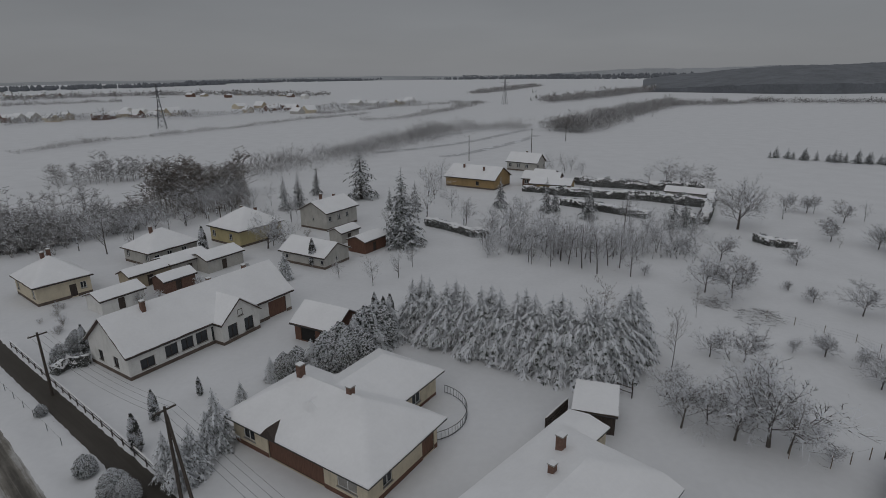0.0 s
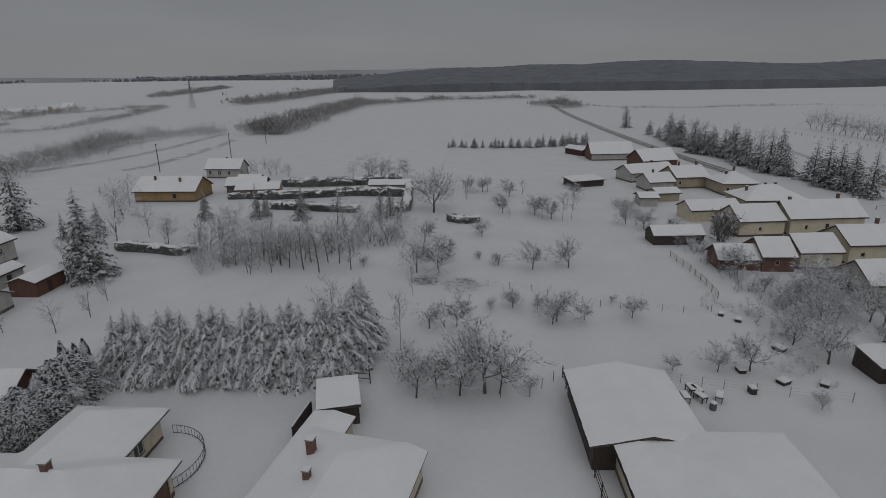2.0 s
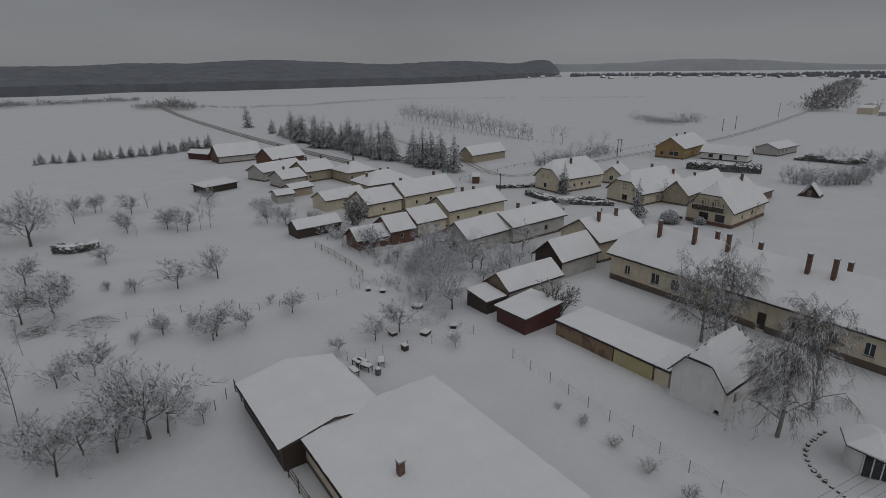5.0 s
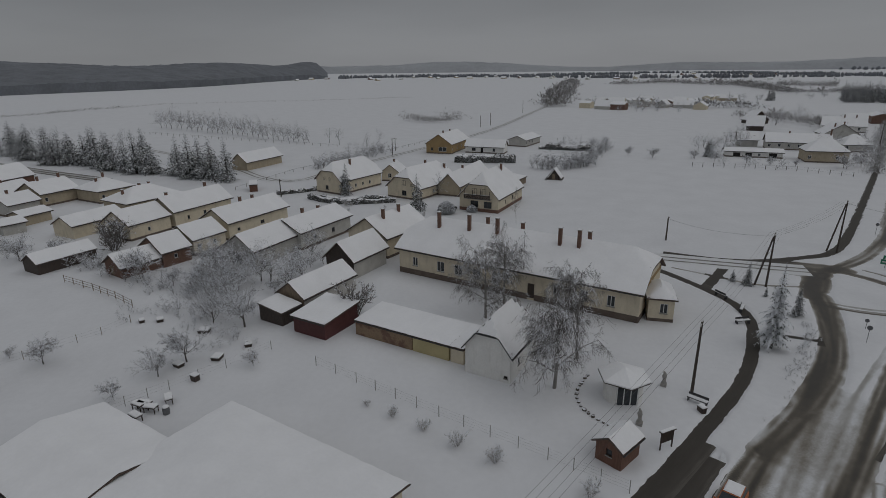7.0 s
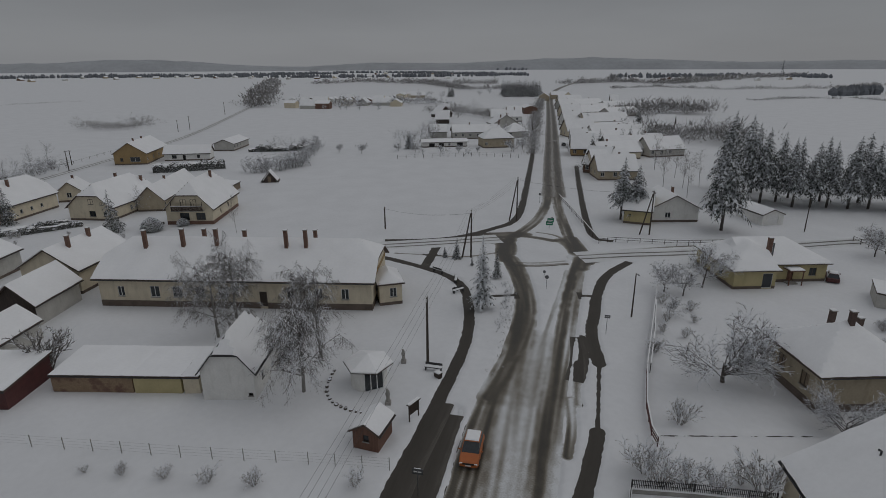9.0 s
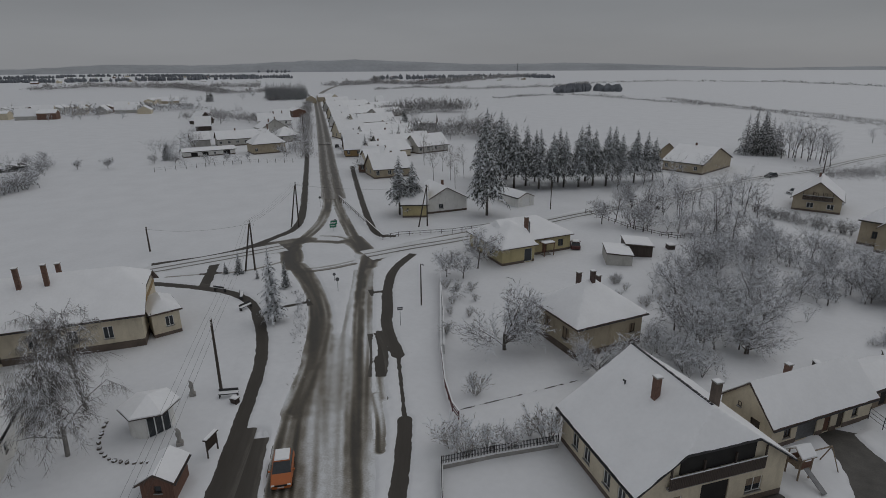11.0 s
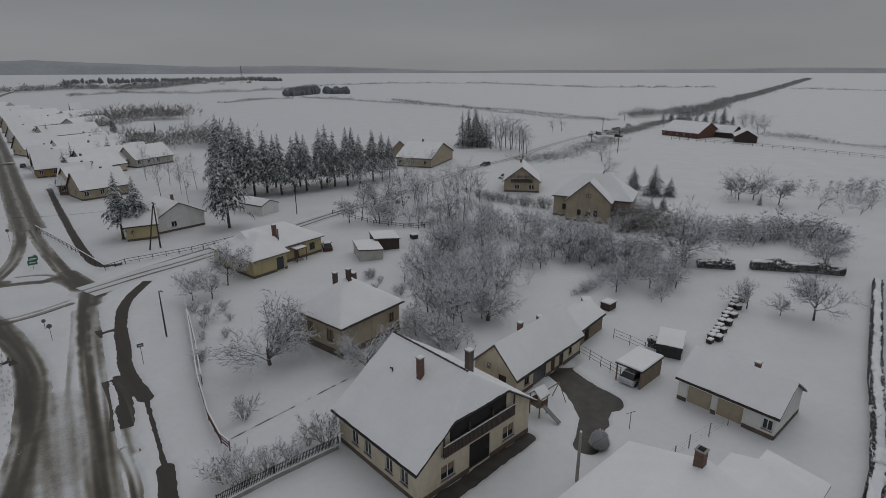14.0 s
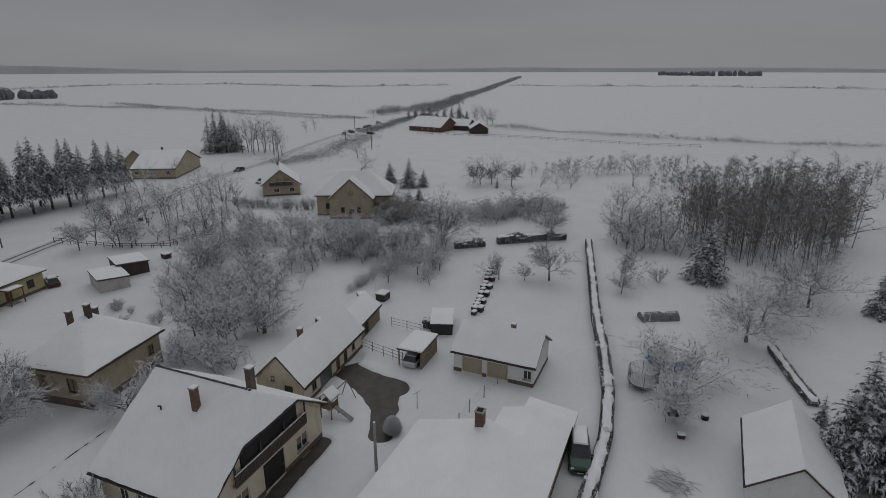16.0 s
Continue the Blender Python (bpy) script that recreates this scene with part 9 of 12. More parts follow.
# ---- thicket east of the crossing ----
for i, (x, y, h) in enumerate([(21.2, -113.5, 5.4), (11.4, -67.7, 7.2), (6.1, -100.5, 6.2), (19.1, -107.4, 4.4), (14.7, -68.1, 7.1), (19.7, -97.8, 6.3), (3.2, -110.4, 6.5), (7.6, -83.8, 5), (14.7, -113.1, 7.4), (13.2, -68.4, 6.2), (11.6, -89.7, 6.4), (15.1, -107.2, 5.2), (19.9, -80.9, 5), (10.7, -86.5, 5.5), (15.3, -104.1, 6.5), (17.3, -94.3, 6.8), (14.8, -83, 7.4), (15.3, -74, 6.4), (18.5, -96.3, 4.7), (15.4, -117.4, 6.6), (18.5, -105.9, 5.7), (20.4, -93.7, 7.4), (5.3, -91.2, 5.4), (14.9, -103.6, 4.3), (8.6, -106.7, 4.3), (12.9, -100.2, 7.8), (19.2, -85.4, 6.9), (13.4, -101, 5.6), (22.3, -91.7, 4.9), (14.3, -118, 5.1)]):
    plant("tangle%d" % (i % 4), x, y, h, label="frosted bushy tree in a dense tangle")
for i, (x, y, h) in enumerate([(19.7, -104.8, 4.9), (3.5, -106.2, 4.4), (13.9, -112.5, 4.9), (10.1, -77.4, 6.8), (13.7, -68.1, 7.6), (9.3, -114.3, 4.8), (8.2, -81, 7), (1.9, -99.9, 4.3), (3.3, -108.1, 7.3), (16.5, -78.3, 5.3), (11.8, -83.9, 4.3), (20.5, -82.6, 5.8), (20.5, -94.8, 6.8), (20, -84.9, 5.4), (5.4, -94.4, 5.1), (11.4, -88.6, 7.3), (6.1, -113.1, 7.5), (19.8, -98.4, 7), (11.5, -71.9, 4.8), (3.3, -103.3, 4.9), (12.3, -94.3, 6.2), (10.4, -85.4, 6.9), (14.4, -114.3, 5), (8, -76.1, 6.5)]):
    plant("tangle%d" % (i % 4), x, y, h, label="frosted bushy tree in a dense tangle")
for i, (x, y, h) in enumerate([(-16.6, -91.3, 4.6), (-6.9, -92.7, 3.8), (-1.1, -105.5, 5.2), (-7.4, -94.4, 4.2), (-14.6, -103.4, 4.4), (-14.5, -98, 4.2), (-19.4, -86.5, 5.5), (-2.4, -95.3, 4.6), (-11, -86.5, 5.4), (-13.4, -90.9, 5.3), (-12.2, -88.2, 4.3), (-20.7, -94.9, 4.9), (-18.7, -89, 4.3), (-4.5, -100.4, 4.9), (-8.4, -97.8, 5.4), (-5.6, -98.1, 3.5), (-3.1, -96.1, 5.1), (-13.5, -97.3, 5.8), (-14.4, -102, 3.5), (-19.7, -90.9, 4.2), (-1.2, -102.6, 3.9), (-18.3, -101.1, 4.1), (-14.5, -93.1, 5.8), (-4.9, -96, 3.8), (-6.9, -104.5, 3.6), (-22.8, -96.8, 5.7)]):
    plant("tangle%d" % (i % 4), x, y, h, label="frosted bushy tree in a dense tangle")
for i, (x, y, h) in enumerate([(29.6, -115.5, 5.5), (30.9, -120.7, 4.2), (21.9, -125.2, 4.8), (19.5, -127.5, 4.4), (31.9, -115.6, 4.2), (37.6, -118.6, 5.7), (35.8, -112.4, 5.1), (35.3, -113.8, 5.6), (29.1, -119.4, 6), (25.8, -119.5, 5.2), (37.5, -117.7, 5.4), (26.5, -121.3, 4.2)]):
    plant("tangle%d" % (i % 4), x, y, h, 1.1)
for i, (x, y, h) in enumerate([(82.5, 25.3, 5.7), (86, 24.2, 5.7), (78.8, 34.9, 3.4), (87.7, 38.2, 6.5), (70.8, 34.3, 3.5), (92.7, 22.2, 3.8), (95.8, 35.4, 4.5), (89.7, 41.3, 6.1), (76.8, 33.3, 5.7), (97.5, 25.4, 6.5), (71.9, 33.8, 3.3), (92.3, 27.6, 4.1), (84.3, 29.1, 7), (91.1, 41.8, 6.5), (79.9, 38, 5.2), (84.4, 30.7, 6.1), (89.9, 40.2, 5.3), (74.9, 34.7, 4.5), (72.2, 30.3, 6.7), (85.1, 38.9, 6.7), (68.8, 32.3, 5.9), (83, 26.2, 3.9), (80.5, 33, 4.6), (94.6, 36.3, 3.4), (95.9, 37.4, 4.3), (92.4, 33.6, 5.5)]):
    plant("tangle%d" % (i % 4), x, y, h, 1.1, label="frosted bushy tree behind the farmyards")
for i, (x, y, h) in enumerate([(16.6, -62.5, 4.7), (13.6, -62.3, 3.9), (12.4, -66.3, 4.8), (16.8, -70, 5.9), (-0.5, -98.3, 5.4), (-3.1, -98, 5.8), (-5.6, -97.8, 5.8), (-8.1, -99, 5.7), (-11.1, -95, 5.5), (-13.3, -93.5, 7.1), (1.8, -91.4, 5.2), (-15.4, -85.5, 4.9)]):
    plant("orchard%d" % (i % 3), x, y, h)
for i, (x, y, h) in enumerate([(-23.6, -101.7, 9.7), (-8.3, -99.8, 7.7), (-15.6, -98.1, 6.6), (-45.9, -100.3, 8.2)]):
    plant("walnut%d" % (i % 2), x, y, h)
plant("vase1", -34.2, -42.2, 7.2, 1.45, label="spreading leafless tree between pool and swing seat")
for i, (x, y, h) in enumerate([(-27.9, -80.1, 5.1), (-31.8, -78.7, 3.6), (-35.7, -77.8, 7.4), (-48.5, -108.5, 6.9), (-44.3, -70.2, 4.6), (-55.3, -150.5, 7.4), (-47, -154.2, 8.3), (-50.7, -155, 7.7)]):
    plant("orchard%d" % (i % 3), x, y, h)
for i, (x, y, h) in enumerate([(-51.4, -52.4, 9.3), (-67.7, -59.3, 9.5), (-57.8, -56.8, 8.7), (-70, -64.1, 8.8)]):
    plant("walnut%d" % (i % 2), x, y, h, 1.2)
for i, (x, y, h) in enumerate([(-85.7, -82.5, 12.3), (-112.1, -99.7, 9.4), (-81.2, -98.8, 11.9), (-75, -83.7, 10.6), (-74.8, -82, 12.2), (-82.3, -95.9, 12.2), (-92, -91.9, 12.9), (-75.5, -90.5, 10.6), (-95.7, -80.5, 12.8), (-108.2, -106.5, 12.6), (-87.9, -84.6, 10.4), (-70.4, -91.7, 14.1), (-75.9, -90.4, 11.3), (-108.3, -91.9, 10.7), (-86.5, -73, 9.4), (-99.6, -106.3, 11.3), (-109.6, -92.1, 12.0), (-77.6, -88.1, 11.7), (-86.9, -80.9, 11.5), (-81.1, -79.9, 9.9), (-97.4, -103.7, 10.0), (-101.9, -91.7, 10.6), (-75, -85.8, 10.3), (-109.3, -105.1, 13.0), (-89.8, -89.5, 10.7), (-73, -79.2, 12.0), (-96.4, -97.1, 12.0), (-74.2, -90.4, 13.0), (-84.4, -83.6, 12.0), (-84.6, -77.8, 13.2)]):
    plant("slim%d" % (i % 3), x, y, h, 0.8, label="slender bare tree in a reddish copse")
for i, (x, y, h) in enumerate([(-89.7, -94.1, 10.9), (-85.7, -96.8, 11.2), (-75.6, -90.1, 11.2), (-75.8, -82.1, 11.3), (-88.1, -74.1, 10.4), (-111.8, -97.7, 9.4), (-98.2, -98, 10.4), (-106.8, -87.1, 9.7), (-76.4, -79.4, 11.0), (-76.1, -79.4, 12.0), (-109.4, -89, 10.2), (-73.1, -79.2, 12.2), (-72.7, -73.1, 11.5), (-98, -89.2, 9.4), (-92.2, -100.4, 9.7), (-91.5, -105.6, 11.7), (-85.2, -76.3, 12.8), (-74.1, -82.5, 13.6), (-89.9, -77.1, 10.9), (-81.2, -73, 11.6), (-76.9, -72.4, 10.7), (-94.1, -79.2, 11.7), (-87.2, -103.1, 12.0), (-104.8, -89.3, 10.6), (-72.7, -76.2, 10.3), (-83.8, -76.4, 11.3), (-103, -93.6, 9.7), (-88.8, -97.9, 12.8), (-82.6, -80.9, 13.5), (-85.4, -75, 13.0)]):
    plant("slim%d" % (i % 3), x, y, h, 0.8, label="slender bare tree in a reddish copse")
for i, (x, y, h) in enumerate([(-79.9, -88, 13.0), (-88.4, -79.2, 10.3), (-102.7, -99.4, 11.9), (-87.4, -75.2, 9.7), (-85.3, -73.2, 11.5), (-71.6, -93, 13.3), (-101.6, -97.2, 12.5), (-90.3, -93.1, 11.9), (-81.6, -79.1, 13.3), (-75.8, -83.5, 10.3), (-105, -90.1, 11.9), (-103.9, -88.2, 9.9), (-76.8, -89.4, 11.6), (-78.8, -73.6, 12.8), (-82.9, -74.4, 12.2), (-73.6, -76.9, 13.5), (-75, -91.4, 13.9), (-75.7, -74.9, 11.3), (-97.6, -96.8, 12.2), (-79.7, -85.4, 13.5), (-111.7, -98.7, 12.0), (-96.5, -89.5, 11.5), (-86.9, -81.6, 10.2), (-97.7, -82.2, 9.3), (-100.3, -105.6, 11.7), (-68.7, -77.8, 13.3), (-97.5, -95.9, 13.2), (-102.6, -100.4, 11.5), (-105.9, -89.9, 11.7), (-101.7, -91.3, 9.3)]):
    plant("slim%d" % (i % 3), x, y, h, 0.8, label="slender bare tree in a reddish copse")
for i, (x, y, h) in enumerate([(-69, -81.4, 12.0), (-101.7, -103.2, 10.0), (-80.2, -87.5, 13.3), (-89.9, -94.5, 13.3), (-83.8, -76.7, 12.6), (-94, -97.2, 10.0), (-82.9, -77.2, 13.0), (-100.5, -83.4, 10.9), (-79.8, -86.5, 12.2), (-103.5, -100.7, 11.3), (-77.6, -94.5, 10.7), (-75.4, -83.9, 11.6), (-74.6, -91.1, 12.9), (-86.1, -98.1, 11.7), (-113.5, -106.4, 11.7), (-69.1, -91.3, 11.3), (-86, -75.5, 9.7), (-86.9, -92.7, 11.2), (-78.4, -85.3, 11.5), (-73.1, -91.1, 14.5), (-87.5, -77.4, 12.9), (-88.6, -93.1, 12.9), (-69.5, -85.3, 12.3), (-114.9, -103.8, 11.7), (-100.8, -94.2, 12.3), (-82.2, -87.8, 13.8), (-75.3, -93.8, 13.6), (-93.8, -82.4, 12.8), (-99.9, -95.8, 12.3), (-79.7, -71.7, 10.0)]):
    plant("slim%d" % (i % 3), x, y, h, 0.8, label="slender bare tree in a reddish copse")
for i, (x, y, h) in enumerate([(-80.5, -93.8, 10.2), (-92.2, -88.9, 10.4), (-69.2, -87.5, 10.7), (-108, -92.9, 12.5), (-75.4, -94.6, 13.6), (-88.1, -88.7, 13.2), (-94.2, -95.7, 11.0), (-73.7, -84, 11.9), (-81.3, -81.5, 13.0), (-100.9, -93.7, 11.7), (-79.5, -72.3, 10.9), (-78.6, -77.9, 11.0), (-75.6, -83.9, 11.6), (-104.2, -89.8, 10.0), (-86, -82.5, 13.5), (-104.4, -86, 10.6), (-90.7, -85.4, 11.7), (-71.7, -75.9, 13.5), (-87.3, -76.2, 12.8), (-98.7, -101.9, 10.6), (-103.7, -101.2, 11.0), (-70.2, -90.2, 12.2), (-78.1, -96, 11.6), (-78.6, -86, 12.2), (-86.4, -89.5, 12.2), (-99.8, -103.6, 12.2), (-72.2, -76.1, 10.3), (-94.7, -94.7, 12.0), (-91.5, -79.1, 11.3), (-113.2, -94.5, 12.6)]):
    plant("slim%d" % (i % 3), x, y, h, 0.8, label="slender bare tree in a reddish copse")
for i, (x, y, h) in enumerate([(-79.2, -82.7, 10.3), (-97, -97.4, 12.8), (-68.6, -83.8, 14.2), (-79.1, -71.8, 12.8), (-93.3, -95.1, 11.5), (-85.7, -77.2, 10.2), (-83.3, -74.3, 9.7), (-76.8, -74.1, 10.2), (-98.2, -91.7, 11.9), (-98, -102.5, 13.2), (-75.2, -71.7, 12.2), (-84.5, -73.5, 10.7), (-87.7, -80, 9.6), (-74.1, -72.7, 11.9), (-115.6, -103.6, 10.6)]):
    plant("slim%d" % (i % 3), x, y, h, 0.8, label="slender bare tree in a reddish copse")
for i, (x, y, h) in enumerate([(-66.7, -100.5, 7.7), (-66.2, -100.2, 6.8), (-68.5, -98.7, 6.5), (-56.6, -89.8, 6.5), (-77.9, -112.1, 8.1), (-65.6, -107.3, 6.5), (-67.7, -92.4, 6.1), (-58.5, -94.2, 6.8), (-73.8, -123, 7.3), (-62.9, -90.5, 5.7), (-78.3, -120.1, 7), (-71.2, -116.5, 7), (-56.3, -92.8, 6), (-58.6, -93.8, 6.2), (-58.5, -92.7, 7), (-63.7, -88.1, 7.9)]):
    plant("tangle%d" % (i % 4), x, y, h, label="frosted tree at the copse edge")
for i, (x, y, h) in enumerate([(-99.4, -126.8, 6.2), (-96.8, -124.7, 6.7), (-133.2, -113.9, 6.6), (-111.8, -125.3, 5.5), (-101.8, -121.4, 6.9), (-102, -121.4, 6.2), (-143.6, -111.4, 6.1), (-123.7, -114.2, 5.9), (-130.3, -121.6, 6.3), (-109.4, -115.1, 6.7), (-111.1, -135.5, 6.3), (-148.8, -128.9, 6.3), (-143.4, -125.3, 6.2), (-130.5, -125.3, 6.5), (-141.9, -116, 4.8), (-149.6, -127, 4.8), (-149, -122.4, 5.2), (-107.8, -128.5, 5.3), (-97.6, -111.3, 6.6), (-130.4, -120.9, 7)]):
    plant("tangle%d" % (i % 4), x, y, h, label="frosted tree at the back of a copse")
for i, (x, y, h) in enumerate([(-57.7, -97.5, 8.2), (-59, -93.3, 9.6), (-60.2, -89.3, 8.8), (-66.6, -93.4, 9.7), (-89.8, -142.2, 10.6), (-66.8, -108.9, 9), (-122.8, -163.3, 7.2), (-111.8, -155.3, 7.2), (-131.2, -150.6, 8.1), (-157.1, -155, 8.5), (-154.6, -135.3, 10.1), (-156.7, -126.1, 10.4)]):
    plant("tall%d" % (i % 3), x, y, h)


# ---- hedgerows, scrub and woods ----
brush("scrub", "band of bare scrub in the snow", [(-200.3, 256.9), (-192.5, 276.7), (-183.6, 310.3), (-165.5, 338.5), (-143.9, 372), (-122.1, 428.4), (-89, 482.7), (-68.1, 507.5)], 8, 4, 1.5, "scrub_dark", 11, 14, 0.081)
for i, (x, y, h) in enumerate([(-86, 120.4, 5.9), (-72.3, 131.1, 6.5), (-79.7, 124, 4.1), (-78.7, 128.1, 4.9), (-81.5, 128.2, 4.5), (-100.3, 124.4, 5.8), (-94.4, 126.7, 3.9), (-84.6, 109.1, 3.4), (-72.8, 132.8, 6.3), (-95.3, 125.7, 3.7), (-66.2, 122, 7), (-78.2, 116.5, 5.5), (-61.5, 127.4, 4.5), (-72.4, 119, 3.8), (-83.4, 109.5, 4.2), (-73.3, 118.5, 4.2), (-73.1, 126.8, 5.5), (-94.4, 121.2, 5.8), (-70.9, 118.9, 5.8), (-85, 132.8, 4.1), (-76.2, 112.1, 4.3), (-84.7, 122.3, 6), (-60.9, 125.3, 4.3), (-85.5, 119.5, 6.3), (-76, 120.5, 6.8), (-74.3, 112.9, 6.6), (-70.2, 118.4, 5.1), (-78.2, 132.5, 5.2), (-71.7, 122.3, 5.5), (-71.2, 122.7, 5.1)]):
    plant("tangle%d" % (i % 4), x, y, h, 1.2)
for i, (x, y, h) in enumerate([(-71.3, 128.4, 6), (-74.2, 114.6, 6.8), (-84.4, 131.6, 6.2), (-90.6, 112.2, 4.3), (-77.4, 118.7, 4.7), (-63.8, 131.3, 3.9), (-96.5, 125.2, 6.3), (-93.3, 117.9, 6), (-91.3, 126, 4.1), (-95.3, 116.2, 5.1), (-88.9, 116.9, 5), (-73.9, 126.9, 4.5), (-69.1, 123.1, 5.8), (-79.2, 112.6, 6.6), (-79, 119.7, 5.9), (-80.4, 122.6, 3.8)]):
    plant("tangle%d" % (i % 4), x, y, h, 1.2)
thicket("scrub", "frosted scrub along the stream", [(-98.6, 108.5), (-96.2, 114.5), (-93.6, 121.2), (-87.3, 123.4), (-80.7, 125.6), (-71.7, 126.3)], 22, 5, 6.0, "scrub_dark", 12)
thicket("scrub", "dark scrub along the stream", [(-111.7, 124.3), (-108.9, 131), (-104.4, 136.5), (-98.4, 140.5), (-89.3, 140.1)], 14, 6, 1.56, "scrub_dark", 13)
thicket("scrub", "bare trees along the stream", [(-130.1, 180.7), (-121.1, 184.2), (-107.3, 183.4), (-102.1, 193.9)], 16, 8, 2.67, "scrub_dark", 14)
for i, (x, y, h) in enumerate([(-58.3, 146.5, 9.3), (-62.1, 133.5, 9), (-65.9, 137.2, 7.1), (-57.9, 136.8, 8.9), (-71.9, 153.5, 7.3), (-55.4, 143, 9.3), (-66.1, 149.6, 9.3), (-56.4, 133.3, 7.9), (-64.1, 137.1, 8.6), (-56.7, 139.2, 8), (-68.1, 137.3, 9.1), (-67.4, 154.8, 9), (-76.8, 160, 8.2), (-61.4, 137.6, 7.1), (-59.4, 155.9, 8.2), (-58.4, 131.6, 7.5), (-56.4, 147.1, 8.4), (-57.8, 148.5, 8.2), (-70.9, 158.1, 7.5), (-61.5, 137, 9.2), (-75.1, 153, 9), (-58.3, 154.4, 7.5)]):
    plant("tall%d" % (i % 3), x, y, h, 1.2, label="tall brown leafless tree in a copse")
thicket("scrub", "tall brown bare copse", [(-72.9, 141.2), (-69.6, 149.1), (-62.3, 154.6), (-57.6, 155.9)], 22, 11, 9.0, "scrub_red", 15)
thicket("scrub", "frosted scrub behind the gardens", [(-76.8, 130.7), (-68.3, 133.2), (-59.3, 138.7), (-51, 144.8)], 12, 6, 3.5, "scrub_red", 16)
brush("scrub", "bare wood along the stream", [(-68.1, 185.3), (-63.2, 201), (-55.1, 219.3), (-44.3, 234.2), (-28.5, 267), (-13.8, 302), (5.2, 347.3), (30.7, 359.3), (52.6, 349.1)], 24, 7.5, 3.0, "scrub_dark", 17, 14, 0.063)
brush("scrub", "band of bare scrub in the snow", [(-61.7, 425.4), (-37.6, 444.1), (-7.4, 505), (43.8, 675.7)], 14, 6, 1.0, "scrub_dark", 18, 14, 0.108)
brush("scrub", "band of bare scrub in the snow", [(72.7, 362.2), (75.2, 332.4), (85, 331.3)], 18, 10, 2.5, "scrub_dark", 19, 14, 0.126)
brush("scrub", "band of bare scrub in the snow", [(83.3, 338.4), (124.1, 420.8), (164, 491.3), (212.3, 569.6), (253.3, 593.2)], 26, 9, 2.0, "scrub_dark", 20, 14, 0.135)
brush("scrub", "band of bare scrub in the snow", [(221.6, 611.4), (272, 589.2), (347.3, 619.9), (416.3, 604.1), (469, 580.3)], 14, 8, 1.25, "scrub_dark", 21, 14, 0.18)
brush("scrub", "band of bare scrub in the snow", [(125.8, 684.6), (209.2, 797), (325.1, 982.8), (445.4, 1115.6)], 30, 12, 0.75, "scrub_dark", 22, 14, 0.27)
brush("scrub", "band of bare scrub in the snow", [(55.7, 1015.5), (141.8, 1245.4), (263.1, 1616.3)], 30, 10, 0.6, "scrub_dark", 23, 14, 0.27)
brush("scrub", "band of bare scrub in the snow", [(-112.1, 500.1), (-52.3, 622.7), (10.3, 669.9), (45.6, 703.4)], 14, 6, 0.6, "scrub_dark", 24, 14, 0.18)
brush("scrub", "frosted trees of a far village", [(-327.1, 415.3), (-319.5, 466.4), (-279.9, 478.9), (-219.2, 482.7), (-177.8, 533.2), (-106.8, 581.6), (-30, 678.8)], 30, 8, 0.6, "scrub_frost", 25, 14, 0.18)
brush("scrub", "band of bare scrub in the snow", [(-565.2, 725.6), (-518, 786.2), (-464, 822.6)], 14, 8, 0.5, "scrub_dark", 26, 14, 0.27)
brush("scrub", "trees of a far village", [(-713.7, 919.1), (-626, 1084.8), (-435.1, 1147.7), (-213.4, 963.1)], 60, 12, 0.4, "scrub_dark", 27, 14, 0.45)
brush("scrub", "band of bare scrub in the snow", [(82.8, 366.8), (107.2, 399.1), (142.2, 451), (197.3, 527.4)], 20, 8, 1.25, "scrub_dark", 28, 14, 0.135)
thicket("scrub", "band of bare scrub in the snow", [(68, 171.8), (75, 169), (81, 163.5)], 10, 6, 1.39, "scrub_dark", 30)
brush("scrub", "band of bare scrub in the snow", [(363.3, 454.7), (387.1, 448.2), (373, 399.7)], 20, 9, 1.5, "scrub_dark", 31, 14, 0.135)
brush("scrub", "band of bare scrub in the snow", [(412.2, 441.4), (406.5, 372.1), (446.1, 333.6), (547.7, 309.7)], 8, 3, 0.6, "scrub_dark", 32, 14, 0.135)
brush("scrub", "band of bare scrub in the snow", [(523.4, 309.5), (581.3, 293.1), (606.8, 238.5), (632.7, 131.7), (676, 41.1)], 5, 2, 0.3, "scrub_dark", 33, 14, 0.135)
thicket("scrub", "frosted bushes by the road", [(189.8, 46.3), (200.3, 40.3), (211.4, 34), (230.8, 26.8)], 8, 5, 1.6, "scrub_frost", 34)
thicket("scrub", "frosted bushes along the gardens", [(110.3, 99.9), (94.9, 75.8), (93.8, 65.6), (81.4, 45.9), (77.5, 37.3), (76.3, 31)], 6, 2.6, 2.24, "scrub_frost", 35)
thicket("scrub", "snowy brambles along the fence", [(70.4, 46.9), (73.6, 43.5), (71.1, 37.9), (66.2, 30.7), (61.7, 25.3)], 5, 1.6, 1.92, "scrub_frost", 36)
brush("scrub", "band of bare scrub in the snow", [(382, 25), (355.9, 7.3), (387, -7.6)], 14, 6, 1.5, "scrub_dark", 37, 14, 0.108)
brush("scrub", "band of bare scrub in the snow", [(488.6, -92.1), (680.7, -134.3), (1109.2, -239.4)], 20, 12, 0.75, "scrub_dark", 38, 14, 0.27)
brush("scrub", "frosted trees of a far hamlet", [(498.5, -123.5), (463.9, -165.6), (466.9, -235.9), (435.4, -233.2)], 20, 8, 0.75, "scrub_frost", 39, 14, 0.18)
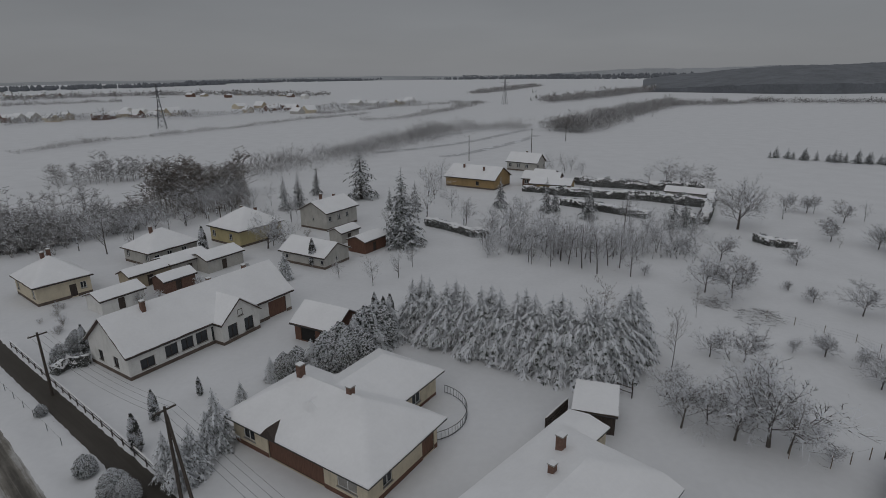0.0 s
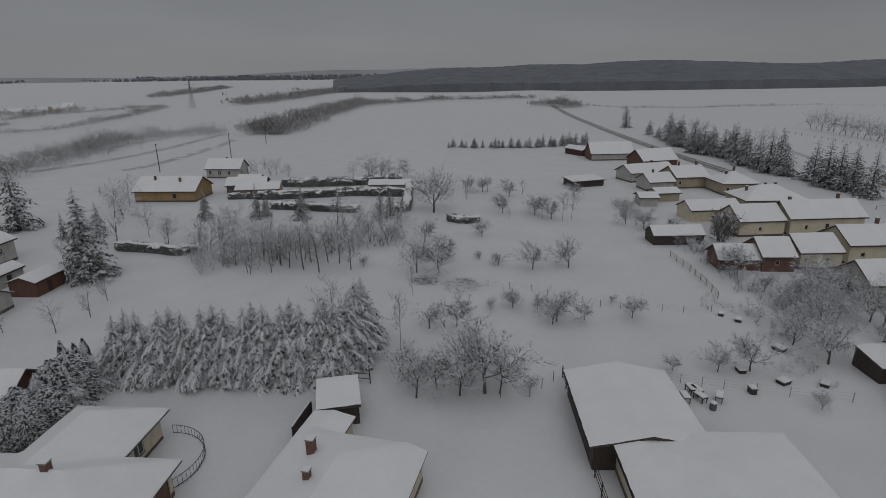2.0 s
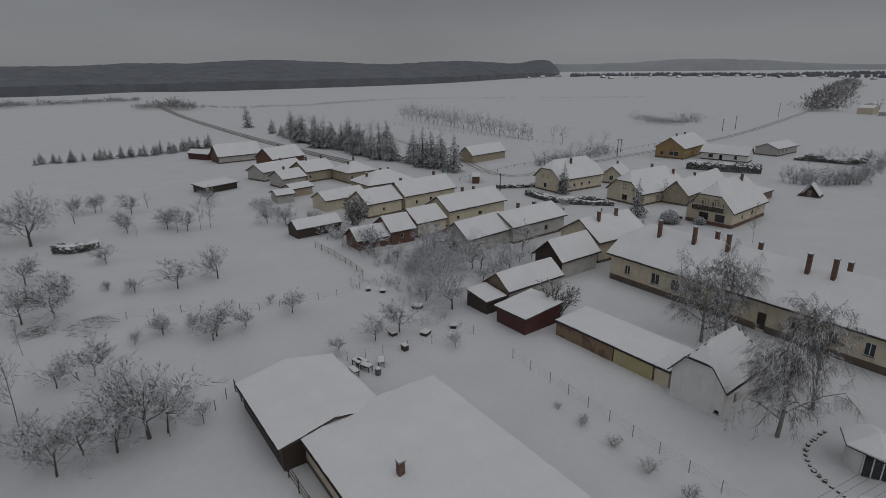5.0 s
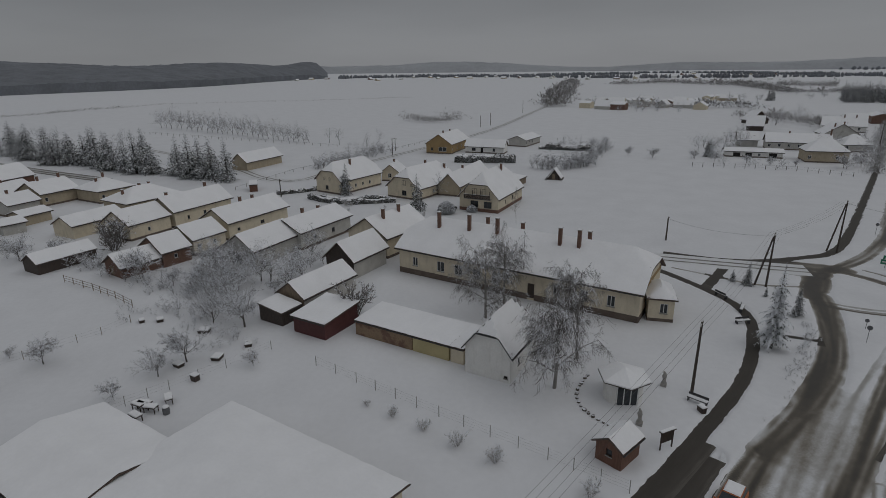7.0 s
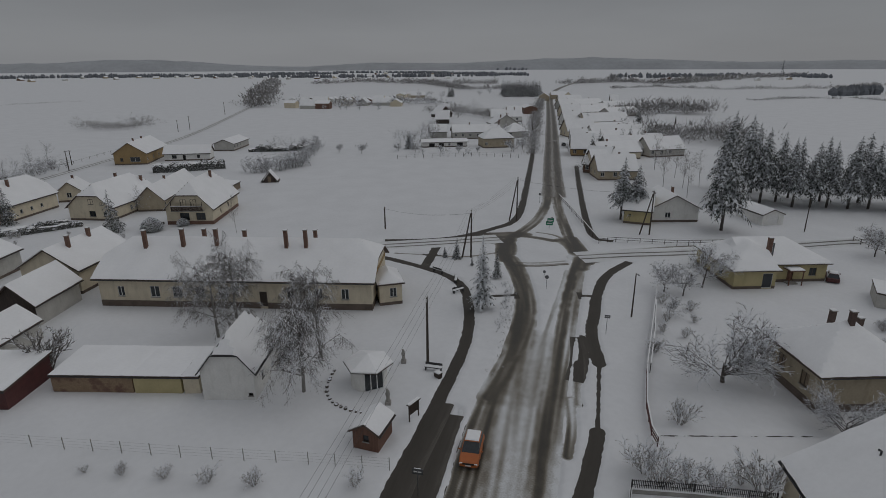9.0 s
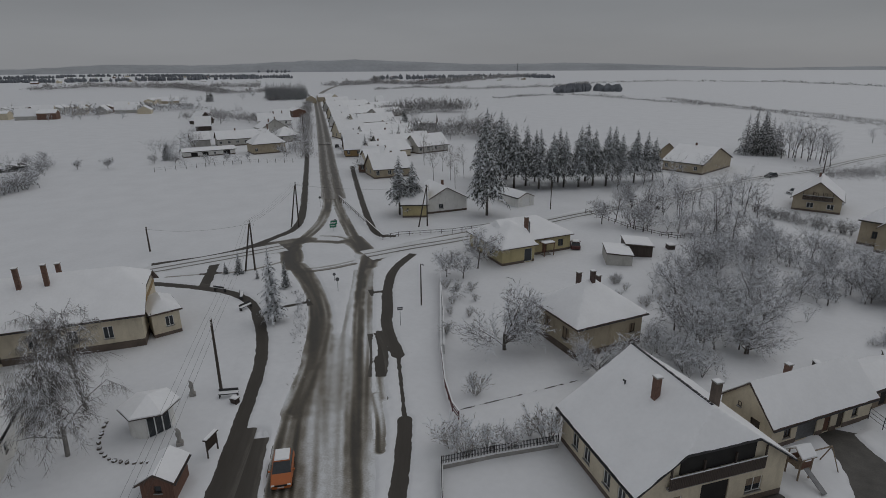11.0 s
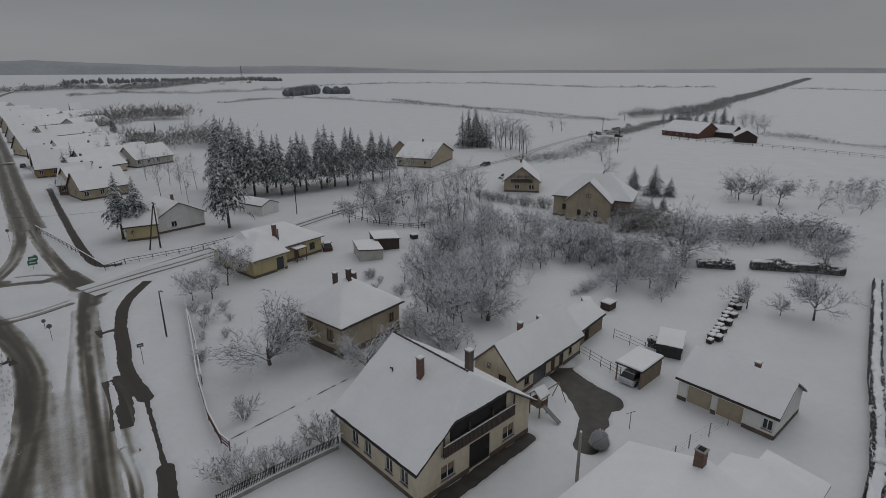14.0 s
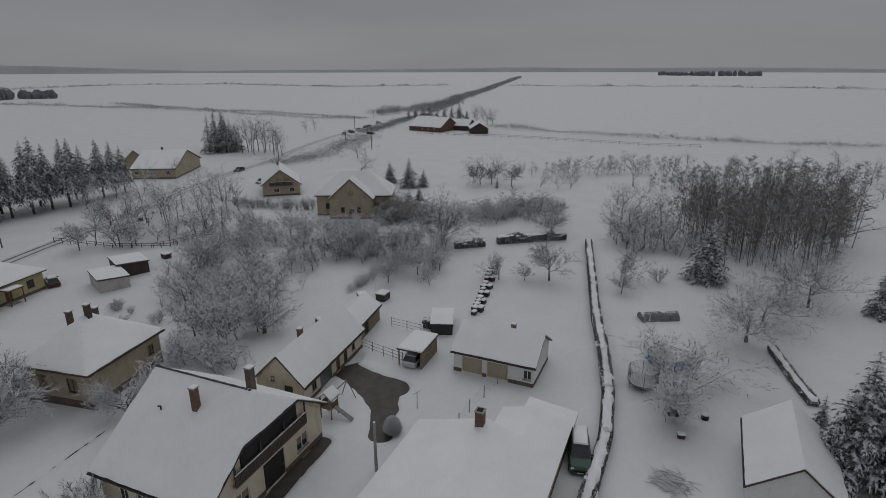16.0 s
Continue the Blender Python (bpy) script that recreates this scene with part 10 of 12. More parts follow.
brush("scrub", "band of bare scrub in the snow", [(1011.7, -505.2), (690.9, -414.2), (677, -472.1), (609.3, -466.1)], 20, 10, 0.6, "scrub_dark", 40, 14, 0.27)
thicket("scrub", "frosted garden shrubs", [(186.5, -28.6), (186.1, -37.1), (190, -46.6), (231.7, -65.7)], 8, 5, 1.6, "scrub_frost", 41)
brush("scrub", "band of bare scrub in the snow", [(378.3, -194.6), (333.7, -210.8), (285.6, -205.3)], 12, 7, 1.25, "scrub_dark", 43, 14, 0.135)
brush("scrub", "trees beside the far road", [(169.6, -131.3), (229.1, -178.3), (327.3, -256.7), (430.3, -341.6)], 5, 5, 1.5, "scrub_dark", 45, 14, 0.09)
brush("scrub", "hazy trees beyond the far fields", [(785.4, -675.1), (828.6, -840.5), (683.5, -813.1), (856.4, -1246.2), (941.4, -1668.7)], 40, 12, 0.6, "scrub_dark", 46, 14, 0.27)
brush("scrub", "hazy trees beyond the far fields", [(1055.8, -309), (1135, -440.9), (935.1, -472.4), (856.1, -579.4)], 40, 12, 0.5, "scrub_dark", 47, 14, 0.27)
brush("scrub", "hedge between snowy fields", [(601.2, -600.1), (608.1, -699.4), (490.8, -694.1), (433.2, -840.4), (457.9, -1029.6)], 12, 6, 0.6, "scrub_dark", 48, 14, 0.18)
brush("scrub", "bare trees behind the far houses", [(274.6, -283.4), (281, -313.1), (282.7, -353), (255.4, -344.3)], 24, 11, 1.5, "scrub_dark", 49, 14, 0.135)
brush("scrub", "bare wood behind the spruces", [(173.5, -198.6), (177.7, -220), (169.4, -237), (146.3, -222.5)], 20, 10, 2.5, "scrub_dark", 50, 14, 0.09)
brush("scrub", "band of bare scrub in the snow", [(334, -511.4), (323.7, -592.8), (299.2, -603.2)], 10, 4, 0.6, "scrub_dark", 51, 14, 0.27)
brush("scrub", "hedge between snowy fields", [(304.9, -630.4), (202.4, -568.3), (100.3, -499.6), (34.6, -432), (-8.1, -391.4), (-38, -389.6)], 8, 4, 0.8, "scrub_dark", 52, 14, 0.135)
brush("scrub", "dark scrub along the road ditch", [(14.6, -206.5), (2.3, -216.2), (-10.9, -247.3), (-25, -284.8)], 14, 1.9, 7.5, "scrub_dark", 53, 14, 0.063)
brush("scrub", "dark scrub along the road ditch", [(-25.9, -298), (-39.9, -325.9), (-64.4, -380.8), (-85.6, -411.4)], 9, 1.9, 6.0, "scrub_dark", 54, 14, 0.09)
brush("scrub", "tree line along the far road", [(-88.2, -427.2), (-140.8, -567.4), (-262.6, -842.5), (-733.3, -1950)], 14, 4.5, 2.5, "scrub_dark", 55, 14, 0.18)
brush("scrub", "hedge between snowy fields", [(185.7, -605.5), (119.6, -532.3), (57.6, -476.5), (0.9, -422.7), (-32.2, -381.2)], 8, 3, 0.8, "scrub_dark", 56, 14, 0.135)
brush("scrub", "hedge between snowy fields", [(-98.6, -314.9), (-129.6, -274), (-156.2, -247), (-184.5, -222.2), (-205.3, -205), (-238.7, -189.4)], 8, 3.2, 1.5, "scrub_dark", 57, 14, 0.09)
brush("scrub", "band of bare scrub in the snow", [(-358.8, -1011.2), (-492.8, -939.3), (-635.1, -898), (-756.5, -776.7), (-833.2, -682.1)], 14, 5, 0.25, "scrub_dark", 58, 14, 0.45)
brush("scrub", "band of bare scrub in the snow", [(482.1, -1051.8), (381.5, -1263.7), (171.3, -1281.5), (-50.4, -1036.1), (-266.3, -1073.4)], 14, 5, 0.25, "scrub_dark", 59, 14, 0.45)
thicket("scrub", "frosted scrub behind the gardens", [(-27.4, -120.9), (-33.1, -117), (-42.7, -117.3), (-51.1, -120.7)], 14, 5, 3.48, "scrub_frost", 60)
thicket("scrub", "frosted scrub at the wood edge", [(-67.6, -165.9), (-77.4, -161.6), (-89.8, -162.6), (-99.5, -158.3), (-116.7, -159.3)], 14, 6, 1.94, "scrub_frost", 61)
thicket("scrub", "brown undergrowth of the copse", [(-73.6, -98), (-87.6, -101.5), (-100.4, -100.9), (-116.2, -99.7)], 20, 9, 2.2, "scrub_red", 62)
thicket("scrub", "brown undergrowth of the copse", [(-67.5, -85.8), (-77, -85.3), (-87.5, -82.8), (-100.2, -83.5)], 16, 8.5, 2.0, "scrub_red", 63)
thicket("scrub", "frosted undergrowth of the copse", [(-57.1, -90.1), (-65.5, -86.3), (-73.5, -81), (-81, -76.1), (-91.5, -76.8)], 14, 5, 1.99, "scrub_frost", 64)
thicket("scrub", "bare trees at the back of the copse", [(-92.3, -137.6), (-123.3, -141.1), (-151.1, -138), (-167.6, -130.4)], 16, 6.5, 1.78, "scrub_red", 65)
thicket("scrub", "frosted shrubs before the old house", [(-7.7, -118.2), (-15.2, -118.8), (-20.9, -129.6), (-18.7, -144.1)], 6, 4, 1.92, "scrub_frost", 66)
thicket("scrub", "snowy shrubs before the house", [(16, -144.4), (8.9, -140.9), (0.5, -140.8)], 5, 2.4, 1.92, "scrub_frost", 67)
thicket("scrub", "frosted thicket undergrowth", [(19.1, -80.7), (20.5, -98.6), (15.2, -110.9), (3.1, -106.2), (-13.3, -96.9), (-21.2, -93.4)], 15, 4.2, 3.0, "scrub_frost", 68)
thicket("scrub", "frosted thicket undergrowth", [(14.2, -68.7), (12.7, -79.2), (8.5, -90.1), (3.1, -99.2)], 13, 3.8, 2.8, "scrub_frost", 69)
thicket("scrub", "frosted thicket below the old manor", [(26.5, -112), (13.5, -122.5), (2, -117.5), (-7.5, -109), (-17, -104)], 12, 3.6, 2.4, "scrub_frost", 168)
thicket("scrub", "bare brown scrub beside the old manor", [(-11.5, -118.5), (-19, -121), (-27, -119)], 7, 3.8, 5.0, "scrub_red", 169)
thicket("scrub", "frosted scrub below the stream", [(-101, 122), (-87, 103.5), (-81, 113), (-76, 126)], 16, 5.5, 6.0, "scrub_dark", 170)
thicket("scrub", "frosted undergrowth behind the farmyards", [(71, 36.2), (84, 38.2), (95.1, 33.3), (98.1, 24.7)], 10, 2.6, 2.13, "scrub_frost", 70)
thicket("scrub", "frosted garden shrubs behind the house", [(15.6, -56.7), (13.9, -60.6), (12.1, -64.7), (9, -59.9)], 5, 2.5, 1.92, "scrub_frost", 71)
thicket("scrub", "frosted scrub along the garden end", [(3, -96.6), (-3.9, -99.9), (-9.8, -99.8), (-15.4, -99.7)], 7, 3, 1.92, "scrub_frost", 72)
thicket("scrub", "dead grass along the road verge", [(44.5, -30.4), (51.6, -36.8), (58.1, -42.7)], 1.6, 0.5, 1.6, "scrub_dark", 73)
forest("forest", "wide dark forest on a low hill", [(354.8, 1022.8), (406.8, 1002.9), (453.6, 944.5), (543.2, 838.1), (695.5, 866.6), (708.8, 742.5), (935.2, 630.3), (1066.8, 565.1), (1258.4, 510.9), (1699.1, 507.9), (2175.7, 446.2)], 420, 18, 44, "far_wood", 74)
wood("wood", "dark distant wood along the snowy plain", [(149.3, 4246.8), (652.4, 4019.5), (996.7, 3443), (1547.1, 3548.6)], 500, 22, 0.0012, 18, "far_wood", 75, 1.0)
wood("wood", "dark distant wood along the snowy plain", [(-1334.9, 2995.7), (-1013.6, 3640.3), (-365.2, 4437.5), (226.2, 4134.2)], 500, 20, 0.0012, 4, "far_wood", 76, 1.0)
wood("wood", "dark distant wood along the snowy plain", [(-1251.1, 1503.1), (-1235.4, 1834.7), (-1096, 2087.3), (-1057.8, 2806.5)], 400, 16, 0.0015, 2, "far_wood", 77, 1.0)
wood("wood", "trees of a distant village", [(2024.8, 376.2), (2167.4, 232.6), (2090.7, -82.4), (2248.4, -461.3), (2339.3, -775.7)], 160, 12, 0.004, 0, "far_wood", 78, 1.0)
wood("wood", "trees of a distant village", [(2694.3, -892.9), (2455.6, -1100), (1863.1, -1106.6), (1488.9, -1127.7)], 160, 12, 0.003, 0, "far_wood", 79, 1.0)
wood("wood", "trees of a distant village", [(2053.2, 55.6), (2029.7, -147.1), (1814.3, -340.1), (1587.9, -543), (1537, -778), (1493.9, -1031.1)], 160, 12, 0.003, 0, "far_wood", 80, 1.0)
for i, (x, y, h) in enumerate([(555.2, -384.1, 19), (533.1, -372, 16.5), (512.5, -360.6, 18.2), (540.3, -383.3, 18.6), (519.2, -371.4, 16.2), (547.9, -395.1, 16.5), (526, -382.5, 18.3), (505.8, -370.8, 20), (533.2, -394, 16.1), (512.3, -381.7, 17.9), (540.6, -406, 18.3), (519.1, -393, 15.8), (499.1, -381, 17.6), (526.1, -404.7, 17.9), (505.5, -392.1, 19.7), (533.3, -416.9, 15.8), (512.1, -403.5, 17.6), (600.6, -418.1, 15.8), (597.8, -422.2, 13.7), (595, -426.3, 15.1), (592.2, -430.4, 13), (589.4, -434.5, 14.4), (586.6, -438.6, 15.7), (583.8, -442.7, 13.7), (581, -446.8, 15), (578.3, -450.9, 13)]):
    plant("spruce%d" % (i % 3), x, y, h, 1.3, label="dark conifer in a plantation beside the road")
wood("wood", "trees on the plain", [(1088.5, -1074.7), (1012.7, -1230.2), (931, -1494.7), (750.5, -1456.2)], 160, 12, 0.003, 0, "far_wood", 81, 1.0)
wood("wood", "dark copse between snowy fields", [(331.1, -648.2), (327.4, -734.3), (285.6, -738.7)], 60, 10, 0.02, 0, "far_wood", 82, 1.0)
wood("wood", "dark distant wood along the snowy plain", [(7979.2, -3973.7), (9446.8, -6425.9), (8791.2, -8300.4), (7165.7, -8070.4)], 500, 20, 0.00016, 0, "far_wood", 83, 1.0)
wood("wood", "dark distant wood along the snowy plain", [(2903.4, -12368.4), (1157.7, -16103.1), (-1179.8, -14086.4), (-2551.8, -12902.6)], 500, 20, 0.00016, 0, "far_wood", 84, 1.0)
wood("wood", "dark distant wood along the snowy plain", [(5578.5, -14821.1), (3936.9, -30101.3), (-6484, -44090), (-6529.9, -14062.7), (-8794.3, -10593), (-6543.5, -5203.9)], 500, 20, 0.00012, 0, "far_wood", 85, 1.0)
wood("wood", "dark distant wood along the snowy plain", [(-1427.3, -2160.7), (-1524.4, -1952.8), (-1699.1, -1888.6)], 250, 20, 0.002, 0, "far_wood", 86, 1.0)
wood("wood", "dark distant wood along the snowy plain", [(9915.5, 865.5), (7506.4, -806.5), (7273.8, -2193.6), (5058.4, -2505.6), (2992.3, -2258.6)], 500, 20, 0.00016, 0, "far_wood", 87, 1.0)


# ---- distant villages ----
far_house(-352.6, 458.6, 52, 10, 9, 4.5, 6.5, "brick_wall")
far_house(-344.1, 458.6, -31, 12, 10, 3.2, 7.5, "grey_wall")
far_house(-342.7, 472.9, -39, 18, 10, 2.8, 7.5, "grey_wall")
far_house(-321.3, 464.4, -32, 13, 10, 3.2, 6, "cream_wall")
far_house(-322.1, 484.1, -37, 13, 10, 2.8, 6.5, "beige_wall")
far_house(-289.5, 478.1, 47, 13, 9, 4.5, 6, "brick_wall")
far_house(-289.5, 484.4, 53, 15, 8, 2.8, 6, "brick_wall")
far_house(-289.2, 506.3, 58, 16, 8, 3.2, 6, "beige_wall")
far_house(-296.4, 533.0, -42, 14, 10, 4.5, 7.5, "white_wall")
far_house(-270.2, 500.6, -40, 16, 8, 2.8, 7.5, "brick_wall")
far_house(-278.7, 526.3, -32, 11, 10, 3.2, 6.5, "white_wall")
far_house(-251.8, 493.8, -31, 15, 8, 3.2, 6, "white_wall")
far_house(-268.4, 543.2, -34, 14, 8, 4.5, 6, "beige_wall")
far_house(-251.9, 529.1, 67, 15, 10, 2.8, 7.5, "beige_wall")
far_house(-225.3, 629.6, 68, 15, 10, 3.2, 6, "cream_wall")
far_house(-192.3, 559.4, -38, 10, 8, 3.2, 6, "beige_wall")
far_house(-203.9, 635.0, -29, 13, 9, 3.2, 7.5, "beige_wall")
far_house(-176.3, 586.8, 62, 18, 9, 2.8, 6, "brick_wall")
far_house(-175.7, 606.3, 66, 12, 10, 4.5, 6.5, "brick_wall")
far_house(-157.0, 589.4, -23, 15, 8, 2.8, 6.5, "brick_wall")
far_house(-135.9, 527.9, -38, 13, 8, 2.8, 6, "grey_wall")
far_house(-127.6, 539.7, 54, 12, 10, 3.2, 7.5, "cream_wall")
far_house(-461.5, 1045.5, -30, 18, 9, 4.5, 7.5, "brick_wall")
far_house(-442.3, 1060.3, -36, 13, 10, 2.8, 6, "beige_wall")
far_house(-445.0, 1131.4, 53, 10, 9, 2.8, 6.5, "white_wall")
far_house(-369.6, 983.9, 59, 10, 10, 4.5, 6, "brick_wall")
far_house(-394.7, 1105.9, -41, 13, 8, 4.5, 6, "beige_wall")
far_house(-366.7, 1098.0, 67, 10, 10, 2.8, 6.5, "beige_wall")
far_house(-351.0, 1165.3, 56, 16, 9, 2.8, 6, "cream_wall")
far_house(-286.8, 1022.7, 53, 13, 8, 2.8, 6, "beige_wall")
far_house(-257.1, 966.4, -32, 11, 10, 2.8, 6.5, "brick_wall")
far_house(-218.2, 902.5, -36, 10, 9, 4.5, 7.5, "white_wall")
far_house(-103.3, 674.9, -40, 18, 9, 2.8, 6.5, "grey_wall")
far_house(-82.6, 656.6, 48, 14, 8, 3.2, 6, "white_wall")
far_house(-69.0, 649.3, 52, 14, 8, 2.8, 6.5, "grey_wall")
far_house(-64.0, 666.4, 63, 16, 9, 2.8, 6, "cream_wall")
far_house(-52.8, 683.6, 66, 16, 8, 3.2, 6.5, "beige_wall")
far_house(-42.0, 715.6, -37, 13, 10, 3.2, 7.5, "white_wall")
far_house(-878.4, 1153.9, 64, 13, 10, 4.5, 6.5, "beige_wall")
far_house(-796.7, 1060.4, 59, 15, 10, 4.5, 6, "grey_wall")
far_house(-811.9, 1132.2, 49, 13, 8, 3.2, 6, "beige_wall")
far_house(-819.2, 1168.3, -27, 16, 10, 3.2, 6.5, "brick_wall")
far_house(-800.8, 1191.2, -27, 14, 8, 3.2, 6.5, "brick_wall")
far_house(476.0, -117.1, 52, 10, 9, 4.5, 6, "cream_wall")
far_house(460.0, -127.4, 54, 14, 9, 2.8, 7.5, "grey_wall")
far_house(453.4, -137.4, 57, 12, 10, 4.5, 6.5, "brick_wall")
far_house(514.1, -165.4, -38, 12, 10, 4.5, 6, "grey_wall")
far_house(524.3, -182.9, 60, 13, 10, 2.8, 7.5, "brick_wall")
far_house(473.0, -179.8, -32, 17, 9, 2.8, 6.5, "grey_wall")
far_house(512.0, -209.9, 50, 12, 10, 2.8, 6.5, "cream_wall")
far_house(486.8, -211.2, 63, 10, 10, 4.5, 6.5, "white_wall")
far_house(545.8, -249.6, -37, 15, 9, 4.5, 6, "cream_wall")
far_house(563.1, -265.1, 59, 17, 9, 4.5, 6, "cream_wall")
far_house(555.4, -273.5, 63, 16, 10, 2.8, 6.5, "beige_wall")
far_house(1835.8, 241.6, -25, 17, 10, 2.8, 7.5, "brick_wall")
far_house(1655.9, 197.2, -30, 15, 10, 3.2, 7.5, "beige_wall")
far_house(1781.0, 140.2, 61, 11, 8, 2.8, 6, "grey_wall")
far_house(2009.6, 114.3, -31, 10, 8, 4.5, 7.5, "grey_wall")
far_house(2006.2, 55.0, -28, 18, 8, 4.5, 7.5, "beige_wall")
far_house(1782.3, 24.8, -42, 13, 8, 3.2, 7.5, "grey_wall")
far_house(1983.2, -33.9, -40, 16, 10, 3.2, 6, "beige_wall")
far_house(2177.3, -103.2, 63, 13, 10, 3.2, 7.5, "brick_wall")
far_house(2046.4, -174.5, 57, 14, 9, 3.2, 6.5, "grey_wall")
far_house(1986.5, -245.0, -42, 15, 10, 4.5, 7.5, "white_wall")
far_house(2062.3, -305.9, -36, 16, 10, 4.5, 6, "beige_wall")
far_house(1870.4, -346.9, -25, 17, 8, 3.2, 6.5, "beige_wall")
far_house(1764.5, -460.0, 57, 10, 8, 3.2, 7.5, "beige_wall")
far_house(1895.9, -550.8, -37, 17, 10, 2.8, 6.5, "brick_wall")
far_house(1753.0, -551.1, 49, 18, 10, 4.5, 6.5, "white_wall")
far_house(1963.8, -690.8, 53, 14, 9, 3.2, 7.5, "grey_wall")
far_house(1925.8, -729.2, -22, 17, 8, 4.5, 7.5, "grey_wall")
far_house(2119.0, -861.2, -36, 17, 8, 4.5, 7.5, "brick_wall")
far_house(1865.6, -789.7, 67, 11, 10, 4.5, 6, "cream_wall")
far_house(1879.1, -859.9, -33, 14, 8, 3.2, 7.5, "grey_wall")
far_house(1702.2, -854.2, -28, 12, 8, 4.5, 6.5, "cream_wall")
far_house(2014.7, -1056.7, -29, 11, 10, 3.2, 6.5, "beige_wall")
far_house(1692.6, -957.0, -34, 16, 8, 3.2, 6.5, "grey_wall")
far_house(1945.3, -1160.0, 52, 11, 10, 2.8, 6, "beige_wall")
far_house(1613.5, -1029.7, -38, 17, 9, 2.8, 6.5, "white_wall")
far_house(1856.5, -1224.3, -40, 12, 9, 4.5, 6.5, "cream_wall")
far_house(1840.1, -74.8, 62, 18, 8, 3.2, 7.5, "cream_wall")
far_house(1887.1, -130.6, -35, 14, 8, 4.5, 7.5, "white_wall")
far_house(1766.9, -175.4, 56, 17, 9, 2.8, 7.5, "beige_wall")
far_house(1787.6, -227.3, -34, 13, 9, 2.8, 6.5, "brick_wall")
far_house(1837.0, -288.8, -43, 15, 10, 3.2, 6.5, "white_wall")
far_house(1653.8, -300.1, -29, 14, 10, 4.5, 6.5, "white_wall")
far_house(1690.7, -348.0, 55, 12, 9, 2.8, 6, "white_wall")
far_house(1510.5, -369.4, -38, 11, 10, 3.2, 6, "grey_wall")
far_house(1515.5, -446.4, 54, 16, 8, 3.2, 6, "brick_wall")
far_house(1557.2, -508.5, -38, 15, 8, 4.5, 7.5, "cream_wall")
far_house(1670.0, -656.2, 57, 18, 10, 3.2, 6.5, "white_wall")
far_house(1549.6, -668.2, -36, 11, 8, 2.8, 6.5, "beige_wall")
far_house(1614.0, -820.5, -37, 14, 10, 3.2, 7.5, "beige_wall")
far_house(1331.0, -744.1, 63, 13, 8, 2.8, 6, "white_wall")
far_house(515.0, -128.6, -24, 10, 9, 4.5, 6, "white_wall")
far_house(497.0, -132.2, 63, 12, 9, 3.2, 7.5, "beige_wall")
far_house(515.2, -147.3, -36, 14, 10, 3.2, 6, "brick_wall")
far_house(497.1, -148.6, 58, 14, 10, 3.2, 7.5, "cream_wall")
far_house(508.2, -161.4, -42, 15, 10, 4.5, 6, "grey_wall")
far_house(486.4, -168.8, -38, 15, 8, 4.5, 6.5, "cream_wall")
far_house(502.7, -180.3, -24, 13, 8, 3.2, 6.5, "beige_wall")
far_house(485.3, -188.1, -31, 11, 9, 4.5, 6, "brick_wall")
far_house(464.5, -193.3, 57, 16, 8, 2.8, 6.5, "grey_wall")
far_house(449.7, -200.5, -30, 15, 10, 3.2, 6, "cream_wall")
far_house(2343.2, -999.3, 63, 16, 10, 4.5, 6, "cream_wall")
far_house(1932.8, -896.7, 58, 16, 8, 4.5, 6.5, "beige_wall")
far_house(2122.1, -1079.6, -29, 17, 10, 2.8, 6.5, "white_wall")
far_house(1922.5, -1028.0, -28, 12, 8, 2.8, 6, "grey_wall")
far_house(1906.1, -1081.0, -36, 12, 9, 4.5, 6, "brick_wall")
far_house(1548.2, -950.1, -37, 12, 9, 2.8, 7.5, "white_wall")
far_house(1369.9, -1407.4, 63, 13, 10, 4.5, 7.5, "grey_wall")
far_house(1295.9, -1380.4, -31, 10, 10, 3.2, 6, "brick_wall")
far_house(1126.7, -1300.9, -27, 14, 8, 2.8, 6.5, "cream_wall")
far_house(925.6, -1106.0, -40, 11, 8, 3.2, 6, "brick_wall")
far_house(870.2, -1127.9, 63, 17, 8, 3.2, 6, "white_wall")
far_house(442.6, -355.0, -41, 10, 10, 4.5, 7.5, "beige_wall")
far_house(469.6, -384.8, -36, 15, 8, 2.8, 6, "white_wall")
far_house(455.2, -382.0, 58, 14, 10, 4.5, 7.5, "beige_wall")
far_house(477.3, -405.1, 61, 11, 10, 2.8, 6, "brick_wall")
far_house(470.8, -408.9, -34, 11, 8, 2.8, 6, "cream_wall")
far_house(893.0, -963.3, 59, 11, 8, 4.5, 7.5, "beige_wall")
far_house(855.9, -1006.2, -40, 12, 8, 4.5, 6, "brick_wall")
far_house(810.2, -1010.8, -33, 11, 8, 3.2, 7.5, "beige_wall")
far_house(874.2, -1135.3, -28, 17, 9, 4.5, 6.5, "beige_wall")
far_house(882.0, -1225.5, -33, 14, 10, 4.5, 6, "grey_wall")
far_house(813.7, -1195.4, -32, 12, 10, 2.8, 6.5, "grey_wall")
far_house(734.3, -1143.6, -31, 10, 9, 2.8, 7.5, "white_wall")
far_house(749.1, -1280.4, -41, 13, 9, 3.2, 6, "beige_wall")
far_house(1733.2, 449.3, -34, 11, 10, 2.8, 6, "grey_wall")
far_house(1876.2, 438.7, 63, 17, 10, 3.2, 7.5, "cream_wall")
far_house(1975.8, 408.7, 63, 17, 9, 2.8, 6, "brick_wall")
far_house(2089.0, 381.8, -38, 12, 8, 4.5, 6.5, "white_wall")
far_house(2227.1, 352.2, -27, 16, 8, 4.5, 6, "grey_wall")
far_house(2207.2, 261.5, 48, 10, 10, 4.5, 7.5, "beige_wall")
far_house(2329.3, 195.5, -42, 13, 8, 4.5, 6, "cream_wall")
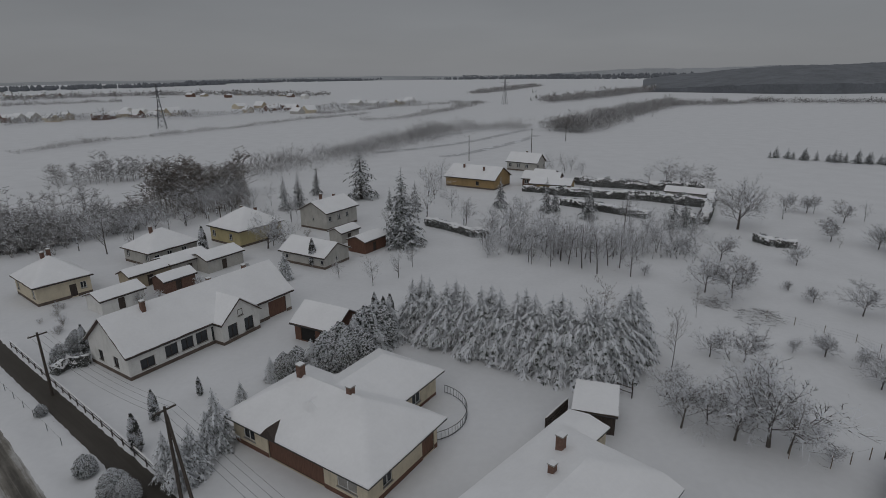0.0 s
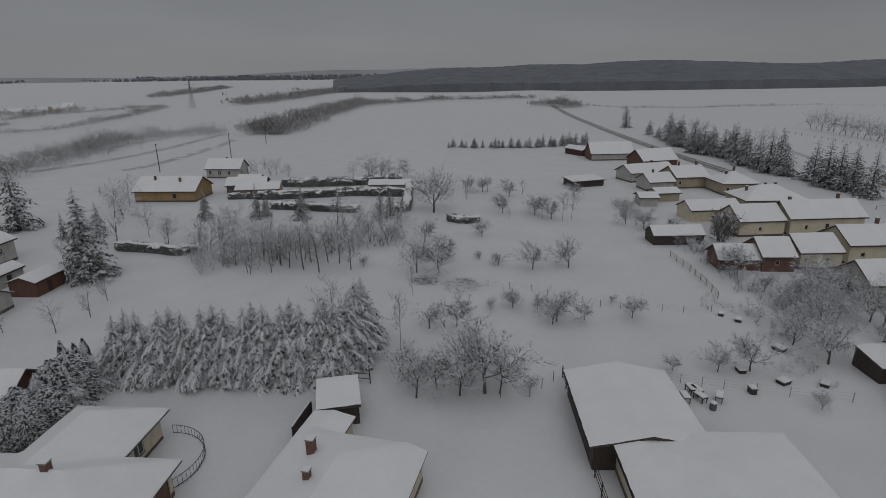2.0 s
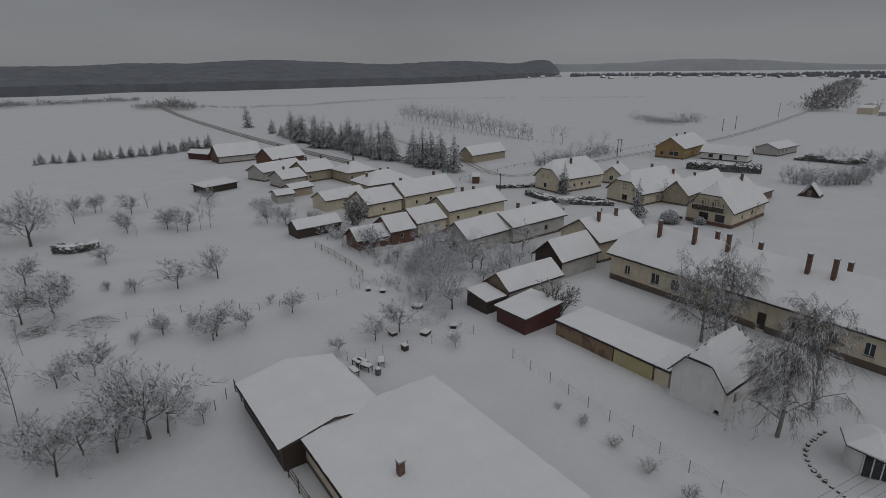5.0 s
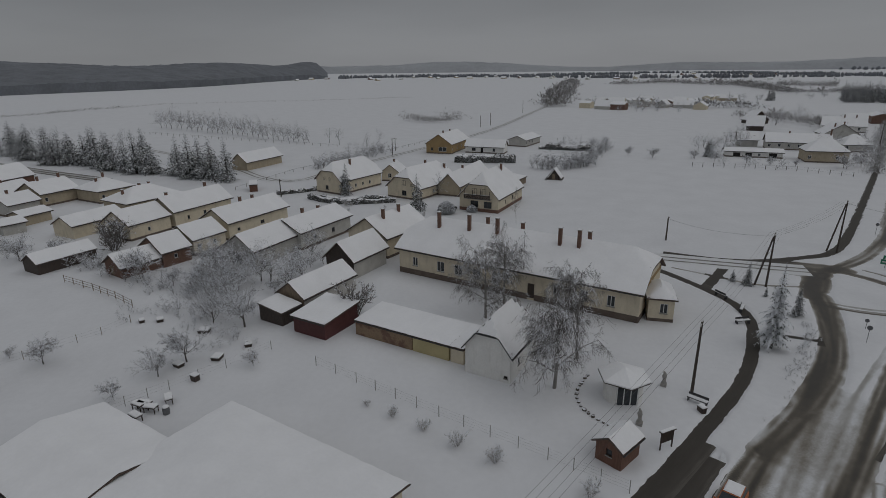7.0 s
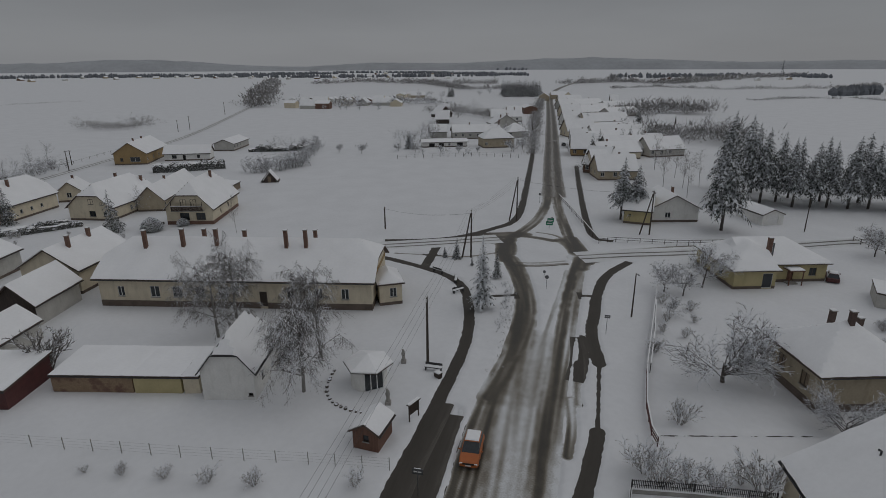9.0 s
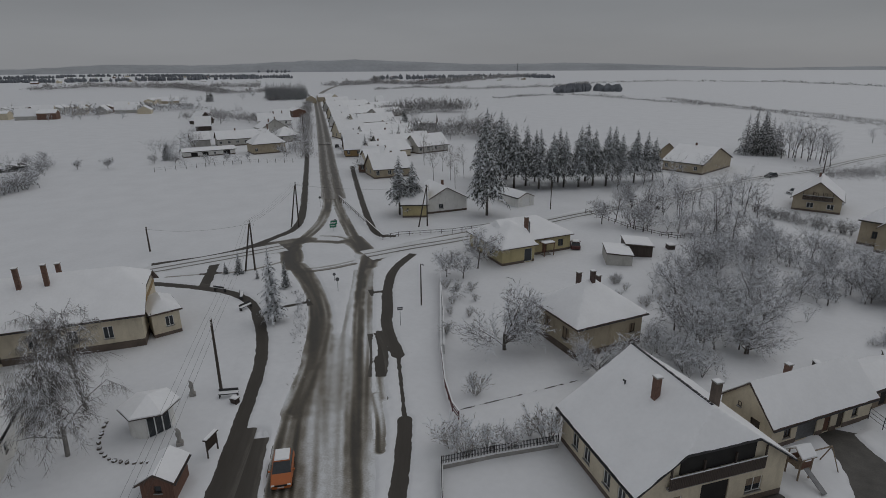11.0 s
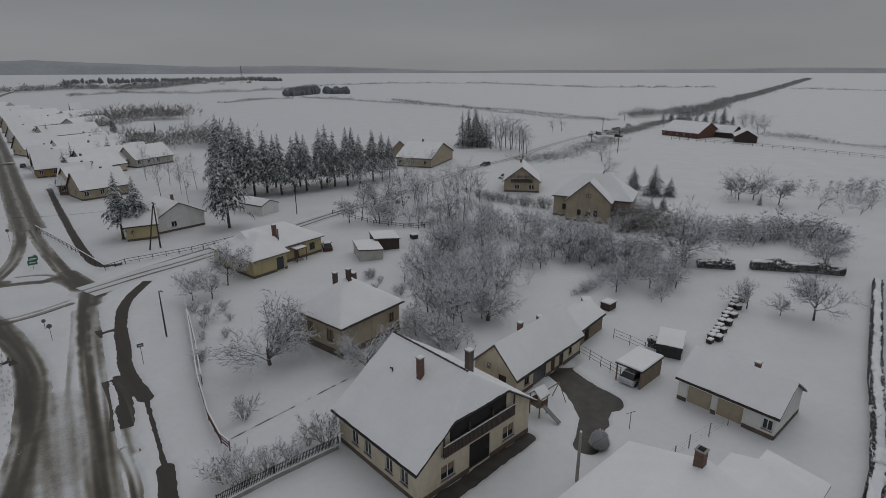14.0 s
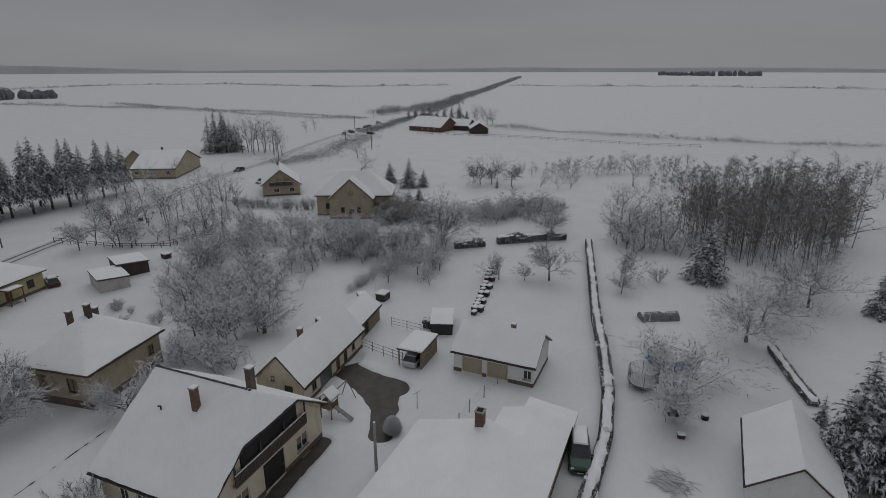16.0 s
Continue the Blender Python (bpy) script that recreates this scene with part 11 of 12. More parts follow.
far_house(321.0, -231.6, 57, 11, 9, 3.2, 6.5, "grey_wall")
far_house(330.4, -251.5, -26, 18, 10, 4.5, 6, "brick_wall")
pylon(-192.6, 385.9, 30, 20)
pylon(70.6, 656.6, 30, 20)
pylon(737.8, -1231.2, 40, 20)


# ---- the house with the balcony ----
balcony_home = house("balcony_house", "cream house with steep snowy roof and dark balcony", "house", 9.7, -42.95, -35.2, 12.0, 14.8, 3.4, 8.6, "half_left", "cream_wall", hip=0.5, over=0.5, under="dark_metal", cell=0.22, chimneys=[(-0.3, 2.0, 2.0)], left=[("window", 3.3, 0.8, 1.6, 1.4, "white_paint", "glass", True), ("door", 7.1, 0.1, 2.6, 2.6, "dark_wood", "dark"), ("window", 10.9, 0.8, 1.6, 1.4, "white_paint", "glass", True), ("window", 11.2, -0.1, 1.0, 0.5, "dark_wood", "dark")], back=[("window", 2.4, 1.0, 1.0, 1.4), ("window", 4.3, 1.0, 1.0, 1.4), ("window", 7.3, 1.0, 1.0, 1.4), ("window", 9.3, 1.0, 1.0, 1.4)], right=windows(13.6, 3))
chimney(balcony_home, -3.3, -1.0, 6.6, 10.0, 0.55, "plinth")
balcony(balcony_home, -5.5, -4.4, 4.4, 3.35, 0.35)
# flat near-black sheet on the gable wall: the loggia's shade as plain colour
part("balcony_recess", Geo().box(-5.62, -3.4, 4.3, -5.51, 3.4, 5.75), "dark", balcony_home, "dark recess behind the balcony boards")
part("vent", Geo().tube([(2.8, 2.7, 6.6), (2.8, 2.7, 7.2), (2.8, 2.9, 7.3)], [0.07, 0.07, 0.09], 8), "dark_metal", balcony_home, "short dark roof vent")
ridge_row = Geo()
for k in range(31):
    ridge_row.box(-4.2 + k * 0.33, -0.06, 8.7, -4.2 + k * 0.33 + 0.26, 0.1, 8.79 + 0.015 * (k % 3))
tagged(part("ridge_tiles", ridge_row, "dark_metal", balcony_home, "dark ridge tiles showing through the snow"), kind="stuff")


house("porch_gable", "white gabled porch with arched dark windows", "house", -29.0, 67.9, 151.1, 5.0, 6.6, 2.9, 5.5, "gable", "white_wall", left=[("window", 1.6, 0.6, 1.5, 1.8, "dark_wood"), ("window", 4.3, 0.6, 1.5, 1.8, "dark_wood"), ("window", 3.0, 3.1, 0.8, 0.9, "dark_wood", "dark")], over=0.25, cell=0.4)
house("school_bay", "low cream bay at the end of the school", "house", 70.9, -29.3, -13.4, 6.0, 3.9, 3.3, 4.7, "hip", "cream_wall", left=[("window", 2.0, 1.2, 1.0, 1.4)], front=[("window", 3.0, 1.2, 1.0, 1.4)], plinth="plinth", over=0.3)


# ---- trees of the nursery, the field farm and the street gardens ----
for i in range(30):
    f = i / 29
    plant("spruce_far%d" % (i % 3), 130 + 60 * f + (i * 7 % 5) * 0.5, 221 - 27 * f - 7 * math.sin(3.14 * f) + (i * 3 % 4), 3.2 + (i * 5 % 7) * 0.35 + 1.6 * f, 1.5, label="young snowy conifer in a nursery row")
for i, (x, y, h, wide) in enumerate([(218.2, -103, 8.5, 1), (221, -109, 9.5, 1.1), (233, -122, 9.5, 1), (192, -96.1, 4, 1.2), (187.1, -102.3, 5, 1.2), (182.3, -109.1, 4.6, 1.3), (181.1, -131.2, 7.5, 1.1), (206, -100, 5, 1), (224, -150, 8, 1), (259, -180, 9, 0.8), (200, -150, 8, 1), (196, -152, 7, 1),
                                     (365, -195, 11, 1), (322, -187.4, 12, 1.1), (333, -207, 12, 0.9), (-2.6, 151.7, 11.5, 0.8), (4.4, 124.3, 7, 0.9), (9.3, 116.3, 6.2, 1.1), (15.1, 120.8, 7.5, 1.3), (18.9, 129.5, 6.5, 1.2), (2, 142.4, 7, 1), (-5.9, 125.2, 9.5, 0.9), (-4.4, 161.2, 9, 0.9),
                                     (42.3, 192, 8, 1), (47, 187.1, 6, 0.8), (36.3, 197.1, 7, 1), (70.5, 173.2, 9, 1.2), (73, 169, 8, 1.1), (66, 176, 6.5, 1), (148.4, 3.3, 7, 1), (186.4, -32.4, 6.5, 1.1), (186, -37.1, 6.2, 1.1), (186, -41.8, 6, 1.2), (191, -51.7, 6.5, 1.1), (232.9, -49.5, 7, 1), (227.7, -53.1, 7, 1)]):
    plant("tangle_far%d" % (i % 4), x, y, h, wide)
for i in range(34):
    f = (i * 0.618) % 1
    plant("tangle_far%d" % (i % 4), 8 + 46 * f, 99 + 3 * math.sin(9 * f) + (i * 13 % 11) * 1.5, 5 + (i * 7 % 9) * 0.35, 1.0, label="frosted bare tree in a dense grove")
thicket("scrub", "frosted undergrowth of a bare grove", [(8, 103), (19, 104), (30, 104.5), (39, 102), (47, 99)], 13, 4.2, 3.2, "scrub_frost", 171)
plant("fir0", 210.5, -99.5, 7.5, 1.25, label="broad snow-covered pine beside a shed")
plant("spruce_far1", 34.3, 127.6, 8.6, 1.2)
plant("slim1", 117.8, -15.2, 8.5, 0.7)
plant("bush0", 127.9, 0.2, 3.2, 1.5, label="large bush bowed under thick snow")
plant("bush1", 129.3, -5.9, 1.8, 1.6, label="low bush bowed under thick snow")
hedge("hedge", "dark clipped hedge behind a snowy garden", [(203.5, -3), (201.7, -11.2), (200.9, -24.9)], 3.0, 2.6, seed=20)
hedge("hedge", "snow-topped hedge of a roadside garden", [(138.1, 29.2), (140.4, 22.3), (142, 16)], 1.4, 1.2, seed=21)
hedge("hedge", "snow-topped hedge of a roadside garden", [(144.8, 37), (141.5, 33), (139.4, 29.8)], 1.2, 1.2, seed=22)
for i in range(7):
    hedge("hedge", "low mound of snow-covered bushes in a garden", [(236 - i * 1.2, -39 - i * 3), (235.4 - i * 1.2, -42.2 - i * 3)], 3.4, 1.2 + (i * 3 % 4) * 0.4, seed=23 + i, group="snowy garden bushes")
for p in ([(-30, 250), (-7, 266), (19.4, 296), (32, 319), (52, 350)], [(-2, 236), (3.5, 236), (19.5, 257), (39.4, 289), (52.5, 316)], [(-60, 250), (-38, 283), (-7.8, 307), (27, 360)]):
    strip("meltwater", "grey band of meltwater lying on a snowy field", p, 2.2, 0.05 + 0.0004 * abs(p[0][0]), "melt", 3, "meltwater")


def frame_hut(x, y, ang):
    """A little hut that is all roof: two steep snow-covered slopes over a dark board gable."""
    t = thing("hut", "small steep-roofed dark wooden hut in snow", "hut", x, y, ang)
    for q in (-1, 1):
        g = Geo()
        c = [(-2.2, q * 2.6, 0.1), (2.2, q * 2.6, 0.1), (2.2, 0, 3.4), (-2.2, 0, 3.4)]
        g.slab(c if q < 0 else c[::-1], 0.14)
        r = part("roof", g, "dark_wood", t)
        c = [(-2.0, q * 2.35, 0.55), (2.1, q * 2.35, 0.55), (2.1, q * 0.02, 3.52), (-2.0, q * 0.02, 3.52)]
        part("snow", Geo().slab(c if q < 0 else c[::-1], 0.12), "roof_snow", r)
    for xx in (-1.9, 1.9):
        g = Geo()
        g.add([(xx - 0.05, -2.2, 0), (xx - 0.05, 2.2, 0), (xx - 0.05, 0, 2.9), (xx + 0.05, -2.2, 0), (xx + 0.05, 2.2, 0), (xx + 0.05, 0, 2.9)], [(0, 2, 1), (3, 4, 5), (0, 1, 4, 3), (1, 2, 5, 4), (2, 0, 3, 5)])
        part("gable", g, "dark_wood", t)
    part("door", Geo().box(-1.98, -0.45, 0.05, -1.93, 0.45, 1.8), "wood", t)
    return t


frame_hut(169.5, -33.3, -20)
house("farm_shed", "low dark shed with snow roof behind an ochre barn", "shed", 33.5, 181.0, -30.0, 7.5, 5.0, 2.0, 3.0, "gable", "dark_wood", plinth=None)
house("farm_shed", "long low greenhouse-like shed under snow", "shed", 68.5, 151.5, -33.0, 13.0, 5.0, 1.2, 2.4, "gable", "grey_wall", plinth=None)
house("farm_shed", "low wooden shed with snow roof beyond a garden", "shed", 162.0, -20.5, -30.0, 7.0, 4.0, 1.9, 2.4, "mono", "wood", plinth=None, over=0.2)

# ---- trees and hedges round the old manor, small things by the path ----
for i, (x, y, h, wide) in enumerate([(46.6, -127.2, 9, 1), (39, -126.3, 9.5, 0.9), (35.7, -142.9, 9, 1), (36.8, -128.6, 8, 0.9), (24, -120.4, 8.5, 1.2), (39.2, -114.7, 6, 1), (30.5, -157.3, 9, 1), (55.9, -149.6, 10, 1), (51.2, -156.4, 10, 1), (46.4, -163.5, 10, 1), (-16.3, -80.3, 4.5, 1), (-11.4, -87.9, 6.5, 1.1), (-8.2, -99, 6.5, 0.9), (-18.2, -86.9, 5, 1.2), (-16, -214.8, 9, 1.2)]):
    plant("tangle%d" % (i % 4), x, y, h, wide)
plant("spruce2", -60.6, -72.0, 10.5, 1.5, label="broad spruce with snow-loaded boughs before a copse")
plant("walnut1", -23.1, -100.8, 11.5, 1.15)
plant("vase0", 8.2, -68.8, 6.5, 1.0)
for x, y, h in [(-21.7, -164.5, 7), (-26.1, -156.2, 9), (-30.2, -155.8, 5.5), (-22.1, -132.8, 4.5), (-25.8, -139.2, 4)]:
    plant("spruce1", x, y, h, 1.6)
thicket("scrub", "dark overgrown hedge along the manor street", [(27, -153), (24.8, -151.9), (16.7, -141.5), (8.4, -137.9), (1.5, -134.9)], 4, 2.6, 3.5, "scrub_dark", 172)
thicket("scrub", "dark brush beside the old manor", [(-12.8, -122.8), (-19.8, -125.2), (-24, -121)], 6, 4.2, 4.5, "scrub_red", 173)
thicket("scrub", "frosted dead grass on the verge", [(67.2, -47.6), (62.9, -45.6), (56.7, -40.6), (53.2, -36.7)], 2.2, 0.7, 4.0, "scrub_frost", 174)
thicket("scrub", "frosted hedge along a garden edge", [(-3.4, -79.7), (-9, -88.5), (-11, -91)], 2.4, 1.8, 3.5, "scrub_frost", 175)
thicket("scrub", "frosted hedge along a garden edge", [(-15.6, -81.7), (-18.2, -86.9), (-22.8, -99.4)], 2.4, 1.5, 3.0, "scrub_frost", 176)
thicket("scrub", "frosted shrubs behind a steep-roofed house", [(19.1, -63.1), (16.6, -62.6), (13.4, -64.1), (12.6, -58.2)], 5, 3.4, 3.0, "scrub_frost", 177)

# ---- the farm beyond the manor ----
house("stable", "timber stable gable with snow roof", "barn", -86.0, -288.0, 78.3, 14.0, 10.0, 2.6, 5.6, "gable", "dark_wood", plinth=None, left=[("door", 5.0, 0.1, 2.6, 2.2, "dark_wood", "dark")])
for i, (x, y) in enumerate([(-15.9, -293.9), (-20.2, -301.8), (-24.8, -313), (-30, -326), (-40.2, -352.3)]):
    car("car", "parked car buried under snow beside the far road", x, y, 112, ("silver_paint", "black_paint")[i % 2], snow=0.3)
car("car", "dark parked car half covered with snow", -29.2, -293.5, 150, "black_paint", snow=0.1)
for i, (x, y, h, wide) in enumerate([(-47.1, -161.5, 9.5, 1), (-54.3, -163.1, 9.5, 1.1), (-98.5, -333, 13, 1), (-103.2, -326.4, 11, 1), (-106.5, -326.3, 12, 1), (-63.1, -147.3, 6, 1), (-67, -143.8, 4.5, 1), (-70.7, -143.7, 6.5, 1), (-76.3, -150.7, 6, 1), (-14.4, -182.9, 8, 1.2), (-47.9, -103.9, 8, 1), (-24.9, -112.3, 9.5, 1)]):
    plant("tangle_far%d" % (i % 4), x, y, h, wide)
for i in range(9):
    plant("spruce_far%d" % (i % 3), -66 - 4.4 * i, -392 + 3.2 * i, 6.5 + (i * 5 % 4) * 1.7, 1.3)
brush("scrub", "dark scrub beside the far road", [(-44.8, -412.7), (-69.5, -438.8), (-99.8, -468.2), (-139.5, -541.8)], 14, 7, 2.0, "scrub_dark", 180, 14, 0.12)
thicket("scrub", "rounded frosted bushes at the field edge", [(-34.5, -118.5), (-40.4, -118), (-45.7, -120), (-50.3, -120), (-57, -119)], 7, 4.6, 5.0, "scrub_frost", 181)

# ---- street furniture ----
car("car", "orange compact car with snow on its roof", 34.9, -21.9, 139.5, "orange_paint")
car("van", "dark green van with snow on its roof", -20.9, -37.0, 66, "green_paint", 4.8, 1.9, 1.9, True, 0.12)
car("car", "silver car parked in the carport", -9.9, -57.3, 235, "silver_paint", snow=0.0)
carport(-10.3, -57.8, 55, 5.0, 3.2)
car("car", "dark parked car half covered with snow", 25.2, -195.3, 60, "black_paint", snow=0.12)
car("car", "pale parked car half covered with snow", 16.3, -172.9, 60, "silver_paint", snow=0.12)
car("car", "pale parked car half covered with snow", 6.7, -165.4, -40, "silver_paint", snow=0.12)
car("car", "dark parked car half covered with snow", -31.8, -330.1, 60, "black_paint", snow=0.12)
car("car", "pale parked car half covered with snow", -19.5, -306.6, 60, "silver_paint", snow=0.12)
car("car", "pale parked car half covered with snow", -39.6, -347.7, 60, "silver_paint", snow=0.12)
car("car", "dark parked car half covered with snow", 131.1, -0.5, -40, "black_paint", snow=0.12)
car("car", "dark parked car half covered with snow", 185.4, -160.7, -40, "black_paint", snow=0.12)
car("car", "dark red parked car half covered with snow", 42.6, -94.6, -60, "red_paint", snow=0.12)
shelter(50.4, -18.2, 178)
bench(49.1, -25.5, -133.6)
bench(76.6, -40.9, 20)
bench(71.7, -41.5, -35)
bench(67.5, -39.5, -80)
statue(52.4, -23.3, 60)
statue(45.6, -18.4, 60)
noticeboard(42.0, -19.6, -65.2)
crate(47.6, -25.3, 20, 0.7, 0.5, "low stone trough with a snow cap", "planter")
utility_pole(51.1, -25.8, 8.2, 58, 1)
utility_pole(80.3, -49.6, 8.8, 58, 1, 1.6)
utility_pole(96.9, -71.7, 9.7, 58, 1, 1.6)
utility_pole(-43.4, 53.2, 7.4, -35, 1)
utility_pole(-21.8, 37.0, 8.8, -35, 1, 2.0)
utility_pole(74.5, -88.7, 9.1, 58, 1, 2.0)
utility_pole(105.1, -43.4, 4.8, 58, 1)
utility_pole(224.9, -174.1, 11.0, 58, 1)
utility_pole(62.5, 286.7, 9.9, -35, 1)
utility_pole(10.1, 222.1, 10.1, -35, 1)
utility_pole(38.6, 245.3, 10.3, -35, 1)
utility_pole(147.7, 45.4, 4.8, -35, 1)
utility_pole(234.3, 21.7, 5.3, -35, 1)
utility_pole(328.8, -19.7, 6.4, 58, 1)
utility_pole(338.1, -26.3, 7.3, 58, 1)
utility_pole(430.4, -57.8, 9.1, 58, 1)
utility_pole(12.8, -207.4, 7.8, 58, 1)
utility_pole(-23.1, -320.7, 7.4, 58, 1)
utility_pole(-41.6, -391.2, 5.5, 58, 1)
utility_pole(-23.7, -236.7, 9.4, 58, 1)
utility_pole(-14.7, -268.2, 5.3, 58, 1)
utility_pole(221.6, 21.7, 6.7, 58, 1)
utility_pole(-48.0, 114.9, 6.8, -35, 1)
utility_pole(-37.9, 162.9, 7.1, -35, 1)
street_lamp(48.3, -55.9, 6.4, 150)
street_lamp(60.2, -118.1, 7.2, 150)
street_lamp(165.4, 37.1, 6.3, 150)
road_sign(88.3, -74.0, 1.5, 140, "box", 1.4, "sign_green", "green direction sign on short posts")
road_sign(61.9, -52.0, 2.3, 140, "round", 0.6, "metal", "round road sign seen from behind")
road_sign(65.7, -54.6, 1.4, 140, "round", 0.5, "metal", "round road sign seen from behind")
road_sign(90.9, -76.9, 1.4, 140, "round", 0.6, "metal", "round road sign on a thin post")
road_sign(107.1, -86.2, 2.6, 140, "round", 0.6, "metal", "round road sign on a thin post")
road_sign(46.2, -49.1, 2.7, 140, "box", 0.7, "metal", "grey rectangular road sign on a post")
road_sign(32.8, -15.5, 2.5, 140, "box", 0.9, "metal", "grey rectangular sign beside the lane")
road_sign(90.1, -75.8, 1.5, 140, "box", 1.4, "sign_green", "green direction sign beside the roundabout")
concrete_post(-3.2, -39.5, 4.9)
plant("bush1", -5.3, -44.4, 2.0, 1.0, label="round snowy evergreen bush beside the driveway")
clothes_pole(-8.3, -47.7)


# ---- overhead lines ----
for o in (-0.8, -0.3, 0.3, 0.8):
    wire([(-43.4 + o * 0.6, 53.2 + o * 0.8, 7.3), (-21.8 + o * 0.6, 37.0 + o * 0.8, 8.7), (51.1 + o * 0.6, -25.8 + o * 0.8, 8.1)], 0.9, 0.011)
    wire([(51.1 + o * 0.6, -25.8 + o * 0.8, 8.1), (80.3 + o * 0.6, -49.6 + o * 0.8, 8.7), (96.9 + o * 0.6, -71.7 + o * 0.8, 9.6)], 0.7, 0.011)
wire([(80.3, -49.6, 8.3), (105.1, -43.4, 4.4)], 0.8)
wire([(96.9, -71.7, 9.2), (74.5, -88.7, 8.7)], 0.8)


# ---- fences and hedges ----
fence("fence", "wire mesh garden fence on thin posts", [(57.1, 15.5), (53.4, 10.2), (47, 1), (40.6, -8.7), (36.5, -14.6)], 2.6, 1.3, "concrete", 4, "metal", 0.06, 0.006)
fence("fence", "wire fence on thin posts across the garden", [(61.2, 22), (56.7, 25.9), (52.2, 30.4), (47.6, 35.1)], 2.6, 1.2, "concrete", 3, "metal", 0.06, 0.006)
fence("fence", "low wire fence behind the orchard", [(45.1, 71.1), (52, 63.2), (56.8, 53.2), (65.3, 45.6), (69, 43.8)], 3.0, 1.2, "wood", 3, "metal", 0.06, 0.007)
fence("fence", "dark board fence along the barn", [(38.9, 41.2), (31.5, 29.4), (27.9, 23.5)], 2.4, 1.5, "dark_wood", 3, "dark_wood", 0.09, 0.05)
fence("fence", "weathered board fence with snow", [(84.5, 63.2), (80.8, 56.2), (77.3, 50.6), (74.1, 46.3)], 2.4, 1.3, "wood", 3, "wood", 0.08, 0.045)
fence("fence", "dark wooden garden fence along the path", [(52.5, -65.6), (43.9, -54.9), (37, -46.3)], 2.2, 1.2, "dark_wood", 3, "dark_wood", 0.09, 0.07, 0, True)
fence("fence", "dark red wooden garden fence", [(37, -46.3), (32.1, -40.8), (28.9, -37.9), (27.5, -37.1)], 2.0, 1.1, "red_paint", 3, "red_paint", 0.09, 0.08, 0, True)
fence("fence", "dark iron railing on a snowy concrete base", [(24.6, -30.7), (21.8, -34.7), (18, -39.5)], 2.2, 1.3, "dark_metal", 2, "dark_metal", 0.06, 0.03, 0.4, False, "", "dark_metal")
fence("fence", "dark iron railing on a snowy concrete base", [(24.6, -30.7), (22.4, -28), (20.2, -25.4)], 2.2, 1.3, "dark_metal", 2, "dark_metal", 0.06, 0.03, 0.4, False, "", "dark_metal")
fence("fence", "dark metal gate panels between yards", [(-4, -61.8), (-6.3, -59.2), (-8.3, -57.1)], 1.9, 1.4, "dark_metal", 3, "dark_metal", 0.05, 0.03)
fence("fence", "dark metal gate panels between yards", [(-8.4, -66.9), (-10.2, -65.4), (-11.8, -63.9)], 1.9, 1.4, "dark_metal", 3, "dark_metal", 0.05, 0.03)
fence("fence", "wire fence on concrete posts between yards", [(-5.4, -36.5), (-8.5, -40), (-13.3, -45.9), (-17.7, -50.2), (-21.5, -54.4)], 2.6, 1.5, "concrete", 4, "metal", 0.08, 0.007)
fence("fence", "low dark wooden paling fence", [(52, -120.1), (39.3, -113.1), (28.4, -110.8), (23.4, -120.7)], 2.0, 1.0, "dark_wood", 2, "dark_wood", 0.09, 0.06)
fence("fence", "low dark wooden paling fence", [(31.7, -111.6), (23.5, -115.6), (16.5, -115.6)], 2.0, 1.0, "dark_wood", 2, "dark_wood", 0.09, 0.06)
fence("fence", "long low fence along the field", [(189, -84), (185.1, -96.6), (178.9, -113.6), (167.7, -124)], 3.0, 1.5, "dark_wood", 2, "metal", 0.14, 0.02)
fence("fence", "wooden paddock fence in the snow", [(-53.2, -287.6), (-94, -262.4), (-115.4, -243.4), (-140.1, -221), (-162, -208.2)], 4.0, 1.4, "dark_wood", 2, "dark_wood", 0.14, 0.08)
fence("fence", "roadside posts and rails", [(156.8, 61.2), (185.7, 52.1), (207.2, 40.1), (233, 23.6), (278.6, 1.2)], 5.0, 1.0, "concrete", 1, "metal", 0.14, 0.05)
fence("fence", "field fence beside the tree row", [(312.1, 171.9), (281.2, 115), (263.8, 78.1), (246.7, 48.6)], 5.0, 1.2, "concrete", 1, "metal", 0.14, 0.03)
fence("fence", "low dark fence beside the footpath", [(-56.2, 64.3), (-43.9, 54.6), (-34.3, 47.1), (-26.8, 41.2), (-23.4, 38.3)], 2.2, 0.9, "dark_wood", 2, "dark_wood", 0.09, 0.06, 0, True)
fence("fence", "thin metal posts along the verge", [(-53.6, 57.2), (-42.2, 48.7), (-36.3, 44.1)], 3.0, 0.9, "metal", 1, "metal", 0.05, 0.012)
fence("fence", "board fence behind the shed", [(9.5, 45.5), (11, 47.3), (12.3, 48.8)], 1.6, 1.6, "dark_wood", 5, "dark_wood", 0.1, 0.14, 0, True)
fence("fence", "wire fence in front of the firs", [(-4.1, 66.9), (4.3, 61.6), (11.9, 56.9), (17.4, 55.5)], 4.0, 1.3, "dark_wood", 2, "metal", 0.08, 0.012)
fence("fence", "wooden gate posts at the orchard", [(18.4, 52.3), (19.7, 51.2), (20.3, 52.9)], 1.6, 1.3, "dark_wood", 2, "dark_wood", 0.1, 0.06)
fence("fence", "thin garden posts with wire", [(30.5, 41.4), (33.3, 40), (37.5, 41.1)], 2.6, 1.3, "wood", 1, "metal", 0.06, 0.006)
fence("fence", "dark paling fence of the corner garden", [(36.8, -46.6), (42.3, -53.5), (48.8, -61.2)], 2.0, 1.2, "dark_wood", 3, "dark_wood", 0.09, 0.06, 0, True)
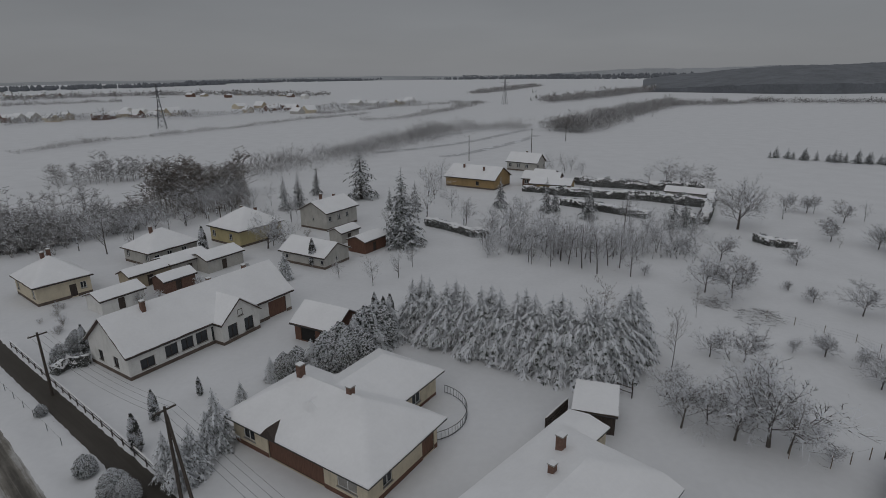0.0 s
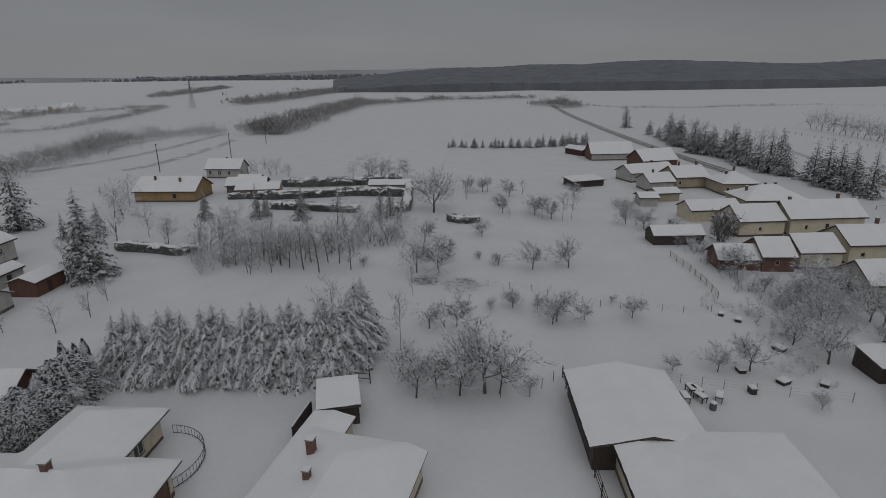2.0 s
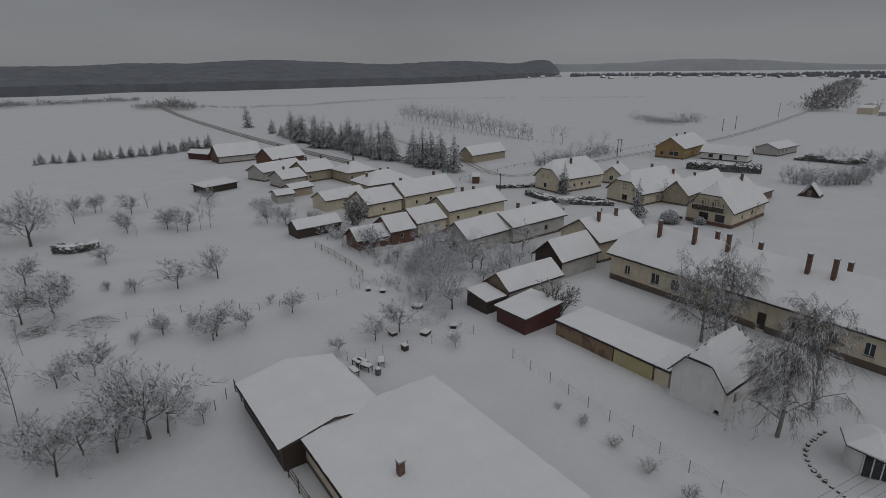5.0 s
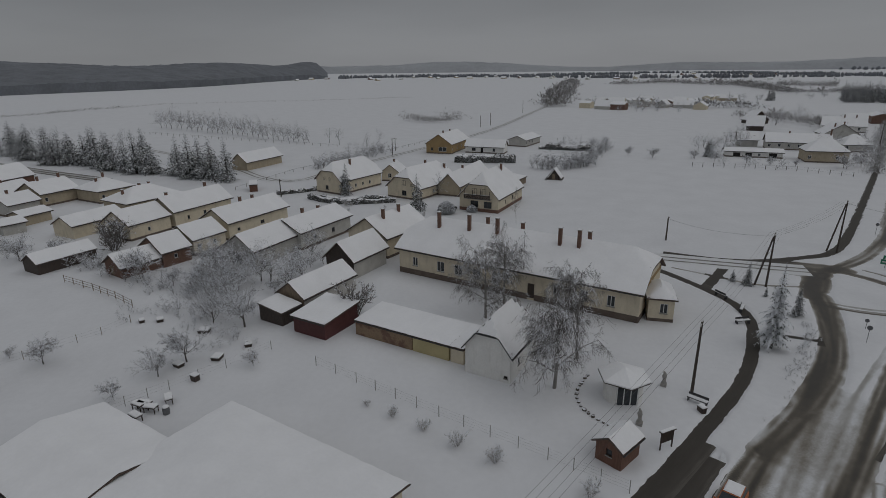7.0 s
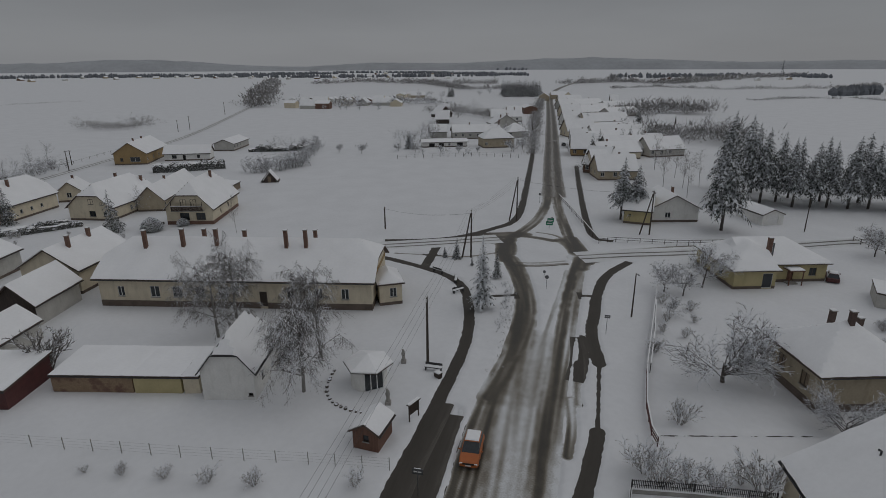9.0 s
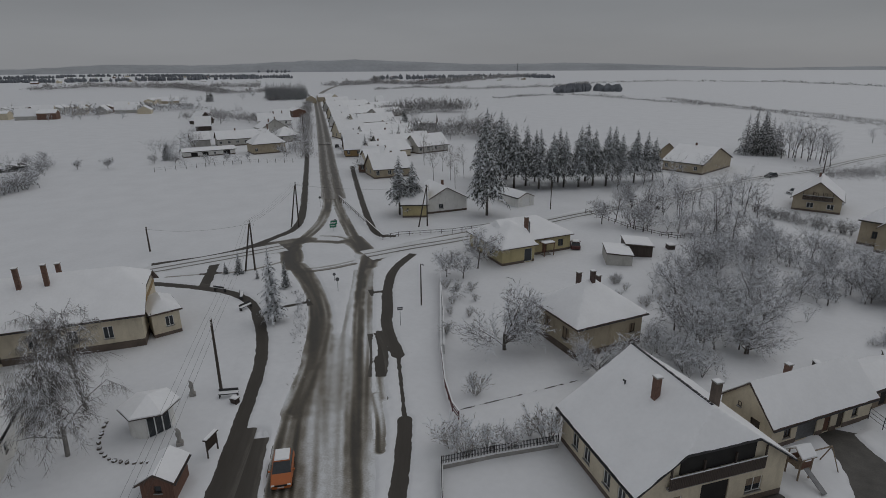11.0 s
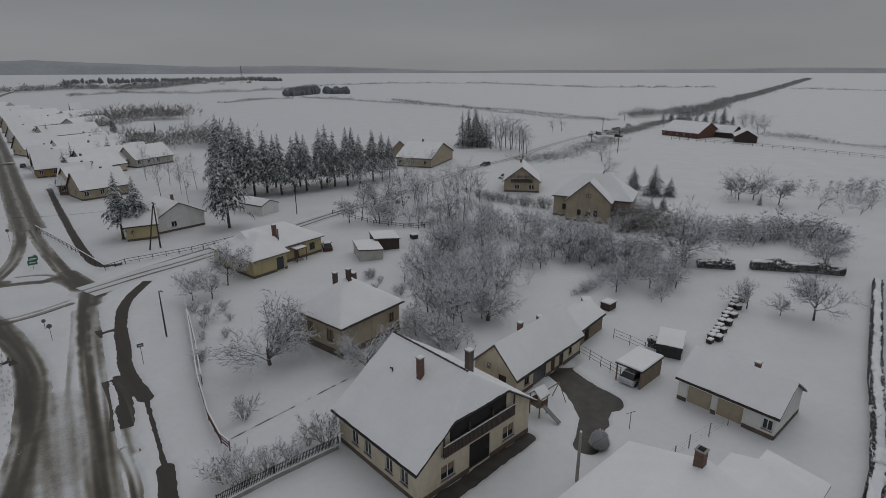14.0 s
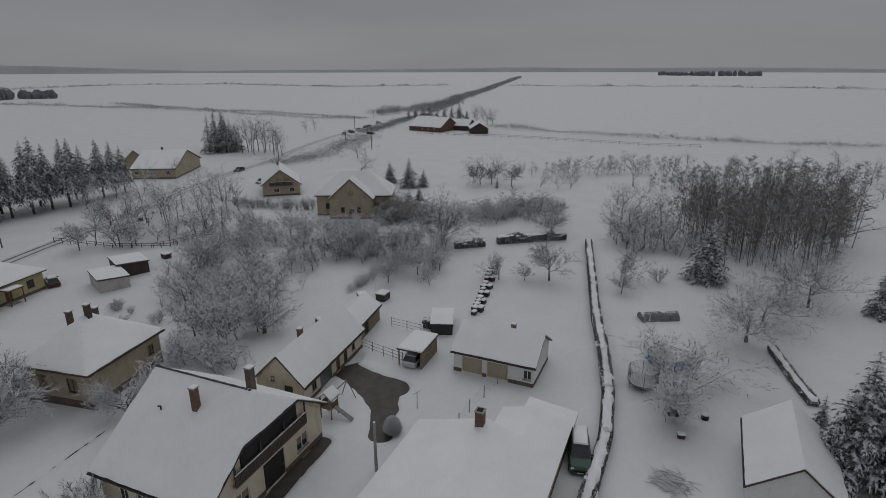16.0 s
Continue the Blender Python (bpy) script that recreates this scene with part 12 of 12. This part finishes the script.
fence("fence", "low paling fence of the corner house", [(109, -94.1), (92.3, -85.1), (75.2, -75.6), (74.3, -79.2), (67, -87.8), (60.9, -100.2)], 2.4, 1.0, "dark_wood", 2, "dark_wood", 0.09, 0.06, 0, True)
hedge("hedge", "long low hedge under a thick cap of snow", [(-51.1, -94.4), (-42.1, -75.5), (-35.7, -62), (-32.3, -53.9), (-28.4, -45.5), (-24.4, -38.7), (-20, -33.1), (-16.8, -29.1)], 1.1, 1.1, seed=5)
hedge("hedge", "dark clipped hedge behind the gardens", [(-33.7, -98.5), (-40.8, -98.4), (-48, -98.2)], 1.2, 1.5, seed=6)
hedge("hedge", "dark clipped hedge behind the gardens", [(-24.9, -97.7), (-30.9, -97.7)], 1.2, 1.2, seed=7)
hedge("hedge", "long nursery hedge powdered with snow", [(41.5, 171.5), (46.6, 167.1), (60.2, 161.5), (74.9, 157)], 3.0, 2.2, seed=8)
hedge("hedge", "long nursery hedge powdered with snow", [(30.5, 157), (34.4, 154.4), (55.7, 146.6), (67.1, 138)], 3.0, 2.2, seed=9)
hedge("hedge", "nursery hedge powdered with snow", [(31, 143), (33.7, 140.9), (43.3, 131.8), (48.5, 127)], 2.6, 1.8, seed=10)
hedge("hedge", "nursery hedge powdered with snow", [(54.6, 123.2), (58.7, 121.5), (63.5, 130), (67.5, 137.4), (72, 146)], 2.4, 1.9, seed=11)
hedge("hedge", "dark garden hedge under snow", [(-4.2, 123.6), (-0.2, 120), (3.5, 116.6), (5.8, 113.4), (9.8, 113)], 1.8, 1.7, seed=12)
hedge("hedge", "nursery hedge powdered with snow", [(23.3, 161.3), (32.4, 156.7), (37, 158.9)], 1.8, 1.6, seed=13)
hedge("hedge", "low dark hedge in the orchard", [(63.5, 108.2), (65.2, 104.4), (68.8, 103.3)], 2.2, 1.4, seed=14)
hedge("hedge", "low roadside hedge under snow", [(144.7, 33.6), (137.9, 24.8), (140, 13.4)], 1.2, 1.0, seed=15)
hedge("hedge", "dark hedge beside the yard under snow", [(-12.6, -66), (-14.6, -64.7), (-16, -64.2)], 1.0, 1.0, seed=16)
hedge("hedge", "low snowy border hedge", [(-52.8, -49.8), (-50, -43.9), (-47.8, -38.8)], 1.0, 0.6, seed=17)
hedge("hedge", "snowy evergreen hedge before the farmhouse", [(-43.1, 59.7), (-45.5, 59), (-45.8, 57.1)], 1.2, 1.2, seed=18)
hedge("hedge", "low roadside hedge under snow", [(150.1, 47.3), (153.5, 40.2), (161, 32)], 1.2, 0.9, seed=19)


# ---- garden things ----
play_tower(0.4, -48.6, -125)
pool(-38.6, -50.2, 2.15, 1.05)
trampoline(-32.9, -46.2, 1.6)
poly_tunnel(-44.5, -60.9, -8.6, 5.2, 0.95)
garden_swing(-32.6, -40.2, 160.8)
barrel("planter", "small dark planter capped with snow", -35.6, -39.5, 0.35, 0.5, "dark", "planter")
barrel("barrel", "grey metal barrel with a snow cap", 47.8, 28.6)
garden_table(48.6, 31.8, 65)
garden_table(46.7, 31.1, 58)
garden_table(48.1, 30.3, 80)
garden_table(49.8, 29.3, 30)
garden_table(48.8, 31.3, 78)
crate(54.1, 28.4, 60, 0.8, 0.6, "low dark garden box heaped with snow")
crate(57.2, 31.7, 59, 1.0, 0.3, "low dark garden box heaped with snow")
crate(58.9, 27.8, 175, 1.2, 0.3, "low dark garden box heaped with snow")
crate(62.2, 25.2, 20, 1.0, 0.3, "low dark garden box heaped with snow")
crate(66.1, 32.4, 90, 1.3, 0.3, "low dark garden box heaped with snow")
crate(69.5, 40.0, 30, 1.0, 0.3, "low dark garden box heaped with snow")
crate(69.2, 42.4, 35, 0.8, 0.3, "low dark garden box heaped with snow")
crate(-5.4, -76.8, 100, 1.6, 0.9, "low dark garden box heaped with snow")
crate(-8.4, -76.4, 55, 1.8, 1.0, "low dark garden box heaped with snow")
crate(1.1, -70.4, 120, 0.8, 0.5, "low dark garden box heaped with snow")
crate(27.8, -104.4, 130, 1.5, 0.8, "low dark garden box heaped with snow")
crate(39.8, -133.7, 135, 1.2, 0.8, "low dark garden box heaped with snow")
crate(-31.5, -37.5, 155, 0.6, 0.3, "low dark garden box heaped with snow")
branch_heap(43.9, 70.9, 3.2, 1.1, 470)
branch_heap(40.0, 76.3, 2.2, 0.3, 395)
branch_heap(-27.1, -32.4, 1.6, 0.4, 1190)
branch_heap(14.7, -45.3, 0.9, 0.3, 905)
crate(-28.1, -84.7, 25, 0.75, 0.40, "dark garden box in a row heaped with snow")
crate(-27.3, -83.1, 32, 0.85, 0.46, "dark garden box in a row heaped with snow")
crate(-28.2, -82.9, 41, 0.85, 0.46, "dark garden box in a row heaped with snow")
crate(-26.6, -81.5, 39, 0.95, 0.52, "dark garden box in a row heaped with snow")
crate(-25.8, -79.9, 46, 0.75, 0.58, "dark garden box in a row heaped with snow")
crate(-26.6, -79.7, 25, 0.75, 0.58, "dark garden box in a row heaped with snow")
crate(-25.1, -78.4, 53, 0.85, 0.40, "dark garden box in a row heaped with snow")
crate(-24.4, -77.0, 30, 0.95, 0.46, "dark garden box in a row heaped with snow")
crate(-25.2, -76.8, 39, 0.95, 0.46, "dark garden box in a row heaped with snow")
crate(-23.8, -75.6, 37, 0.75, 0.52, "dark garden box in a row heaped with snow")
crate(-23.1, -74.2, 44, 0.85, 0.58, "dark garden box in a row heaped with snow")
crate(-23.9, -74.0, 53, 0.85, 0.58, "dark garden box in a row heaped with snow")
crate(-22.5, -72.9, 51, 0.95, 0.40, "dark garden box in a row heaped with snow")
crate(-21.9, -71.6, 28, 0.75, 0.46, "dark garden box in a row heaped with snow")
crate(-22.6, -71.5, 37, 0.75, 0.46, "dark garden box in a row heaped with snow")
crate(-21.3, -70.4, 35, 0.85, 0.52, "dark garden box in a row heaped with snow")
crate(-20.7, -69.2, 42, 0.95, 0.58, "dark garden box in a row heaped with snow")
crate(-21.4, -69.0, 51, 0.95, 0.58, "dark garden box in a row heaped with snow")
crate(-20.2, -68.1, 49, 0.75, 0.40, "dark garden box in a row heaped with snow")
stone_edging([(54.6, -15.6), (51.2, -13.4), (48.2, -13.4), (46.0, -14.8), (44.6, -16.4)], 0.95)
curved_railing(-2.5, 48.6, 4.6, -75, 60)
# these ridges look hazy only through the pale far_hill colour
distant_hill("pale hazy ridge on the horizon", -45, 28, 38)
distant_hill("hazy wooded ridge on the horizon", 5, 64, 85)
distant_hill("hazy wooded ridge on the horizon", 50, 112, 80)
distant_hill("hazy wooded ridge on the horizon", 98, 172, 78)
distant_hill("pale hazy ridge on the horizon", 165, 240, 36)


# ---- old houses by the south road ----
house("old_house", "old cream manor with snowy hipped roof and shutters", "house", -9.2, -132.2, 166.5, 18.1, 11.0, 4.8, 9.5, "hip", "beige_wall", front=[("window", 2.5, 1.6, 0.9, 1.4, "dark_wood"), ("window", 14.0, 1.6, 0.9, 1.4, "dark_wood")], left=windows(9, 2, 1.6, 0.9, 1.4))
house("pediment", "cream front gable of an old manor with round window", "house", -7.7, -126.2, -103.5, 5.0, 10.4, 4.6, 9.3, "gable", "beige_wall", left=[("window", 3.0, 1.4, 0.9, 1.4, "dark_wood"), ("window", 6.6, 1.4, 0.9, 1.4, "dark_wood"), ("door", 4.9, 0.1, 1.1, 2.2, "dark_wood", "dark_wood"), ("window", 4.9, 5.6, 1.0, 0.8, "dark_wood", "dark")], over=0.3)
brown_home = house("brown_gable_house", "grey-brown house with balcony gable and snow roof", "house", 9.8, -159.2, -87.0, 13.0, 10.6, 3, 7.1, "gable", "beige_wall", left=[("window", 3.6, 0.9, 1.4, 1.2), ("window", 7.6, 0.9, 1.4, 1.2), ("window", 4.4, 3.6, 1.0, 1.0, "dark_wood"), ("window", 6.6, 3.6, 1.0, 1.0, "dark_wood")], chimneys=[(3, 0.5, 1.2)])
balcony(brown_home, -6.05, -3.0, 3.0, 2.9, 0.8)
house("roadside_house", "ochre house with snowy roof by the road", "house", 47.7, -198.1, -9.1, 14.0, 22.9, 3.2, 7.5, "gable", "beige_wall", left=[("window", 3.0, 3.6, 0.9, 1.1, "dark_wood"), ("window", 5.0, 3.6, 0.9, 1.1, "dark_wood")], front=windows(12, 3), back=windows(12, 3), chimneys=[(1, 0, 0.9)])
house("roadside_house", "house with steep gable by the road", "house", 62.0, -210.6, -64.6, 11.0, 7.6, 3.2, 6.7, "gable", "beige_wall", left=[("window", 4.0, 1.0, 0.9, 1.1)])
for i, (x, y, h) in enumerate([(-73.5, -406.3, 9.4), (-79, -401.3, 10.5), (-85.4, -401.1, 8.9), (-106.7, -365.4, 8.9), (-111.8, -365.2, 9.9), (-116.4, -361.1, 8.4), (3.6, -310.6, 8.2), (-1.1, -316.3, 7.5)]):
    plant("tall%d" % (i % 3), x, y, h, 1.2)
for i, (x, y, h) in enumerate([(41.4, -240.9, 16), (35.1, -242.6, 16.7), (31.4, -245, 12.9)]):
    plant("spruce%d" % (i % 3), x, y, h, 1.1)
for i, (x, y, h) in enumerate([(28.4, -237.7, 15.6), (23.7, -233.4, 17.1), (19.9, -235.6, 14.9), (15.9, -231.5, 13.7), (12.5, -227.6, 11.2)]):
    plant("tall%d" % (i % 3), x, y, h, 1.1)
for i, (x, y, h) in enumerate([(19.1, -138.6, 7.6), (43.2, -139.3, 6.9), (41.9, -131.9, 6.6), (24.5, -134.9, 10.3), (28.3, -139.6, 8.6), (25.2, -139.5, 8.5), (35.8, -136, 8.2), (33.1, -130.3, 8.9), (32.7, -143.6, 8.6), (33.3, -129.3, 9.2), (21.7, -138, 10.3), (38.4, -127.7, 7), (24.3, -149.6, 10.2), (36.5, -138.8, 8.7), (20.7, -144.3, 10.1), (26, -146.2, 7.9)]):
    plant("tall%d" % (i % 3), x, y, h, 1.15)
for i, (x, y, h) in enumerate([(26.5, -240.5, 14.7), (22.7, -242.9, 13.8), (18.1, -241.8, 12.2), (30.9, -250, 10.6), (15.2, -237.7, 11.4)]):
    plant("tall%d" % (i % 3), x, y, h)
for i, (x, y, h) in enumerate([(40.5, -252.4, 17), (38.4, -257.3, 17.1), (35.1, -256.5, 13.6)]):
    plant("spruce%d" % (i % 3), x, y, h)
